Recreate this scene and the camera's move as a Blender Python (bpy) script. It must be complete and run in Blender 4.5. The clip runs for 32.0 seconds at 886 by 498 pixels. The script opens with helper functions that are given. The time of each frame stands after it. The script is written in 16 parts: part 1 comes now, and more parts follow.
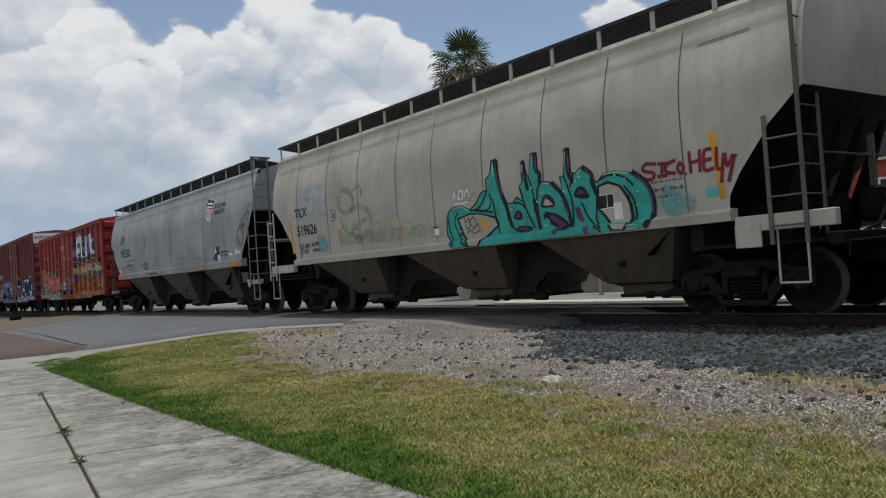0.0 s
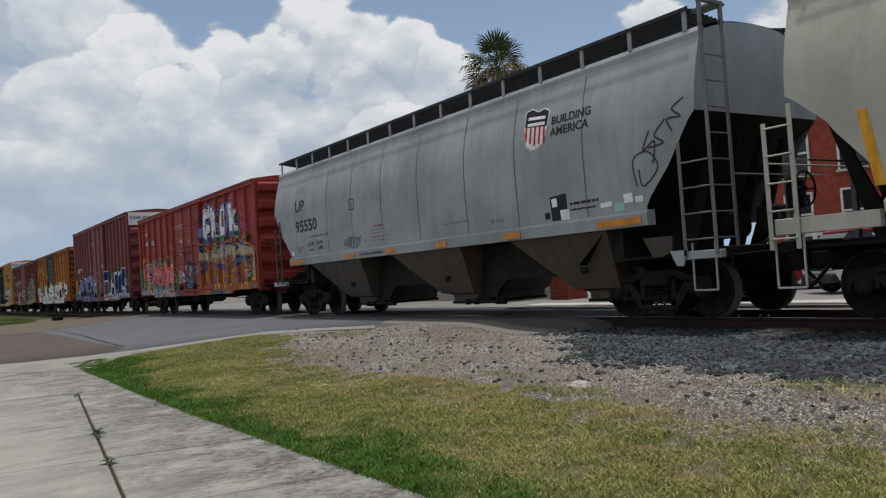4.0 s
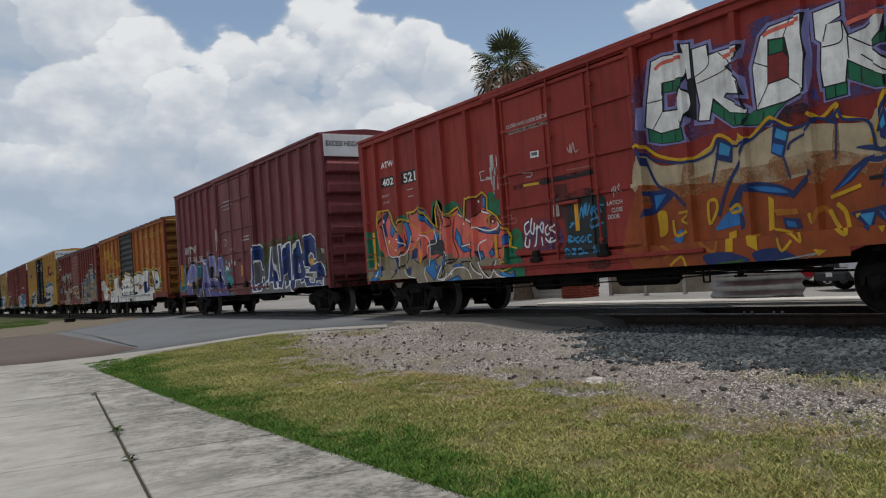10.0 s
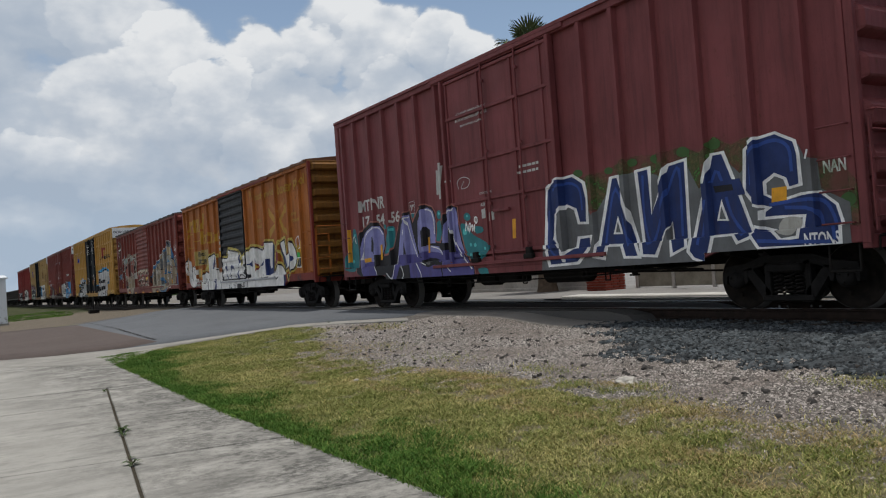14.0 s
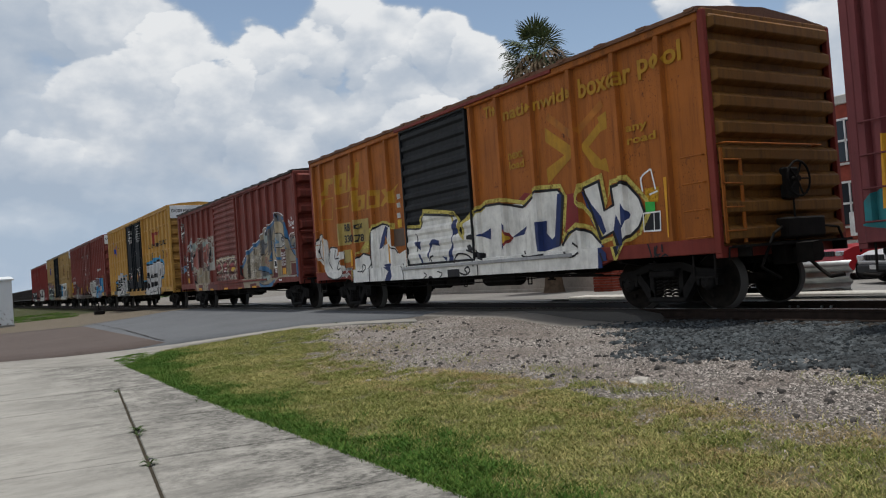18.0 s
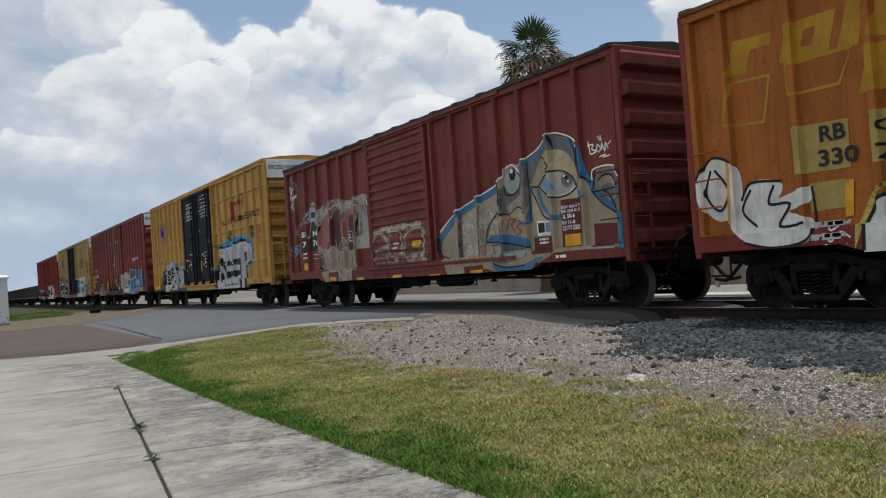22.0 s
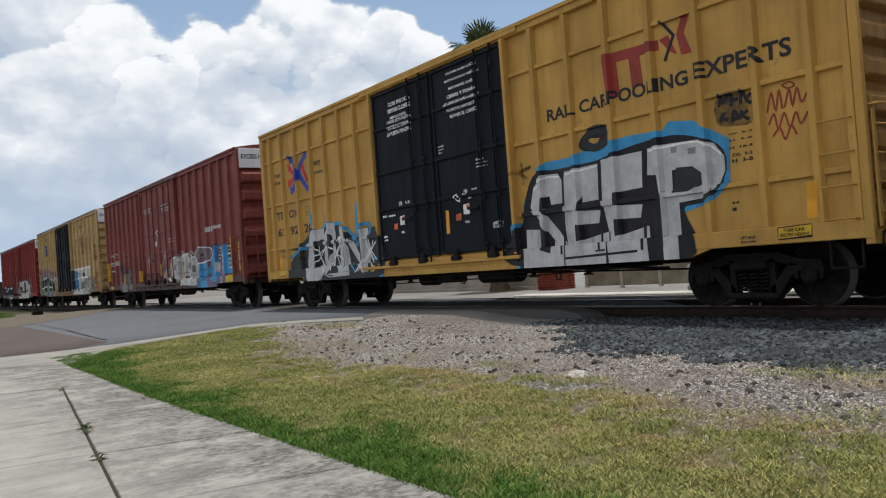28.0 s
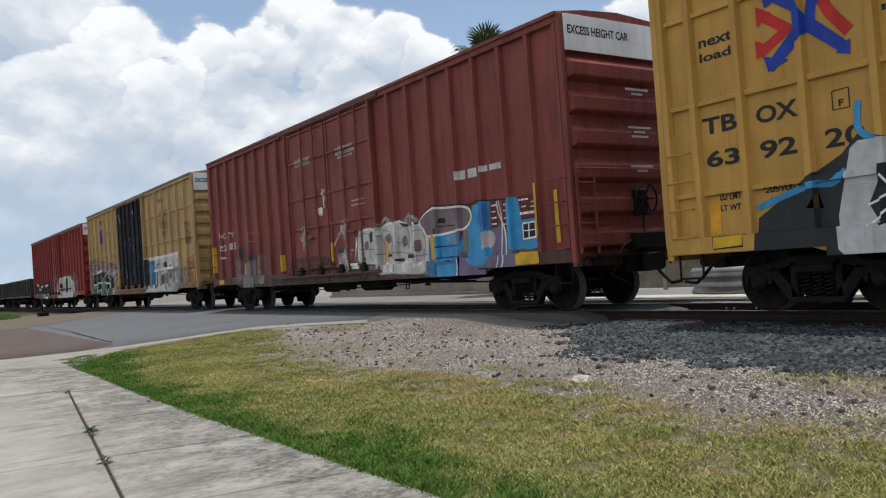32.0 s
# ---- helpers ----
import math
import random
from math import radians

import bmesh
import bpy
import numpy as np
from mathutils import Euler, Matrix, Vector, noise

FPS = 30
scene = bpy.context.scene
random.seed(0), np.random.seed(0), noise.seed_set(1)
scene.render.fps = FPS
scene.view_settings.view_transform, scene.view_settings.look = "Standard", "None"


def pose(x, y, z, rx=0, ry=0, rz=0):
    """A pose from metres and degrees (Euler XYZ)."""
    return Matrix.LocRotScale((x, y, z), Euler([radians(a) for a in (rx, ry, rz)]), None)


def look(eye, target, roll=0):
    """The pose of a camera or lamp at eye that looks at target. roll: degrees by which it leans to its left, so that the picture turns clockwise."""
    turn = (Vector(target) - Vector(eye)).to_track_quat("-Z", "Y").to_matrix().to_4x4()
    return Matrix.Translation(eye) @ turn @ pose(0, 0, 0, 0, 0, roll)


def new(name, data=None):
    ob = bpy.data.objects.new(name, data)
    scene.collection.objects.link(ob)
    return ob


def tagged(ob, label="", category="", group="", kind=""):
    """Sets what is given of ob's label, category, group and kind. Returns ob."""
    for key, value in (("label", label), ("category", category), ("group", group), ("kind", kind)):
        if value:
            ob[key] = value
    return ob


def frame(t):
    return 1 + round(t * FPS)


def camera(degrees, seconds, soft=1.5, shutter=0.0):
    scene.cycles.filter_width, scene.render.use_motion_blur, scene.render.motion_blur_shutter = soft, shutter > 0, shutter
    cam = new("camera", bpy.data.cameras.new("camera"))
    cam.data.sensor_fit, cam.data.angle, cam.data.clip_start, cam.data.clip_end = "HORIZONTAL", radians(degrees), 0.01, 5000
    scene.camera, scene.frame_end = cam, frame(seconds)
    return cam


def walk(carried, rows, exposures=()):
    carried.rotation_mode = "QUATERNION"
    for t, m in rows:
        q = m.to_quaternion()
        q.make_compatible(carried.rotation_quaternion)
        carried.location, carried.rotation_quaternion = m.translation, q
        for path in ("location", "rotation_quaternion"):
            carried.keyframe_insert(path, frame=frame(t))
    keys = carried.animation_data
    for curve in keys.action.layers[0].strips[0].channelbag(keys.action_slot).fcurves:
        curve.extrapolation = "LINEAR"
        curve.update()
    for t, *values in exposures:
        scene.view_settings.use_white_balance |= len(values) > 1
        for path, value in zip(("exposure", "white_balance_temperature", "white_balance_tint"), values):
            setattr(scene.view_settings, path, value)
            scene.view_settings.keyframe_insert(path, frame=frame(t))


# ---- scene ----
# camera: seconds, place, tilt, lean, turn
cam = camera(57.12, 32.0, soft=1.15)
PATH = [
    (0.0, pose(0.161, -0.036, 1.362, 91.58, 3.89, 53.73)),
    (0.5, pose(0.169, -0.039, 1.368, 91.58, 3.93, 53.96)),
    (1.0, pose(0.178, -0.051, 1.369, 91.71, 3.99, 54.00)),
    (1.5, pose(0.163, -0.037, 1.369, 91.70, 3.94, 54.17)),
    (2.0, pose(0.179, -0.001, 1.374, 91.78, 3.92, 54.60)),
    (2.5, pose(0.186, 0.026, 1.376, 91.85, 3.89, 55.04)),
    (3.0, pose(0.179, 0.033, 1.383, 91.80, 3.84, 55.56)),
    (3.5, pose(0.178, 0.038, 1.384, 91.80, 3.84, 55.80)),
    (4.0, pose(0.207, 0.045, 1.392, 91.82, 3.86, 56.20)),
    (4.5, pose(0.210, 0.034, 1.402, 91.78, 3.87, 56.37)),
    (6.5, pose(0.211, 0.011, 1.399, 91.81, 3.96, 56.86)),
    (7.0, pose(0.204, 0.003, 1.400, 91.74, 3.97, 57.16)),
    (7.5, pose(0.199, 0.001, 1.397, 91.79, 3.99, 57.30)),
    (8.0, pose(0.200, -0.008, 1.387, 91.76, 4.08, 57.44)),
    (8.5, pose(0.206, -0.012, 1.388, 91.84, 4.07, 57.59)),
    (9.0, pose(0.211, -0.026, 1.385, 91.90, 4.08, 57.77)),
    (9.5, pose(0.202, -0.042, 1.385, 91.89, 4.11, 57.36)),
    (10.0, pose(0.201, -0.035, 1.362, 91.89, 4.17, 56.83)),
    (10.5, pose(0.213, -0.027, 1.370, 91.79, 4.19, 57.29)),
    (11.0, pose(0.224, -0.023, 1.359, 91.80, 4.26, 58.35)),
    (11.5, pose(0.216, -0.004, 1.354, 91.74, 4.30, 58.52)),
    (12.0, pose(0.237, 0.052, 1.363, 91.64, 4.27, 58.54)),
    (12.5, pose(0.103, 0.109, 1.357, 91.39, 4.15, 58.39)),
    (13.0, pose(-0.099, 0.169, 1.376, 91.34, 4.17, 58.48)),
    (13.5, pose(-0.168, 0.254, 1.384, 91.35, 4.20, 58.40)),
    (15.5, pose(-0.233, 0.162, 1.365, 91.58, 4.04, 58.76)),
    (16.0, pose(-0.235, 0.125, 1.364, 91.63, 4.07, 58.79)),
    (16.5, pose(-0.232, 0.116, 1.358, 91.62, 4.21, 58.98)),
    (17.0, pose(-0.236, 0.129, 1.357, 91.59, 4.14, 59.02)),
    (17.5, pose(-0.250, 0.128, 1.372, 91.53, 4.12, 58.92)),
    (18.0, pose(-0.245, 0.152, 1.382, 91.48, 4.22, 58.67)),
    (18.5, pose(-0.233, 0.165, 1.379, 91.51, 4.23, 58.16)),
    (19.0, pose(-0.227, 0.161, 1.371, 91.48, 4.29, 57.48)),
    (19.5, pose(-0.233, 0.137, 1.369, 91.40, 4.25, 56.59)),
    (20.0, pose(-0.222, 0.124, 1.373, 91.32, 4.14, 55.80)),
    (20.5, pose(-0.235, 0.113, 1.377, 91.15, 4.10, 55.30)),
    (21.0, pose(-0.234, 0.104, 1.381, 91.23, 4.11, 57.09)),
    (21.5, pose(-0.229, 0.088, 1.381, 91.36, 4.08, 57.69)),
    (22.0, pose(-0.193, 0.070, 1.370, 91.43, 4.07, 58.34)),
    (22.5, pose(-0.079, 0.041, 1.393, 91.41, 4.11, 58.76)),
    (23.0, pose(-0.015, 0.003, 1.401, 91.42, 4.06, 59.08)),
    (23.5, pose(-0.006, 0.017, 1.415, 91.34, 4.08, 59.55)),
    (24.0, pose(0.010, 0.018, 1.412, 91.23, 4.05, 59.48)),
    (24.5, pose(0.040, 0.055, 1.409, 91.16, 4.11, 58.64)),
    (26.5, pose(0.011, 0.011, 1.375, 91.22, 4.17, 54.33)),
    (27.0, pose(0.001, 0.016, 1.366, 91.13, 4.15, 53.56)),
    (27.5, pose(0.003, 0.015, 1.365, 91.08, 4.16, 53.80)),
    (28.0, pose(0.003, 0.016, 1.369, 91.18, 4.17, 54.97)),
    (28.5, pose(0.019, 0.023, 1.380, 91.21, 4.09, 55.05)),
    (29.0, pose(0.024, 0.029, 1.374, 91.22, 4.09, 55.20)),
    (29.5, pose(0.032, 0.029, 1.386, 91.20, 4.07, 55.36)),
    (30.0, pose(0.021, 0.020, 1.384, 91.26, 3.98, 55.29)),
    (30.5, pose(0.015, 0.020, 1.388, 91.17, 4.05, 55.38)),
    (31.0, pose(0.036, 0.028, 1.390, 91.20, 4.04, 55.37)),
    (31.5, pose(0.038, 0.026, 1.398, 91.18, 4.00, 55.33)),
    (32.0, pose(0.025, 0.006, 1.395, 91.35, 4.04, 55.29)),
]
EXPOSURES = [(0.0, -0.24), (12.0, -0.22), (18.0, -0.17), (23.0, -0.04), (26.5, 0.07), (32.0, 0.13)]
walk(cam, PATH, EXPOSURES)

# ---- light: a high summer sun behind the train, broken cumulus ----
SUN_EL, SUN_AZ = 86.0, 0.0
sun = new("sun", bpy.data.lights.new("sun", "SUN"))
sun.data.energy, sun.data.angle, sun.data.color = 3.0, radians(1.5), (1.0, 0.96, 0.9)
sun.matrix_world = look((0, 60 * math.cos(radians(SUN_EL)), 60 * math.sin(radians(SUN_EL))), (0, 0, 0))


def skyward(az, el):
    az, el = radians(az), radians(el)
    return (-math.sin(az) * math.cos(el), math.cos(az) * math.cos(el), math.sin(el))


def make_world():
    w = bpy.data.worlds.new("sky")
    scene.world = w
    w.use_nodes = True
    nt = w.node_tree
    nt.nodes.clear()
    N, L = nt.nodes.new, nt.links.new

    def math_node(op, a, b=None, clamp=False):
        n = N("ShaderNodeMath")
        n.operation, n.use_clamp = op, clamp
        for i, v in enumerate((a, b)):
            if v is None:
                continue
            if isinstance(v, (int, float)):
                n.inputs[i].default_value = v
            else:
                L(v, n.inputs[i])
        return n.outputs[0]

    tc = N("ShaderNodeTexCoord").outputs["Generated"]

    def noise_tex(scale, detail, rough, squash=2.2, rise=0.0):
        m = N("ShaderNodeMapping")
        m.inputs["Location"].default_value = (0, 0, rise * squash)
        m.inputs["Scale"].default_value = (1, 1, squash)
        L(tc, m.inputs["Vector"])
        n = N("ShaderNodeTexNoise")
        n.inputs["Scale"].default_value, n.inputs["Detail"].default_value, n.inputs["Roughness"].default_value = scale, detail, rough
        L(m.outputs[0], n.inputs["Vector"])
        return n

    big, fine = noise_tex(5.0, 6, 0.55), noise_tex(12.0, 5, 0.52, 2.0)
    # warp the direction so that the heaps get cauliflower edges
    sub = N("ShaderNodeVectorMath")
    sub.operation = "SUBTRACT"
    L(fine.outputs["Color"], sub.inputs[0])
    sub.inputs[1].default_value = (0.5, 0.5, 0.5)
    scl = N("ShaderNodeVectorMath")
    scl.operation = "SCALE"
    scl.inputs["Scale"].default_value = 0.075
    L(sub.outputs[0], scl.inputs[0])
    add = N("ShaderNodeVectorMath")
    add.operation = "ADD"
    L(tc, add.inputs[0])
    L(scl.outputs[0], add.inputs[1])
    warped = add.outputs[0]
    sep = N("ShaderNodeSeparateXYZ")
    L(warped, sep.inputs[0])
    # heaps of cloud: turn, height, radius (degrees), whiteness
    heaps = [(86, 19, 6.5, 0.8), (80, 18, 4.0, 0.95), (76, 14.6, 3.4, 1.0), (73.6, 13.0, 2.6, 1.0), (70.4, 15.6, 2.5, 1.0),
             (64.2, 17.4, 3.2, 0.98), (61.8, 15.6, 3.4, 0.95), (66.6, 15.2, 2.6, 0.95), (57.6, 14.3, 3.2, 0.92), (55.4, 13.6, 2.6, 0.95),
             (80.5, 12.2, 3.6, 0.85), (74.0, 10.8, 4.5, 0.75), (68.0, 11.0, 4.6, 0.75), (61.5, 10.8, 4.4, 0.78), (85.0, 7.6, 3.0, 0.70),
             (70.0, 7.5, 4.0, 0.75), (59.5, 8.0, 4.5, 0.85), (40.7, 15.4, 2.2, 0.95), (48, 10, 4.5, 0.85), (30, 12, 6, 0.9)]
    # the broad grey-white body of the cloud bank under the heaps
    def fall(v, a, b):
        n = N("ShaderNodeMapRange")
        n.interpolation_type = "SMOOTHSTEP"
        L(v, n.inputs["Value"])
        n.inputs["From Min"].default_value, n.inputs["From Max"].default_value = a, b
        return n.outputs[0]

    side = N("ShaderNodeVectorMath")
    side.operation = "DOT_PRODUCT"
    L(warped, side.inputs[0])
    side.inputs[1].default_value = skyward(82, 8)
    low = math_node("ADD", 0.70, math_node("MULTIPLY", fall(sep.outputs[2], math.sin(radians(3.0)), math.sin(radians(9.0))), 0.30))
    bank = math_node("MULTIPLY", fall(sep.outputs[2], math.sin(radians(15.8)), math.sin(radians(12.4))), low)
    bank = math_node("MULTIPLY", bank, fall(side.outputs["Value"], math.cos(radians(36)), math.cos(radians(28))))
    lumps = noise_tex(4.6, 5, 0.5, 2.8)
    cover = math_node("MULTIPLY", bank, 0.94)
    shade = math_node("MULTIPLY", bank, math_node("ADD", 0.60, math_node("MULTIPLY", math_node("SUBTRACT", lumps.outputs["Fac"], 0.5), 1.15)))
    # billows, and the same billows a little higher up, for their light from above
    puff, above = noise_tex(10.0, 6, 0.50, 1.5), noise_tex(10.0, 6, 0.50, 1.5, 0.026)
    ragged = math_node("MULTIPLY", math_node("SUBTRACT", puff.outputs["Fac"], 0.5), 1.1)
    relief = math_node("SUBTRACT", puff.outputs["Fac"], above.outputs["Fac"])
    for az, el, r, white in heaps:
        d = N("ShaderNodeVectorMath")
        d.operation = "DISTANCE"
        L(warped, d.inputs[0])
        d.inputs[1].default_value = skyward(az, el)
        near = math_node("SUBTRACT", 1.0, math_node("DIVIDE", d.outputs["Value"], radians(r) * 1.22))
        mask = fall(math_node("ADD", near, ragged), 0.10, 0.34)
        top = math_node("DIVIDE", math_node("SUBTRACT", sep.outputs[2], math.sin(radians(el))), radians(r))
        bright = math_node("MULTIPLY", mask, math_node("ADD", math_node("MULTIPLY", top, 0.30), white - 0.19))
        cover = math_node("MAXIMUM", cover, mask if el > 9 else math_node("MULTIPLY", mask, 0.62))
        shade = math_node("MAXIMUM", shade, bright)
    # broken cloud over the rest of the sky and a thin veil low down
    far = N("ShaderNodeMapRange")
    L(big.outputs["Fac"], far.inputs["Value"])
    far.inputs["From Min"].default_value, far.inputs["From Max"].default_value = 0.40, 0.60
    gs = N("ShaderNodeSeparateXYZ")
    L(tc, gs.inputs[0])
    over = N("ShaderNodeMapRange")
    L(gs.outputs[2], over.inputs["Value"])
    over.inputs["From Min"].default_value, over.inputs["From Max"].default_value = 0.36, 0.5
    back = N("ShaderNodeMapRange")
    L(gs.outputs[1], back.inputs["Value"])
    back.inputs["From Min"].default_value, back.inputs["From Max"].default_value = 0.0, -0.2
    rest = math_node("MULTIPLY", far.outputs[0], math_node("MAXIMUM", over.outputs[0], back.outputs[0]))
    veil = N("ShaderNodeMapRange")
    L(gs.outputs[2], veil.inputs["Value"])
    veil.inputs["From Min"].default_value, veil.inputs["From Max"].default_value = 0.50, 0.0
    veil.inputs["To Max"].default_value = 0.85
    sky = N("ShaderNodeTexSky")
    sky.sky_type, sky.sun_disc = "NISHITA", False
    sky.sun_elevation, sky.sun_rotation = radians(SUN_EL), radians(SUN_AZ)
    sky.air_density, sky.dust_density = 1.0, 1.5

    def mix(fac, a, b):
        n = N("ShaderNodeMix")
        n.data_type = "RGBA"
        if isinstance(fac, float):
            n.inputs["Factor"].default_value = fac
        else:
            L(fac, n.inputs["Factor"])
        for i, v in ((6, a), (7, b)):
            if isinstance(v, tuple):
                n.inputs[i].default_value = (*v, 1)
            else:
                L(v, n.inputs[i])
        return n.outputs[2]

    K = 10.0
    blue = mix(veil.outputs[0], sky.outputs[0], (0.45 * K, 0.625 * K, 0.86 * K))
    tone = math_node("ADD", shade, math_node("MULTIPLY", relief, 1.25), clamp=True)
    ramp = N("ShaderNodeValToRGB")
    ramp.color_ramp.elements[0].position, ramp.color_ramp.elements[0].color = 0.35, (0.43 * K, 0.51 * K, 0.62 * K, 1)
    ramp.color_ramp.elements[1].position, ramp.color_ramp.elements[1].color = 1.0, (0.88 * K, 0.90 * K, 0.92 * K, 1)
    mid = ramp.color_ramp.elements.new(0.66)
    mid.color = (0.57 * K, 0.63 * K, 0.71 * K, 1)
    L(tone, ramp.inputs[0])
    col = mix(rest, blue, (1.0 * K, 1.0 * K, 1.0 * K))
    col = mix(cover, col, ramp.outputs[0])
    bg = N("ShaderNodeBackground")
    L(col, bg.inputs["Color"])
    bg.inputs["Strength"].default_value = 0.1
    out = N("ShaderNodeOutputWorld")
    L(bg.outputs[0], out.inputs["Surface"])


make_world()


# ---- mesh helpers ----
class Shape:
    """Vertices and faces gathered piece by piece into one mesh."""

    def __init__(self):
        self.v, self.f, self.s = [], [], []

    def add(self, verts, faces, smooth=False):
        n = len(self.v)
        self.v += [tuple(p) for p in verts]
        self.f += [tuple(n + i for i in fc) for fc in faces]
        self.s += [smooth] * len(faces)
        return self

    def box(self, x0, x1, y0, y1, z0, z1, c=0.0, m=None):
        if c <= 0:
            vs = [(x, y, z) for x in (x0, x1) for y in (y0, y1) for z in (z0, z1)]
            fs = [(0, 1, 3, 2), (4, 6, 7, 5), (0, 4, 5, 1), (2, 3, 7, 6), (0, 2, 6, 4), (1, 5, 7, 3)]
        else:
            lo, hi = (x0, y0, z0), (x1, y1, z1)
            vs, idx = [], {}
            for sx in (0, 1):
                for sy in (0, 1):
                    for sz in (0, 1):
                        sg = (sx, sy, sz)
                        for ax in range(3):
                            p = []
                            for k in range(3):
                                e = hi[k] if sg[k] else lo[k]
                                p.append(e if k == ax else (e - c if sg[k] else e + c))
                            idx[(sg, ax)] = len(vs)
                            vs.append(tuple(p))
            fs = []
            for ax in range(3):
                a, b = [k for k in range(3) if k != ax]
                for side in (0, 1):
                    ring = []
                    for u, w in ((0, 0), (1, 0), (1, 1), (0, 1)):
                        sg = [0, 0, 0]
                        sg[ax], sg[a], sg[b] = side, u, w
                        ring.append(idx[(tuple(sg), ax)])
                    flip = (ax == 1) ^ (side == 0)
                    fs.append(tuple(ring[::-1] if flip else ring))
            for ax in range(3):
                a, b = [k for k in range(3) if k != ax]
                for u in (0, 1):
                    for w in (0, 1):
                        s0, s1 = [0, 0, 0], [0, 0, 0]
                        s0[a], s0[b], s1[a], s1[b], s1[ax] = u, w, u, w, 1
                        s0, s1 = tuple(s0), tuple(s1)
                        q = (idx[(s0, a)], idx[(s1, a)], idx[(s1, b)], idx[(s0, b)])
                        fs.append(q)
            for sx in (0, 1):
                for sy in (0, 1):
                    for sz in (0, 1):
                        fs.append(tuple(idx[((sx, sy, sz), ax)] for ax in range(3)))
        if m is not None:
            vs = [tuple(m @ Vector(p)) for p in vs]
        return self.add(vs, fs)

    def cyl(self, p0, p1, r0, r1=None, n=10, caps=True, smooth=True):
        r1 = r0 if r1 is None else r1
        p0, p1 = Vector(p0), Vector(p1)
        d = (p1 - p0).normalized()
        a = d.orthogonal().normalized()
        b = d.cross(a)
        vs = []
        for p, r in ((p0, r0), (p1, r1)):
            for i in range(n):
                t = 2 * math.pi * i / n
                vs.append(p + (a * math.cos(t) + b * math.sin(t)) * r)
        self.add(vs, [(i, (i + 1) % n, n + (i + 1) % n, n + i) for i in range(n)], smooth)
        if caps:
            self.add(vs[:n], [tuple(range(n))[::-1]])
            self.add(vs[n:], [tuple(range(n))])
        return self

    def pipe(self, pts, r, n=6):
        for a, b in zip(pts, pts[1:]):
            self.cyl(a, b, r, n=n, caps=True)
        return self

    def lathe(self, centre, prof, n=28, axis="y", smooth=True):
        """prof: (along the axis, radius)"""
        vs = []
        for k, (a, r) in enumerate(prof):
            for i in range(n):
                t = 2 * math.pi * i / n
                u, w = r * math.cos(t), r * math.sin(t)
                p = (u, a, w) if axis == "y" else ((u, w, a) if axis == "z" else (a, u, w))
                vs.append((centre[0] + p[0], centre[1] + p[1], centre[2] + p[2]))
        fs = []
        for k in range(len(prof) - 1):
            for i in range(n):
                j = (i + 1) % n
                fs.append((k * n + i, k * n + j, (k + 1) * n + j, (k + 1) * n + i))
        return self.add(vs, fs, smooth)

    def prism(self, poly, y0, y1):
        """An upright plate: poly of (x, z), from y0 to y1."""
        n = len(poly)
        vs = [(x, y0, z) for x, z in poly] + [(x, y1, z) for x, z in poly]
        fs = [tuple(range(n)), tuple(range(2 * n - 1, n - 1, -1))]
        fs += [(i, n + i, n + (i + 1) % n, (i + 1) % n) for i in range(n)]
        return self.add(vs, fs)

    def prism_x(self, poly, x0, x1):
        """A plate across the track: poly of (y, z), from x0 to x1."""
        n = len(poly)
        vs = [(x0, y, z) for y, z in poly] + [(x1, y, z) for y, z in poly]
        fs = [tuple(range(n)), tuple(range(2 * n - 1, n - 1, -1))]
        fs += [(i, n + i, n + (i + 1) % n, (i + 1) % n) for i in range(n)]
        return self.add(vs, fs)

    def mesh(self, name, mat):
        me = bpy.data.meshes.new(name)
        me.from_pydata(self.v, [], self.f)
        me.polygons.foreach_set("use_smooth", self.s)
        if mat:
            me.materials.append(mat)
        bm = bmesh.new()
        bm.from_mesh(me)
        bmesh.ops.recalc_face_normals(bm, faces=bm.faces)
        bm.to_mesh(me)
        bm.free()
        me.update()
        return me


def part(name, shape, mat, parent=None, label="", m=None):
    me = shape if isinstance(shape, bpy.types.Mesh) else shape.mesh(name, mat)
    ob = new(name, me)
    if parent is not None:
        ob.parent = parent
    if m is not None:
        ob.matrix_basis = m
    if label:
        ob["label"] = label
    return ob


def big_mesh(name, verts, faces, mat, smooth=False, mats=None, index=None):
    """One mesh from arrays, without bmesh."""
    me = bpy.data.meshes.new(name)
    me.from_pydata(verts, [], faces)
    for mm in (mats or [mat]):
        me.materials.append(mm)
    if smooth:
        me.polygons.foreach_set("use_smooth", [True] * len(me.polygons))
    if index is not None:
        me.polygons.foreach_set("material_index", index)
    me.update()
    return me


def thing(name, label, category, group="", m=None):
    ob = new(name)
    ob.empty_display_size = 0.2
    if m is not None:
        ob.matrix_basis = m
    return tagged(ob, label, category, group)


# ---- flat lettering ----
TEXT = {}


def text_mesh(body):
    """Flat letters as (x, z) points and faces, one unit box."""
    if body not in TEXT:
        cu = bpy.data.curves.new("letters", "FONT")
        cu.body, cu.resolution_u = body, 3
        cu.offset = 0.026
        ob = bpy.data.objects.new("letters", cu)
        me = bpy.data.meshes.new_from_object(ob)
        v = np.array([p.co[:2] for p in me.vertices])
        lo, hi = v.min(0), v.max(0)
        v = (v - lo) / np.maximum(hi - lo, 1e-6)
        TEXT[body] = (v, [tuple(p.vertices) for p in me.polygons])
        bpy.data.objects.remove(ob)
        bpy.data.curves.remove(cu)
        bpy.data.meshes.remove(me)
    return TEXT[body]


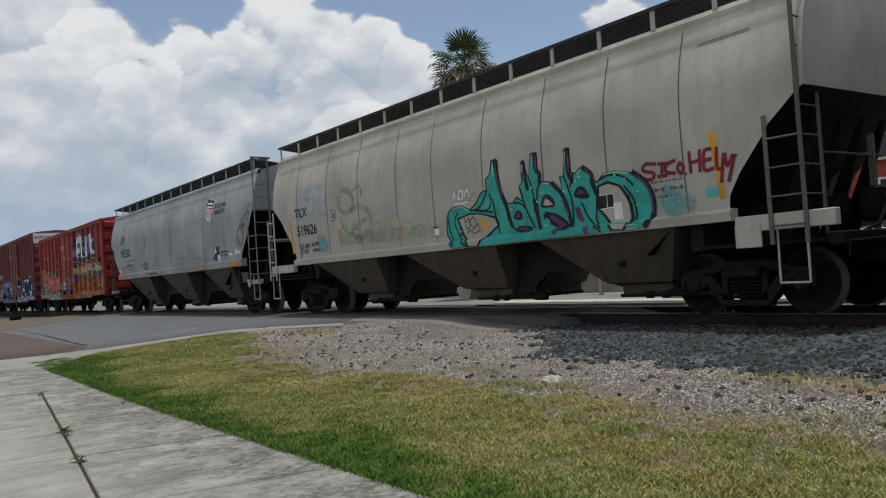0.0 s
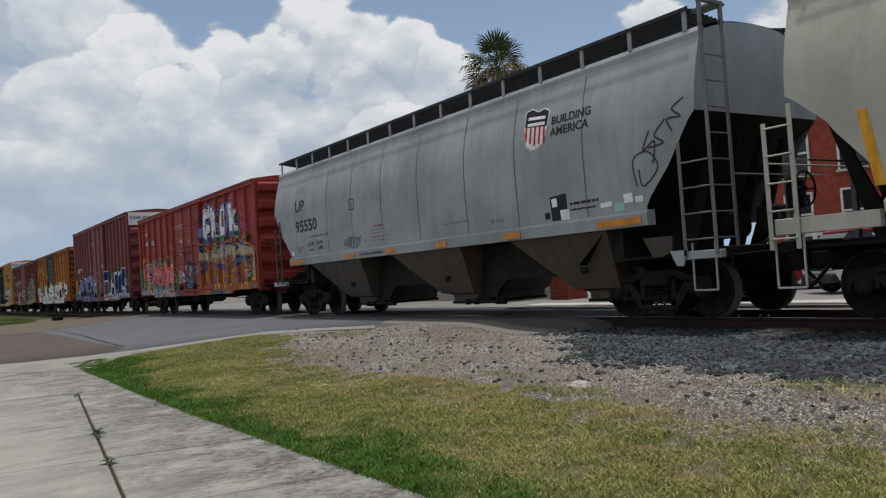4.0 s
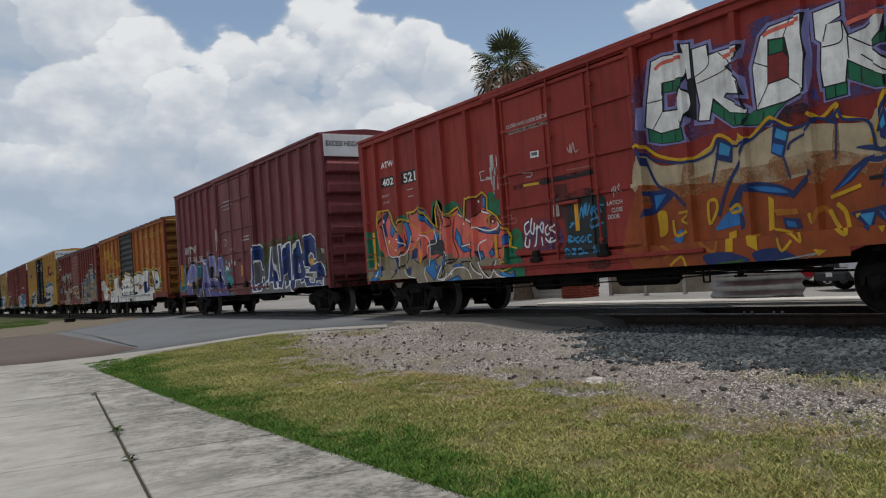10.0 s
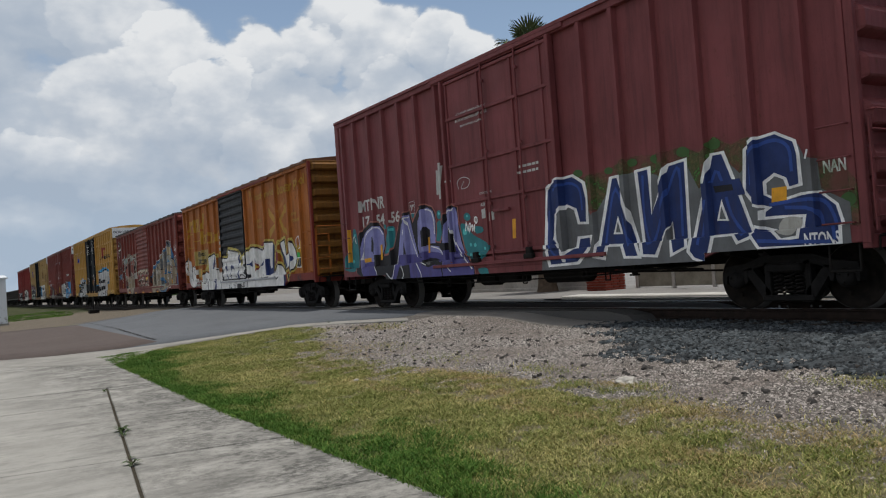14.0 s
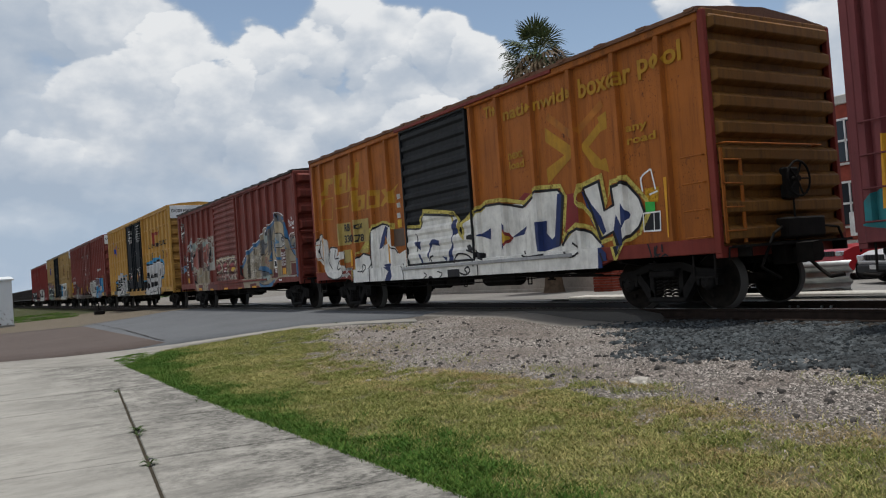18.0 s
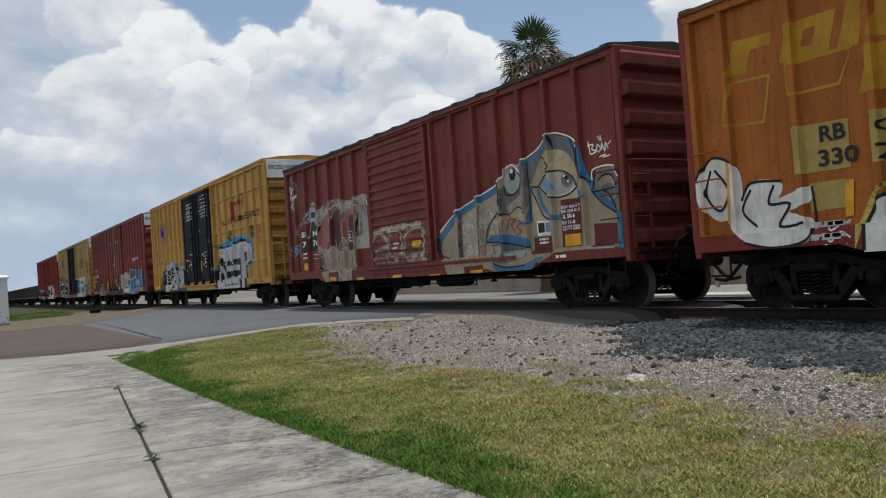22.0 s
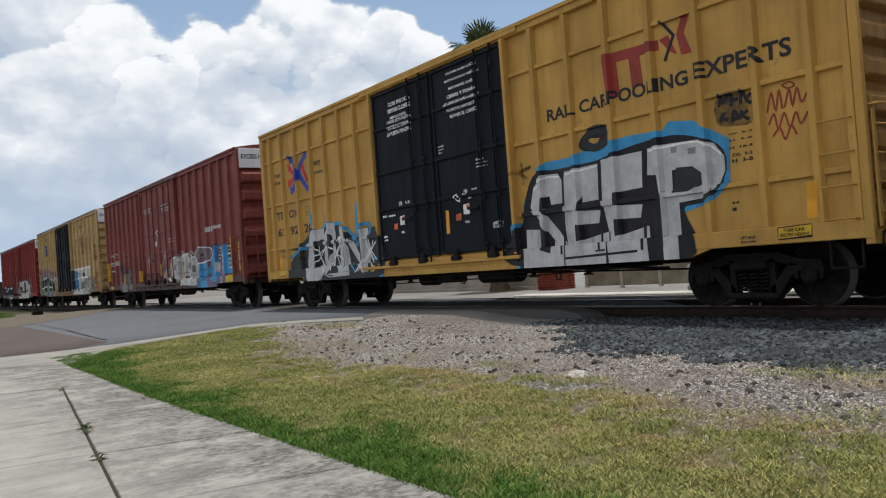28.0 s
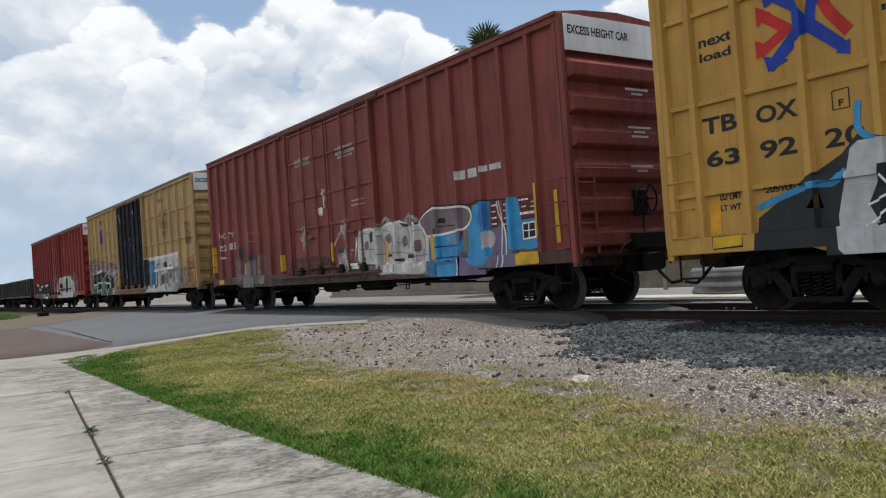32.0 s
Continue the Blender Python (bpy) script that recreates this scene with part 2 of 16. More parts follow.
# ---- materials ----
class Mat:
    """A small builder for node materials in object space."""

    def __init__(self, name, rough=0.6, metal=0.0, spec=0.4):
        self.m = bpy.data.materials.new(name)
        self.m.use_nodes = True
        self.nt = self.m.node_tree
        self.b = self.nt.nodes["Principled BSDF"]
        self.b.inputs["Roughness"].default_value = rough
        self.b.inputs["Metallic"].default_value = metal
        self.b.inputs["Specular IOR Level"].default_value = spec * 0.55
        self.tc = self.nt.nodes.new("ShaderNodeTexCoord").outputs["Object"]

    def noise(self, scale, detail=5, rough=0.55, stretch=(1, 1, 1), shift=0.0):
        mp = self.nt.nodes.new("ShaderNodeMapping")
        mp.inputs["Scale"].default_value = stretch
        mp.inputs["Location"].default_value = (shift, shift * 0.7, shift * 1.3)
        self.nt.links.new(self.tc, mp.inputs["Vector"])
        n = self.nt.nodes.new("ShaderNodeTexNoise")
        n.inputs["Scale"].default_value, n.inputs["Detail"].default_value, n.inputs["Roughness"].default_value = scale, detail, rough
        self.nt.links.new(mp.outputs[0], n.inputs["Vector"])
        return n.outputs["Fac"]

    def random(self):
        return self.nt.nodes.new("ShaderNodeObjectInfo").outputs["Random"]

    def island(self):
        return self.nt.nodes.new("ShaderNodeNewGeometry").outputs["Random Per Island"]

    def span(self, v, a, b, lo=0.0, hi=1.0):
        n = self.nt.nodes.new("ShaderNodeMapRange")
        self.nt.links.new(v, n.inputs["Value"])
        for k, x in (("From Min", a), ("From Max", b), ("To Min", lo), ("To Max", hi)):
            n.inputs[k].default_value = x
        return n.outputs[0]

    def math(self, op, a, b=0.0, clamp=False):
        n = self.nt.nodes.new("ShaderNodeMath")
        n.operation, n.use_clamp = op, clamp
        for i, v in enumerate((a, b)):
            if isinstance(v, (int, float)):
                n.inputs[i].default_value = v
            else:
                self.nt.links.new(v, n.inputs[i])
        return n.outputs[0]

    def axis(self, i):
        s = self.nt.nodes.new("ShaderNodeSeparateXYZ")
        self.nt.links.new(self.tc, s.inputs[0])
        return s.outputs[i]

    def mix(self, fac, a, b):
        n = self.nt.nodes.new("ShaderNodeMix")
        n.data_type = "RGBA"
        if isinstance(fac, (int, float)):
            n.inputs["Factor"].default_value = fac
        else:
            self.nt.links.new(fac, n.inputs["Factor"])
        for i, v in ((6, a), (7, b)):
            if isinstance(v, tuple):
                n.inputs[i].default_value = (*v[:3], 1)
            else:
                self.nt.links.new(v, n.inputs[i])
        return n.outputs[2]

    def color(self, c):
        if isinstance(c, tuple):
            self.b.inputs["Base Color"].default_value = (*c[:3], 1)
        else:
            self.nt.links.new(c, self.b.inputs["Base Color"])
        return self

    def rough(self, v):
        self.nt.links.new(v, self.b.inputs["Roughness"])
        return self

    def bump(self, v, dist=0.01, strength=0.5):
        n = self.nt.nodes.new("ShaderNodeBump")
        n.inputs["Distance"].default_value, n.inputs["Strength"].default_value = dist, strength
        self.nt.links.new(v, n.inputs["Height"])
        self.nt.links.new(n.outputs[0], self.b.inputs["Normal"])
        return self


def mul(c, k):
    return tuple(min(1.0, v * k) for v in c)


def paint(name, c, rust=0.3, dirt=0.35, rough=0.55, seed=0.0, rust_c=(0.085, 0.035, 0.018), gloss=0.35):
    """Weathered freight-car paint: faded patches, vertical streaks of dirt, spots of rust."""
    k = Mat(name, rough, 0.0, gloss)
    fade = k.noise(0.7, 4, 0.6, (1, 1, 1), seed)
    streak = k.noise(5.5, 5, 0.65, (1, 1, 0.09), seed + 3)
    spots = k.noise(9.0, 6, 0.7, (1, 1, 0.6), seed + 7)
    col = k.mix(k.span(fade, 0.35, 0.7), mul(c, 0.82), mul(c, 1.16))
    col = k.mix(k.span(streak, 0.48, 0.72, 0, dirt), col, mul(tuple((v + 0.03) * 0.42 for v in c), 1.0))
    r = k.math("MULTIPLY", k.span(spots, 0.60, 0.68), k.span(fade, 0.45, 0.62, 0, min(1.0, rust * 2)), True)
    col = k.mix(r, col, rust_c)
    drip = k.noise(22.0, 3, 0.6, (1, 1, 0.035), seed + 11)
    col = k.mix(k.span(drip, 0.54, 0.70, 0, dirt * 0.6), col, mul(tuple((v + 0.02) * 0.45 for v in c), 1.0))
    fleck = k.math("MULTIPLY", k.span(k.noise(42.0, 3, 0.7, (1, 1, 0.6), seed + 13), 0.60, 0.66), k.span(k.noise(1.6, 4, 0.6, (1, 1, 0.7), seed + 17), 0.44, 0.62, 0, min(1.0, rust * 1.3)), True)
    col = k.mix(fleck, col, mul(rust_c, 0.45))
    k.color(col)
    k.rough(k.span(streak, 0.3, 0.8, rough - 0.08, rough + 0.2))
    k.bump(k.math("ADD", spots, k.math("MULTIPLY", fade, 2.0)), 0.012, 0.35)
    return k.m


def spray(name, c, rough=0.5):
    """Sprayed lettering, slightly uneven and dusty."""
    k = Mat(name, rough, 0, 0.35)
    a = k.noise(3.0, 5, 0.6)
    b = k.noise(14.0, 5, 0.7, (1, 1, 0.2))
    col = k.mix(k.span(a, 0.35, 0.7), mul(c, 0.78), mul(c, 1.12))
    col = k.mix(k.span(b, 0.55, 0.8, 0, 0.35), col, mul(tuple(v * 0.5 + 0.03 for v in c), 1))
    d = k.noise(7.0, 5, 0.7, (1, 1, 0.12), 6.0)
    col = k.mix(k.math("MULTIPLY", k.span(d, 0.48, 0.68, 0, 0.42), k.span(k.noise(0.9, 4, 0.6, shift=2.0), 0.40, 0.62), True), col, (0.060, 0.042, 0.030))
    e = k.noise(30.0, 4, 0.75, (1, 1, 0.5), 9.0)
    col = k.mix(k.span(e, 0.60, 0.68, 0, 0.35), col, mul(tuple(v * 0.35 + 0.02 for v in c), 1))
    return k.color(col).m


def plain(name, c, rough=0.6, metal=0.0, var=0.25, scale=6.0, bump=0.0, spec=0.3):
    k = Mat(name, rough, metal, spec)
    a, b = k.noise(scale, 6, 0.6), k.noise(scale * 9, 4, 0.6, shift=4.0)
    col = k.mix(k.span(a, 0.3, 0.7), mul(c, 1 - var), mul(c, 1 + var))
    col = k.mix(k.span(b, 0.5, 0.8, 0, 0.5), col, mul(c, 1 - var))
    k.color(col)
    if bump:
        k.bump(b, bump, 0.6)
    return k.m


M = {}
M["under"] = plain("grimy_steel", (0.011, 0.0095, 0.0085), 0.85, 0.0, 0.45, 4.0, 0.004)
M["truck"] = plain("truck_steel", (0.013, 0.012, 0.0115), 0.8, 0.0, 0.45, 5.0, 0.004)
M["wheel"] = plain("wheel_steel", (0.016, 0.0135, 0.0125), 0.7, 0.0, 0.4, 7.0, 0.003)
M["tread"] = plain("bright_steel", (0.45, 0.45, 0.46), 0.3, 0.9, 0.15, 9.0)
M["galv"] = plain("galvanised_steel", (0.29, 0.31, 0.32), 0.42, 0.6, 0.3, 3.0)
M["rail"] = plain("rusty_rail", (0.023, 0.0150, 0.0115), 0.75, 0.1, 0.4, 8.0, 0.002)
M["tie"] = plain("creosoted_wood", (0.030, 0.025, 0.021), 0.9, 0.0, 0.4, 5.0, 0.01)
M["rubber"] = plain("tyre_rubber", (0.018, 0.018, 0.019), 0.85, 0.0, 0.2, 9.0)
M["white"] = spray("white_paint", (0.72, 0.72, 0.70))
M["offwhite"] = spray("dull_white_paint", (0.52, 0.52, 0.49))
M["reflector"] = spray("amber_reflector", (0.75, 0.36, 0.03))
M["stencil"] = spray("black_stencil", (0.022, 0.022, 0.024))


# ---- ground: heights of the verge, the embankment and the crossing ----
RAIL_Z, TRACK_Y, SIDE_Y = 0.42, 11.683, 10.083


def blend(a, b, t):
    return a + (b - a) * min(1.0, max(0.0, t))


def smooth01(t):
    t = min(1.0, max(0.0, t))
    return t * t * (3 - 2 * t)


ROAD = [(-20.3, 3.9), (-20.1, 4.75), (-19.85, 6.05), (-19.5, 7.7), (-18.1, 8.35), (-16.4, 9.0), (-12.2, 9.65)]


def ground_z(x, y):
    verge = blend(0, 0.23, (y - 2.7) / 7.6)
    lane = blend(0, 0.38, (y - 3.1) / 6.9)
    k = smooth01((-x - 11.5) / 2.5) * (1 - smooth01((-x - 48) / 8))
    z = verge + (lane - verge) * k
    if y > 12.8:
        z = blend(z, 0.38, (y - 12.8) / 0.6) - 0.30 * smooth01((y - 15) / 6) * smooth01((x + 17) / 3) * (1 - smooth01((x - 2) / 4))
    if x < -55:
        z *= 0.8
    return z


def sheet(name, xs, ys, mat, lift=0.0, zf=ground_z, rough=0.0):
    vs, fs = [], []
    for x in xs:
        for y in ys:
            vs.append((x, y, zf(x, y) + lift + (noise.noise((x * 1.3, y * 1.3, 3.0)) * rough if rough else 0)))
    n = len(ys)
    for i in range(len(xs) - 1):
        for j in range(n - 1):
            fs.append((i * n + j, (i + 1) * n + j, (i + 1) * n + j + 1, i * n + j + 1))
    return big_mesh(name, vs, fs, mat, True)


def steps(a, b, d):
    n = max(1, int(round((b - a) / d)))
    return [a + (b - a) * i / n for i in range(n + 1)]


def ground_material():
    """Dry soil under the grass, crushed limestone towards the track, green field far off."""
    k = Mat("verge_soil", 0.95, 0, 0.2)
    x, y = k.axis(0), k.axis(1)
    n1, n2, n3 = k.noise(0.8, 5, 0.6), k.noise(26.0, 6, 0.75), k.noise(70.0, 3, 0.6, shift=5)
    soil = k.mix(k.span(n2, 0.35, 0.7), (0.085, 0.080, 0.038), (0.21, 0.185, 0.105))
    # stone bed kept dark so it reads as shadow between the loose stones
    stone = k.mix(k.span(n3, 0.35, 0.65), (0.045, 0.040, 0.036), (0.19, 0.175, 0.158))
    edge = k.math("ADD", y, k.math("MULTIPLY", k.math("SUBTRACT", n1, 0.5), 2.4))
    col = k.mix(k.span(edge, 4.9, 5.5), soil, stone)
    field = k.mix(k.span(n1, 0.35, 0.65), (0.028, 0.042, 0.014), (0.075, 0.072, 0.038))
    wob = k.math("ADD", x, k.math("MULTIPLY", k.math("SUBTRACT", n1, 0.5), 6.0))
    dirt = k.mix(k.span(n2, 0.35, 0.7), (0.085, 0.072, 0.055), (0.215, 0.185, 0.145))
    col = k.mix(k.span(x, -40.5, -41.5), col, dirt)
    col = k.mix(k.span(wob, -62, -68), col, field)
    col = k.mix(k.span(y, 11.6, 12.4), col, k.mix(k.span(n2, 0.35, 0.7), (0.13, 0.122, 0.11), (0.25, 0.235, 0.21)))
    k.color(col)
    k.bump(n3, 0.03, 0.8)
    return k.m


M["ground"] = ground_material()


def asphalt(name, c, patch=0.2):
    k = Mat(name, 0.9, 0, 0.25)
    a, b, d = k.noise(0.5, 5, 0.6), k.noise(60, 4, 0.7), k.noise(2.2, 6, 0.7, (0.25, 1, 1), 3)
    col = k.mix(k.span(b, 0.35, 0.7), mul(c, 0.75), mul(c, 1.25))
    col = k.mix(k.span(a, 0.4, 0.65, 0, patch), col, mul(c, 1.5))
    col = k.mix(k.span(d, 0.56, 0.7, 0, 0.35), col, mul(c, 0.6))
    k.color(col)
    k.bump(b, 0.006, 0.7)
    return k.m


M["asphalt"] = asphalt("grey_asphalt", (0.112, 0.119, 0.128))
M["brown_asphalt"] = asphalt("brown_asphalt", (0.094, 0.076, 0.069))
M["lot"] = asphalt("pale_lot", (0.20, 0.195, 0.185), 0.4)
M["pad"] = asphalt("worn_pad", (0.165, 0.155, 0.14), 0.5)


def concrete(name, c, stain=0.5, rnd=True):
    k = Mat(name, 0.88, 0, 0.25)
    a, b, d = k.noise(1.1, 6, 0.65), k.noise(45, 4, 0.7), k.noise(1.5, 8, 0.66, (1.7, 0.55, 1), 4)
    col = k.mix(k.span(a, 0.35, 0.68), mul(c, 0.84), mul(c, 1.1))
    e = k.noise(0.55, 6, 0.7, (1.2, 0.6, 1), 9)
    col = k.mix(k.math("MULTIPLY", k.span(d, 0.48, 0.60, 0, stain), k.span(e, 0.42, 0.58), True), col, mul(c, 0.44))
    col = k.mix(k.span(k.noise(9, 7, 0.75, (1.5, 0.7, 1), 12), 0.50, 0.66, 0, 0.5), col, mul(c, 0.55))
    col = k.mix(k.span(b, 0.55, 0.75, 0, 0.35), col, mul(c, 0.7))
    if rnd:
        col = k.mix(k.span(k.random(), 0, 1, 0, 0.25), col, mul(c, 0.80))
        # lichen and washed-out soil along the grass, in mottled patches and fine specks
        m1, m2 = k.noise(2.6, 8, 0.72, (1, 0.8, 1), 21), k.noise(16, 6, 0.75, (1, 0.7, 1), 25)
        band_ = k.span(k.math("ADD", k.axis(1), k.math("MULTIPLY", k.math("SUBTRACT", k.noise(0.7, 4, 0.6, shift=31), 0.5), 2.4)), 0.9, 2.3)
        spot = k.math("MULTIPLY", k.span(m1, 0.40, 0.54), k.span(m2, 0.38, 0.56, 0.15, 1.0), True)
        col = k.mix(k.math("MULTIPLY", spot, band_, True), col, mul(c, 0.30))
        col = k.mix(k.span(k.noise(95, 2, 0.6, shift=41), 0.66, 0.72, 0, 0.5), col, mul(c, 0.4))
    k.color(col)
    k.bump(k.math("ADD", b, k.math("MULTIPLY", a, 2.0)), 0.004, 0.5)
    return k.m


M["walk"] = concrete("sidewalk_concrete", (0.315, 0.306, 0.278), 0.7)
M["gutter"] = concrete("gutter_concrete", (0.27, 0.26, 0.235), 0.4, False)

ground = part("ground", sheet("ground", [-3000, -900, -300, -150, -90] + steps(-64, -22, 2.0) + steps(-21, 4, 0.25) + [8, 20, 60, 300, 3000],
                              [-3000, -300, -60, -20, -8, -3] + steps(0, 11, 0.25) + [11.5, 12, 12.4, 12.8, 13.1, 13.4, 14, 16, 20, 40, 120, 600, 3000], M["ground"], -0.02), None)
tagged(ground, "dry soil and crushed stone verge beside the track", "ground", kind="structure")


# ---- the train ----
# place of the train along the track, second by second
TRAIN = [(0.0, 0.00), (1.0, 3.97), (2.0, 7.89), (3.0, 11.72), (4.0, 15.54), (4.5, 17.47), (6.5, 24.78), (7.0, 26.69), (8.0, 30.65), (9.0, 34.54), (10.0, 38.32), (11.0, 42.15), (12.0, 45.90), (13.0, 49.69), (13.5, 51.62), (15.5, 59.45), (16.0, 61.36), (17.0, 65.07), (18.0, 68.89), (19.0, 72.76), (20.0, 76.61), (21.0, 80.42), (22.0, 84.21), (23.0, 88.00), (24.0, 91.81), (24.5, 93.72), (26.5, 101.42), (27.0, 103.35), (28.0, 107.23), (29.0, 111.02), (30.0, 114.93), (31.0, 118.79), (32.0, 122.70)]


def train_at(t):
    for (t0, a), (t1, b) in zip(TRAIN, TRAIN[1:]):
        if t <= t1:
            return a + (b - a) * (t - t0) / (t1 - t0)
    return TRAIN[-1][1]


ROLLING, WHEELSETS = [], []


def worn_wheel():
    """Dark wheel steel, polished on the tread and rim."""
    k = Mat("worn_wheel_steel", 0.85, 0, 0.12)
    x, z = k.axis(0), k.axis(2)
    r = k.math("SQRT", k.math("ADD", k.math("MULTIPLY", x, x), k.math("MULTIPLY", z, z)))
    n = k.noise(6, 5)
    dark = k.mix(k.span(n, 0.35, 0.65), (0.010, 0.009, 0.008), (0.024, 0.019, 0.016))
    k.color(k.mix(k.span(r, 0.445, 0.450), dark, (0.10, 0.095, 0.09)))
    return k.m


M["worn_wheel"] = worn_wheel()


def wheelset_mesh():
    s = Shape()
    r = 0.457
    for sg in (-1, 1):
        y = sg * 0.755
        prof = [(-0.07, 0.10), (-0.07, 0.14), (-0.035, 0.17), (-0.02, 0.32), (-0.06, 0.385), (-0.066, r), (0.055, r - 0.004), (0.062, r + 0.026), (0.082, r + 0.026),
                (0.085, r - 0.01), (0.08, 0.385), (0.02, 0.33), (0.03, 0.17), (0.09, 0.14), (0.09, 0.08)]
        s.lathe((0, y, 0), [(-sg * a, q) for a, q in prof], 32)
        for i in range(3):
            t = i * 2.094
            s.box(-0.03, 0.03, y - 0.075 if sg < 0 else y + 0.055, y - 0.055 if sg < 0 else y + 0.075, -0.03, 0.03, 0, Matrix.Rotation(t, 4, "Y") @ Matrix.Translation((0.26, 0, 0)))
    s.lathe((0, 0, 0), [(-1.02, 0.08), (-0.7, 0.085), (0.7, 0.085), (1.02, 0.08)], 12)
    return s.mesh("wheelset", M["worn_wheel"])


def side_frame_mesh():
    s = Shape()
    y0, y1 = -0.07, 0.07
    s.prism([(-1.12, 0.53), (-1.08, 0.66), (-0.72, 0.70), (-0.42, 0.80), (0.42, 0.80), (0.72, 0.70), (1.08, 0.66), (1.12, 0.53), (0.76, 0.56), (0.42, 0.66), (-0.42, 0.66), (-0.76, 0.56)], y0, y1)
    for sg in (-1, 1):
        s.prism([(sg * 0.74, 0.60), (sg * 0.60, 0.64), (sg * 0.26, 0.24), (sg * 0.34, 0.16), (sg * 0.44, 0.20)], y0, y1)
        s.box(sg * 0.33 - 0.05, sg * 0.33 + 0.05, y0, y1, 0.2, 0.72, 0.012)
        s.prism([(sg * 0.66, 0.60), (sg * 1.12, 0.58), (sg * 1.10, 0.40), (sg * 1.06, 0.40), (sg * 1.04, 0.52), (sg * 0.74, 0.52), (sg * 0.72, 0.40), (sg * 0.67, 0.42)], y0 - 0.01, y1 + 0.01)
    s.box(-0.42, 0.42, y0 - 0.03, y1 + 0.03, 0.13, 0.22, 0.02)
    s.box(-0.30, 0.30, -0.16, 0.16, 0.56, 0.68, 0.02)
    s.box(-0.24, 0.24, y0 - 0.045, y0, 0.58, 0.64, 0.01)
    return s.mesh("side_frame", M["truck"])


def spring_mesh():
    """One coil spring."""
    s = Shape()
    s.pipe([(0.066 * math.cos(a * math.pi / 5), 0.066 * math.sin(a * math.pi / 5), 0.23 + 0.33 * a / 60) for a in range(61)], 0.016, 5)
    return s.mesh("spring", M["wheel"])


def cap_mesh():
    s = Shape()
    s.lathe((0, 0, 0), [(0.10, 0.13), (-0.02, 0.14), (-0.06, 0.12), (-0.08, 0.07), (-0.08, 0.0)], 16)
    for i in range(3):
        a = i * 2.094 + 0.5
        s.cyl((0.07 * math.cos(a), -0.10, 0.07 * math.sin(a)), (0.07 * math.cos(a), -0.07, 0.07 * math.sin(a)), 0.018, n=6)
    return s.mesh("bearing_cap", M["truck"])


TRUCK = {"wheelset": wheelset_mesh(), "side_frame": side_frame_mesh(), "spring": spring_mesh(), "cap": cap_mesh()}


def bolster_mesh():
    s = Shape()
    s.box(-0.20, 0.20, -1.05, 1.05, 0.56, 0.78, 0.03)
    s.cyl((0, 0, 0.7), (0, 0, 0.9), 0.2, n=14)
    for x in (-0.42, 0.42):
        s.box(x - 0.05, x + 0.05, -0.78, 0.78, 0.33, 0.42)
    return s.mesh("bolster", M["under"])


TRUCK["bolster"] = bolster_mesh()


def add_truck(car, x):
    """A two-axle truck under a car: bolster, side frames, springs, wheelsets that turn."""
    truck = part("truck", TRUCK["bolster"], None, car, "grimy black steel two-axle truck", Matrix.Translation((x, 0, 0)))
    for sg in (-1, 1):
        part("side_frame", TRUCK["side_frame"], None, truck, "", Matrix.Translation((0, sg * 1.0, 0)))
        for a in (-0.18, 0.0, 0.18):
            part("spring", TRUCK["spring"], None, truck, "", Matrix.Translation((a, sg * 1.0, 0)))
        for a in (-0.89, 0.89):
            part("bearing_cap", TRUCK["cap"], None, truck, "", pose(a, sg * 1.03, 0.457, 0, 0, 0 if sg < 0 else 180))
    for a in (-0.89, 0.89):
        w = part("wheelset", TRUCK["wheelset"], None, truck, "steel wheels with worn bright rims", Matrix.Translation((a, 0, 0.457)))
        WHEELSETS.append((w, a))
    return truck


def coupler_mesh():
    s = Shape()
    s.box(-0.75, 0.05, -0.09, 0.09, 0.74, 0.92, 0.02)
    s.prism_x([(-0.16, 0.68), (0.02, 0.68), (0.10, 0.74), (0.10, 0.94), (0.02, 1.0), (-0.16, 0.98)], 0.0, 0.30)
    s.box(-0.35, -0.1, -0.28, 0.28, 0.66, 1.02, 0.02)
    s.pipe([(-0.1, 0.25, 0.75), (0.12, 0.28, 0.52), (0.30, 0.22, 0.42), (0.55, 0.20, 0.45)], 0.03)
    return s.mesh("coupler", M["under"])


COUPLER = coupler_mesh()


def rod_mesh(y):
    s = Shape()
    s.pipe([(0, -y, 0.98), (0, 0.0, 1.02), (0, y, 0.98)], 0.014)
    s.pipe([(0, -y, 0.98), (0.0, -y - 0.02, 0.80)], 0.014)
    return s.mesh("uncoupling_lever", M["under"])


ROD = rod_mesh(1.45)


def brake_wheel_mesh(mat):
    s = Shape()
    n = 20
    pts = [(0.0, 0.28 * math.cos(2 * math.pi * i / n), 0.28 * math.sin(2 * math.pi * i / n)) for i in range(n + 1)]
    s.pipe(pts, 0.018)
    for i in range(5):
        a = 2 * math.pi * i / 5
        s.pipe([(-0.03, 0.03 * math.cos(a), 0.03 * math.sin(a)), (0, 0.28 * math.cos(a), 0.28 * math.sin(a))], 0.014)
    s.cyl((-0.12, 0, 0), (0.01, 0, 0), 0.05, n=10)
    s.box(-0.25, -0.10, -0.16, 0.16, -0.30, 0.20, 0.03)
    s.pipe([(-0.16, 0.05, -0.3), (-0.16, 0.05, -1.2)], 0.016)
    return s.mesh("brake_wheel", mat)


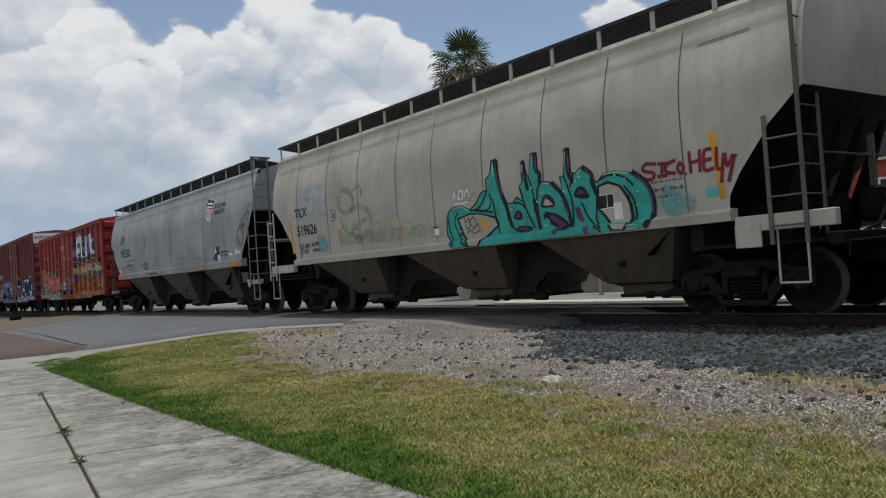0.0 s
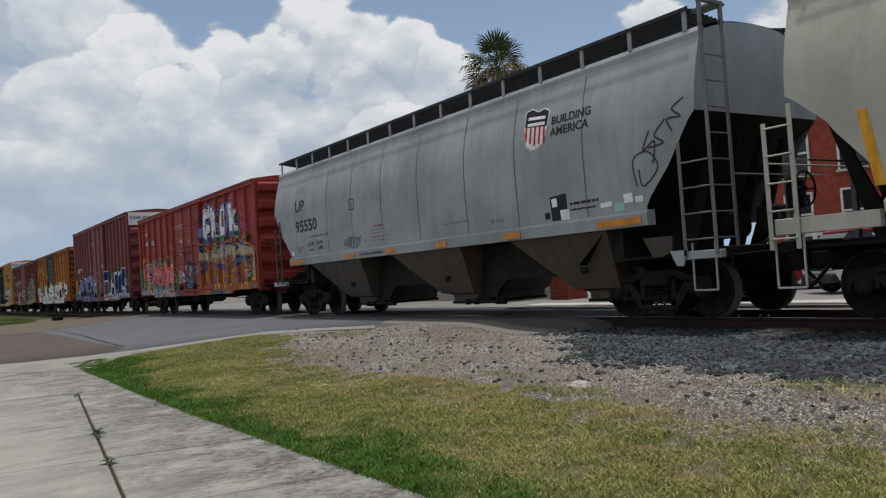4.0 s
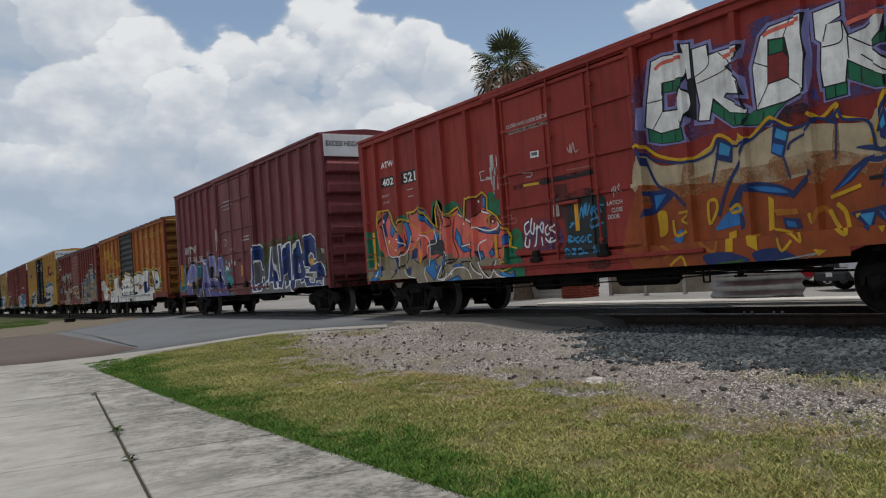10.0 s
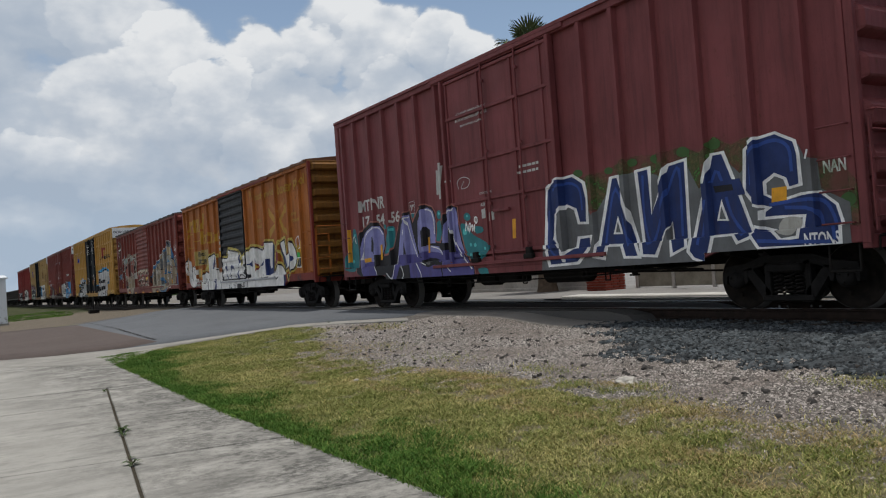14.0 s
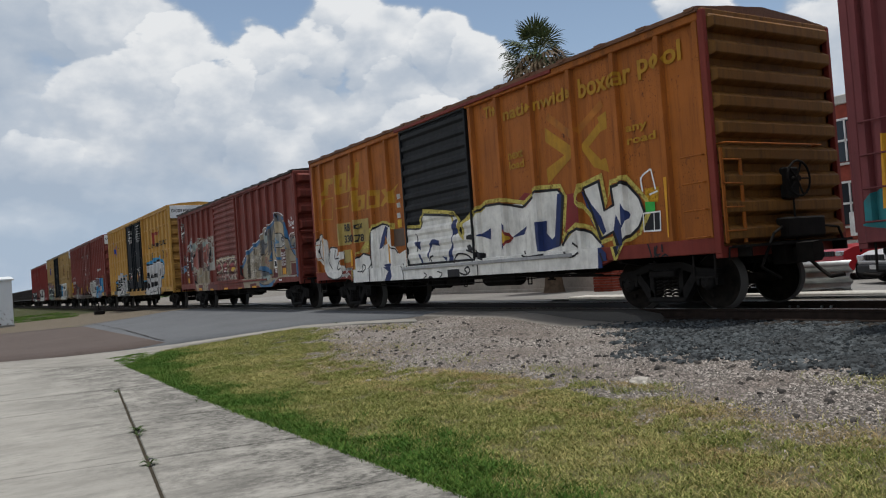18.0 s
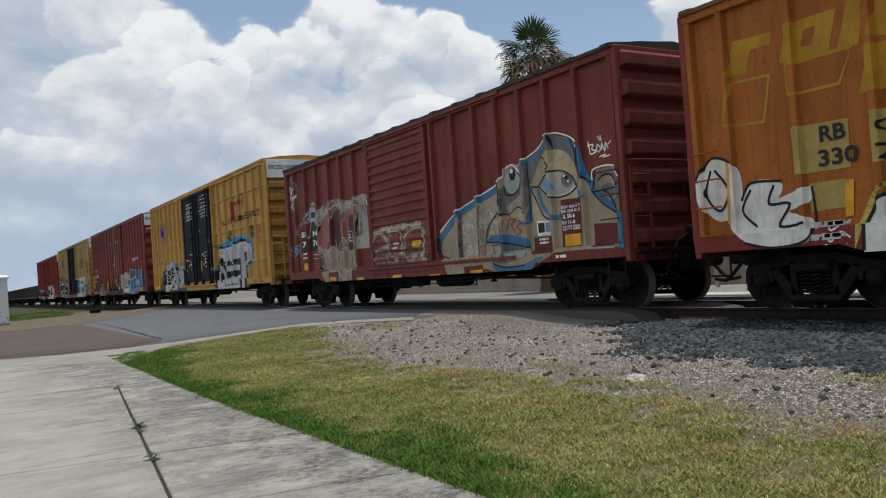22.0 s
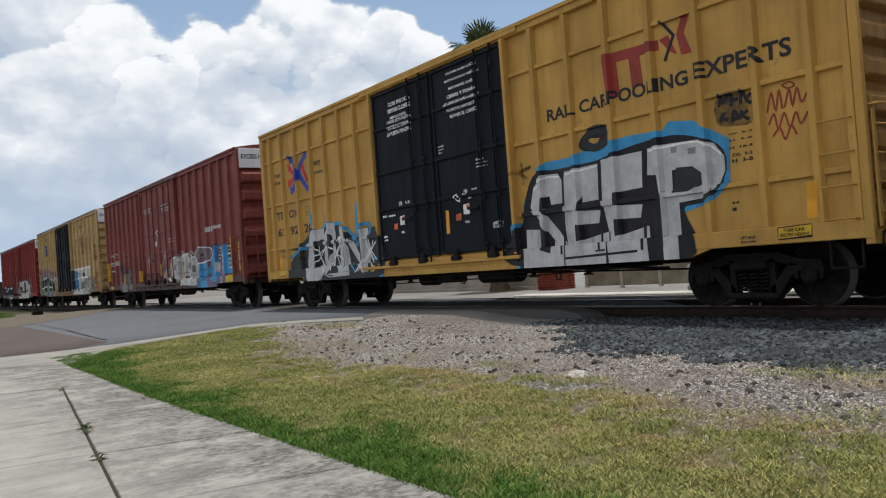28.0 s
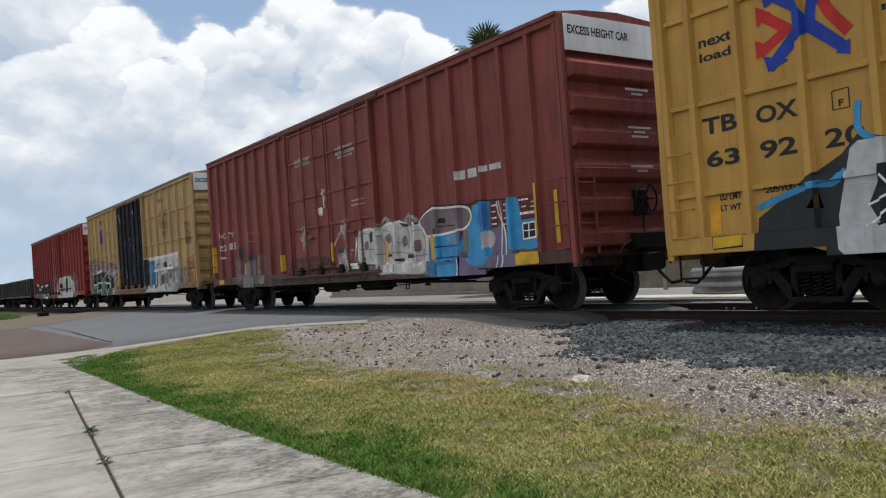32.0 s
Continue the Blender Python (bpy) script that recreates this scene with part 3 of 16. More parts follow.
def ladder_mesh(w, z0, z1, n, mat, rail=0.025, flat=True):
    """Stiles along z with n rungs across x."""
    s = Shape()
    for x in (-w / 2, w / 2):
        if flat:
            s.box(x - 0.03, x + 0.03, -0.012, 0.012, z0, z1)
        else:
            s.cyl((x, 0, z0), (x, 0, z1), rail, n=6)
    for i in range(n):
        z = z0 + (z1 - z0) * (i + 0.5) / n
        s.cyl((-w / 2, -0.02, z), (w / 2, -0.02, z), 0.013, n=6)
    return s.mesh("ladder", mat)


def grab_mesh(w, mat):
    s = Shape()
    s.pipe([(-w / 2, 0.06, 0), (-w / 2, 0, 0), (w / 2, 0, 0), (w / 2, 0.06, 0)], 0.013)
    return s.mesh("grab_iron", mat)


def stirrup_mesh(mat, w=0.42, drop=0.38):
    s = Shape()
    s.pipe([(-w / 2, 0, 0), (-w / 2, -0.01, -drop), (w / 2, -0.01, -drop), (w / 2, 0, 0)], 0.017)
    return s.mesh("stirrup", mat)


def underframe_mesh(L, inset, deep=False):
    s = Shape()
    s.box(-L / 2 + 0.1, L / 2 - 0.1, -0.26, 0.26, 0.70, 0.98, 0.01)
    s.box(-L / 2 + 0.05, L / 2 - 0.05, -1.45, 1.45, 0.98, 1.06)
    n = 7
    for i in range(1, n):
        x = -L / 2 + L * i / n
        s.prism_x([(-1.45, 0.98), (-1.45, 0.86), (-0.3, 0.66), (0.3, 0.66), (1.45, 0.86), (1.45, 0.98)], x - 0.06, x + 0.06)
    a = L / 2 - inset - 1.4
    s.pipe([(-a, -0.55, 0.62), (-0.8, -0.6, 0.70), (0.8, -0.6, 0.70), (a, -0.55, 0.60)], 0.018)
    s.pipe([(-a, -1.25, 0.80), (a * 0.6, -1.25, 0.74), (a, -1.2, 0.66)], 0.02)
    s.cyl((0.6, -0.85, 0.70), (1.8, -0.85, 0.70), 0.19, n=14)
    s.cyl((-1.9, -0.75, 0.66), (-1.3, -0.75, 0.66), 0.16, n=12)
    s.box(-0.9, -0.2, -1.1, -0.7, 0.56, 0.84, 0.03)
    s.pipe([(-a, -1.38, 0.70), (-a * 0.4, -1.40, 0.60), (a * 0.5, -1.40, 0.64), (a, -1.36, 0.72)], 0.013)
    s.pipe([(-a * 0.8, -1.42, 0.74), (a * 0.9, -1.42, 0.70)], 0.011)
    for x in (-a * 0.5, a * 0.1, a * 0.6):
        s.pipe([(x - 0.06, -1.42, 0.98), (x - 0.06, -1.42, 0.55), (x + 0.06, -1.42, 0.55), (x + 0.06, -1.42, 0.98)], 0.014)
    for x in (-a * 0.62, -a * 0.3, a * 0.45, a * 0.7):
        s.box(x - 0.03, x + 0.03, -1.28, -1.2, 0.62, 0.98)
        s.box(x - 0.1, x + 0.1, -1.27, -1.22, 0.60, 0.63)
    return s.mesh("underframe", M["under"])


def band(sec, x0, x1):
    """Extrudes a (y, z) line along x, as a skin."""
    n = len(sec)
    vs = [(x0, y, z) for y, z in sec] + [(x1, y, z) for y, z in sec]
    return vs, [(i, i + 1, n + i + 1, n + i) for i in range(n - 1)]


RIB_W, RIB_D, PANEL = 0.075, 0.095, 1.50


class Side:
    """The near side of a box car: where the paint lies, for lettering that follows posts and panels."""

    def __init__(self):
        self.cuts, self.zcuts, self.bumps, self.flats, self.fold, self.low = [], [], [], [], None, None

    def rib(self, x, w=RIB_W, d=RIB_D):
        self.bumps.append((x, w, d))
        self.cuts += [x - w, x - w * 0.62, x + w * 0.62, x + w]

    def out(self, x, z):
        y = PANEL
        for x0, x1, z0, z1, d in self.flats:
            if x0 - 1e-4 <= x <= x1 + 1e-4 and z0 - 1e-4 <= z <= z1 + 1e-4:
                y = max(y, d)
        if self.fold and self.fold[0] <= x <= self.fold[1]:
            t = (z - self.fold[2]) / self.fold[3]
            if 0 < t < self.fold[4]:
                t -= math.floor(t + 1e-6)
                y = max(y, 1.56 + 0.045 * min(1.0, max(0.0, min((t - 0.25) / 0.2, (0.92 - t) / 0.2))))
        for xr, w, d in self.bumps:
            a = abs(x - xr)
            if a < w:
                y = max(y, PANEL + d * min(1.0, (w - a) / (w * 0.38)))
        return y


def rib_mesh(z0, z1, mat, w=RIB_W, d=RIB_D):
    s = Shape()
    k = w * 0.62
    vs = []
    for z in (z0, z1):
        vs += [(-w, -PANEL, z), (-k, -PANEL - d, z), (k, -PANEL - d, z), (w, -PANEL, z)]
    s.add(vs, [(0, 1, 5, 4), (1, 2, 6, 5), (2, 3, 7, 6), (0, 3, 2, 1), (4, 5, 6, 7)])
    return s.mesh("post", mat)


def end_mesh(H, z0, n, mat, depth=0.10, plain_top=0.0):
    """A pressed end wall with n level ridges."""
    s = Shape()
    prof = [(0.0, z0)]
    pitch = (H - plain_top - z0) / n
    for i in range(n):
        z = z0 + pitch * i
        prof += [(0.0, z + pitch * 0.24), (depth * 0.9, z + pitch * 0.36), (depth, z + pitch * 0.40), (depth, z + pitch * 0.74), (depth * 0.85, z + pitch * 0.80), (0.0, z + pitch * 0.98)]
    prof.append((0.0, H))
    ys = [-1.52, -1.42, 1.42, 1.52]
    vs = []
    for y in ys:
        for x, z in prof:
            vs.append((x if abs(y) < 1.5 else 0.0, y, z))
    m = len(prof)
    fs = []
    for j in range(3):
        for i in range(m - 1):
            fs.append((j * m + i, j * m + i + 1, (j + 1) * m + i + 1, (j + 1) * m + i))
    s.add(vs, fs)
    return s.mesh("end_wall", mat)


def roof_mesh(L, H, mat, over=0.04):
    s = Shape()
    W = 1.60 + over
    s.prism_x([(-W, H - 0.03), (-W, H + 0.035), (-0.9, H + 0.14), (0, H + 0.20), (0.9, H + 0.14), (W, H + 0.035), (W, H - 0.03)], -L / 2 - 0.02, L / 2 + 0.02)
    return s.mesh("roof", mat)


def boxcar(spec):
    """A box car with posts outside, a door each side, pressed ends, roof, trucks, couplers, steps and ladders."""
    x0, x1 = spec["span"]
    L, H, z0 = x1 - x0, spec["high"], spec["sill"]
    xc = (x0 + x1) / 2
    mat, roof_mat, end_mat = spec["paint"], spec["roof"], spec.get("end", spec["paint"])
    sill_mat = spec.get("sill_paint", mat)
    car = thing("boxcar", spec["label"], "boxcar", "cars of the freight train", Matrix.Translation((xc, TRACK_Y, RAIL_Z)))
    ROLLING.append((car, xc))
    side = Side()
    d0, d1 = spec["door"][0] - xc, spec["door"][1] - xc
    left = [-L / 2 + (d0 + L / 2) * i / spec["posts"][0] for i in range(spec["posts"][0] + 1)]
    right = [d1 + (L / 2 - d1) * i / spec["posts"][1] for i in range(spec["posts"][1] + 1)]
    left[0], right[-1] = -L / 2 + RIB_W, L / 2 - RIB_W
    posts = spec.get("at") or left + right
    posts = [-L / 2 + RIB_W] + list(posts) + [L / 2 - RIB_W] if spec.get("at") else posts
    for x in posts:
        side.rib(x)
    door_out = spec.get("door_out", 1.57)
    side.flats.append((d0 - 0.02, d1 + 0.02, z0, H, door_out))
    side.cuts += [d0 - 0.035, d0 - 0.02, d1 + 0.02, d1 + 0.035]
    for sg in (-1, 1):
        turn = Matrix.Identity(4) if sg < 0 else Matrix.Rotation(math.pi, 4, "Z")
        sheet_ = Shape()
        sheet_.box(-L / 2, L / 2, -PANEL, -PANEL + 0.05, z0, H)
        part("side_wall", sheet_, mat, car, "", turn)
        rail = Shape()
        rail.box(-L / 2, L / 2, -1.60, -1.48, H - 0.15, H, 0.012)
        part("top_chord", rail, roof_mat if spec.get("rail_roof") else mat, car, "", turn)
        sill = Shape()
        sill.box(-L / 2, L / 2, -1.595, -1.46, z0 - 0.04, z0 + 0.20, 0.012)
        if spec.get("belly", True):
            sill.prism([(-L / 2 + 2.3, z0 - 0.04), (-L / 2 + 2.7, z0 - 0.16), (L / 2 - 2.7, z0 - 0.16), (L / 2 - 2.3, z0 - 0.04)], -1.59, -1.50)
        part("side_sill", sill, sill_mat, car, "", turn)
    side.flats.append((-L / 2, L / 2, z0 - 0.04, z0 + 0.20, 1.595))
    side.zcuts += [z0 - 0.16, z0 - 0.04, z0 + 0.20, z0 + 0.212]
    side.cuts += [-L / 2 + 2.5, L / 2 - 2.5, -L / 2, L / 2]
    side.flats.append((-L / 2, L / 2, 0.2, z0 - 0.04, 1.595))
    side.half = L / 2
    side.low = lambda x: z0 - (0.16 if spec.get("belly", True) and abs(x) < L / 2 - 2.5 else 0.04)
    if spec.get("belly", True):
        side.flats.append((-L / 2 + 2.5, L / 2 - 2.5, z0 - 0.16, z0, 1.595))
    post = rib_mesh(z0 + 0.20, H - 0.15, mat)
    for x in posts:
        part("post", post, None, car, "", Matrix.Translation((x, 0, 0)))
    bars = spec.get("bars", ())
    for zb in bars:
        side.flats.append((-L / 2, L / 2, zb - 0.04, zb + 0.04, PANEL + 0.055))
        side.zcuts += [zb - 0.052, zb - 0.04, zb + 0.04, zb + 0.052]
        for a, b in zip(posts, posts[1:]):
            if a >= d0 - 0.2 and b <= d1 + 0.2:
                continue
            part("stringer", Shape().box(a + 0.06, b - 0.06, -PANEL - 0.055, -PANEL, zb - 0.04, zb + 0.04, 0.012), mat, car)
    spec["doors"](car, side, d0, d1, z0, H, spec)
    em = end_mesh(H, z0, spec["ridges"], end_mat, spec.get("ridge", 0.10), 0.72 if spec.get("board") else 0.0)
    cp = Shape().box(-0.02, 0.10, -0.045, 0.045, z0 - 0.05, H, 0.01).mesh("corner_post", spec.get("post_paint", mat))
    es = Shape().box(-0.02, 0.10, -1.58, 1.58, z0 - 0.12, z0 + 0.06, 0.01).mesh("end_sill", sill_mat)
    eh = Shape().box(-0.02, 0.09, -1.58, 1.58, H - 0.12, H + 0.02, 0.01).mesh("end_header", end_mat)
    for sg in (1, -1):
        turn = Matrix.Translation((sg * L / 2, 0, 0)) @ Matrix.Rotation(0 if sg > 0 else math.pi, 4, "Z")
        part("end_wall", em, None, car, "", turn)
        for y in (-1.545, 1.545):
            part("corner_post", cp, None, car, "", turn @ Matrix.Translation((0, y, 0)))
        part("end_sill", es, None, car, "", turn)
        part("end_header", eh, None, car, "", turn)
    part("roof", roof_mesh(L, H, roof_mat), None, car)
    k = spec.get("seams", 0)
    if k:
        W = 1.66
        seam = Shape().prism_x([(-W, H + 0.0), (-W, H + 0.052), (-W + 0.12, H + 0.078), (0, H + 0.22), (W - 0.12, H + 0.078), (W, H + 0.052), (W, H + 0.0)], -0.09, 0.09).mesh("roof_seam", roof_mat)
        for i in range(k + 1):
            part("roof_seam", seam, None, car, "", Matrix.Translation((-L / 2 + 0.1 + (L - 0.2) * i / k, 0, 0)))
    part("underframe", underframe_mesh(L, spec["inset"]), None, car)
    for sg in (-1, 1):
        add_truck(car, sg * (L / 2 - spec["inset"]))
        part("coupler", COUPLER, None, car, "", Matrix.Translation((L / 2 + 0.35, 0, 0)) if sg > 0 else Matrix.Translation((-L / 2 - 0.35, 0, 0)) @ Matrix.Rotation(math.pi, 4, "Z"))
        part("uncoupling_lever", ROD, None, car, "", Matrix.Translation((sg * (L / 2 + 0.14), 0, 0)))
    tread_mat = spec.get("iron", mat)
    grab = grab_mesh(0.42, tread_mat)
    end_lad = ladder_mesh(0.42, z0 + 0.1, z0 + 1.55, 4, tread_mat)
    part("ladder", end_lad, None, car, "", pose(L / 2 + 0.15, -1.28, 0, 0, 0, 90))
    part("ladder", end_lad, None, car, "", pose(-L / 2 - 0.15, -1.28, 0, 0, 0, -90))
    for k in range(4):
        z = z0 + 0.22 + k * 0.42
        part("grab_iron", grab, None, car, "", Matrix.Translation((L / 2 - 0.28, -1.66, z)))
        part("grab_iron", grab, None, car, "", Matrix.Translation((-L / 2 + 0.28, -1.66, z)))
    stir = stirrup_mesh(M["under"])
    for sg in (-1, 1):
        part("stirrup", stir, None, car, "", Matrix.Translation((sg * (L / 2 - 0.3), -1.52, z0 - 0.02)))
    part("brake_wheel", brake_wheel_mesh(M["under"]), None, car, "", Matrix.Translation((L / 2 + 0.36, 0.05, z0 + 1.05)))
    deck = Shape()
    deck.box(0.10, 0.36, -1.35, 1.35, z0 + 0.02, z0 + 0.06)
    for y in (-1.2, -0.4, 0.4, 1.2):
        deck.prism_x([(y - 0.02, z0 - 0.12), (y + 0.02, z0 - 0.12), (y + 0.02, z0 + 0.02), (y - 0.02, z0 + 0.02)], 0.02, 0.34)
    rail = Shape()
    rail.pipe([(0.06, -1.45, z0 + 1.62), (0.22, -1.45, z0 + 1.62), (0.22, 0.9, z0 + 1.62), (0.06, 0.9, z0 + 1.62)], 0.014)
    part("handrail", rail, tread_mat, car, "", Matrix.Translation((L / 2, 0, 0)))
    gear = Shape()
    gear.box(0.08, 0.30, -0.25, 0.75, z0 + 0.12, z0 + 0.45, 0.03)
    gear.pipe([(0.2, 0.75, z0 + 0.3), (0.28, 1.1, z0 + 0.25), (0.24, 1.35, z0 - 0.1)], 0.022)
    gear.pipe([(0.2, -0.25, z0 + 0.3), (0.3, -0.6, z0 + 0.2), (0.26, -0.9, z0 - 0.3), (0.3, -0.5, z0 - 0.5)], 0.022)
    part("brake_gear", gear, M["under"], car, "", Matrix.Translation((L / 2, 0, 0)))
    part("crossover_step", deck, M["under"], car, "", Matrix.Translation((L / 2, 0, 0)))
    board = spec.get("board")
    if board:
        bd = part("height_board", Shape().box(L / 2 + 0.095, L / 2 + 0.112, -1.50, 1.50, H - 0.66, H - 0.005, 0.003), M["boardpaint"], car, "white board lettered in black")
        end_word(bd, L / 2 + 0.116, board, -1.42, H - 0.36, 0.15, H - 0.20)
        if spec.get("mark"):
            end_word(bd, L / 2 + 0.116, spec["mark"], 0.62, H - 0.40, 1.40, H - 0.24)
    for y, z, n in spec.get("notes", ()):
        for i in range(n):
            s = Shape()
            w = 0.62 - 0.16 * ((i * 5) % 3)
            s.box(L / 2 + spec.get("ridge", 0.1) + 0.012, L / 2 + spec.get("ridge", 0.1) + 0.016, y - w / 2, y + w / 2, z - i * 0.085, z - i * 0.085 + 0.042)
            part("lettering", s, M["offwhite"], car)
    return car, side, xc


def end_word(parent, x, body, y0, z0, y1, z1, coat="stencil"):
    v, fs = text_mesh(body)
    me = bpy.data.meshes.new("lettering")
    me.from_pydata([(x, y0 + (y1 - y0) * a, z0 + (z1 - z0) * b) for a, b in v], [], fs)
    me.materials.append(M[coat])
    part("lettering", me, None, parent)


def plug_door(car, side, d0, d1, z0, H, spec):
    """Flat plug doors with level bars and upright locking rods."""
    n = spec.get("leaves", 1)
    mat = spec.get("door_paint", spec["paint"])
    stile = spec.get("stile", (0.36, 0.68))
    w = (d1 - d0) / n
    for i in range(n):
        a, b = d0 + w * i + 0.03, d0 + w * (i + 1) - 0.03
        s = Shape()
        s.box(a, b, -1.57, -1.46, z0 + 0.24, H - 0.17, 0.015)
        door = part("door", s, mat, car, spec.get("door_label", ""))
        for z in (z0 + 0.28, z0 + 0.24 + (H - z0) * 0.27, z0 + (H - z0) * 0.52, z0 + (H - z0) * 0.76, H - 0.22):
            side.flats.append((a, b, z - 0.036, z + 0.036, 1.615))
            side.zcuts += [z - 0.04, z - 0.036, z + 0.036, z + 0.04]
        for x in (a + 0.05, a + (b - a) * stile[0], a + (b - a) * stile[1], b - 0.05):
            side.flats.append((x - 0.031, x + 0.031, z0 + 0.26, H - 0.2, 1.605))
            side.cuts += [x - 0.035, x - 0.031, x + 0.031, x + 0.035]
        for z in (z0 + 0.28, z0 + 0.24 + (H - z0) * 0.27, z0 + (H - z0) * 0.52, z0 + (H - z0) * 0.76, H - 0.22):
            part("door_bar", Shape().box(a, b, -1.615, -1.56, z - 0.035, z + 0.035, 0.01), mat, door)
        up = Shape().box(-0.03, 0.03, -1.605, -1.56, z0 + 0.26, H - 0.2, 0.01).mesh("door_stile", mat)
        for x in (a + 0.05, a + (b - a) * stile[0], a + (b - a) * stile[1], b - 0.05):
            part("door_stile", up, None, door, "", Matrix.Translation((x, 0, 0)))
        r = Shape()
        r.cyl((0, -1.635, z0 + 0.1), (0, -1.635, H - 0.12), 0.02, n=8)
        for z in (z0 + 0.4, z0 + 1.3, z0 + 2.4, H - 0.5):
            r.box(-0.05, 0.05, -1.65, -1.6, z - 0.03, z + 0.03, 0.008)
        rod = r.mesh("locking_rod", mat)
        for x in (a + (b - a) * (stile[0] + 0.06), a + (b - a) * (stile[1] + 0.06)):
            part("locking_rod", rod, None, door, "", Matrix.Translation((x, 0, 0)))
        part("handle", Shape().box(a + (b - a) * 0.45, a + (b - a) * 0.6, -1.66, -1.6, z0 + 1.1, z0 + 1.16, 0.01), mat, door)
    for bx in ((d0 - 0.9, d1 + (1.2 if n == 1 else 0.15), -1.66, -1.60, z0 + 0.03, z0 + 0.10), (d0 - 0.5, d1 + 0.5, -1.64, -1.58, H - 0.12, H - 0.03)):
        part("door_track", Shape().box(*bx, 0.01), spec.get("sill_paint", spec["paint"]), car)
    for x in (d0 - 0.05, d1 + 0.05):
        side.flats.append((x - 0.045, x + 0.045, z0 + 0.12, H - 0.14, 1.66))
        side.cuts += [x - 0.049, x - 0.045, x + 0.045, x + 0.049]
        part("door_frame", Shape().box(x - 0.045, x + 0.045, -1.66, -1.52, z0 + 0.12, H - 0.14, 0.01), spec["paint"], car)
    foot = Shape()
    foot.box(-0.14, 0.14, -1.70, -1.60, z0 + 0.09, z0 + 0.19, 0.015)
    foot.box(-0.08, 0.08, -1.68, -1.58, z0 + 0.17, z0 + 0.32, 0.015)
    foot = foot.mesh("door_roller", M["under"])
    for i in range(2 * n):
        part("door_roller", foot, None, car, "", Matrix.Translation((d0 + (d1 - d0) * (i + 0.5) / (2 * n), 0, 0)))


def pressed_door(car, side, d0, d1, z0, H, spec):
    """A sliding door pressed in level corrugations."""
    mat = spec.get("door_paint", spec["paint"])
    s = Shape()
    n = spec.get("folds", 11)
    za, zb = z0 + 0.22, H - 0.16
    prof = [(-1.56, za)]
    p = (zb - za) / n
    for i in range(n):
        z = za + p * i
        prof += [(-1.56, z + p * 0.25), (-1.605, z + p * 0.45), (-1.605, z + p * 0.72), (-1.56, z + p * 0.92)]
    prof.append((-1.56, zb))
    vs, fs = band(prof, d0 + 0.04, d1 - 0.04)
    s.add(vs, fs)
    side.fold = (d0 + 0.03, d1 - 0.03, za, p, n)
    side.zcuts += [z for _, z in prof[1:-1]]
    door = part("door", s, mat, car, spec.get("door_label", ""))
    for bx in ((d0, d0 + 0.06, -1.62, -1.46, za, zb), (d1 - 0.06, d1, -1.62, -1.46, za, zb), (d0, d1, -1.618, -1.46, zb, zb + 0.05), (d0, d1, -1.618, -1.46, za - 0.05, za)):
        part("door_frame", Shape().box(*bx, 0.01), mat, door)
    h = Shape()
    h.box(d0 + 0.1, d0 + 0.22, -1.66, -1.6, z0 + 1.2, z0 + 1.26, 0.01)
    h.pipe([(d0 + 0.16, -1.66, z0 + 0.9), (d0 + 0.16, -1.66, z0 + 1.5)], 0.014)
    part("handle", h, mat, door)
    for bx in ((d0 - 0.3, d1 + (d1 - d0) + 0.2, -1.65, -1.60, z0 + 0.08, z0 + 0.15), (d0 - 0.2, d1 + (d1 - d0), -1.64, -1.60, H - 0.10, H - 0.02)):
        part("door_track", Shape().box(*bx, 0.01), spec.get("track_paint", spec.get("sill_paint", spec["paint"])) if bx[4] < 2 else spec.get("sill_paint", spec["paint"]), car)


M["atw"] = paint("red_boxcar_paint", (0.285, 0.038, 0.030), 0.4, 0.6, seed=1)
M["mtnr"] = paint("maroon_boxcar_paint", (0.185, 0.050, 0.053), 0.25, 0.6, seed=5)
M["rbox"] = paint("faded_orange_boxcar_paint", (0.36, 0.112, 0.018), 1.0, 0.75, seed=9, rust_c=(0.10, 0.032, 0.014))
# rusty yellow end, its base darkened to hold the next car's shade
M["rbox_end"] = paint("rusty_shaded_end_paint", (0.20, 0.09, 0.018), 1.0, 0.95, seed=12)
M["rbox_low"] = paint("red_oxide_paint", (0.20, 0.035, 0.025), 0.4, 0.4, seed=11)
M["srn"] = paint("brown_red_boxcar_paint", (0.185, 0.040, 0.029), 0.9, 0.85, seed=14)
# side yellow with grime, browned and darkened for shadow on the end ridges
M["tbox_end"] = paint("grimy_shaded_yellow_paint", (0.34, 0.185, 0.048), 0.5, 0.8, seed=18)
M["tbox"] = paint("yellow_boxcar_paint", (0.50, 0.285, 0.070), 0.15, 0.35, seed=17)
M["ucry"] = paint("dull_red_boxcar_paint", (0.215, 0.055, 0.045), 0.6, 0.8, seed=21)
M["yell"] = paint("pale_yellow_boxcar_paint", (0.44, 0.295, 0.125), 0.5, 0.75, seed=25)
M["red8"] = paint("dark_red_boxcar_paint", (0.24, 0.035, 0.03), 0.3, 0.4, seed=28)
M["sill_grime"] = paint("grimy_sill_paint", (0.095, 0.050, 0.040), 0.7, 0.9, seed=61)
M["sill_tan"] = paint("grimy_tan_sill_paint", (0.22, 0.16, 0.085), 0.7, 0.9, seed=63)
M["door_ink"] = paint("blue_black_door_paint", (0.0080, 0.0108, 0.0155), 0.1, 0.12, 0.68, seed=32, gloss=0.25)
M["door_black"] = paint("black_door_paint", (0.010, 0.0115, 0.0135), 0.35, 0.3, seed=31)
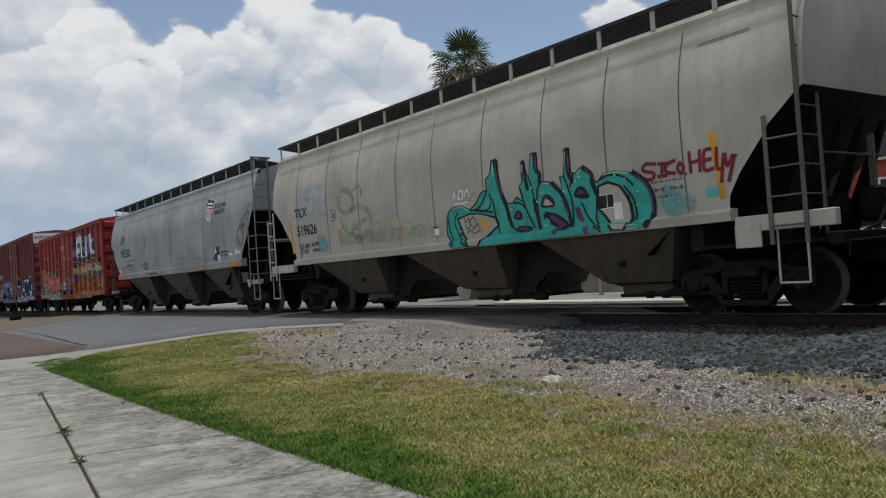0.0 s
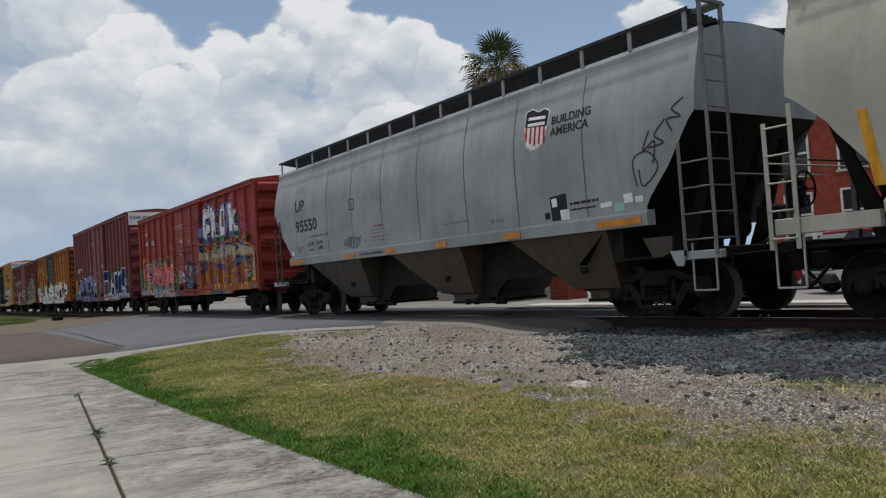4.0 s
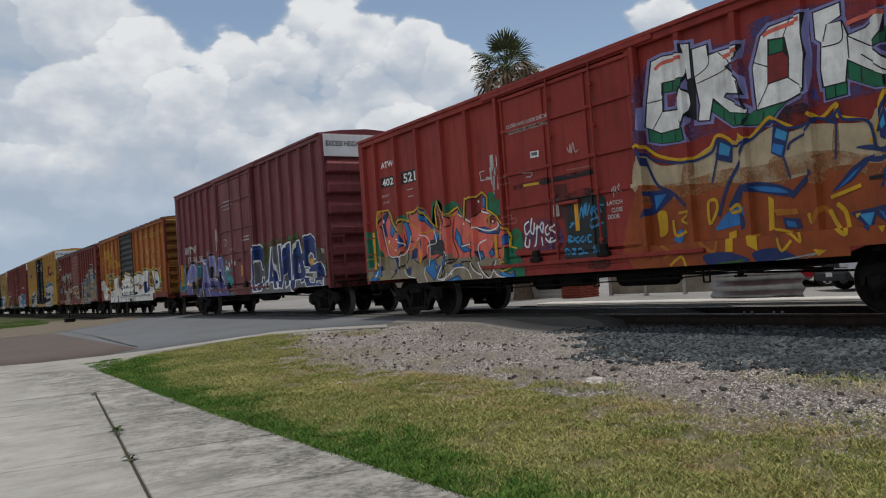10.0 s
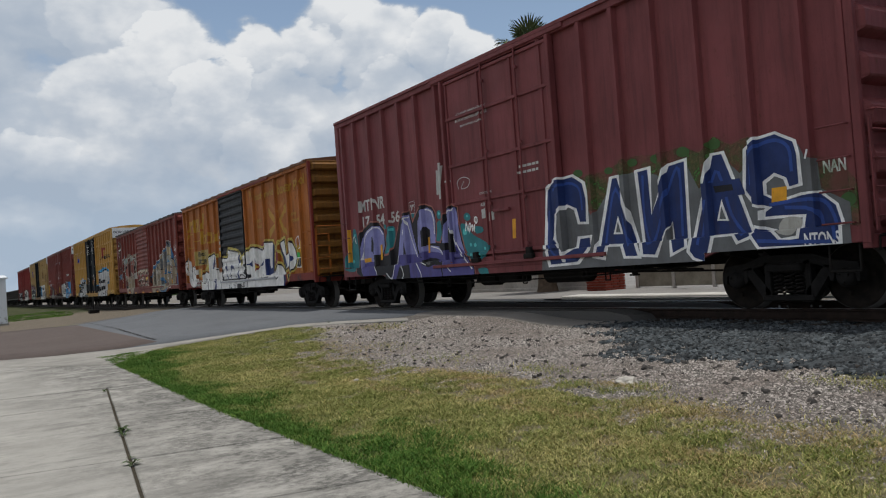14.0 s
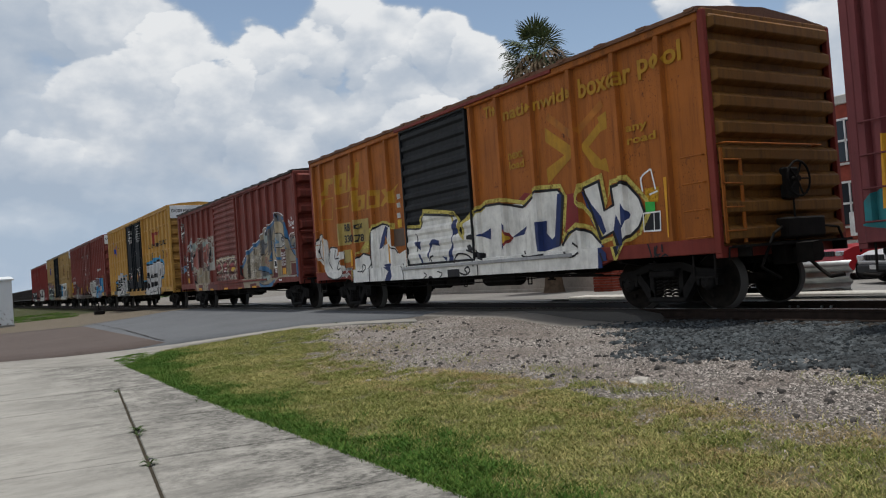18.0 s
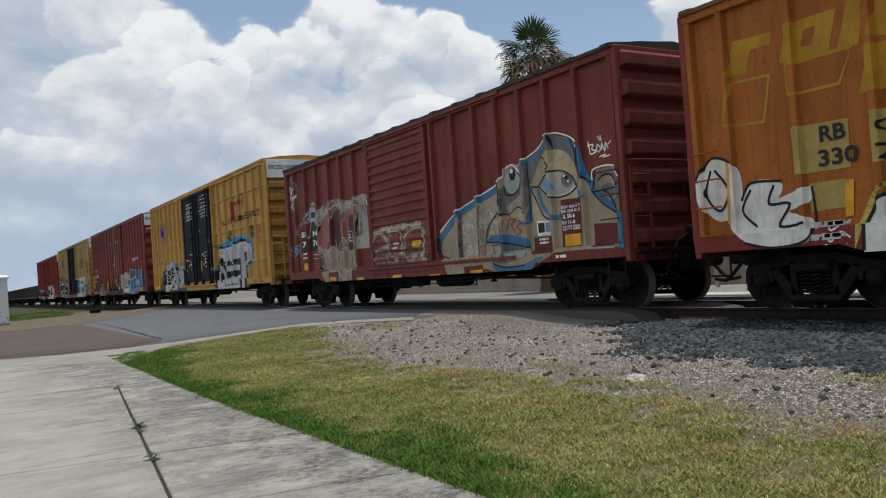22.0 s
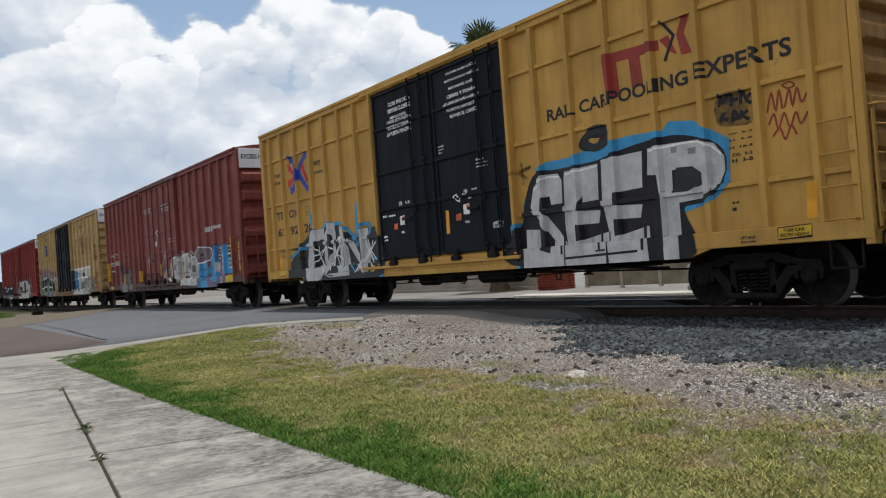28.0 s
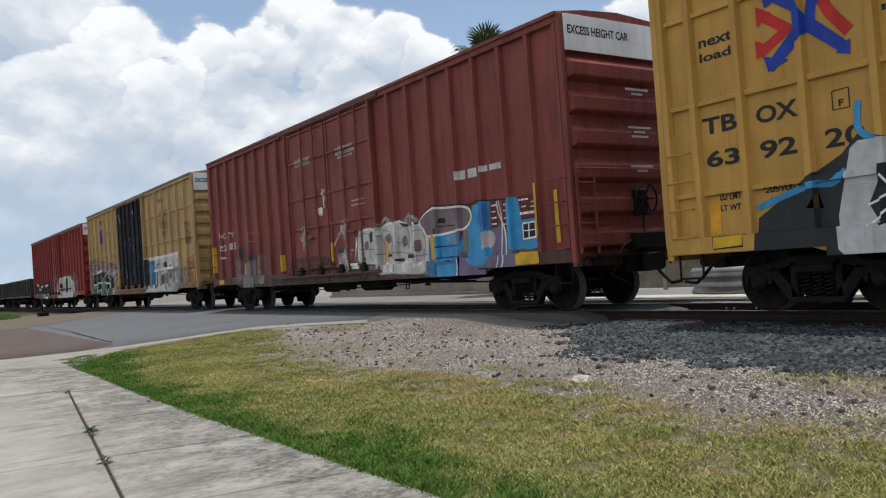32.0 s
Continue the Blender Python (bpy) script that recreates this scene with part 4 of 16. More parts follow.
M["roof_grey"] = paint("galvanised_roof", (0.22, 0.20, 0.18), 0.5, 0.5, seed=33)
M["roof_dark"] = paint("sooty_roof", (0.045, 0.035, 0.03), 0.8, 0.5, seed=36)
M["roof_rust"] = paint("rusty_roof", (0.16, 0.075, 0.04), 0.8, 0.5, seed=35)
M["gon"] = paint("black_gondola_paint", (0.045, 0.038, 0.034), 0.5, 0.5, seed=37)
M["tilx"] = paint("beige_grey_hopper_paint", (0.44, 0.42, 0.365), 0.06, 0.22, seed=41)
M["up"] = paint("light_grey_hopper_paint", (0.31, 0.333, 0.338), 0.06, 0.22, seed=44)
# dirt-streaked bays, base colour lowered to carry the underbody shade too
M["hopper_dirty_shade"] = paint("dusty_shaded_hopper_bottom", (0.076, 0.062, 0.047), 0.3, 0.7, seed=47)
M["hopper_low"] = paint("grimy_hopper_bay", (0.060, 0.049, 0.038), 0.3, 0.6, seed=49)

# worn tan ladders, colour lowered to paint in the shade at the car ends
M["worn_tan_shade"] = paint("worn_shaded_ladder_paint", (0.125, 0.12, 0.105), 0.3, 0.6, seed=57)
M["worn_grey"] = paint("worn_grey_ladder_paint", (0.15, 0.155, 0.15), 0.3, 0.6, seed=55)
M["boardpaint"] = paint("dirty_white_board", (0.74, 0.75, 0.74), 0.1, 0.2, seed=51)

CARS = {}
CARS["atw"] = boxcar(dict(at=(-7.14, -6.12, -5.08, -4.03, -3.0, -1.86, 1.78, 2.83, 3.86, 4.9, 5.91, 6.93), span=(-57.2, -41.5), high=4.61, sill=0.98, posts=(5, 5), door=(-51.13, -47.47), doors=plug_door, ridges=6, ridge=0.17, inset=1.6, paint=M["atw"], roof=M["atw"], notes=((0.5, 4.12, 2), (0.5, 3.52, 2), (0.5, 2.92, 2)),
                          label="red plug-door boxcar covered with graffiti, on the rails"))
CARS["mtnr"] = boxcar(dict(at=(-7.44, -6.66, -5.78, -4.94, -4.08, -3.22, -2.25, 1.62, 1.88, 2.76, 3.59, 4.45, 5.31, 6.19, 7.05), span=(-75.15, -59.7), high=5.33, sill=0.95, posts=(7, 7), door=(-69.25, -65.52), doors=plug_door, ridges=6, ridge=0.17, inset=1.5, paint=M["mtnr"], roof=M["mtnr"], board="EXCESS HEIGHT CAR", notes=((0.1, 4.15, 4), (0.1, 3.42, 4)),
                           label="tall maroon boxcar with white and blue graffiti, on the rails"))
M["whitewash"] = paint("chipped_white_spray", (0.40, 0.405, 0.41), 0.35, 0.5, seed=77)
CARS["rbox"] = boxcar(dict(track_paint=M["whitewash"], at=(-7.1, -5.98, -4.88, -3.75, -2.72, -1.88, 1.36, 2.36, 3.47, 4.70, 5.86, 6.9), span=(-93.05, -77.5), high=4.63, sill=0.95, posts=(6, 6), door=(-87.12, -84.06), doors=pressed_door, folds=11, ridges=9, ridge=0.17, inset=1.55, paint=M["rbox"],
                           roof=M["roof_rust"], sill_paint=M["rbox_low"], end=M["rbox_end"], post_paint=M["rbox_low"], door_paint=M["door_black"], door_label="black pressed-steel sliding door", seams=15,
                           label="rust-streaked orange boxcar with a black door and white graffiti"))
CARS["srn"] = boxcar(dict(at=(-7.2, -6.28, -5.38, -4.44, -3.58, -2.7, -1.8, 1.3, 1.65, 2.58, 3.46, 4.3, 5.12, 5.95, 6.84), span=(-110.4, -94.65), high=4.60, sill=0.98, posts=(7, 7), door=(-104.21, -101.09), doors=pressed_door, folds=14, ridges=7, ridge=0.17, inset=1.6, paint=M["srn"],
                          roof=M["roof_dark"], rail_roof=False, seams=16, label="brown-red boxcar with a painted mural and ribbed sliding door"))
CARS["tbox"] = boxcar(dict(at=(-8.7, -7.9, -6.95, -6.0, -5.13, -4.27, -3.4, -2.5, 2.6, 3.37, 4.27, 5.18, 6.1, 6.98, 7.9, 8.7), span=(-131.0, -112.45), high=5.34, sill=0.95, posts=(6, 6), door=(-124.15, -119.14), doors=plug_door, leaves=2, bars=(1.80, 3.14, 4.47), ridges=8, ridge=0.12, inset=2.0,
                           paint=M["tbox"], end=M["tbox_end"], roof=M["tbox"], board="EXCESS HEIGHT CAR", door_paint=M["door_ink"], stile=(0.62, 0.82), door_label="black double plug door", label="tall yellow boxcar with black double doors and graffiti"))
CARS["ucry"] = boxcar(dict(span=(-151.95, -133.2), high=5.36, sill=0.95, posts=(8, 8), door=(-144.92, -140.0), doors=plug_door, leaves=2, ridges=6, ridge=0.17, inset=2.0, sill_paint=M["sill_grime"], paint=M["ucry"],
                           roof=M["ucry"], board="EXCESS HEIGHT CAR", notes=((0.2, 4.05, 2), (0.2, 3.33, 3), (0.2, 2.6, 2)), label="tall dull red boxcar with plug doors and blue graffiti"))
CARS["yell"] = boxcar(dict(span=(-173.1, -154.0), high=5.34, sill=0.95, posts=(7, 7), door=(-166.0, -161.2), doors=plug_door, leaves=2, bars=(1.75, 2.95, 4.15), ridges=8, inset=2.0, sill_paint=M["sill_tan"], paint=M["yell"], board="EXCESS HEIGHT CAR",
                           roof=M["roof_grey"], door_paint=M["door_ink"], door_label="black double plug door", label="faded yellow boxcar with black double doors, farther back"))
CARS["red8"] = boxcar(dict(span=(-194.2, -175.0), high=5.15, sill=0.95, posts=(8, 8), door=(-187.0, -182.5), doors=plug_door, leaves=2, ridges=6, inset=2.0, paint=M["red8"], roof=M["roof_grey"], board="EXCESS HEIGHT CAR",
                           label="dark red boxcar with graffiti along its sill, farther back"))


def gondola(x0, x1):
    L, xc = x1 - x0, (x0 + x1) / 2
    car = thing("gondola", "low black gondola with ribbed sides at the rear", "gondola", "cars of the freight train", Matrix.Translation((xc, TRACK_Y, RAIL_Z)))
    ROLLING.append((car, xc))
    for sg in (-1, 1):
        s = Shape()
        s.box(-L / 2, L / 2, sg * 1.45 - 0.03, sg * 1.45 + 0.03, 1.0, 2.45)
        s.box(-L / 2, L / 2, sg * 1.5 - 0.06, sg * 1.5 + 0.06, 2.38, 2.5, 0.01)
        s.box(-L / 2, L / 2, sg * 1.5 - 0.06, sg * 1.5 + 0.06, 0.95, 1.12, 0.01)
        part("side_wall", s, M["gon"], car)
    post = rib_mesh(1.1, 2.4, M["gon"])
    for i in range(13):
        part("post", post, None, car, "", Matrix.Translation((-L / 2 + 0.1 + (L - 0.2) * i / 12, 0, 0)))
    for sg in (-1, 1):
        e = Shape()
        e.box(sg * L / 2 - 0.05, sg * L / 2 + 0.05, -1.5, 1.5, 1.0, 2.48, 0.01)
        part("end_wall", e, M["gon"], car)
    f = Shape()
    f.box(-L / 2, L / 2, -1.45, 1.45, 1.0, 1.06)
    part("floor_plate", f, M["gon"], car)
    part("underframe", underframe_mesh(L, 1.6), None, car)
    for sg in (-1, 1):
        add_truck(car, sg * (L / 2 - 1.6))
        part("coupler", COUPLER, None, car, "", Matrix.Translation((sg * (L / 2 + 0.35), 0, 0)) @ Matrix.Rotation(0 if sg > 0 else math.pi, 4, "Z"))


for k in range(6):
    gondola(-212.6 - 17.6 * k, -196.2 - 17.6 * k)


def hopper_out(z, bulge=0.06):
    """Half width of a covered hopper at height z: near upright low down, curving in under the eave."""
    if z < 1.5:
        return 1.56
    t = (z - 1.5) / 2.85
    return 1.56 + bulge * math.sin(math.pi * min(1.0, t * 1.05)) - 0.20 * max(0.0, t - 0.55) ** 2 * 4.9


class HopperSide:
    def __init__(self, bulge):
        self.low, self.cuts, self.zcuts, self.bulge, self.sill = None, [], [1.5 + 0.24 * i for i in range(13)], bulge, None

    def out(self, x, z):
        if z < self.sill[1]:
            return 1.645
        return hopper_out(z, self.bulge)


def hopper(spec):
    """A covered grain hopper: bulging sides, roof with a running board, slope ends, bays, ladders, trucks."""
    x0, x1 = spec["span"]
    L, xc, mat, low = x1 - x0, (x0 + x1) / 2, spec["paint"], spec["low"]
    H, bulge = 4.45, spec.get("bulge", 0.06)
    s0, s1 = spec["sill_z"]
    car = thing("hopper_car", spec["label"], "hopper car", "cars of the freight train", Matrix.Translation((xc, TRACK_Y, RAIL_Z)))
    ROLLING.append((car, xc))
    side = HopperSide(bulge)
    side.sill, side.half = (s0, s1), L / 2
    side.low = lambda x: s0
    side.zcuts += [s1 - 0.03, s1 + 0.02]
    cut = spec["cut"]

    def low_edge(x):
        d = L / 2 - abs(x)
        for (a, za), (b, zb) in zip(cut, cut[1:]):
            if d <= b:
                return za + (zb - za) * (d - a) / (b - a)
        return cut[-1][1]

    xs = sorted({round(sg * (L / 2 - d), 3) for d in [c[0] for c in cut] + [0.25, 0.7, 0.9, 1.6] for sg in (-1, 1)} | {round(-L / 2 + 1.9 + (L - 3.8) * i / 10, 3) for i in range(11)})
    n = 14
    for sg in (-1, 1):
        s = Shape()
        vs = []
        for x in xs:
            a = low_edge(x)
            for j in range(n + 1):
                z = a + (H - a) * j / n
                vs.append((x, sg * hopper_out(z, bulge), z))
        fs = [(i * (n + 1) + j, (i + 1) * (n + 1) + j, (i + 1) * (n + 1) + j + 1, i * (n + 1) + j + 1) for i in range(len(xs) - 1) for j in range(n)]
        s.add(vs, fs, True)
        part("side_sheet", s, mat, car)
        sill = Shape()
        a = L / 2 - cut[-1][0] + 0.05
        sill.prism_x([(sg * 1.44, s0), (sg * 1.62, s0), (sg * 1.642, s1 - 0.03), (sg * 1.57, s1 + 0.02), (sg * 1.44, s1 + 0.02)], -a, a)
        part("side_sill", sill, mat, car)
        eave = Shape()
        e = hopper_out(H, bulge)
        eave.prism_x([(sg * (e - 0.05), H - 0.10), (sg * (e + 0.035), H - 0.10), (sg * (e + 0.05), H - 0.02), (sg * (e + 0.0), H + 0.06), (sg * (e - 0.1), H + 0.06)], -L / 2, L / 2)
        part("eave", eave, mat, car)
    # seams of the side sheets, dark with washed-down dust
    for x in spec["seams"]:
        s = Shape()
        pts = [s1 + 0.03 + (H - s1 - 0.18) * j / 12 for j in range(13)]
        vs = []
        for z in pts:
            y = hopper_out(z, bulge) + 0.003
            vs += [(x - 0.012, -y, z), (x + 0.012, -y - 0.004, z)]
        s.add(vs, [(2 * i, 2 * i + 1, 2 * i + 3, 2 * i + 2) for i in range(12)], True)
        part("seam", s, M["seam"], car)
    e = hopper_out(H, bulge)
    roof = Shape()
    vs, fs = band([(-e, H + 0.05), (-e * 0.75, H + 0.15), (-e * 0.4, H + 0.22), (0, H + 0.24), (e * 0.4, H + 0.22), (e * 0.75, H + 0.15), (e, H + 0.05)], -L / 2, L / 2)
    roof.add(vs, fs, True)
    part("roof", roof, mat, car)
    hatch = Shape()
    hatch.box(-L / 2 + 0.8, L / 2 - 0.8, -0.35, 0.35, H + 0.24, H + 0.34, 0.02)
    part("hatch_cover", hatch, mat, car)
    # running board: open grating on brackets along the roof edge
    for sg in (-1, 1):
        y0, y1, zb = sg * 0.42, sg * 1.40, H + 0.37
        br = Shape()
        br.box(-0.04, 0.04, sg * 1.36 - 0.012, sg * 1.36 + 0.012, H + 0.03, zb + 0.01)
        br = br.mesh("bracket", mat)
        k = int(L / 1.15)
        for i in range(k + 1):
            part("bracket", br, None, car, "", Matrix.Translation((-L / 2 + 0.25 + (L - 0.5) * i / k, 0, 0)))
        gr = Shape()
        fall = 0.13
        for i in range(int((L - 0.3) / 0.05)):
            x = -L / 2 + 0.17 + 0.05 * i
            gr.prism_x([(y0, zb - fall - 0.012), (y1, zb - 0.012), (y1, zb + 0.012), (y0, zb - fall + 0.012)], x - 0.007, x + 0.007)
        for j in range(11):
            y, z = y0 + (y1 - y0) * j / 10, zb - fall * (1 - j / 10)
            gr.box(-L / 2 + 0.15, L / 2 - 0.15, y - 0.008, y + 0.008, z - 0.02, z + 0.016)
        gr.box(-L / 2 + 0.15, L / 2 - 0.15, y1 - 0.012, y1 + 0.012, zb - 0.03, zb + 0.025)
        part("running_board", gr, M["grate"], car, "dark open-grid running board")
    # ends: upper wall, slope sheet, end sill, ladders
    zc = cut[0][1]
    for sg in (-1, 1):
        turn = Matrix.Identity(4) if sg > 0 else Matrix.Rotation(math.pi, 4, "Z")
        w = Shape()
        sec = [zc + (H - zc) * j / 8 for j in range(9)]
        pts = [(-hopper_out(z, bulge), z) for z in sec] + [(-e * 0.5, H + 0.19), (0, H + 0.24), (e * 0.5, H + 0.19)] + [(hopper_out(z, bulge), z) for z in reversed(sec)]
        w.prism_x(pts, L / 2 - 0.05, L / 2)
        part("end_wall", w, mat, car, "", turn)
        sl = Shape()
        vs = [(L / 2, -1.5, zc), (L / 2, 1.5, zc), (L / 2 - 2.8, 1.5, 1.02), (L / 2 - 2.8, -1.5, 1.02)]
        sl.add(vs + [(x - 0.05, y, z - 0.05) for x, y, z in vs], [(0, 1, 2, 3), (7, 6, 5, 4), (0, 4, 5, 1), (2, 6, 7, 3), (0, 3, 7, 4), (1, 5, 6, 2)])
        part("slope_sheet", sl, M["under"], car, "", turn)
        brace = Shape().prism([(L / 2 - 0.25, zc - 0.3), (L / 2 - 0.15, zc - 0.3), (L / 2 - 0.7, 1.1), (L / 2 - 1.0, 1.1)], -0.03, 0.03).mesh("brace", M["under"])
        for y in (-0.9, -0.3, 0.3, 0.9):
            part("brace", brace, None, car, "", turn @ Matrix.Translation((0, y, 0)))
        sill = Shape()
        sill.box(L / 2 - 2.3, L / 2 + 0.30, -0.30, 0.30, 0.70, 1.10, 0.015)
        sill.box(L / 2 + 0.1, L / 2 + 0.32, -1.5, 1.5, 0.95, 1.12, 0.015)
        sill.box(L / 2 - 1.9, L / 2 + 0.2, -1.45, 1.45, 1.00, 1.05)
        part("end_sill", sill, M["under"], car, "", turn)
        bz = spec.get("beam", 1.42)
        for bx in ((-1.63, -1.50), (1.50, 1.63)):
            part("step_beam", Shape().box(L / 2 - (1.15 if bz > 1.2 else 0.6), L / 2 + 0.30, bx[0], bx[1], bz - (0.22 if bz > 1.2 else 0.13), bz, 0.012), mat, car, "", turn)
        if bz > 1.2:
            part("jacking_plate", Shape().box(L / 2 - 1.15, L / 2 - 0.75, -1.645, -1.61, 0.98, 1.30, 0.006), mat, car, "", turn)
        else:
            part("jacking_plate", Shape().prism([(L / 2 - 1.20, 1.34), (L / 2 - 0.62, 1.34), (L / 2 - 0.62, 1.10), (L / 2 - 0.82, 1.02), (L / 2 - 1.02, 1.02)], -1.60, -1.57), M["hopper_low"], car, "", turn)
            part("lug", Shape().prism([(L / 2 - 0.62, 1.10), (L / 2 - 0.28, 1.10), (L / 2 - 0.38, 0.86), (L / 2 - 0.50, 0.86)], -1.66, -1.63), mat, car, "", turn)
        lad = Shape()
        xa, xb = L / 2 + spec["stiles"][0], L / 2 + spec["stiles"][1]
        for x in (xa, xb):
            lad.box(x - 0.032, x + 0.032, -1.66, -1.64, 1.0, 2.75 if x == xa else H + 0.05, 0.004)
        for i in range(8):
            z = 1.25 + i * 0.39
            if z < 2.7:
                lad.cyl((xa, -1.67, z), (xb, -1.67, z), 0.014, n=6)
            lad.cyl((xb, -1.64, z), (xb, -1.15, z), 0.014, n=6)
        lad.box(xb - 0.015, xb + 0.015, -1.18, -1.12, 1.1, H + 0.1, 0.004)
        for y in (-1.64, -1.15):
            lad.box(xb - 0.025, xb + 0.025, y - 0.03, y + 0.03, H, H + 0.34, 0.004)
        lad.box(xb - 0.03, xb + 0.03, -1.68, -1.11, H + 0.32, H + 0.37, 0.004)
        lad.box(L / 2 - 0.2, xb, -1.30, -1.02, H + 0.32, H + 0.36, 0.004)
        lad.pipe([(xb, -1.15, 2.2), (xb, 1.3, 2.2)], 0.015)
        lad.box(xb - 0.05, xb + 0.03, 0.2, 0.28, 1.1, 2.5, 0.006)
        part("ladder", lad, spec.get("iron", mat), car, "", turn)
        if sg < 0:
            near = Shape()
            off, near_mat = spec.get("near", 0.0), spec.get("near_paint", mat)
            na, nb = -L / 2 - 0.34 + off, -L / 2 + 0.06 + off
            for x in (nb, na):
                near.box(x - 0.035, x + 0.035, -1.66, -1.64, 1.0, 2.95 if x == nb else 2.75, 0.004)
                near.cyl((x, -1.64, 2.2), (x, 1.3 if off == 0 else -1.2, 2.2), 0.014, n=6)
            for i in range(5):
                near.cyl((na, -1.67, 1.15 + i * 0.38), (nb, -1.67, 1.15 + i * 0.38), 0.014, n=6)
            part("ladder", near, near_mat, car)
            part("stirrup", stirrup_mesh(near_mat, 0.42, 0.72 - 0.3 * (off > 0)), None, car, "", Matrix.Translation((-L / 2 - 0.12 + off, -1.58, 1.2)))
        part("stirrup", stirrup_mesh(mat, 0.42, 0.72), None, car, "", turn @ Matrix.Translation(((xa + xb) / 2, -1.58, 1.2)))
        part("coupler", COUPLER, None, car, "", turn @ Matrix.Translation((L / 2 + 0.45, 0, 0)))
        part("uncoupling_lever", ROD, None, car, "", turn @ Matrix.Translation((L / 2 + 0.36, 0, 0)))
        add_truck(car, sg * (L / 2 - 1.45))
    part("brake_wheel", brake_wheel_mesh(M["under"]), None, car, "", Matrix.Translation((L / 2 + 0.50, 0.30, 1.95)))
    tank = Shape()
    tank.cyl((L / 2 - 1.1, -0.2, 1.45), (L / 2 - 0.3, -0.2, 1.45), 0.2, n=14)
    tank.box(L / 2 - 0.25, L / 2 + 0.1, 0.05, 0.5, 1.25, 1.75, 0.04)
    tank.pipe([(L / 2 + 0.05, 0.2, 1.7), (L / 2 + 0.15, 0.1, 1.5), (L / 2 + 0.1, -0.1, 1.2), (L / 2 - 0.1, -0.2, 1.1)], 0.025)
    part("air_tank", tank, M["under"], car)
    # bays: funnels with outlet gates, from the sill (t0, t1) down to the gate (b0, b1)
    bays = spec["bays"]
    for t0, b0, b1, t1 in bays:
        m0, m1 = b0 + (t0 - b0) * 0.16, b1 + (t1 - b1) * 0.16
        s = Shape()
        rings = [(t0, t1, 1.54, s0 + 0.02), (m0, m1, 1.10, 0.54), (b0, b1, 0.98, 0.50), (b0, b1, 0.96, 0.34)]
        vs = [p for x0_, x1_, y, z in rings for p in ((x0_, -y, z), (x1_, -y, z), (x1_, y, z), (x0_, y, z))]
        s.add(vs, [(4 * r + i, 4 * r + (i + 1) % 4, 4 * r + 4 + (i + 1) % 4, 4 * r + 4 + i) for r in range(3) for i in range(4)] + [(12, 13, 14, 15)])
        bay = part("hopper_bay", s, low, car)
        gate = Shape()
        gate.box(b0 - 0.06, b1 + 0.06, -0.99, 0.99, 0.29, 0.35, 0.012)
        gate.cyl((b0 + 0.5, -1.03, 0.33), (b1 + 0.95, -1.03, 0.33), 0.035, n=8)
        for x in (b0 + 0.62, b0 + 0.95, b1 + 0.80, b1 + 0.98):
            gate.cyl((x - 0.06, -1.03, 0.33), (x + 0.06, -1.03, 0.33), 0.062, n=10)
        gate.box(b1 - 0.1, b1 + 0.45, -0.98, -0.80, 0.29, 0.42, 0.02)
        part("outlet_gate", gate, M["under"], bay)
        port = Shape()
        port.lathe((0, 0, 0), [(-0.015, 0.001), (-0.015, 0.09), (0.03, 0.11)], 14)
        part("vibrator_pocket", port, M["under"], bay, "", pose((b0 + b1) / 2 - 0.25, -1.27, 0.92, -24, 0, 0))
    # bolsters and webs that close the ends over the trucks
    for sg in (-1, 1):
        a, b, c = 5.7 * sg, (L / 2 - 0.6) * sg, (L / 2 - 2.0) * sg
        part("body_bolster", Shape().box(c - 0.12, c + 0.12, -1.35, 1.35, 0.98, s0 + 0.1, 0.01), M["wheel"], car)
        part("end_web", Shape().box(min(a, b), max(a, b), -0.62, -0.56, 1.0, s0 + 0.25), M["wheel"], car)
    # slope sheets between the bays, arched open low down over the centre sill; near-black to paint in their shadow
    for (_, _, r, _), (l, q, _, _) in zip(bays, bays[1:]):
        s = Shape().prism([(r - 0.1, s0), (l + 0.9, s0), (q + 0.15, 0.42), (q - 0.22, 0.50), (q - 0.60, 0.78), (r + 0.98, 0.78), (r + 0.66, 0.56), (r + 0.60, 0.42), (r - 0.1, 0.40)], -0.90, -0.82)
        part("slope_sheet", s, M["wheel"], car)
    return car, side, xc


M["seam"] = plain("dusty_seam", (0.14, 0.125, 0.10), 0.9, 0, 0.3)
M["grate"] = plain("dark_grating", (0.035, 0.037, 0.040), 0.6, 0.2, 0.3)

CUT_A = [(0.0, 3.06), (0.10, 3.0), (0.55, 2.62), (0.66, 2.46), (1.02, 2.05), (1.22, 1.75), (1.26, 1.5)]
CUT_B = [(0.0, 3.20), (0.12, 3.08), (0.56, 2.45), (1.0, 1.98), (1.08, 1.85), (1.10, 1.7)]
CARS["lead"] = hopper(dict(span=(-4.0, 12.6), paint=M["tilx"], low=M["hopper_dirty_shade"], cut=CUT_A, sill_z=(1.38, 1.54), stiles=(-0.58, -0.08), iron=M["worn_tan_shade"], bays=((-5.85, -4.15, -2.98, -2.80), (-1.60, 0.35, 1.42, 1.64), (2.82, 4.30, 5.35, 5.90)), seams=[], label="beige-grey covered hopper car with ladders, leading"))
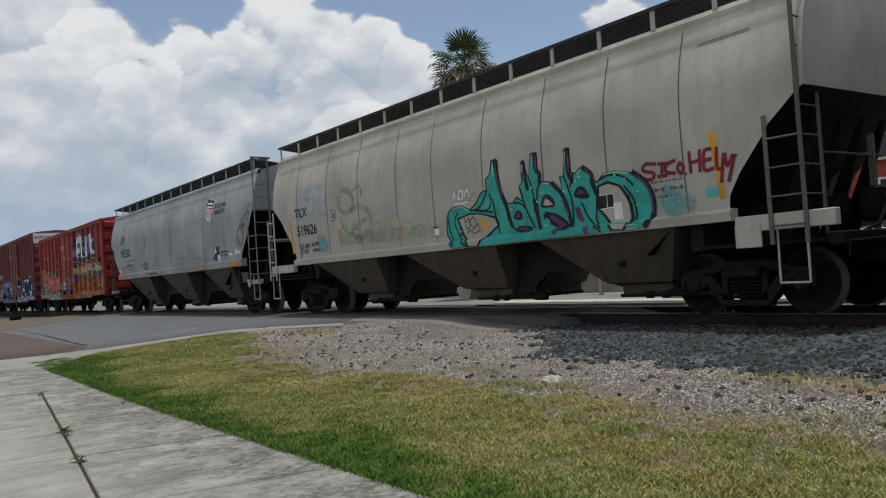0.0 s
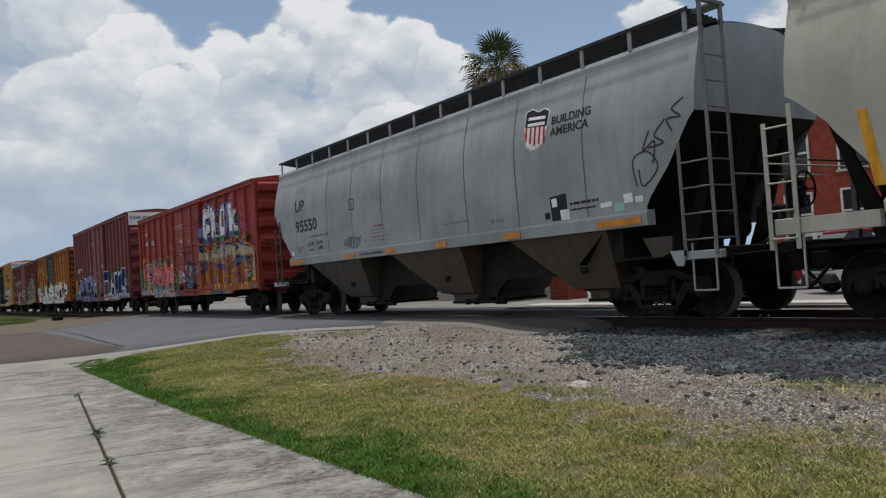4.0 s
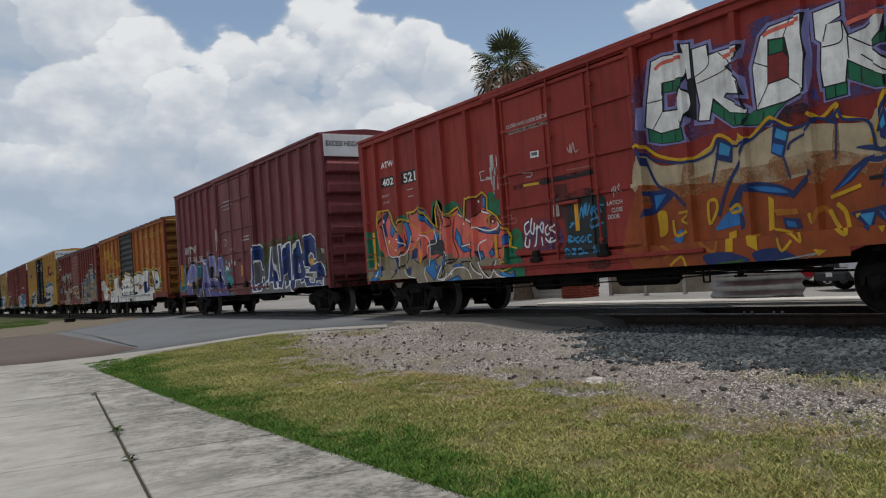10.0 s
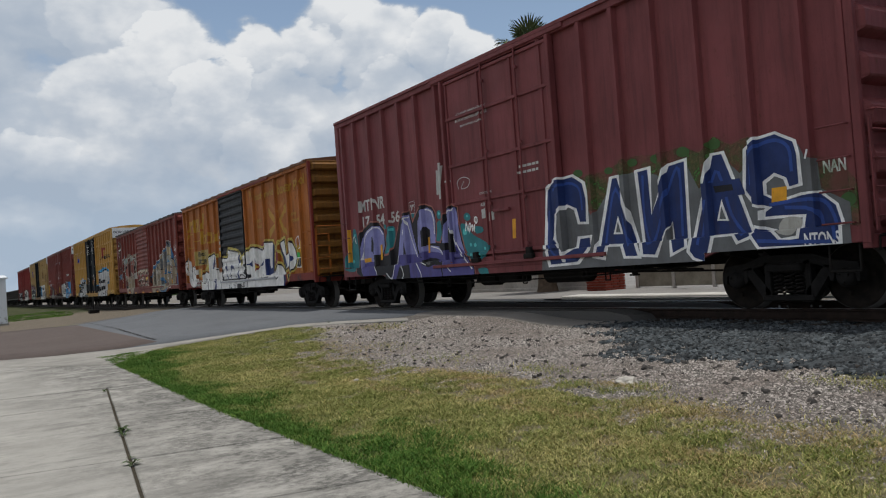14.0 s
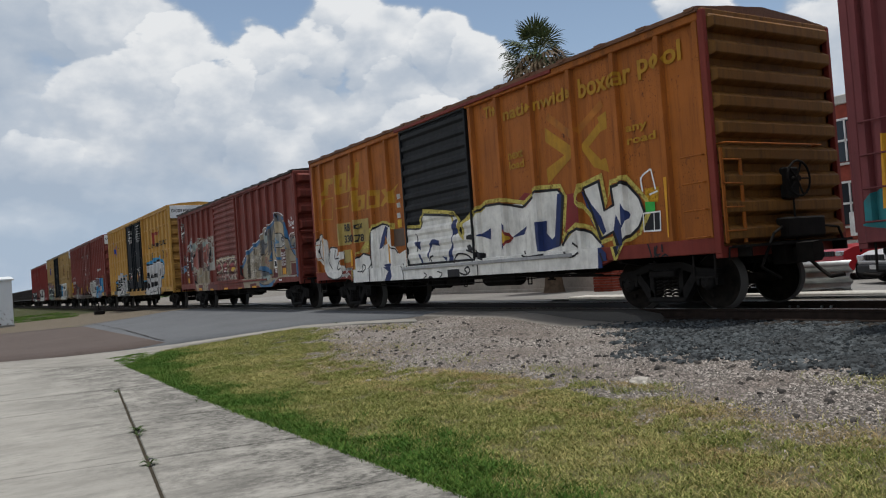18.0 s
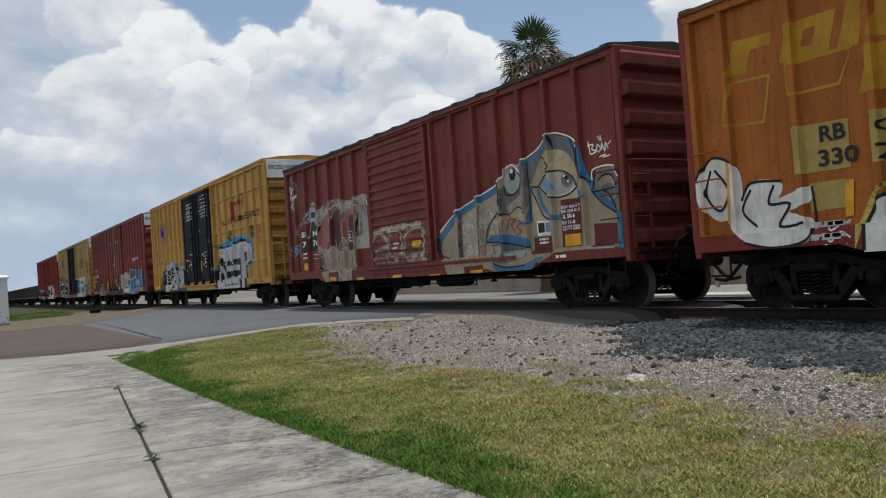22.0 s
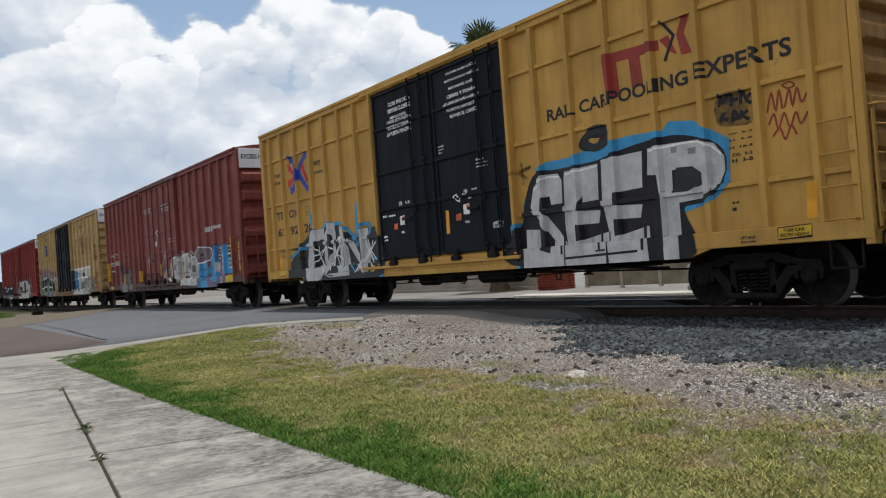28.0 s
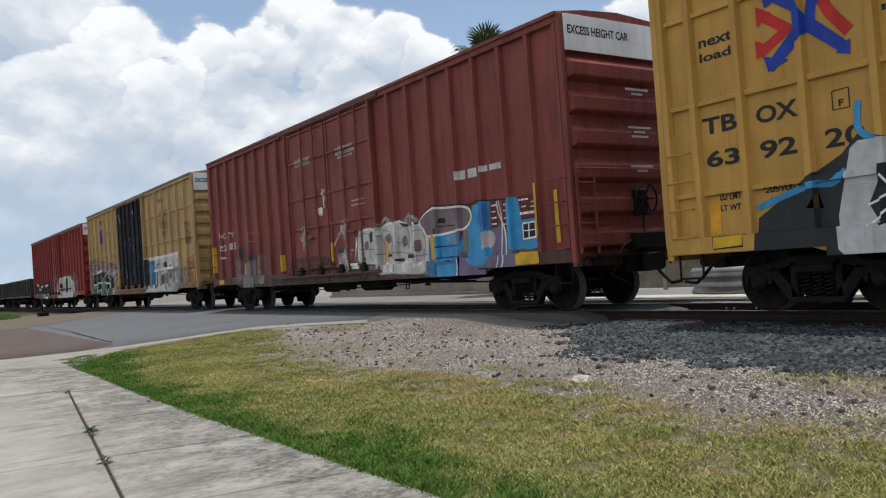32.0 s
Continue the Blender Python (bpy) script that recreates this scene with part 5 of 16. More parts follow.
CARS["tilx"] = hopper(dict(span=(-21.75, -5.45), paint=M["tilx"], low=M["hopper_dirty_shade"], cut=CUT_A, sill_z=(1.38, 1.54), stiles=(-0.58, -0.08), iron=M["worn_tan_shade"], bays=((-5.85, -4.15, -2.98, -2.80), (-1.60, 0.35, 1.42, 1.64), (2.82, 4.30, 5.35, 5.90)), seams=[-6.6, -4.9, -3.3, -1.6, -0.2, 1.5, 3.2, 4.7, 6.2],
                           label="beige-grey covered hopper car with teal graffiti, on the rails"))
CARS["up"] = hopper(dict(near=0.40, near_paint=M["hopper_low"], iron=M["worn_grey"], span=(-39.7, -23.25), paint=M["up"], low=M["hopper_dirty_shade"], cut=CUT_B, sill_z=(1.55, 1.78), stiles=(-0.32, 0.25), beam=1.08, bays=((-5.96, -4.02, -3.05, -2.83), (-1.24, 0.62, 1.55, 1.77), (3.45, 5.08, 5.95, 6.15)), bulge=0.05, seams=[-6.6, -4.5, -3.0, -1.4, 0.3, 2.2, 3.9, 5.8],
                         label="light grey covered hopper car with a shield emblem, on the rails"))


# ---- road, gutter, pad and crossing ----
def road_meshes():
    def strip(name, left, right, mat, lift):
        """A ribbon between two lines of ground points with the same count."""
        vs, fs = [], []
        n = 8
        for (ax, ay), (bx, by) in zip(left, right):
            for j in range(-1, n + 2):
                k = min(n, max(0, j))
                x, y = ax + (bx - ax) * k / n, ay + (by - ay) * k / n
                vs.append((x, y, max(ground_z(x, y), 0) + lift - (0.08 if j != k else 0)))
        m = n + 3
        for i in range(len(left) - 1):
            for j in range(m - 1):
                fs.append((i * m + j, (i + 1) * m + j, (i + 1) * m + j + 1, i * m + j + 1))
        return part(name, big_mesh(name, vs, fs, mat, True), mat)

    near = [(-22.4, -12), (-22.4, -4), (-22.3, 0), (-21.25, 2.4), (-20.6, 3.9), (-20.1, 4.75), (-19.85, 6.05), (-19.5, 7.7), (-18.1, 8.6), (-17.0, 9.3), (-16.8, 10.7)]
    farside = [(-41.5, -12), (-41.5, -4), (-41.2, 0), (-41.0, 2.4), (-40.0, 4.2), (-38.5, 5.1), (-39.0, 6.2), (-40.0, 7.7), (-41.0, 8.6), (-41.5, 9.3), (-41.5, 10.7)]
    road = strip("road", near, farside, M["asphalt"], 0.012)
    tagged(road, "grey asphalt road rising to the level crossing", "road", kind="structure")
    brown = strip("road_patch", [(-22.35, -11.9), (-22.35, -4), (-22.25, 0), (-21.2, 2.4), (-20.7, 3.9), (-21.1, 4.67)],
                  [(-41.4, -11.9), (-41.4, -4), (-41.1, 0), (-40.9, 2.4), (-39.8, 4.1), (-38.1, 5.0)], M["brown_asphalt"], 0.020)
    tagged(brown, "brown worn asphalt of the cross street", "road", kind="structure")
    far_lane = strip("crossing_lane", [(-17.0, 12.6), (-17.0, 13.4), (-17.0, 16), (-17.2, 40)], [(-41, 12.6), (-41, 13.4), (-41, 16), (-41, 40)], M["asphalt"], 0.014)
    tagged(far_lane, "asphalt lane beyond the tracks", "road", kind="structure")
    pad = part("crossing_pad", sheet("crossing_pad", steps(-17.0, -10.5, 0.25), steps(9.5, 10.75, 0.25), M["pad"], 0.004,
                                     lambda a, b: ground_z(a, b) - (0.05 if b < 9.6 else 0) - (0.05 if a > -10.7 else 0)), None)
    for v in pad.data.vertices:
        if v.co.y < 9.6:
            v.co.y -= 0.10 * noise.noise((v.co.x * 1.7, 3, 1))
    tagged(pad, "worn asphalt apron beside the rails", "road", kind="structure")
    lot = part("parking_lot", sheet("parking_lot", steps(-60, 30, 1.5), [13.6, 14.5, 15, 16, 17, 18, 19, 20, 21, 26, 34], M["lot"], 0.03), None)
    tagged(lot, "pale worn asphalt lot beyond the tracks", "parking lot", kind="structure")
    gut = strip("gutter", [(-22.5, 0.6), (-21.3, 2.4), (-20.65, 3.75), (-20.1, 4.75), (-19.85, 6.05), (-19.5, 7.7), (-18.1, 8.45), (-16.3, 9.1)],
                [(-20.4, 0.6), (-17.6, 2.35), (-17.0, 3.0), (-19.3, 4.45), (-19.3, 5.95), (-18.9, 7.3), (-17.6, 8.1), (-15.6, 8.75)], M["gutter"], 0.012)
    tagged(gut, "pale concrete gutter strip along the road", "gutter", kind="structure")

    # tarred cracks and seams
    rnd = random.Random(3)
    for width, line in ((0.035, CRACKS[0]), (0.02, CRACKS[1]), (0.02, CRACKS[2]), (0.03, CRACKS[3]), (0.02, CRACKS[4])):
        vs = []
        for (ax, ay), (bx, by) in zip(line, line[1:]):
            for i in range(12):
                t = i / 12
                x, y = ax + (bx - ax) * t + rnd.uniform(-0.05, 0.05), ay + (by - ay) * t + rnd.uniform(-0.02, 0.02)
                d = math.hypot(bx - ax, by - ay)
                w = width * rnd.uniform(0.3, 1.0)
                nx, ny = -(by - ay) / d * w, (bx - ax) / d * w
                z = max(ground_z(x, y), 0) + 0.026
                vs += [(x - nx, y - ny, z), (x + nx, y + ny, z)]
        part("crack", big_mesh("crack", vs, [(2 * i, 2 * i + 1, 2 * i + 3, 2 * i + 2) for i in range(len(vs) // 2 - 1)], M["tar"]), None, road)


M["tar"] = plain("tar_seam", (0.022, 0.020, 0.019), 0.8, 0, 0.3)
CRACKS = [((-30.47, 5.29), (-26.22, 5.03), (-23.31, 4.85), (-21.73, 4.8)), ((-22.71, 2.36), (-22.31, 3.04), (-22.74, 3.51)), ((-24.93, 2.6), (-24.68, 3.5), (-24.43, 4.33)), ((-25.25, 7.09), (-24.6, 7.29), (-24.29, 7.49)), ((-39.71, 5.55), (-35.22, 5.46), (-30.47, 5.29))]
road_meshes()


def rails():
    s = Shape()
    h = RAIL_Z
    for sg in (-1, 1):
        y = TRACK_Y + sg * 0.755
        s.prism_x([(y - 0.075, h - 0.17), (y + 0.075, h - 0.17), (y + 0.07, h - 0.158), (y + 0.012, h - 0.14), (y + 0.012, h - 0.045), (y + 0.036, h - 0.035), (y + 0.036, h - 0.004), (y + 0.03, h - 0.001),
                   (y - 0.03, h - 0.001), (y - 0.036, h - 0.004), (y - 0.036, h - 0.035), (y - 0.012, h - 0.045), (y - 0.012, h - 0.14), (y - 0.07, h - 0.158)], -700, 120)
    r = part("rails", s, M["rail"])
    tagged(r, "rust-brown steel rails with worn bright heads", "rails", kind="structure")
    t = Shape()
    for sg in (-1, 1):
        y = TRACK_Y + sg * 0.755
        t.box(-700, 120, y - 0.03, y + 0.03, h - 0.0015, h)
    part("rail_head", t, M["tread"], r)
    jx, jy = -8.70, TRACK_Y + 0.755 - 0.012
    part("joint_bar", Shape().box(jx - 0.46, jx + 0.46, jy - 0.028, jy, h - 0.138, h - 0.05, 0.006), M["rail"], r)
    for k in (-0.38, -0.22, 0.22, 0.38):
        part("bolt", Shape().cyl((jx + k, jy - 0.026, h - 0.094), (jx + k, jy - 0.055, h - 0.094), 0.02, n=6), M["galv"], r)
    me = Shape().box(-0.11, 0.11, -1.30, 1.30, -0.15, 0.0, 0.012).mesh("tie", M["tie"])
    bed = tagged(new("track_bed"), "dark creosoted timber ties under the rails", "track bed", kind="structure")
    for i in range(34):
        x = -10.2 + i * 0.52
        part("tie", me, None, bed, "", Matrix.Translation((x, TRACK_Y, h - 0.175 + random.uniform(-0.006, 0.006))))
    for i in range(60):
        x = -42.2 - i * 0.55
        part("tie", me, None, bed, "", Matrix.Translation((x, TRACK_Y, h - 0.175)))
    # crossing planks and asphalt between the rails
    crossing = tagged(new("crossing"), "worn grey crossing surface between and beside the rails", "crossing", kind="structure")
    for y0, y1, x1 in ((TRACK_Y - 0.66, TRACK_Y + 0.66, -9.9), (TRACK_Y - 1.35, TRACK_Y - 0.80, -10.6), (TRACK_Y + 0.80, TRACK_Y + 1.35, -9.4)):
        cr = Shape().prism([(-41.4, h - 0.16), (-41.4, h - 0.015), (x1 - 0.5, h - 0.015), (x1, h - 0.09), (x1 + 0.15, h - 0.2)], y0, y1)
        part("crossing_panel", cr, M["crossing"], crossing)


M["crossing"] = asphalt("dark_crossing", (0.085, 0.082, 0.078))
rails()


def bungalow():
    b = thing("signal_cabinet", "white painted metal signal cabinet with rust spots on the verge", "cabinet", "", pose(-53.4, 1.6, ground_z(-53, 2), 0, 0, 4))
    s = Shape()
    s.box(-1.2, 1.2, -1.6, 1.6, 0.08, 2.62, 0.02)
    part("body", s, M["cab"], b)
    s = Shape()
    s.prism([(-1.3, 2.6), (-1.3, 2.68), (0, 2.85), (1.3, 2.68), (1.3, 2.6)], -1.7, 1.7)
    part("roof", s, M["cab"], b)
    s = Shape()
    s.cyl((0.3, 0.2, 2.75), (0.3, 0.2, 3.05), 0.22, n=12)
    s.cyl((0.3, 0.2, 3.05), (0.3, 0.2, 3.12), 0.30, n=12)
    part("vent", s, M["cab"], b)
    for y in (-0.85, 0.15):
        s = Shape()
        s.box(1.2, 1.225, y, y + 0.95, 0.2, 2.45, 0.008)
        d = part("door", s, M["cab"], b)
        s = Shape()
        s.box(1.225, 1.25, y + 0.08, y + 0.14, 1.2, 1.4, 0.006)
        part("handle", s, M["under"], d)
    s = Shape()
    s.box(-1.25, 1.25, -1.65, 1.65, -0.1, 0.09)
    part("base", s, M["gutter"], b)


k_ = Mat("white_cabinet_paint", 0.5, 0, 0.4)
k_.color(k_.mix(k_.math("MULTIPLY", k_.span(k_.noise(5.0, 6, 0.7), 0.55, 0.62), k_.span(k_.axis(2), 1.2, 0.2), True), (0.62, 0.66, 0.68), (0.06, 0.035, 0.025)))
M["cab"] = k_.m
bungalow()


# ---- paint on the cars' sides ----
def mist(name, c, lo=0.42, hi=0.62, most=0.8):
    """A thin, patchy coat of paint."""
    k = Mat(name, 0.55, 0, 0.3)
    a, b = k.noise(2.5, 6, 0.65), k.noise(20.0, 4, 0.7)
    k.color(k.mix(k.span(b, 0.35, 0.7), mul(c, 0.75), mul(c, 1.15)))
    k.nt.links.new(k.math("MULTIPLY", k.span(a, lo, hi, 0.15, most), k.span(b, 0.25, 0.55, 0.5, 1.0)), k.b.inputs["Alpha"])
    return k.m


COATS = {
    "amber": (0.62, 0.255, 0.045), "teal": (0.040, 0.385, 0.330), "black": (0.016, 0.016, 0.020), "purple": (0.13, 0.045, 0.13), "maroon": (0.20, 0.02, 0.045), "cyan": (0.10, 0.50, 0.50),
    "mintbright": (0.30, 0.60, 0.48), "navy": (0.020, 0.038, 0.135), "cobalt": (0.035, 0.08, 0.30), "blue": (0.030, 0.18, 0.47), "sky": (0.055, 0.300, 0.560),
    "green": (0.02, 0.165, 0.085), "salmon": (0.74, 0.155, 0.115), "tan": (0.30, 0.25, 0.17), "yellow": (0.62, 0.36, 0.02),
    "cream": (0.48, 0.385, 0.25), "burnt": (0.30, 0.070, 0.020), "mossgreen": (0.055, 0.115, 0.035), "greyfill": (0.14, 0.145, 0.15), "lavender": (0.25, 0.25, 0.50),
    "violet": (0.085, 0.075, 0.25), "aqua": (0.03, 0.19, 0.21), "platey": (0.42, 0.27, 0.06), "white": (0.86, 0.86, 0.84), "brightgreen": (0.04, 0.42, 0.07),
    "greypaint": (0.20, 0.185, 0.165), "darkgrey": (0.035, 0.037, 0.042), "sand": (0.36, 0.30, 0.21), "palegrey": (0.42, 0.41, 0.37), "paleblue": (0.17, 0.31, 0.45),
    "platered": (0.12, 0.022, 0.020), "srn_dark": (0.09, 0.022, 0.018), "graf_grey": (0.53, 0.53, 0.53), "graf_dark": (0.24, 0.24, 0.24), "grafblack": (0.028, 0.034, 0.036),
    "graf_white": (0.76, 0.75, 0.71), "labelyellow": (0.68, 0.42, 0.03), "redorange": (0.65, 0.13, 0.03), "ttxred": (0.30, 0.045, 0.035), "arrowblue": (0.018, 0.055, 0.36), "arrowred": (0.50, 0.03, 0.025),
    "mauve": (0.17, 0.14, 0.22), "mauvegrey": (0.20, 0.15, 0.16), "palepink": (0.52, 0.46, 0.46), "dustred": (0.24, 0.03, 0.03), "dark": (0.05, 0.052, 0.056), "redscrawl": (0.33, 0.06, 0.03), "orange": (0.42, 0.15, 0.02), "yellowsign": (0.43, 0.225, 0.018), "tilx_clean": (0.40, 0.42, 0.42), "rose": (0.34, 0.13, 0.105), "mintgrey": (0.30, 0.36, 0.33), "denim": (0.055, 0.17, 0.33), "brownboard": (0.11, 0.075, 0.055), "weathered": (0.56, 0.55, 0.51), "paneyellow": (0.40, 0.30, 0.09)}
for nm, c in COATS.items():
    M["coat_" + nm] = spray("coat_" + nm, c)
MISTS = {"scuff": (0.15, 0.145, 0.13), "mint": (0.34, 0.44, 0.30), "cyanfade": (0.16, 0.44, 0.46), "rustmark": (0.33, 0.20, 0.17), "pink": (0.48, 0.10, 0.26), "bruise": (0.13, 0.085, 0.20), "halo": (0.58, 0.48, 0.12),
         "yellowfade": (0.58, 0.31, 0.02), "greyfade": (0.30, 0.26, 0.22), "greymist": (0.33, 0.32, 0.30), "sandmist": (0.60, 0.55, 0.46), "redmist": (0.35, 0.06, 0.05), "whitemist": (0.58, 0.56, 0.52),
         "yellowmist": (0.50, 0.38, 0.14), "blackmist": (0.025, 0.025, 0.028), "whiteband": (0.60, 0.60, 0.58), "mintfade": (0.33, 0.40, 0.29), "mauvefade": (0.36, 0.22, 0.30), "burntfade": (0.38, 0.17, 0.075), "grime": (0.075, 0.055, 0.045), "greenmist": (0.085, 0.17, 0.055)}
for nm, c in MISTS.items():
    M["coat_" + nm] = mist("coat_" + nm, c, *((0.28, 0.45, 0.95) if nm in ("yellowfade", "halo", "whiteband", "pink") else ((0.40, 0.75, 0.42) if nm in ("scuff", "mintfade") else (0.42, 0.62, 0.8))))
M["coat_stencil"], M["coat_offwhite"], M["coat_reflector"] = M["stencil"], M["offwhite"], M["reflector"]
M["coat_tilx_pale"], M["coat_tbox"], M["coat_rbox_c"] = M["tilx"], M["tbox"], M["rbox"]


def curve_through(pts, closed, k=6):
    """Catmull-Rom through the points."""
    n, out = len(pts), []
    last = n if closed else n - 1
    for i in range(last):
        if closed:
            p = [pts[(i + j - 1) % n] for j in range(4)]
        else:
            p = [pts[max(0, min(n - 1, i + j - 1))] for j in range(4)]
        for s in range(k):
            t = s / k
            out.append(tuple(0.5 * (2 * p[1][a] + (p[2][a] - p[0][a]) * t + (2 * p[0][a] - 5 * p[1][a] + 4 * p[2][a] - p[3][a]) * t * t
                                    + (3 * p[1][a] - p[0][a] - 3 * p[2][a] + p[3][a]) * t ** 3) for a in (0, 1)))
    if not closed:
        out.append(pts[-1])
    return out


class Art:
    """Paint on the near side of one car; every shape follows the posts and curves beneath it."""

    def __init__(self, key):
        self.car, self.side, _ = CARS[key]
        self.slip = 0

    def lay(self, name, verts, faces, coat, layer):
        bm = bmesh.new()
        vs = [bm.verts.new((p[0], p[2] if len(p) > 2 else 0, p[1])) for p in verts]
        for f in faces:
            try:
                bm.faces.new([vs[i] for i in f])
            except ValueError:
                pass
        bm.normal_update()
        bmesh.ops.triangulate(bm, faces=[f for f in bm.faces if len(f.verts) > 3])
        xs, zs = [p[0] for p in verts], [p[1] for p in verts]
        for axis, cuts, lo, hi in ((0, self.side.cuts, min(xs), max(xs)), (2, self.side.zcuts, min(zs), max(zs))):
            for c in cuts:
                if lo < c < hi:
                    co, no = [0, 0, 0], [0, 0, 0]
                    co[axis], no[axis] = c, 1
                    bmesh.ops.bisect_plane(bm, geom=bm.verts[:] + bm.edges[:] + bm.faces[:], dist=1e-5, plane_co=co, plane_no=no)
        self.slip = (self.slip + 1) % 8
        lift = 0.005 + 0.003 * layer + 0.0003 * self.slip
        for v in bm.verts:
            v.co.y = -self.side.out(v.co.x, v.co.z) - lift - v.co.y
        if self.side.low:
            gone = [f for f in bm.faces if f.calc_center_median().z < self.side.low(f.calc_center_median().x) or abs(f.calc_center_median().x) > self.side.half]
            bmesh.ops.delete(bm, geom=gone, context="FACES")
        bmesh.ops.recalc_face_normals(bm, faces=bm.faces)
        for f in bm.faces:
            if f.normal.y > 0:
                f.normal_flip()
        me = bpy.data.meshes.new(name)
        bm.to_mesh(me)
        bm.free()
        me.materials.append(M["coat_" + coat])
        part(name, me, None, self.car)

    def kind(self, coat):
        return "reflector_strip" if coat in ("reflector", "amber") else "graffiti"

    def patch(self, coat, layer, soft, *n):
        pts = list(zip(n[::2], n[1::2]))
        if soft:
            pts = curve_through(pts, True, 4)
        self.lay(self.kind(coat), pts, [tuple(range(len(pts)))], coat, layer)

    def line(self, coat, layer, width, soft, *n):
        pts = list(zip(n[::2], n[1::2]))
        if soft:
            pts = curve_through(pts, False, 5)
        w = width / 2
        vs, fs = [], []
        m = len(pts)
        for i, (x, z) in enumerate(pts):
            a, b = pts[max(0, i - 1)], pts[min(m - 1, i + 1)]
            dx, dz = b[0] - a[0], b[1] - a[1]
            d = math.hypot(dx, dz) or 1.0
            dx, dz = dx / d, dz / d
            ex = (-w * 0.6 if i == 0 else (w * 0.6 if i == m - 1 else 0)) if width > 0.05 else 0
            q = w
            if 0 < i < m - 1:
                u = (x - a[0], z - a[1])
                lu = math.hypot(*u) or 1.0
                q = w / max(0.45, (u[0] * dx + u[1] * dz) / lu)
            vs += [(x - dz * q + dx * ex, z + dx * q + dz * ex, i * 6e-5), (x + dz * q + dx * ex, z - dx * q + dz * ex, i * 6e-5)]
        for i in range(m - 1):
            fs.append((2 * i, 2 * i + 1, 2 * i + 3, 2 * i + 2))
        self.lay(self.kind(coat), vs, fs, coat, layer)

    def bar(self, coat, layer, x0, z0, x1, z1):
        """Small lettering that cannot be read."""
        x0, x1 = min(x0, x1), max(x0, x1)
        z0, z1 = min(z0, z1), max(z0, z1)
        z1 = max(z1, z0 + 0.03)
        vs, fs, x = [], [], x0
        h, n = z1 - z0, 0
        while x < x1 - 0.02:
            w = min(x1 - x, h * (1.2 + 1.5 * ((n * 7) % 4) / 3))
            vs += [(x, z0), (x + w, z0), (x + w, z0 + h * 0.8), (x, z0 + h * 0.8)]
            fs.append((4 * n, 4 * n + 1, 4 * n + 2, 4 * n + 3))
            x += w + h * 0.4
            n += 1
        self.lay("lettering", vs, fs, coat, layer)

    def word(self, coat, layer, body, x0, z0, x1, z1):
        v, fs = text_mesh(body)
        self.lay("lettering", [(x0 + (x1 - x0) * a, z0 + (z1 - z0) * b) for a, b in v], fs, coat, layer)


# ---- lettering, emblems and graffiti, car by car: metres along the car, height over the rail ----
art = Art("tilx")
art.patch("black", 0, 0, 0.17, 1.69, 0.21, 2.01, 0.29, 2.16, 0.44, 2.24, 0.76, 2.24, 1.03, 2.15, 1.23, 2.26, 1.41, 2.44, 1.58, 2.47, 1.58, 2.68, 1.72, 2.76, 1.79, 3.02, 1.99, 3.0, 2.0, 2.71, 2.05, 2.39, 2.19, 2.14, 2.33, 2.15, 2.45, 2.24, 2.6, 2.15, 2.58, 2.29, 2.53, 2.41, 2.62, 2.49, 2.63, 2.86, 2.74, 2.86, 2.78, 2.64, 2.82, 2.57, 2.91, 2.98, 3.09, 2.96, 3.08, 2.66, 3.15, 2.58, 3.12, 2.44, 3.34, 2.41, 3.55, 2.27, 3.64, 2.16, 3.6, 2.46, 3.7, 2.46, 3.75, 2.92, 3.9, 2.91, 3.9, 2.5, 3.98, 2.47, 4.12, 2.56, 4.26, 2.53, 4.38, 2.41, 4.39, 2.31, 4.46, 2.26, 4.62, 2.38, 4.85, 2.39, 5.18, 2.32, 5.43, 2.17, 5.59, 1.96, 5.63, 1.78, 5.61, 1.59, 5.48, 1.42, 4.92, 1.41, 3.61, 1.39, 1.5, 1.39, 0.37, 1.4)
art.patch("teal", 1, 0, 0.22, 1.69, 0.25, 2.0, 0.33, 2.14, 0.46, 2.21, 0.75, 2.22, 1.04, 2.11, 1.27, 2.24, 1.44, 2.42, 1.62, 2.44, 1.62, 2.66, 1.76, 2.75, 1.83, 2.99, 1.95, 2.98, 1.96, 2.71, 2.02, 2.38, 2.16, 2.12, 2.35, 2.13, 2.45, 2.2, 2.63, 2.11, 2.62, 2.29, 2.57, 2.41, 2.66, 2.48, 2.67, 2.83, 2.71, 2.84, 2.75, 2.64, 2.82, 2.54, 2.94, 2.95, 3.05, 2.94, 3.04, 2.66, 3.11, 2.58, 3.09, 2.43, 3.32, 2.39, 3.52, 2.25, 3.65, 2.14, 3.64, 2.44, 3.73, 2.44, 3.78, 2.89, 3.87, 2.89, 3.87, 2.48, 3.99, 2.45, 4.13, 2.54, 4.25, 2.51, 4.35, 2.41, 4.36, 2.3, 4.47, 2.23, 4.64, 2.36, 4.85, 2.37, 5.17, 2.3, 5.41, 2.15, 5.56, 1.96, 5.6, 1.78, 5.59, 1.59, 5.46, 1.44, 4.92, 1.43, 3.61, 1.42, 1.5, 1.42, 0.4, 1.43)
art.patch("teal", 1, 0, 0.39, 1.57, 1.52, 1.59, 3.34, 1.55, 4.93, 1.54, 5.48, 1.55, 5.48, 1.42, 4.92, 1.41, 1.5, 1.39, 0.37, 1.41)
art.patch("black", 2, 0, 0.57, 2.0, 0.99, 2.07, 1.28, 2.05, 1.56, 1.99, 1.84, 1.91, 1.9, 1.75, 1.63, 1.61, 1.39, 1.5, 1.27, 1.38, 0.92, 1.39, 0.73, 1.65)
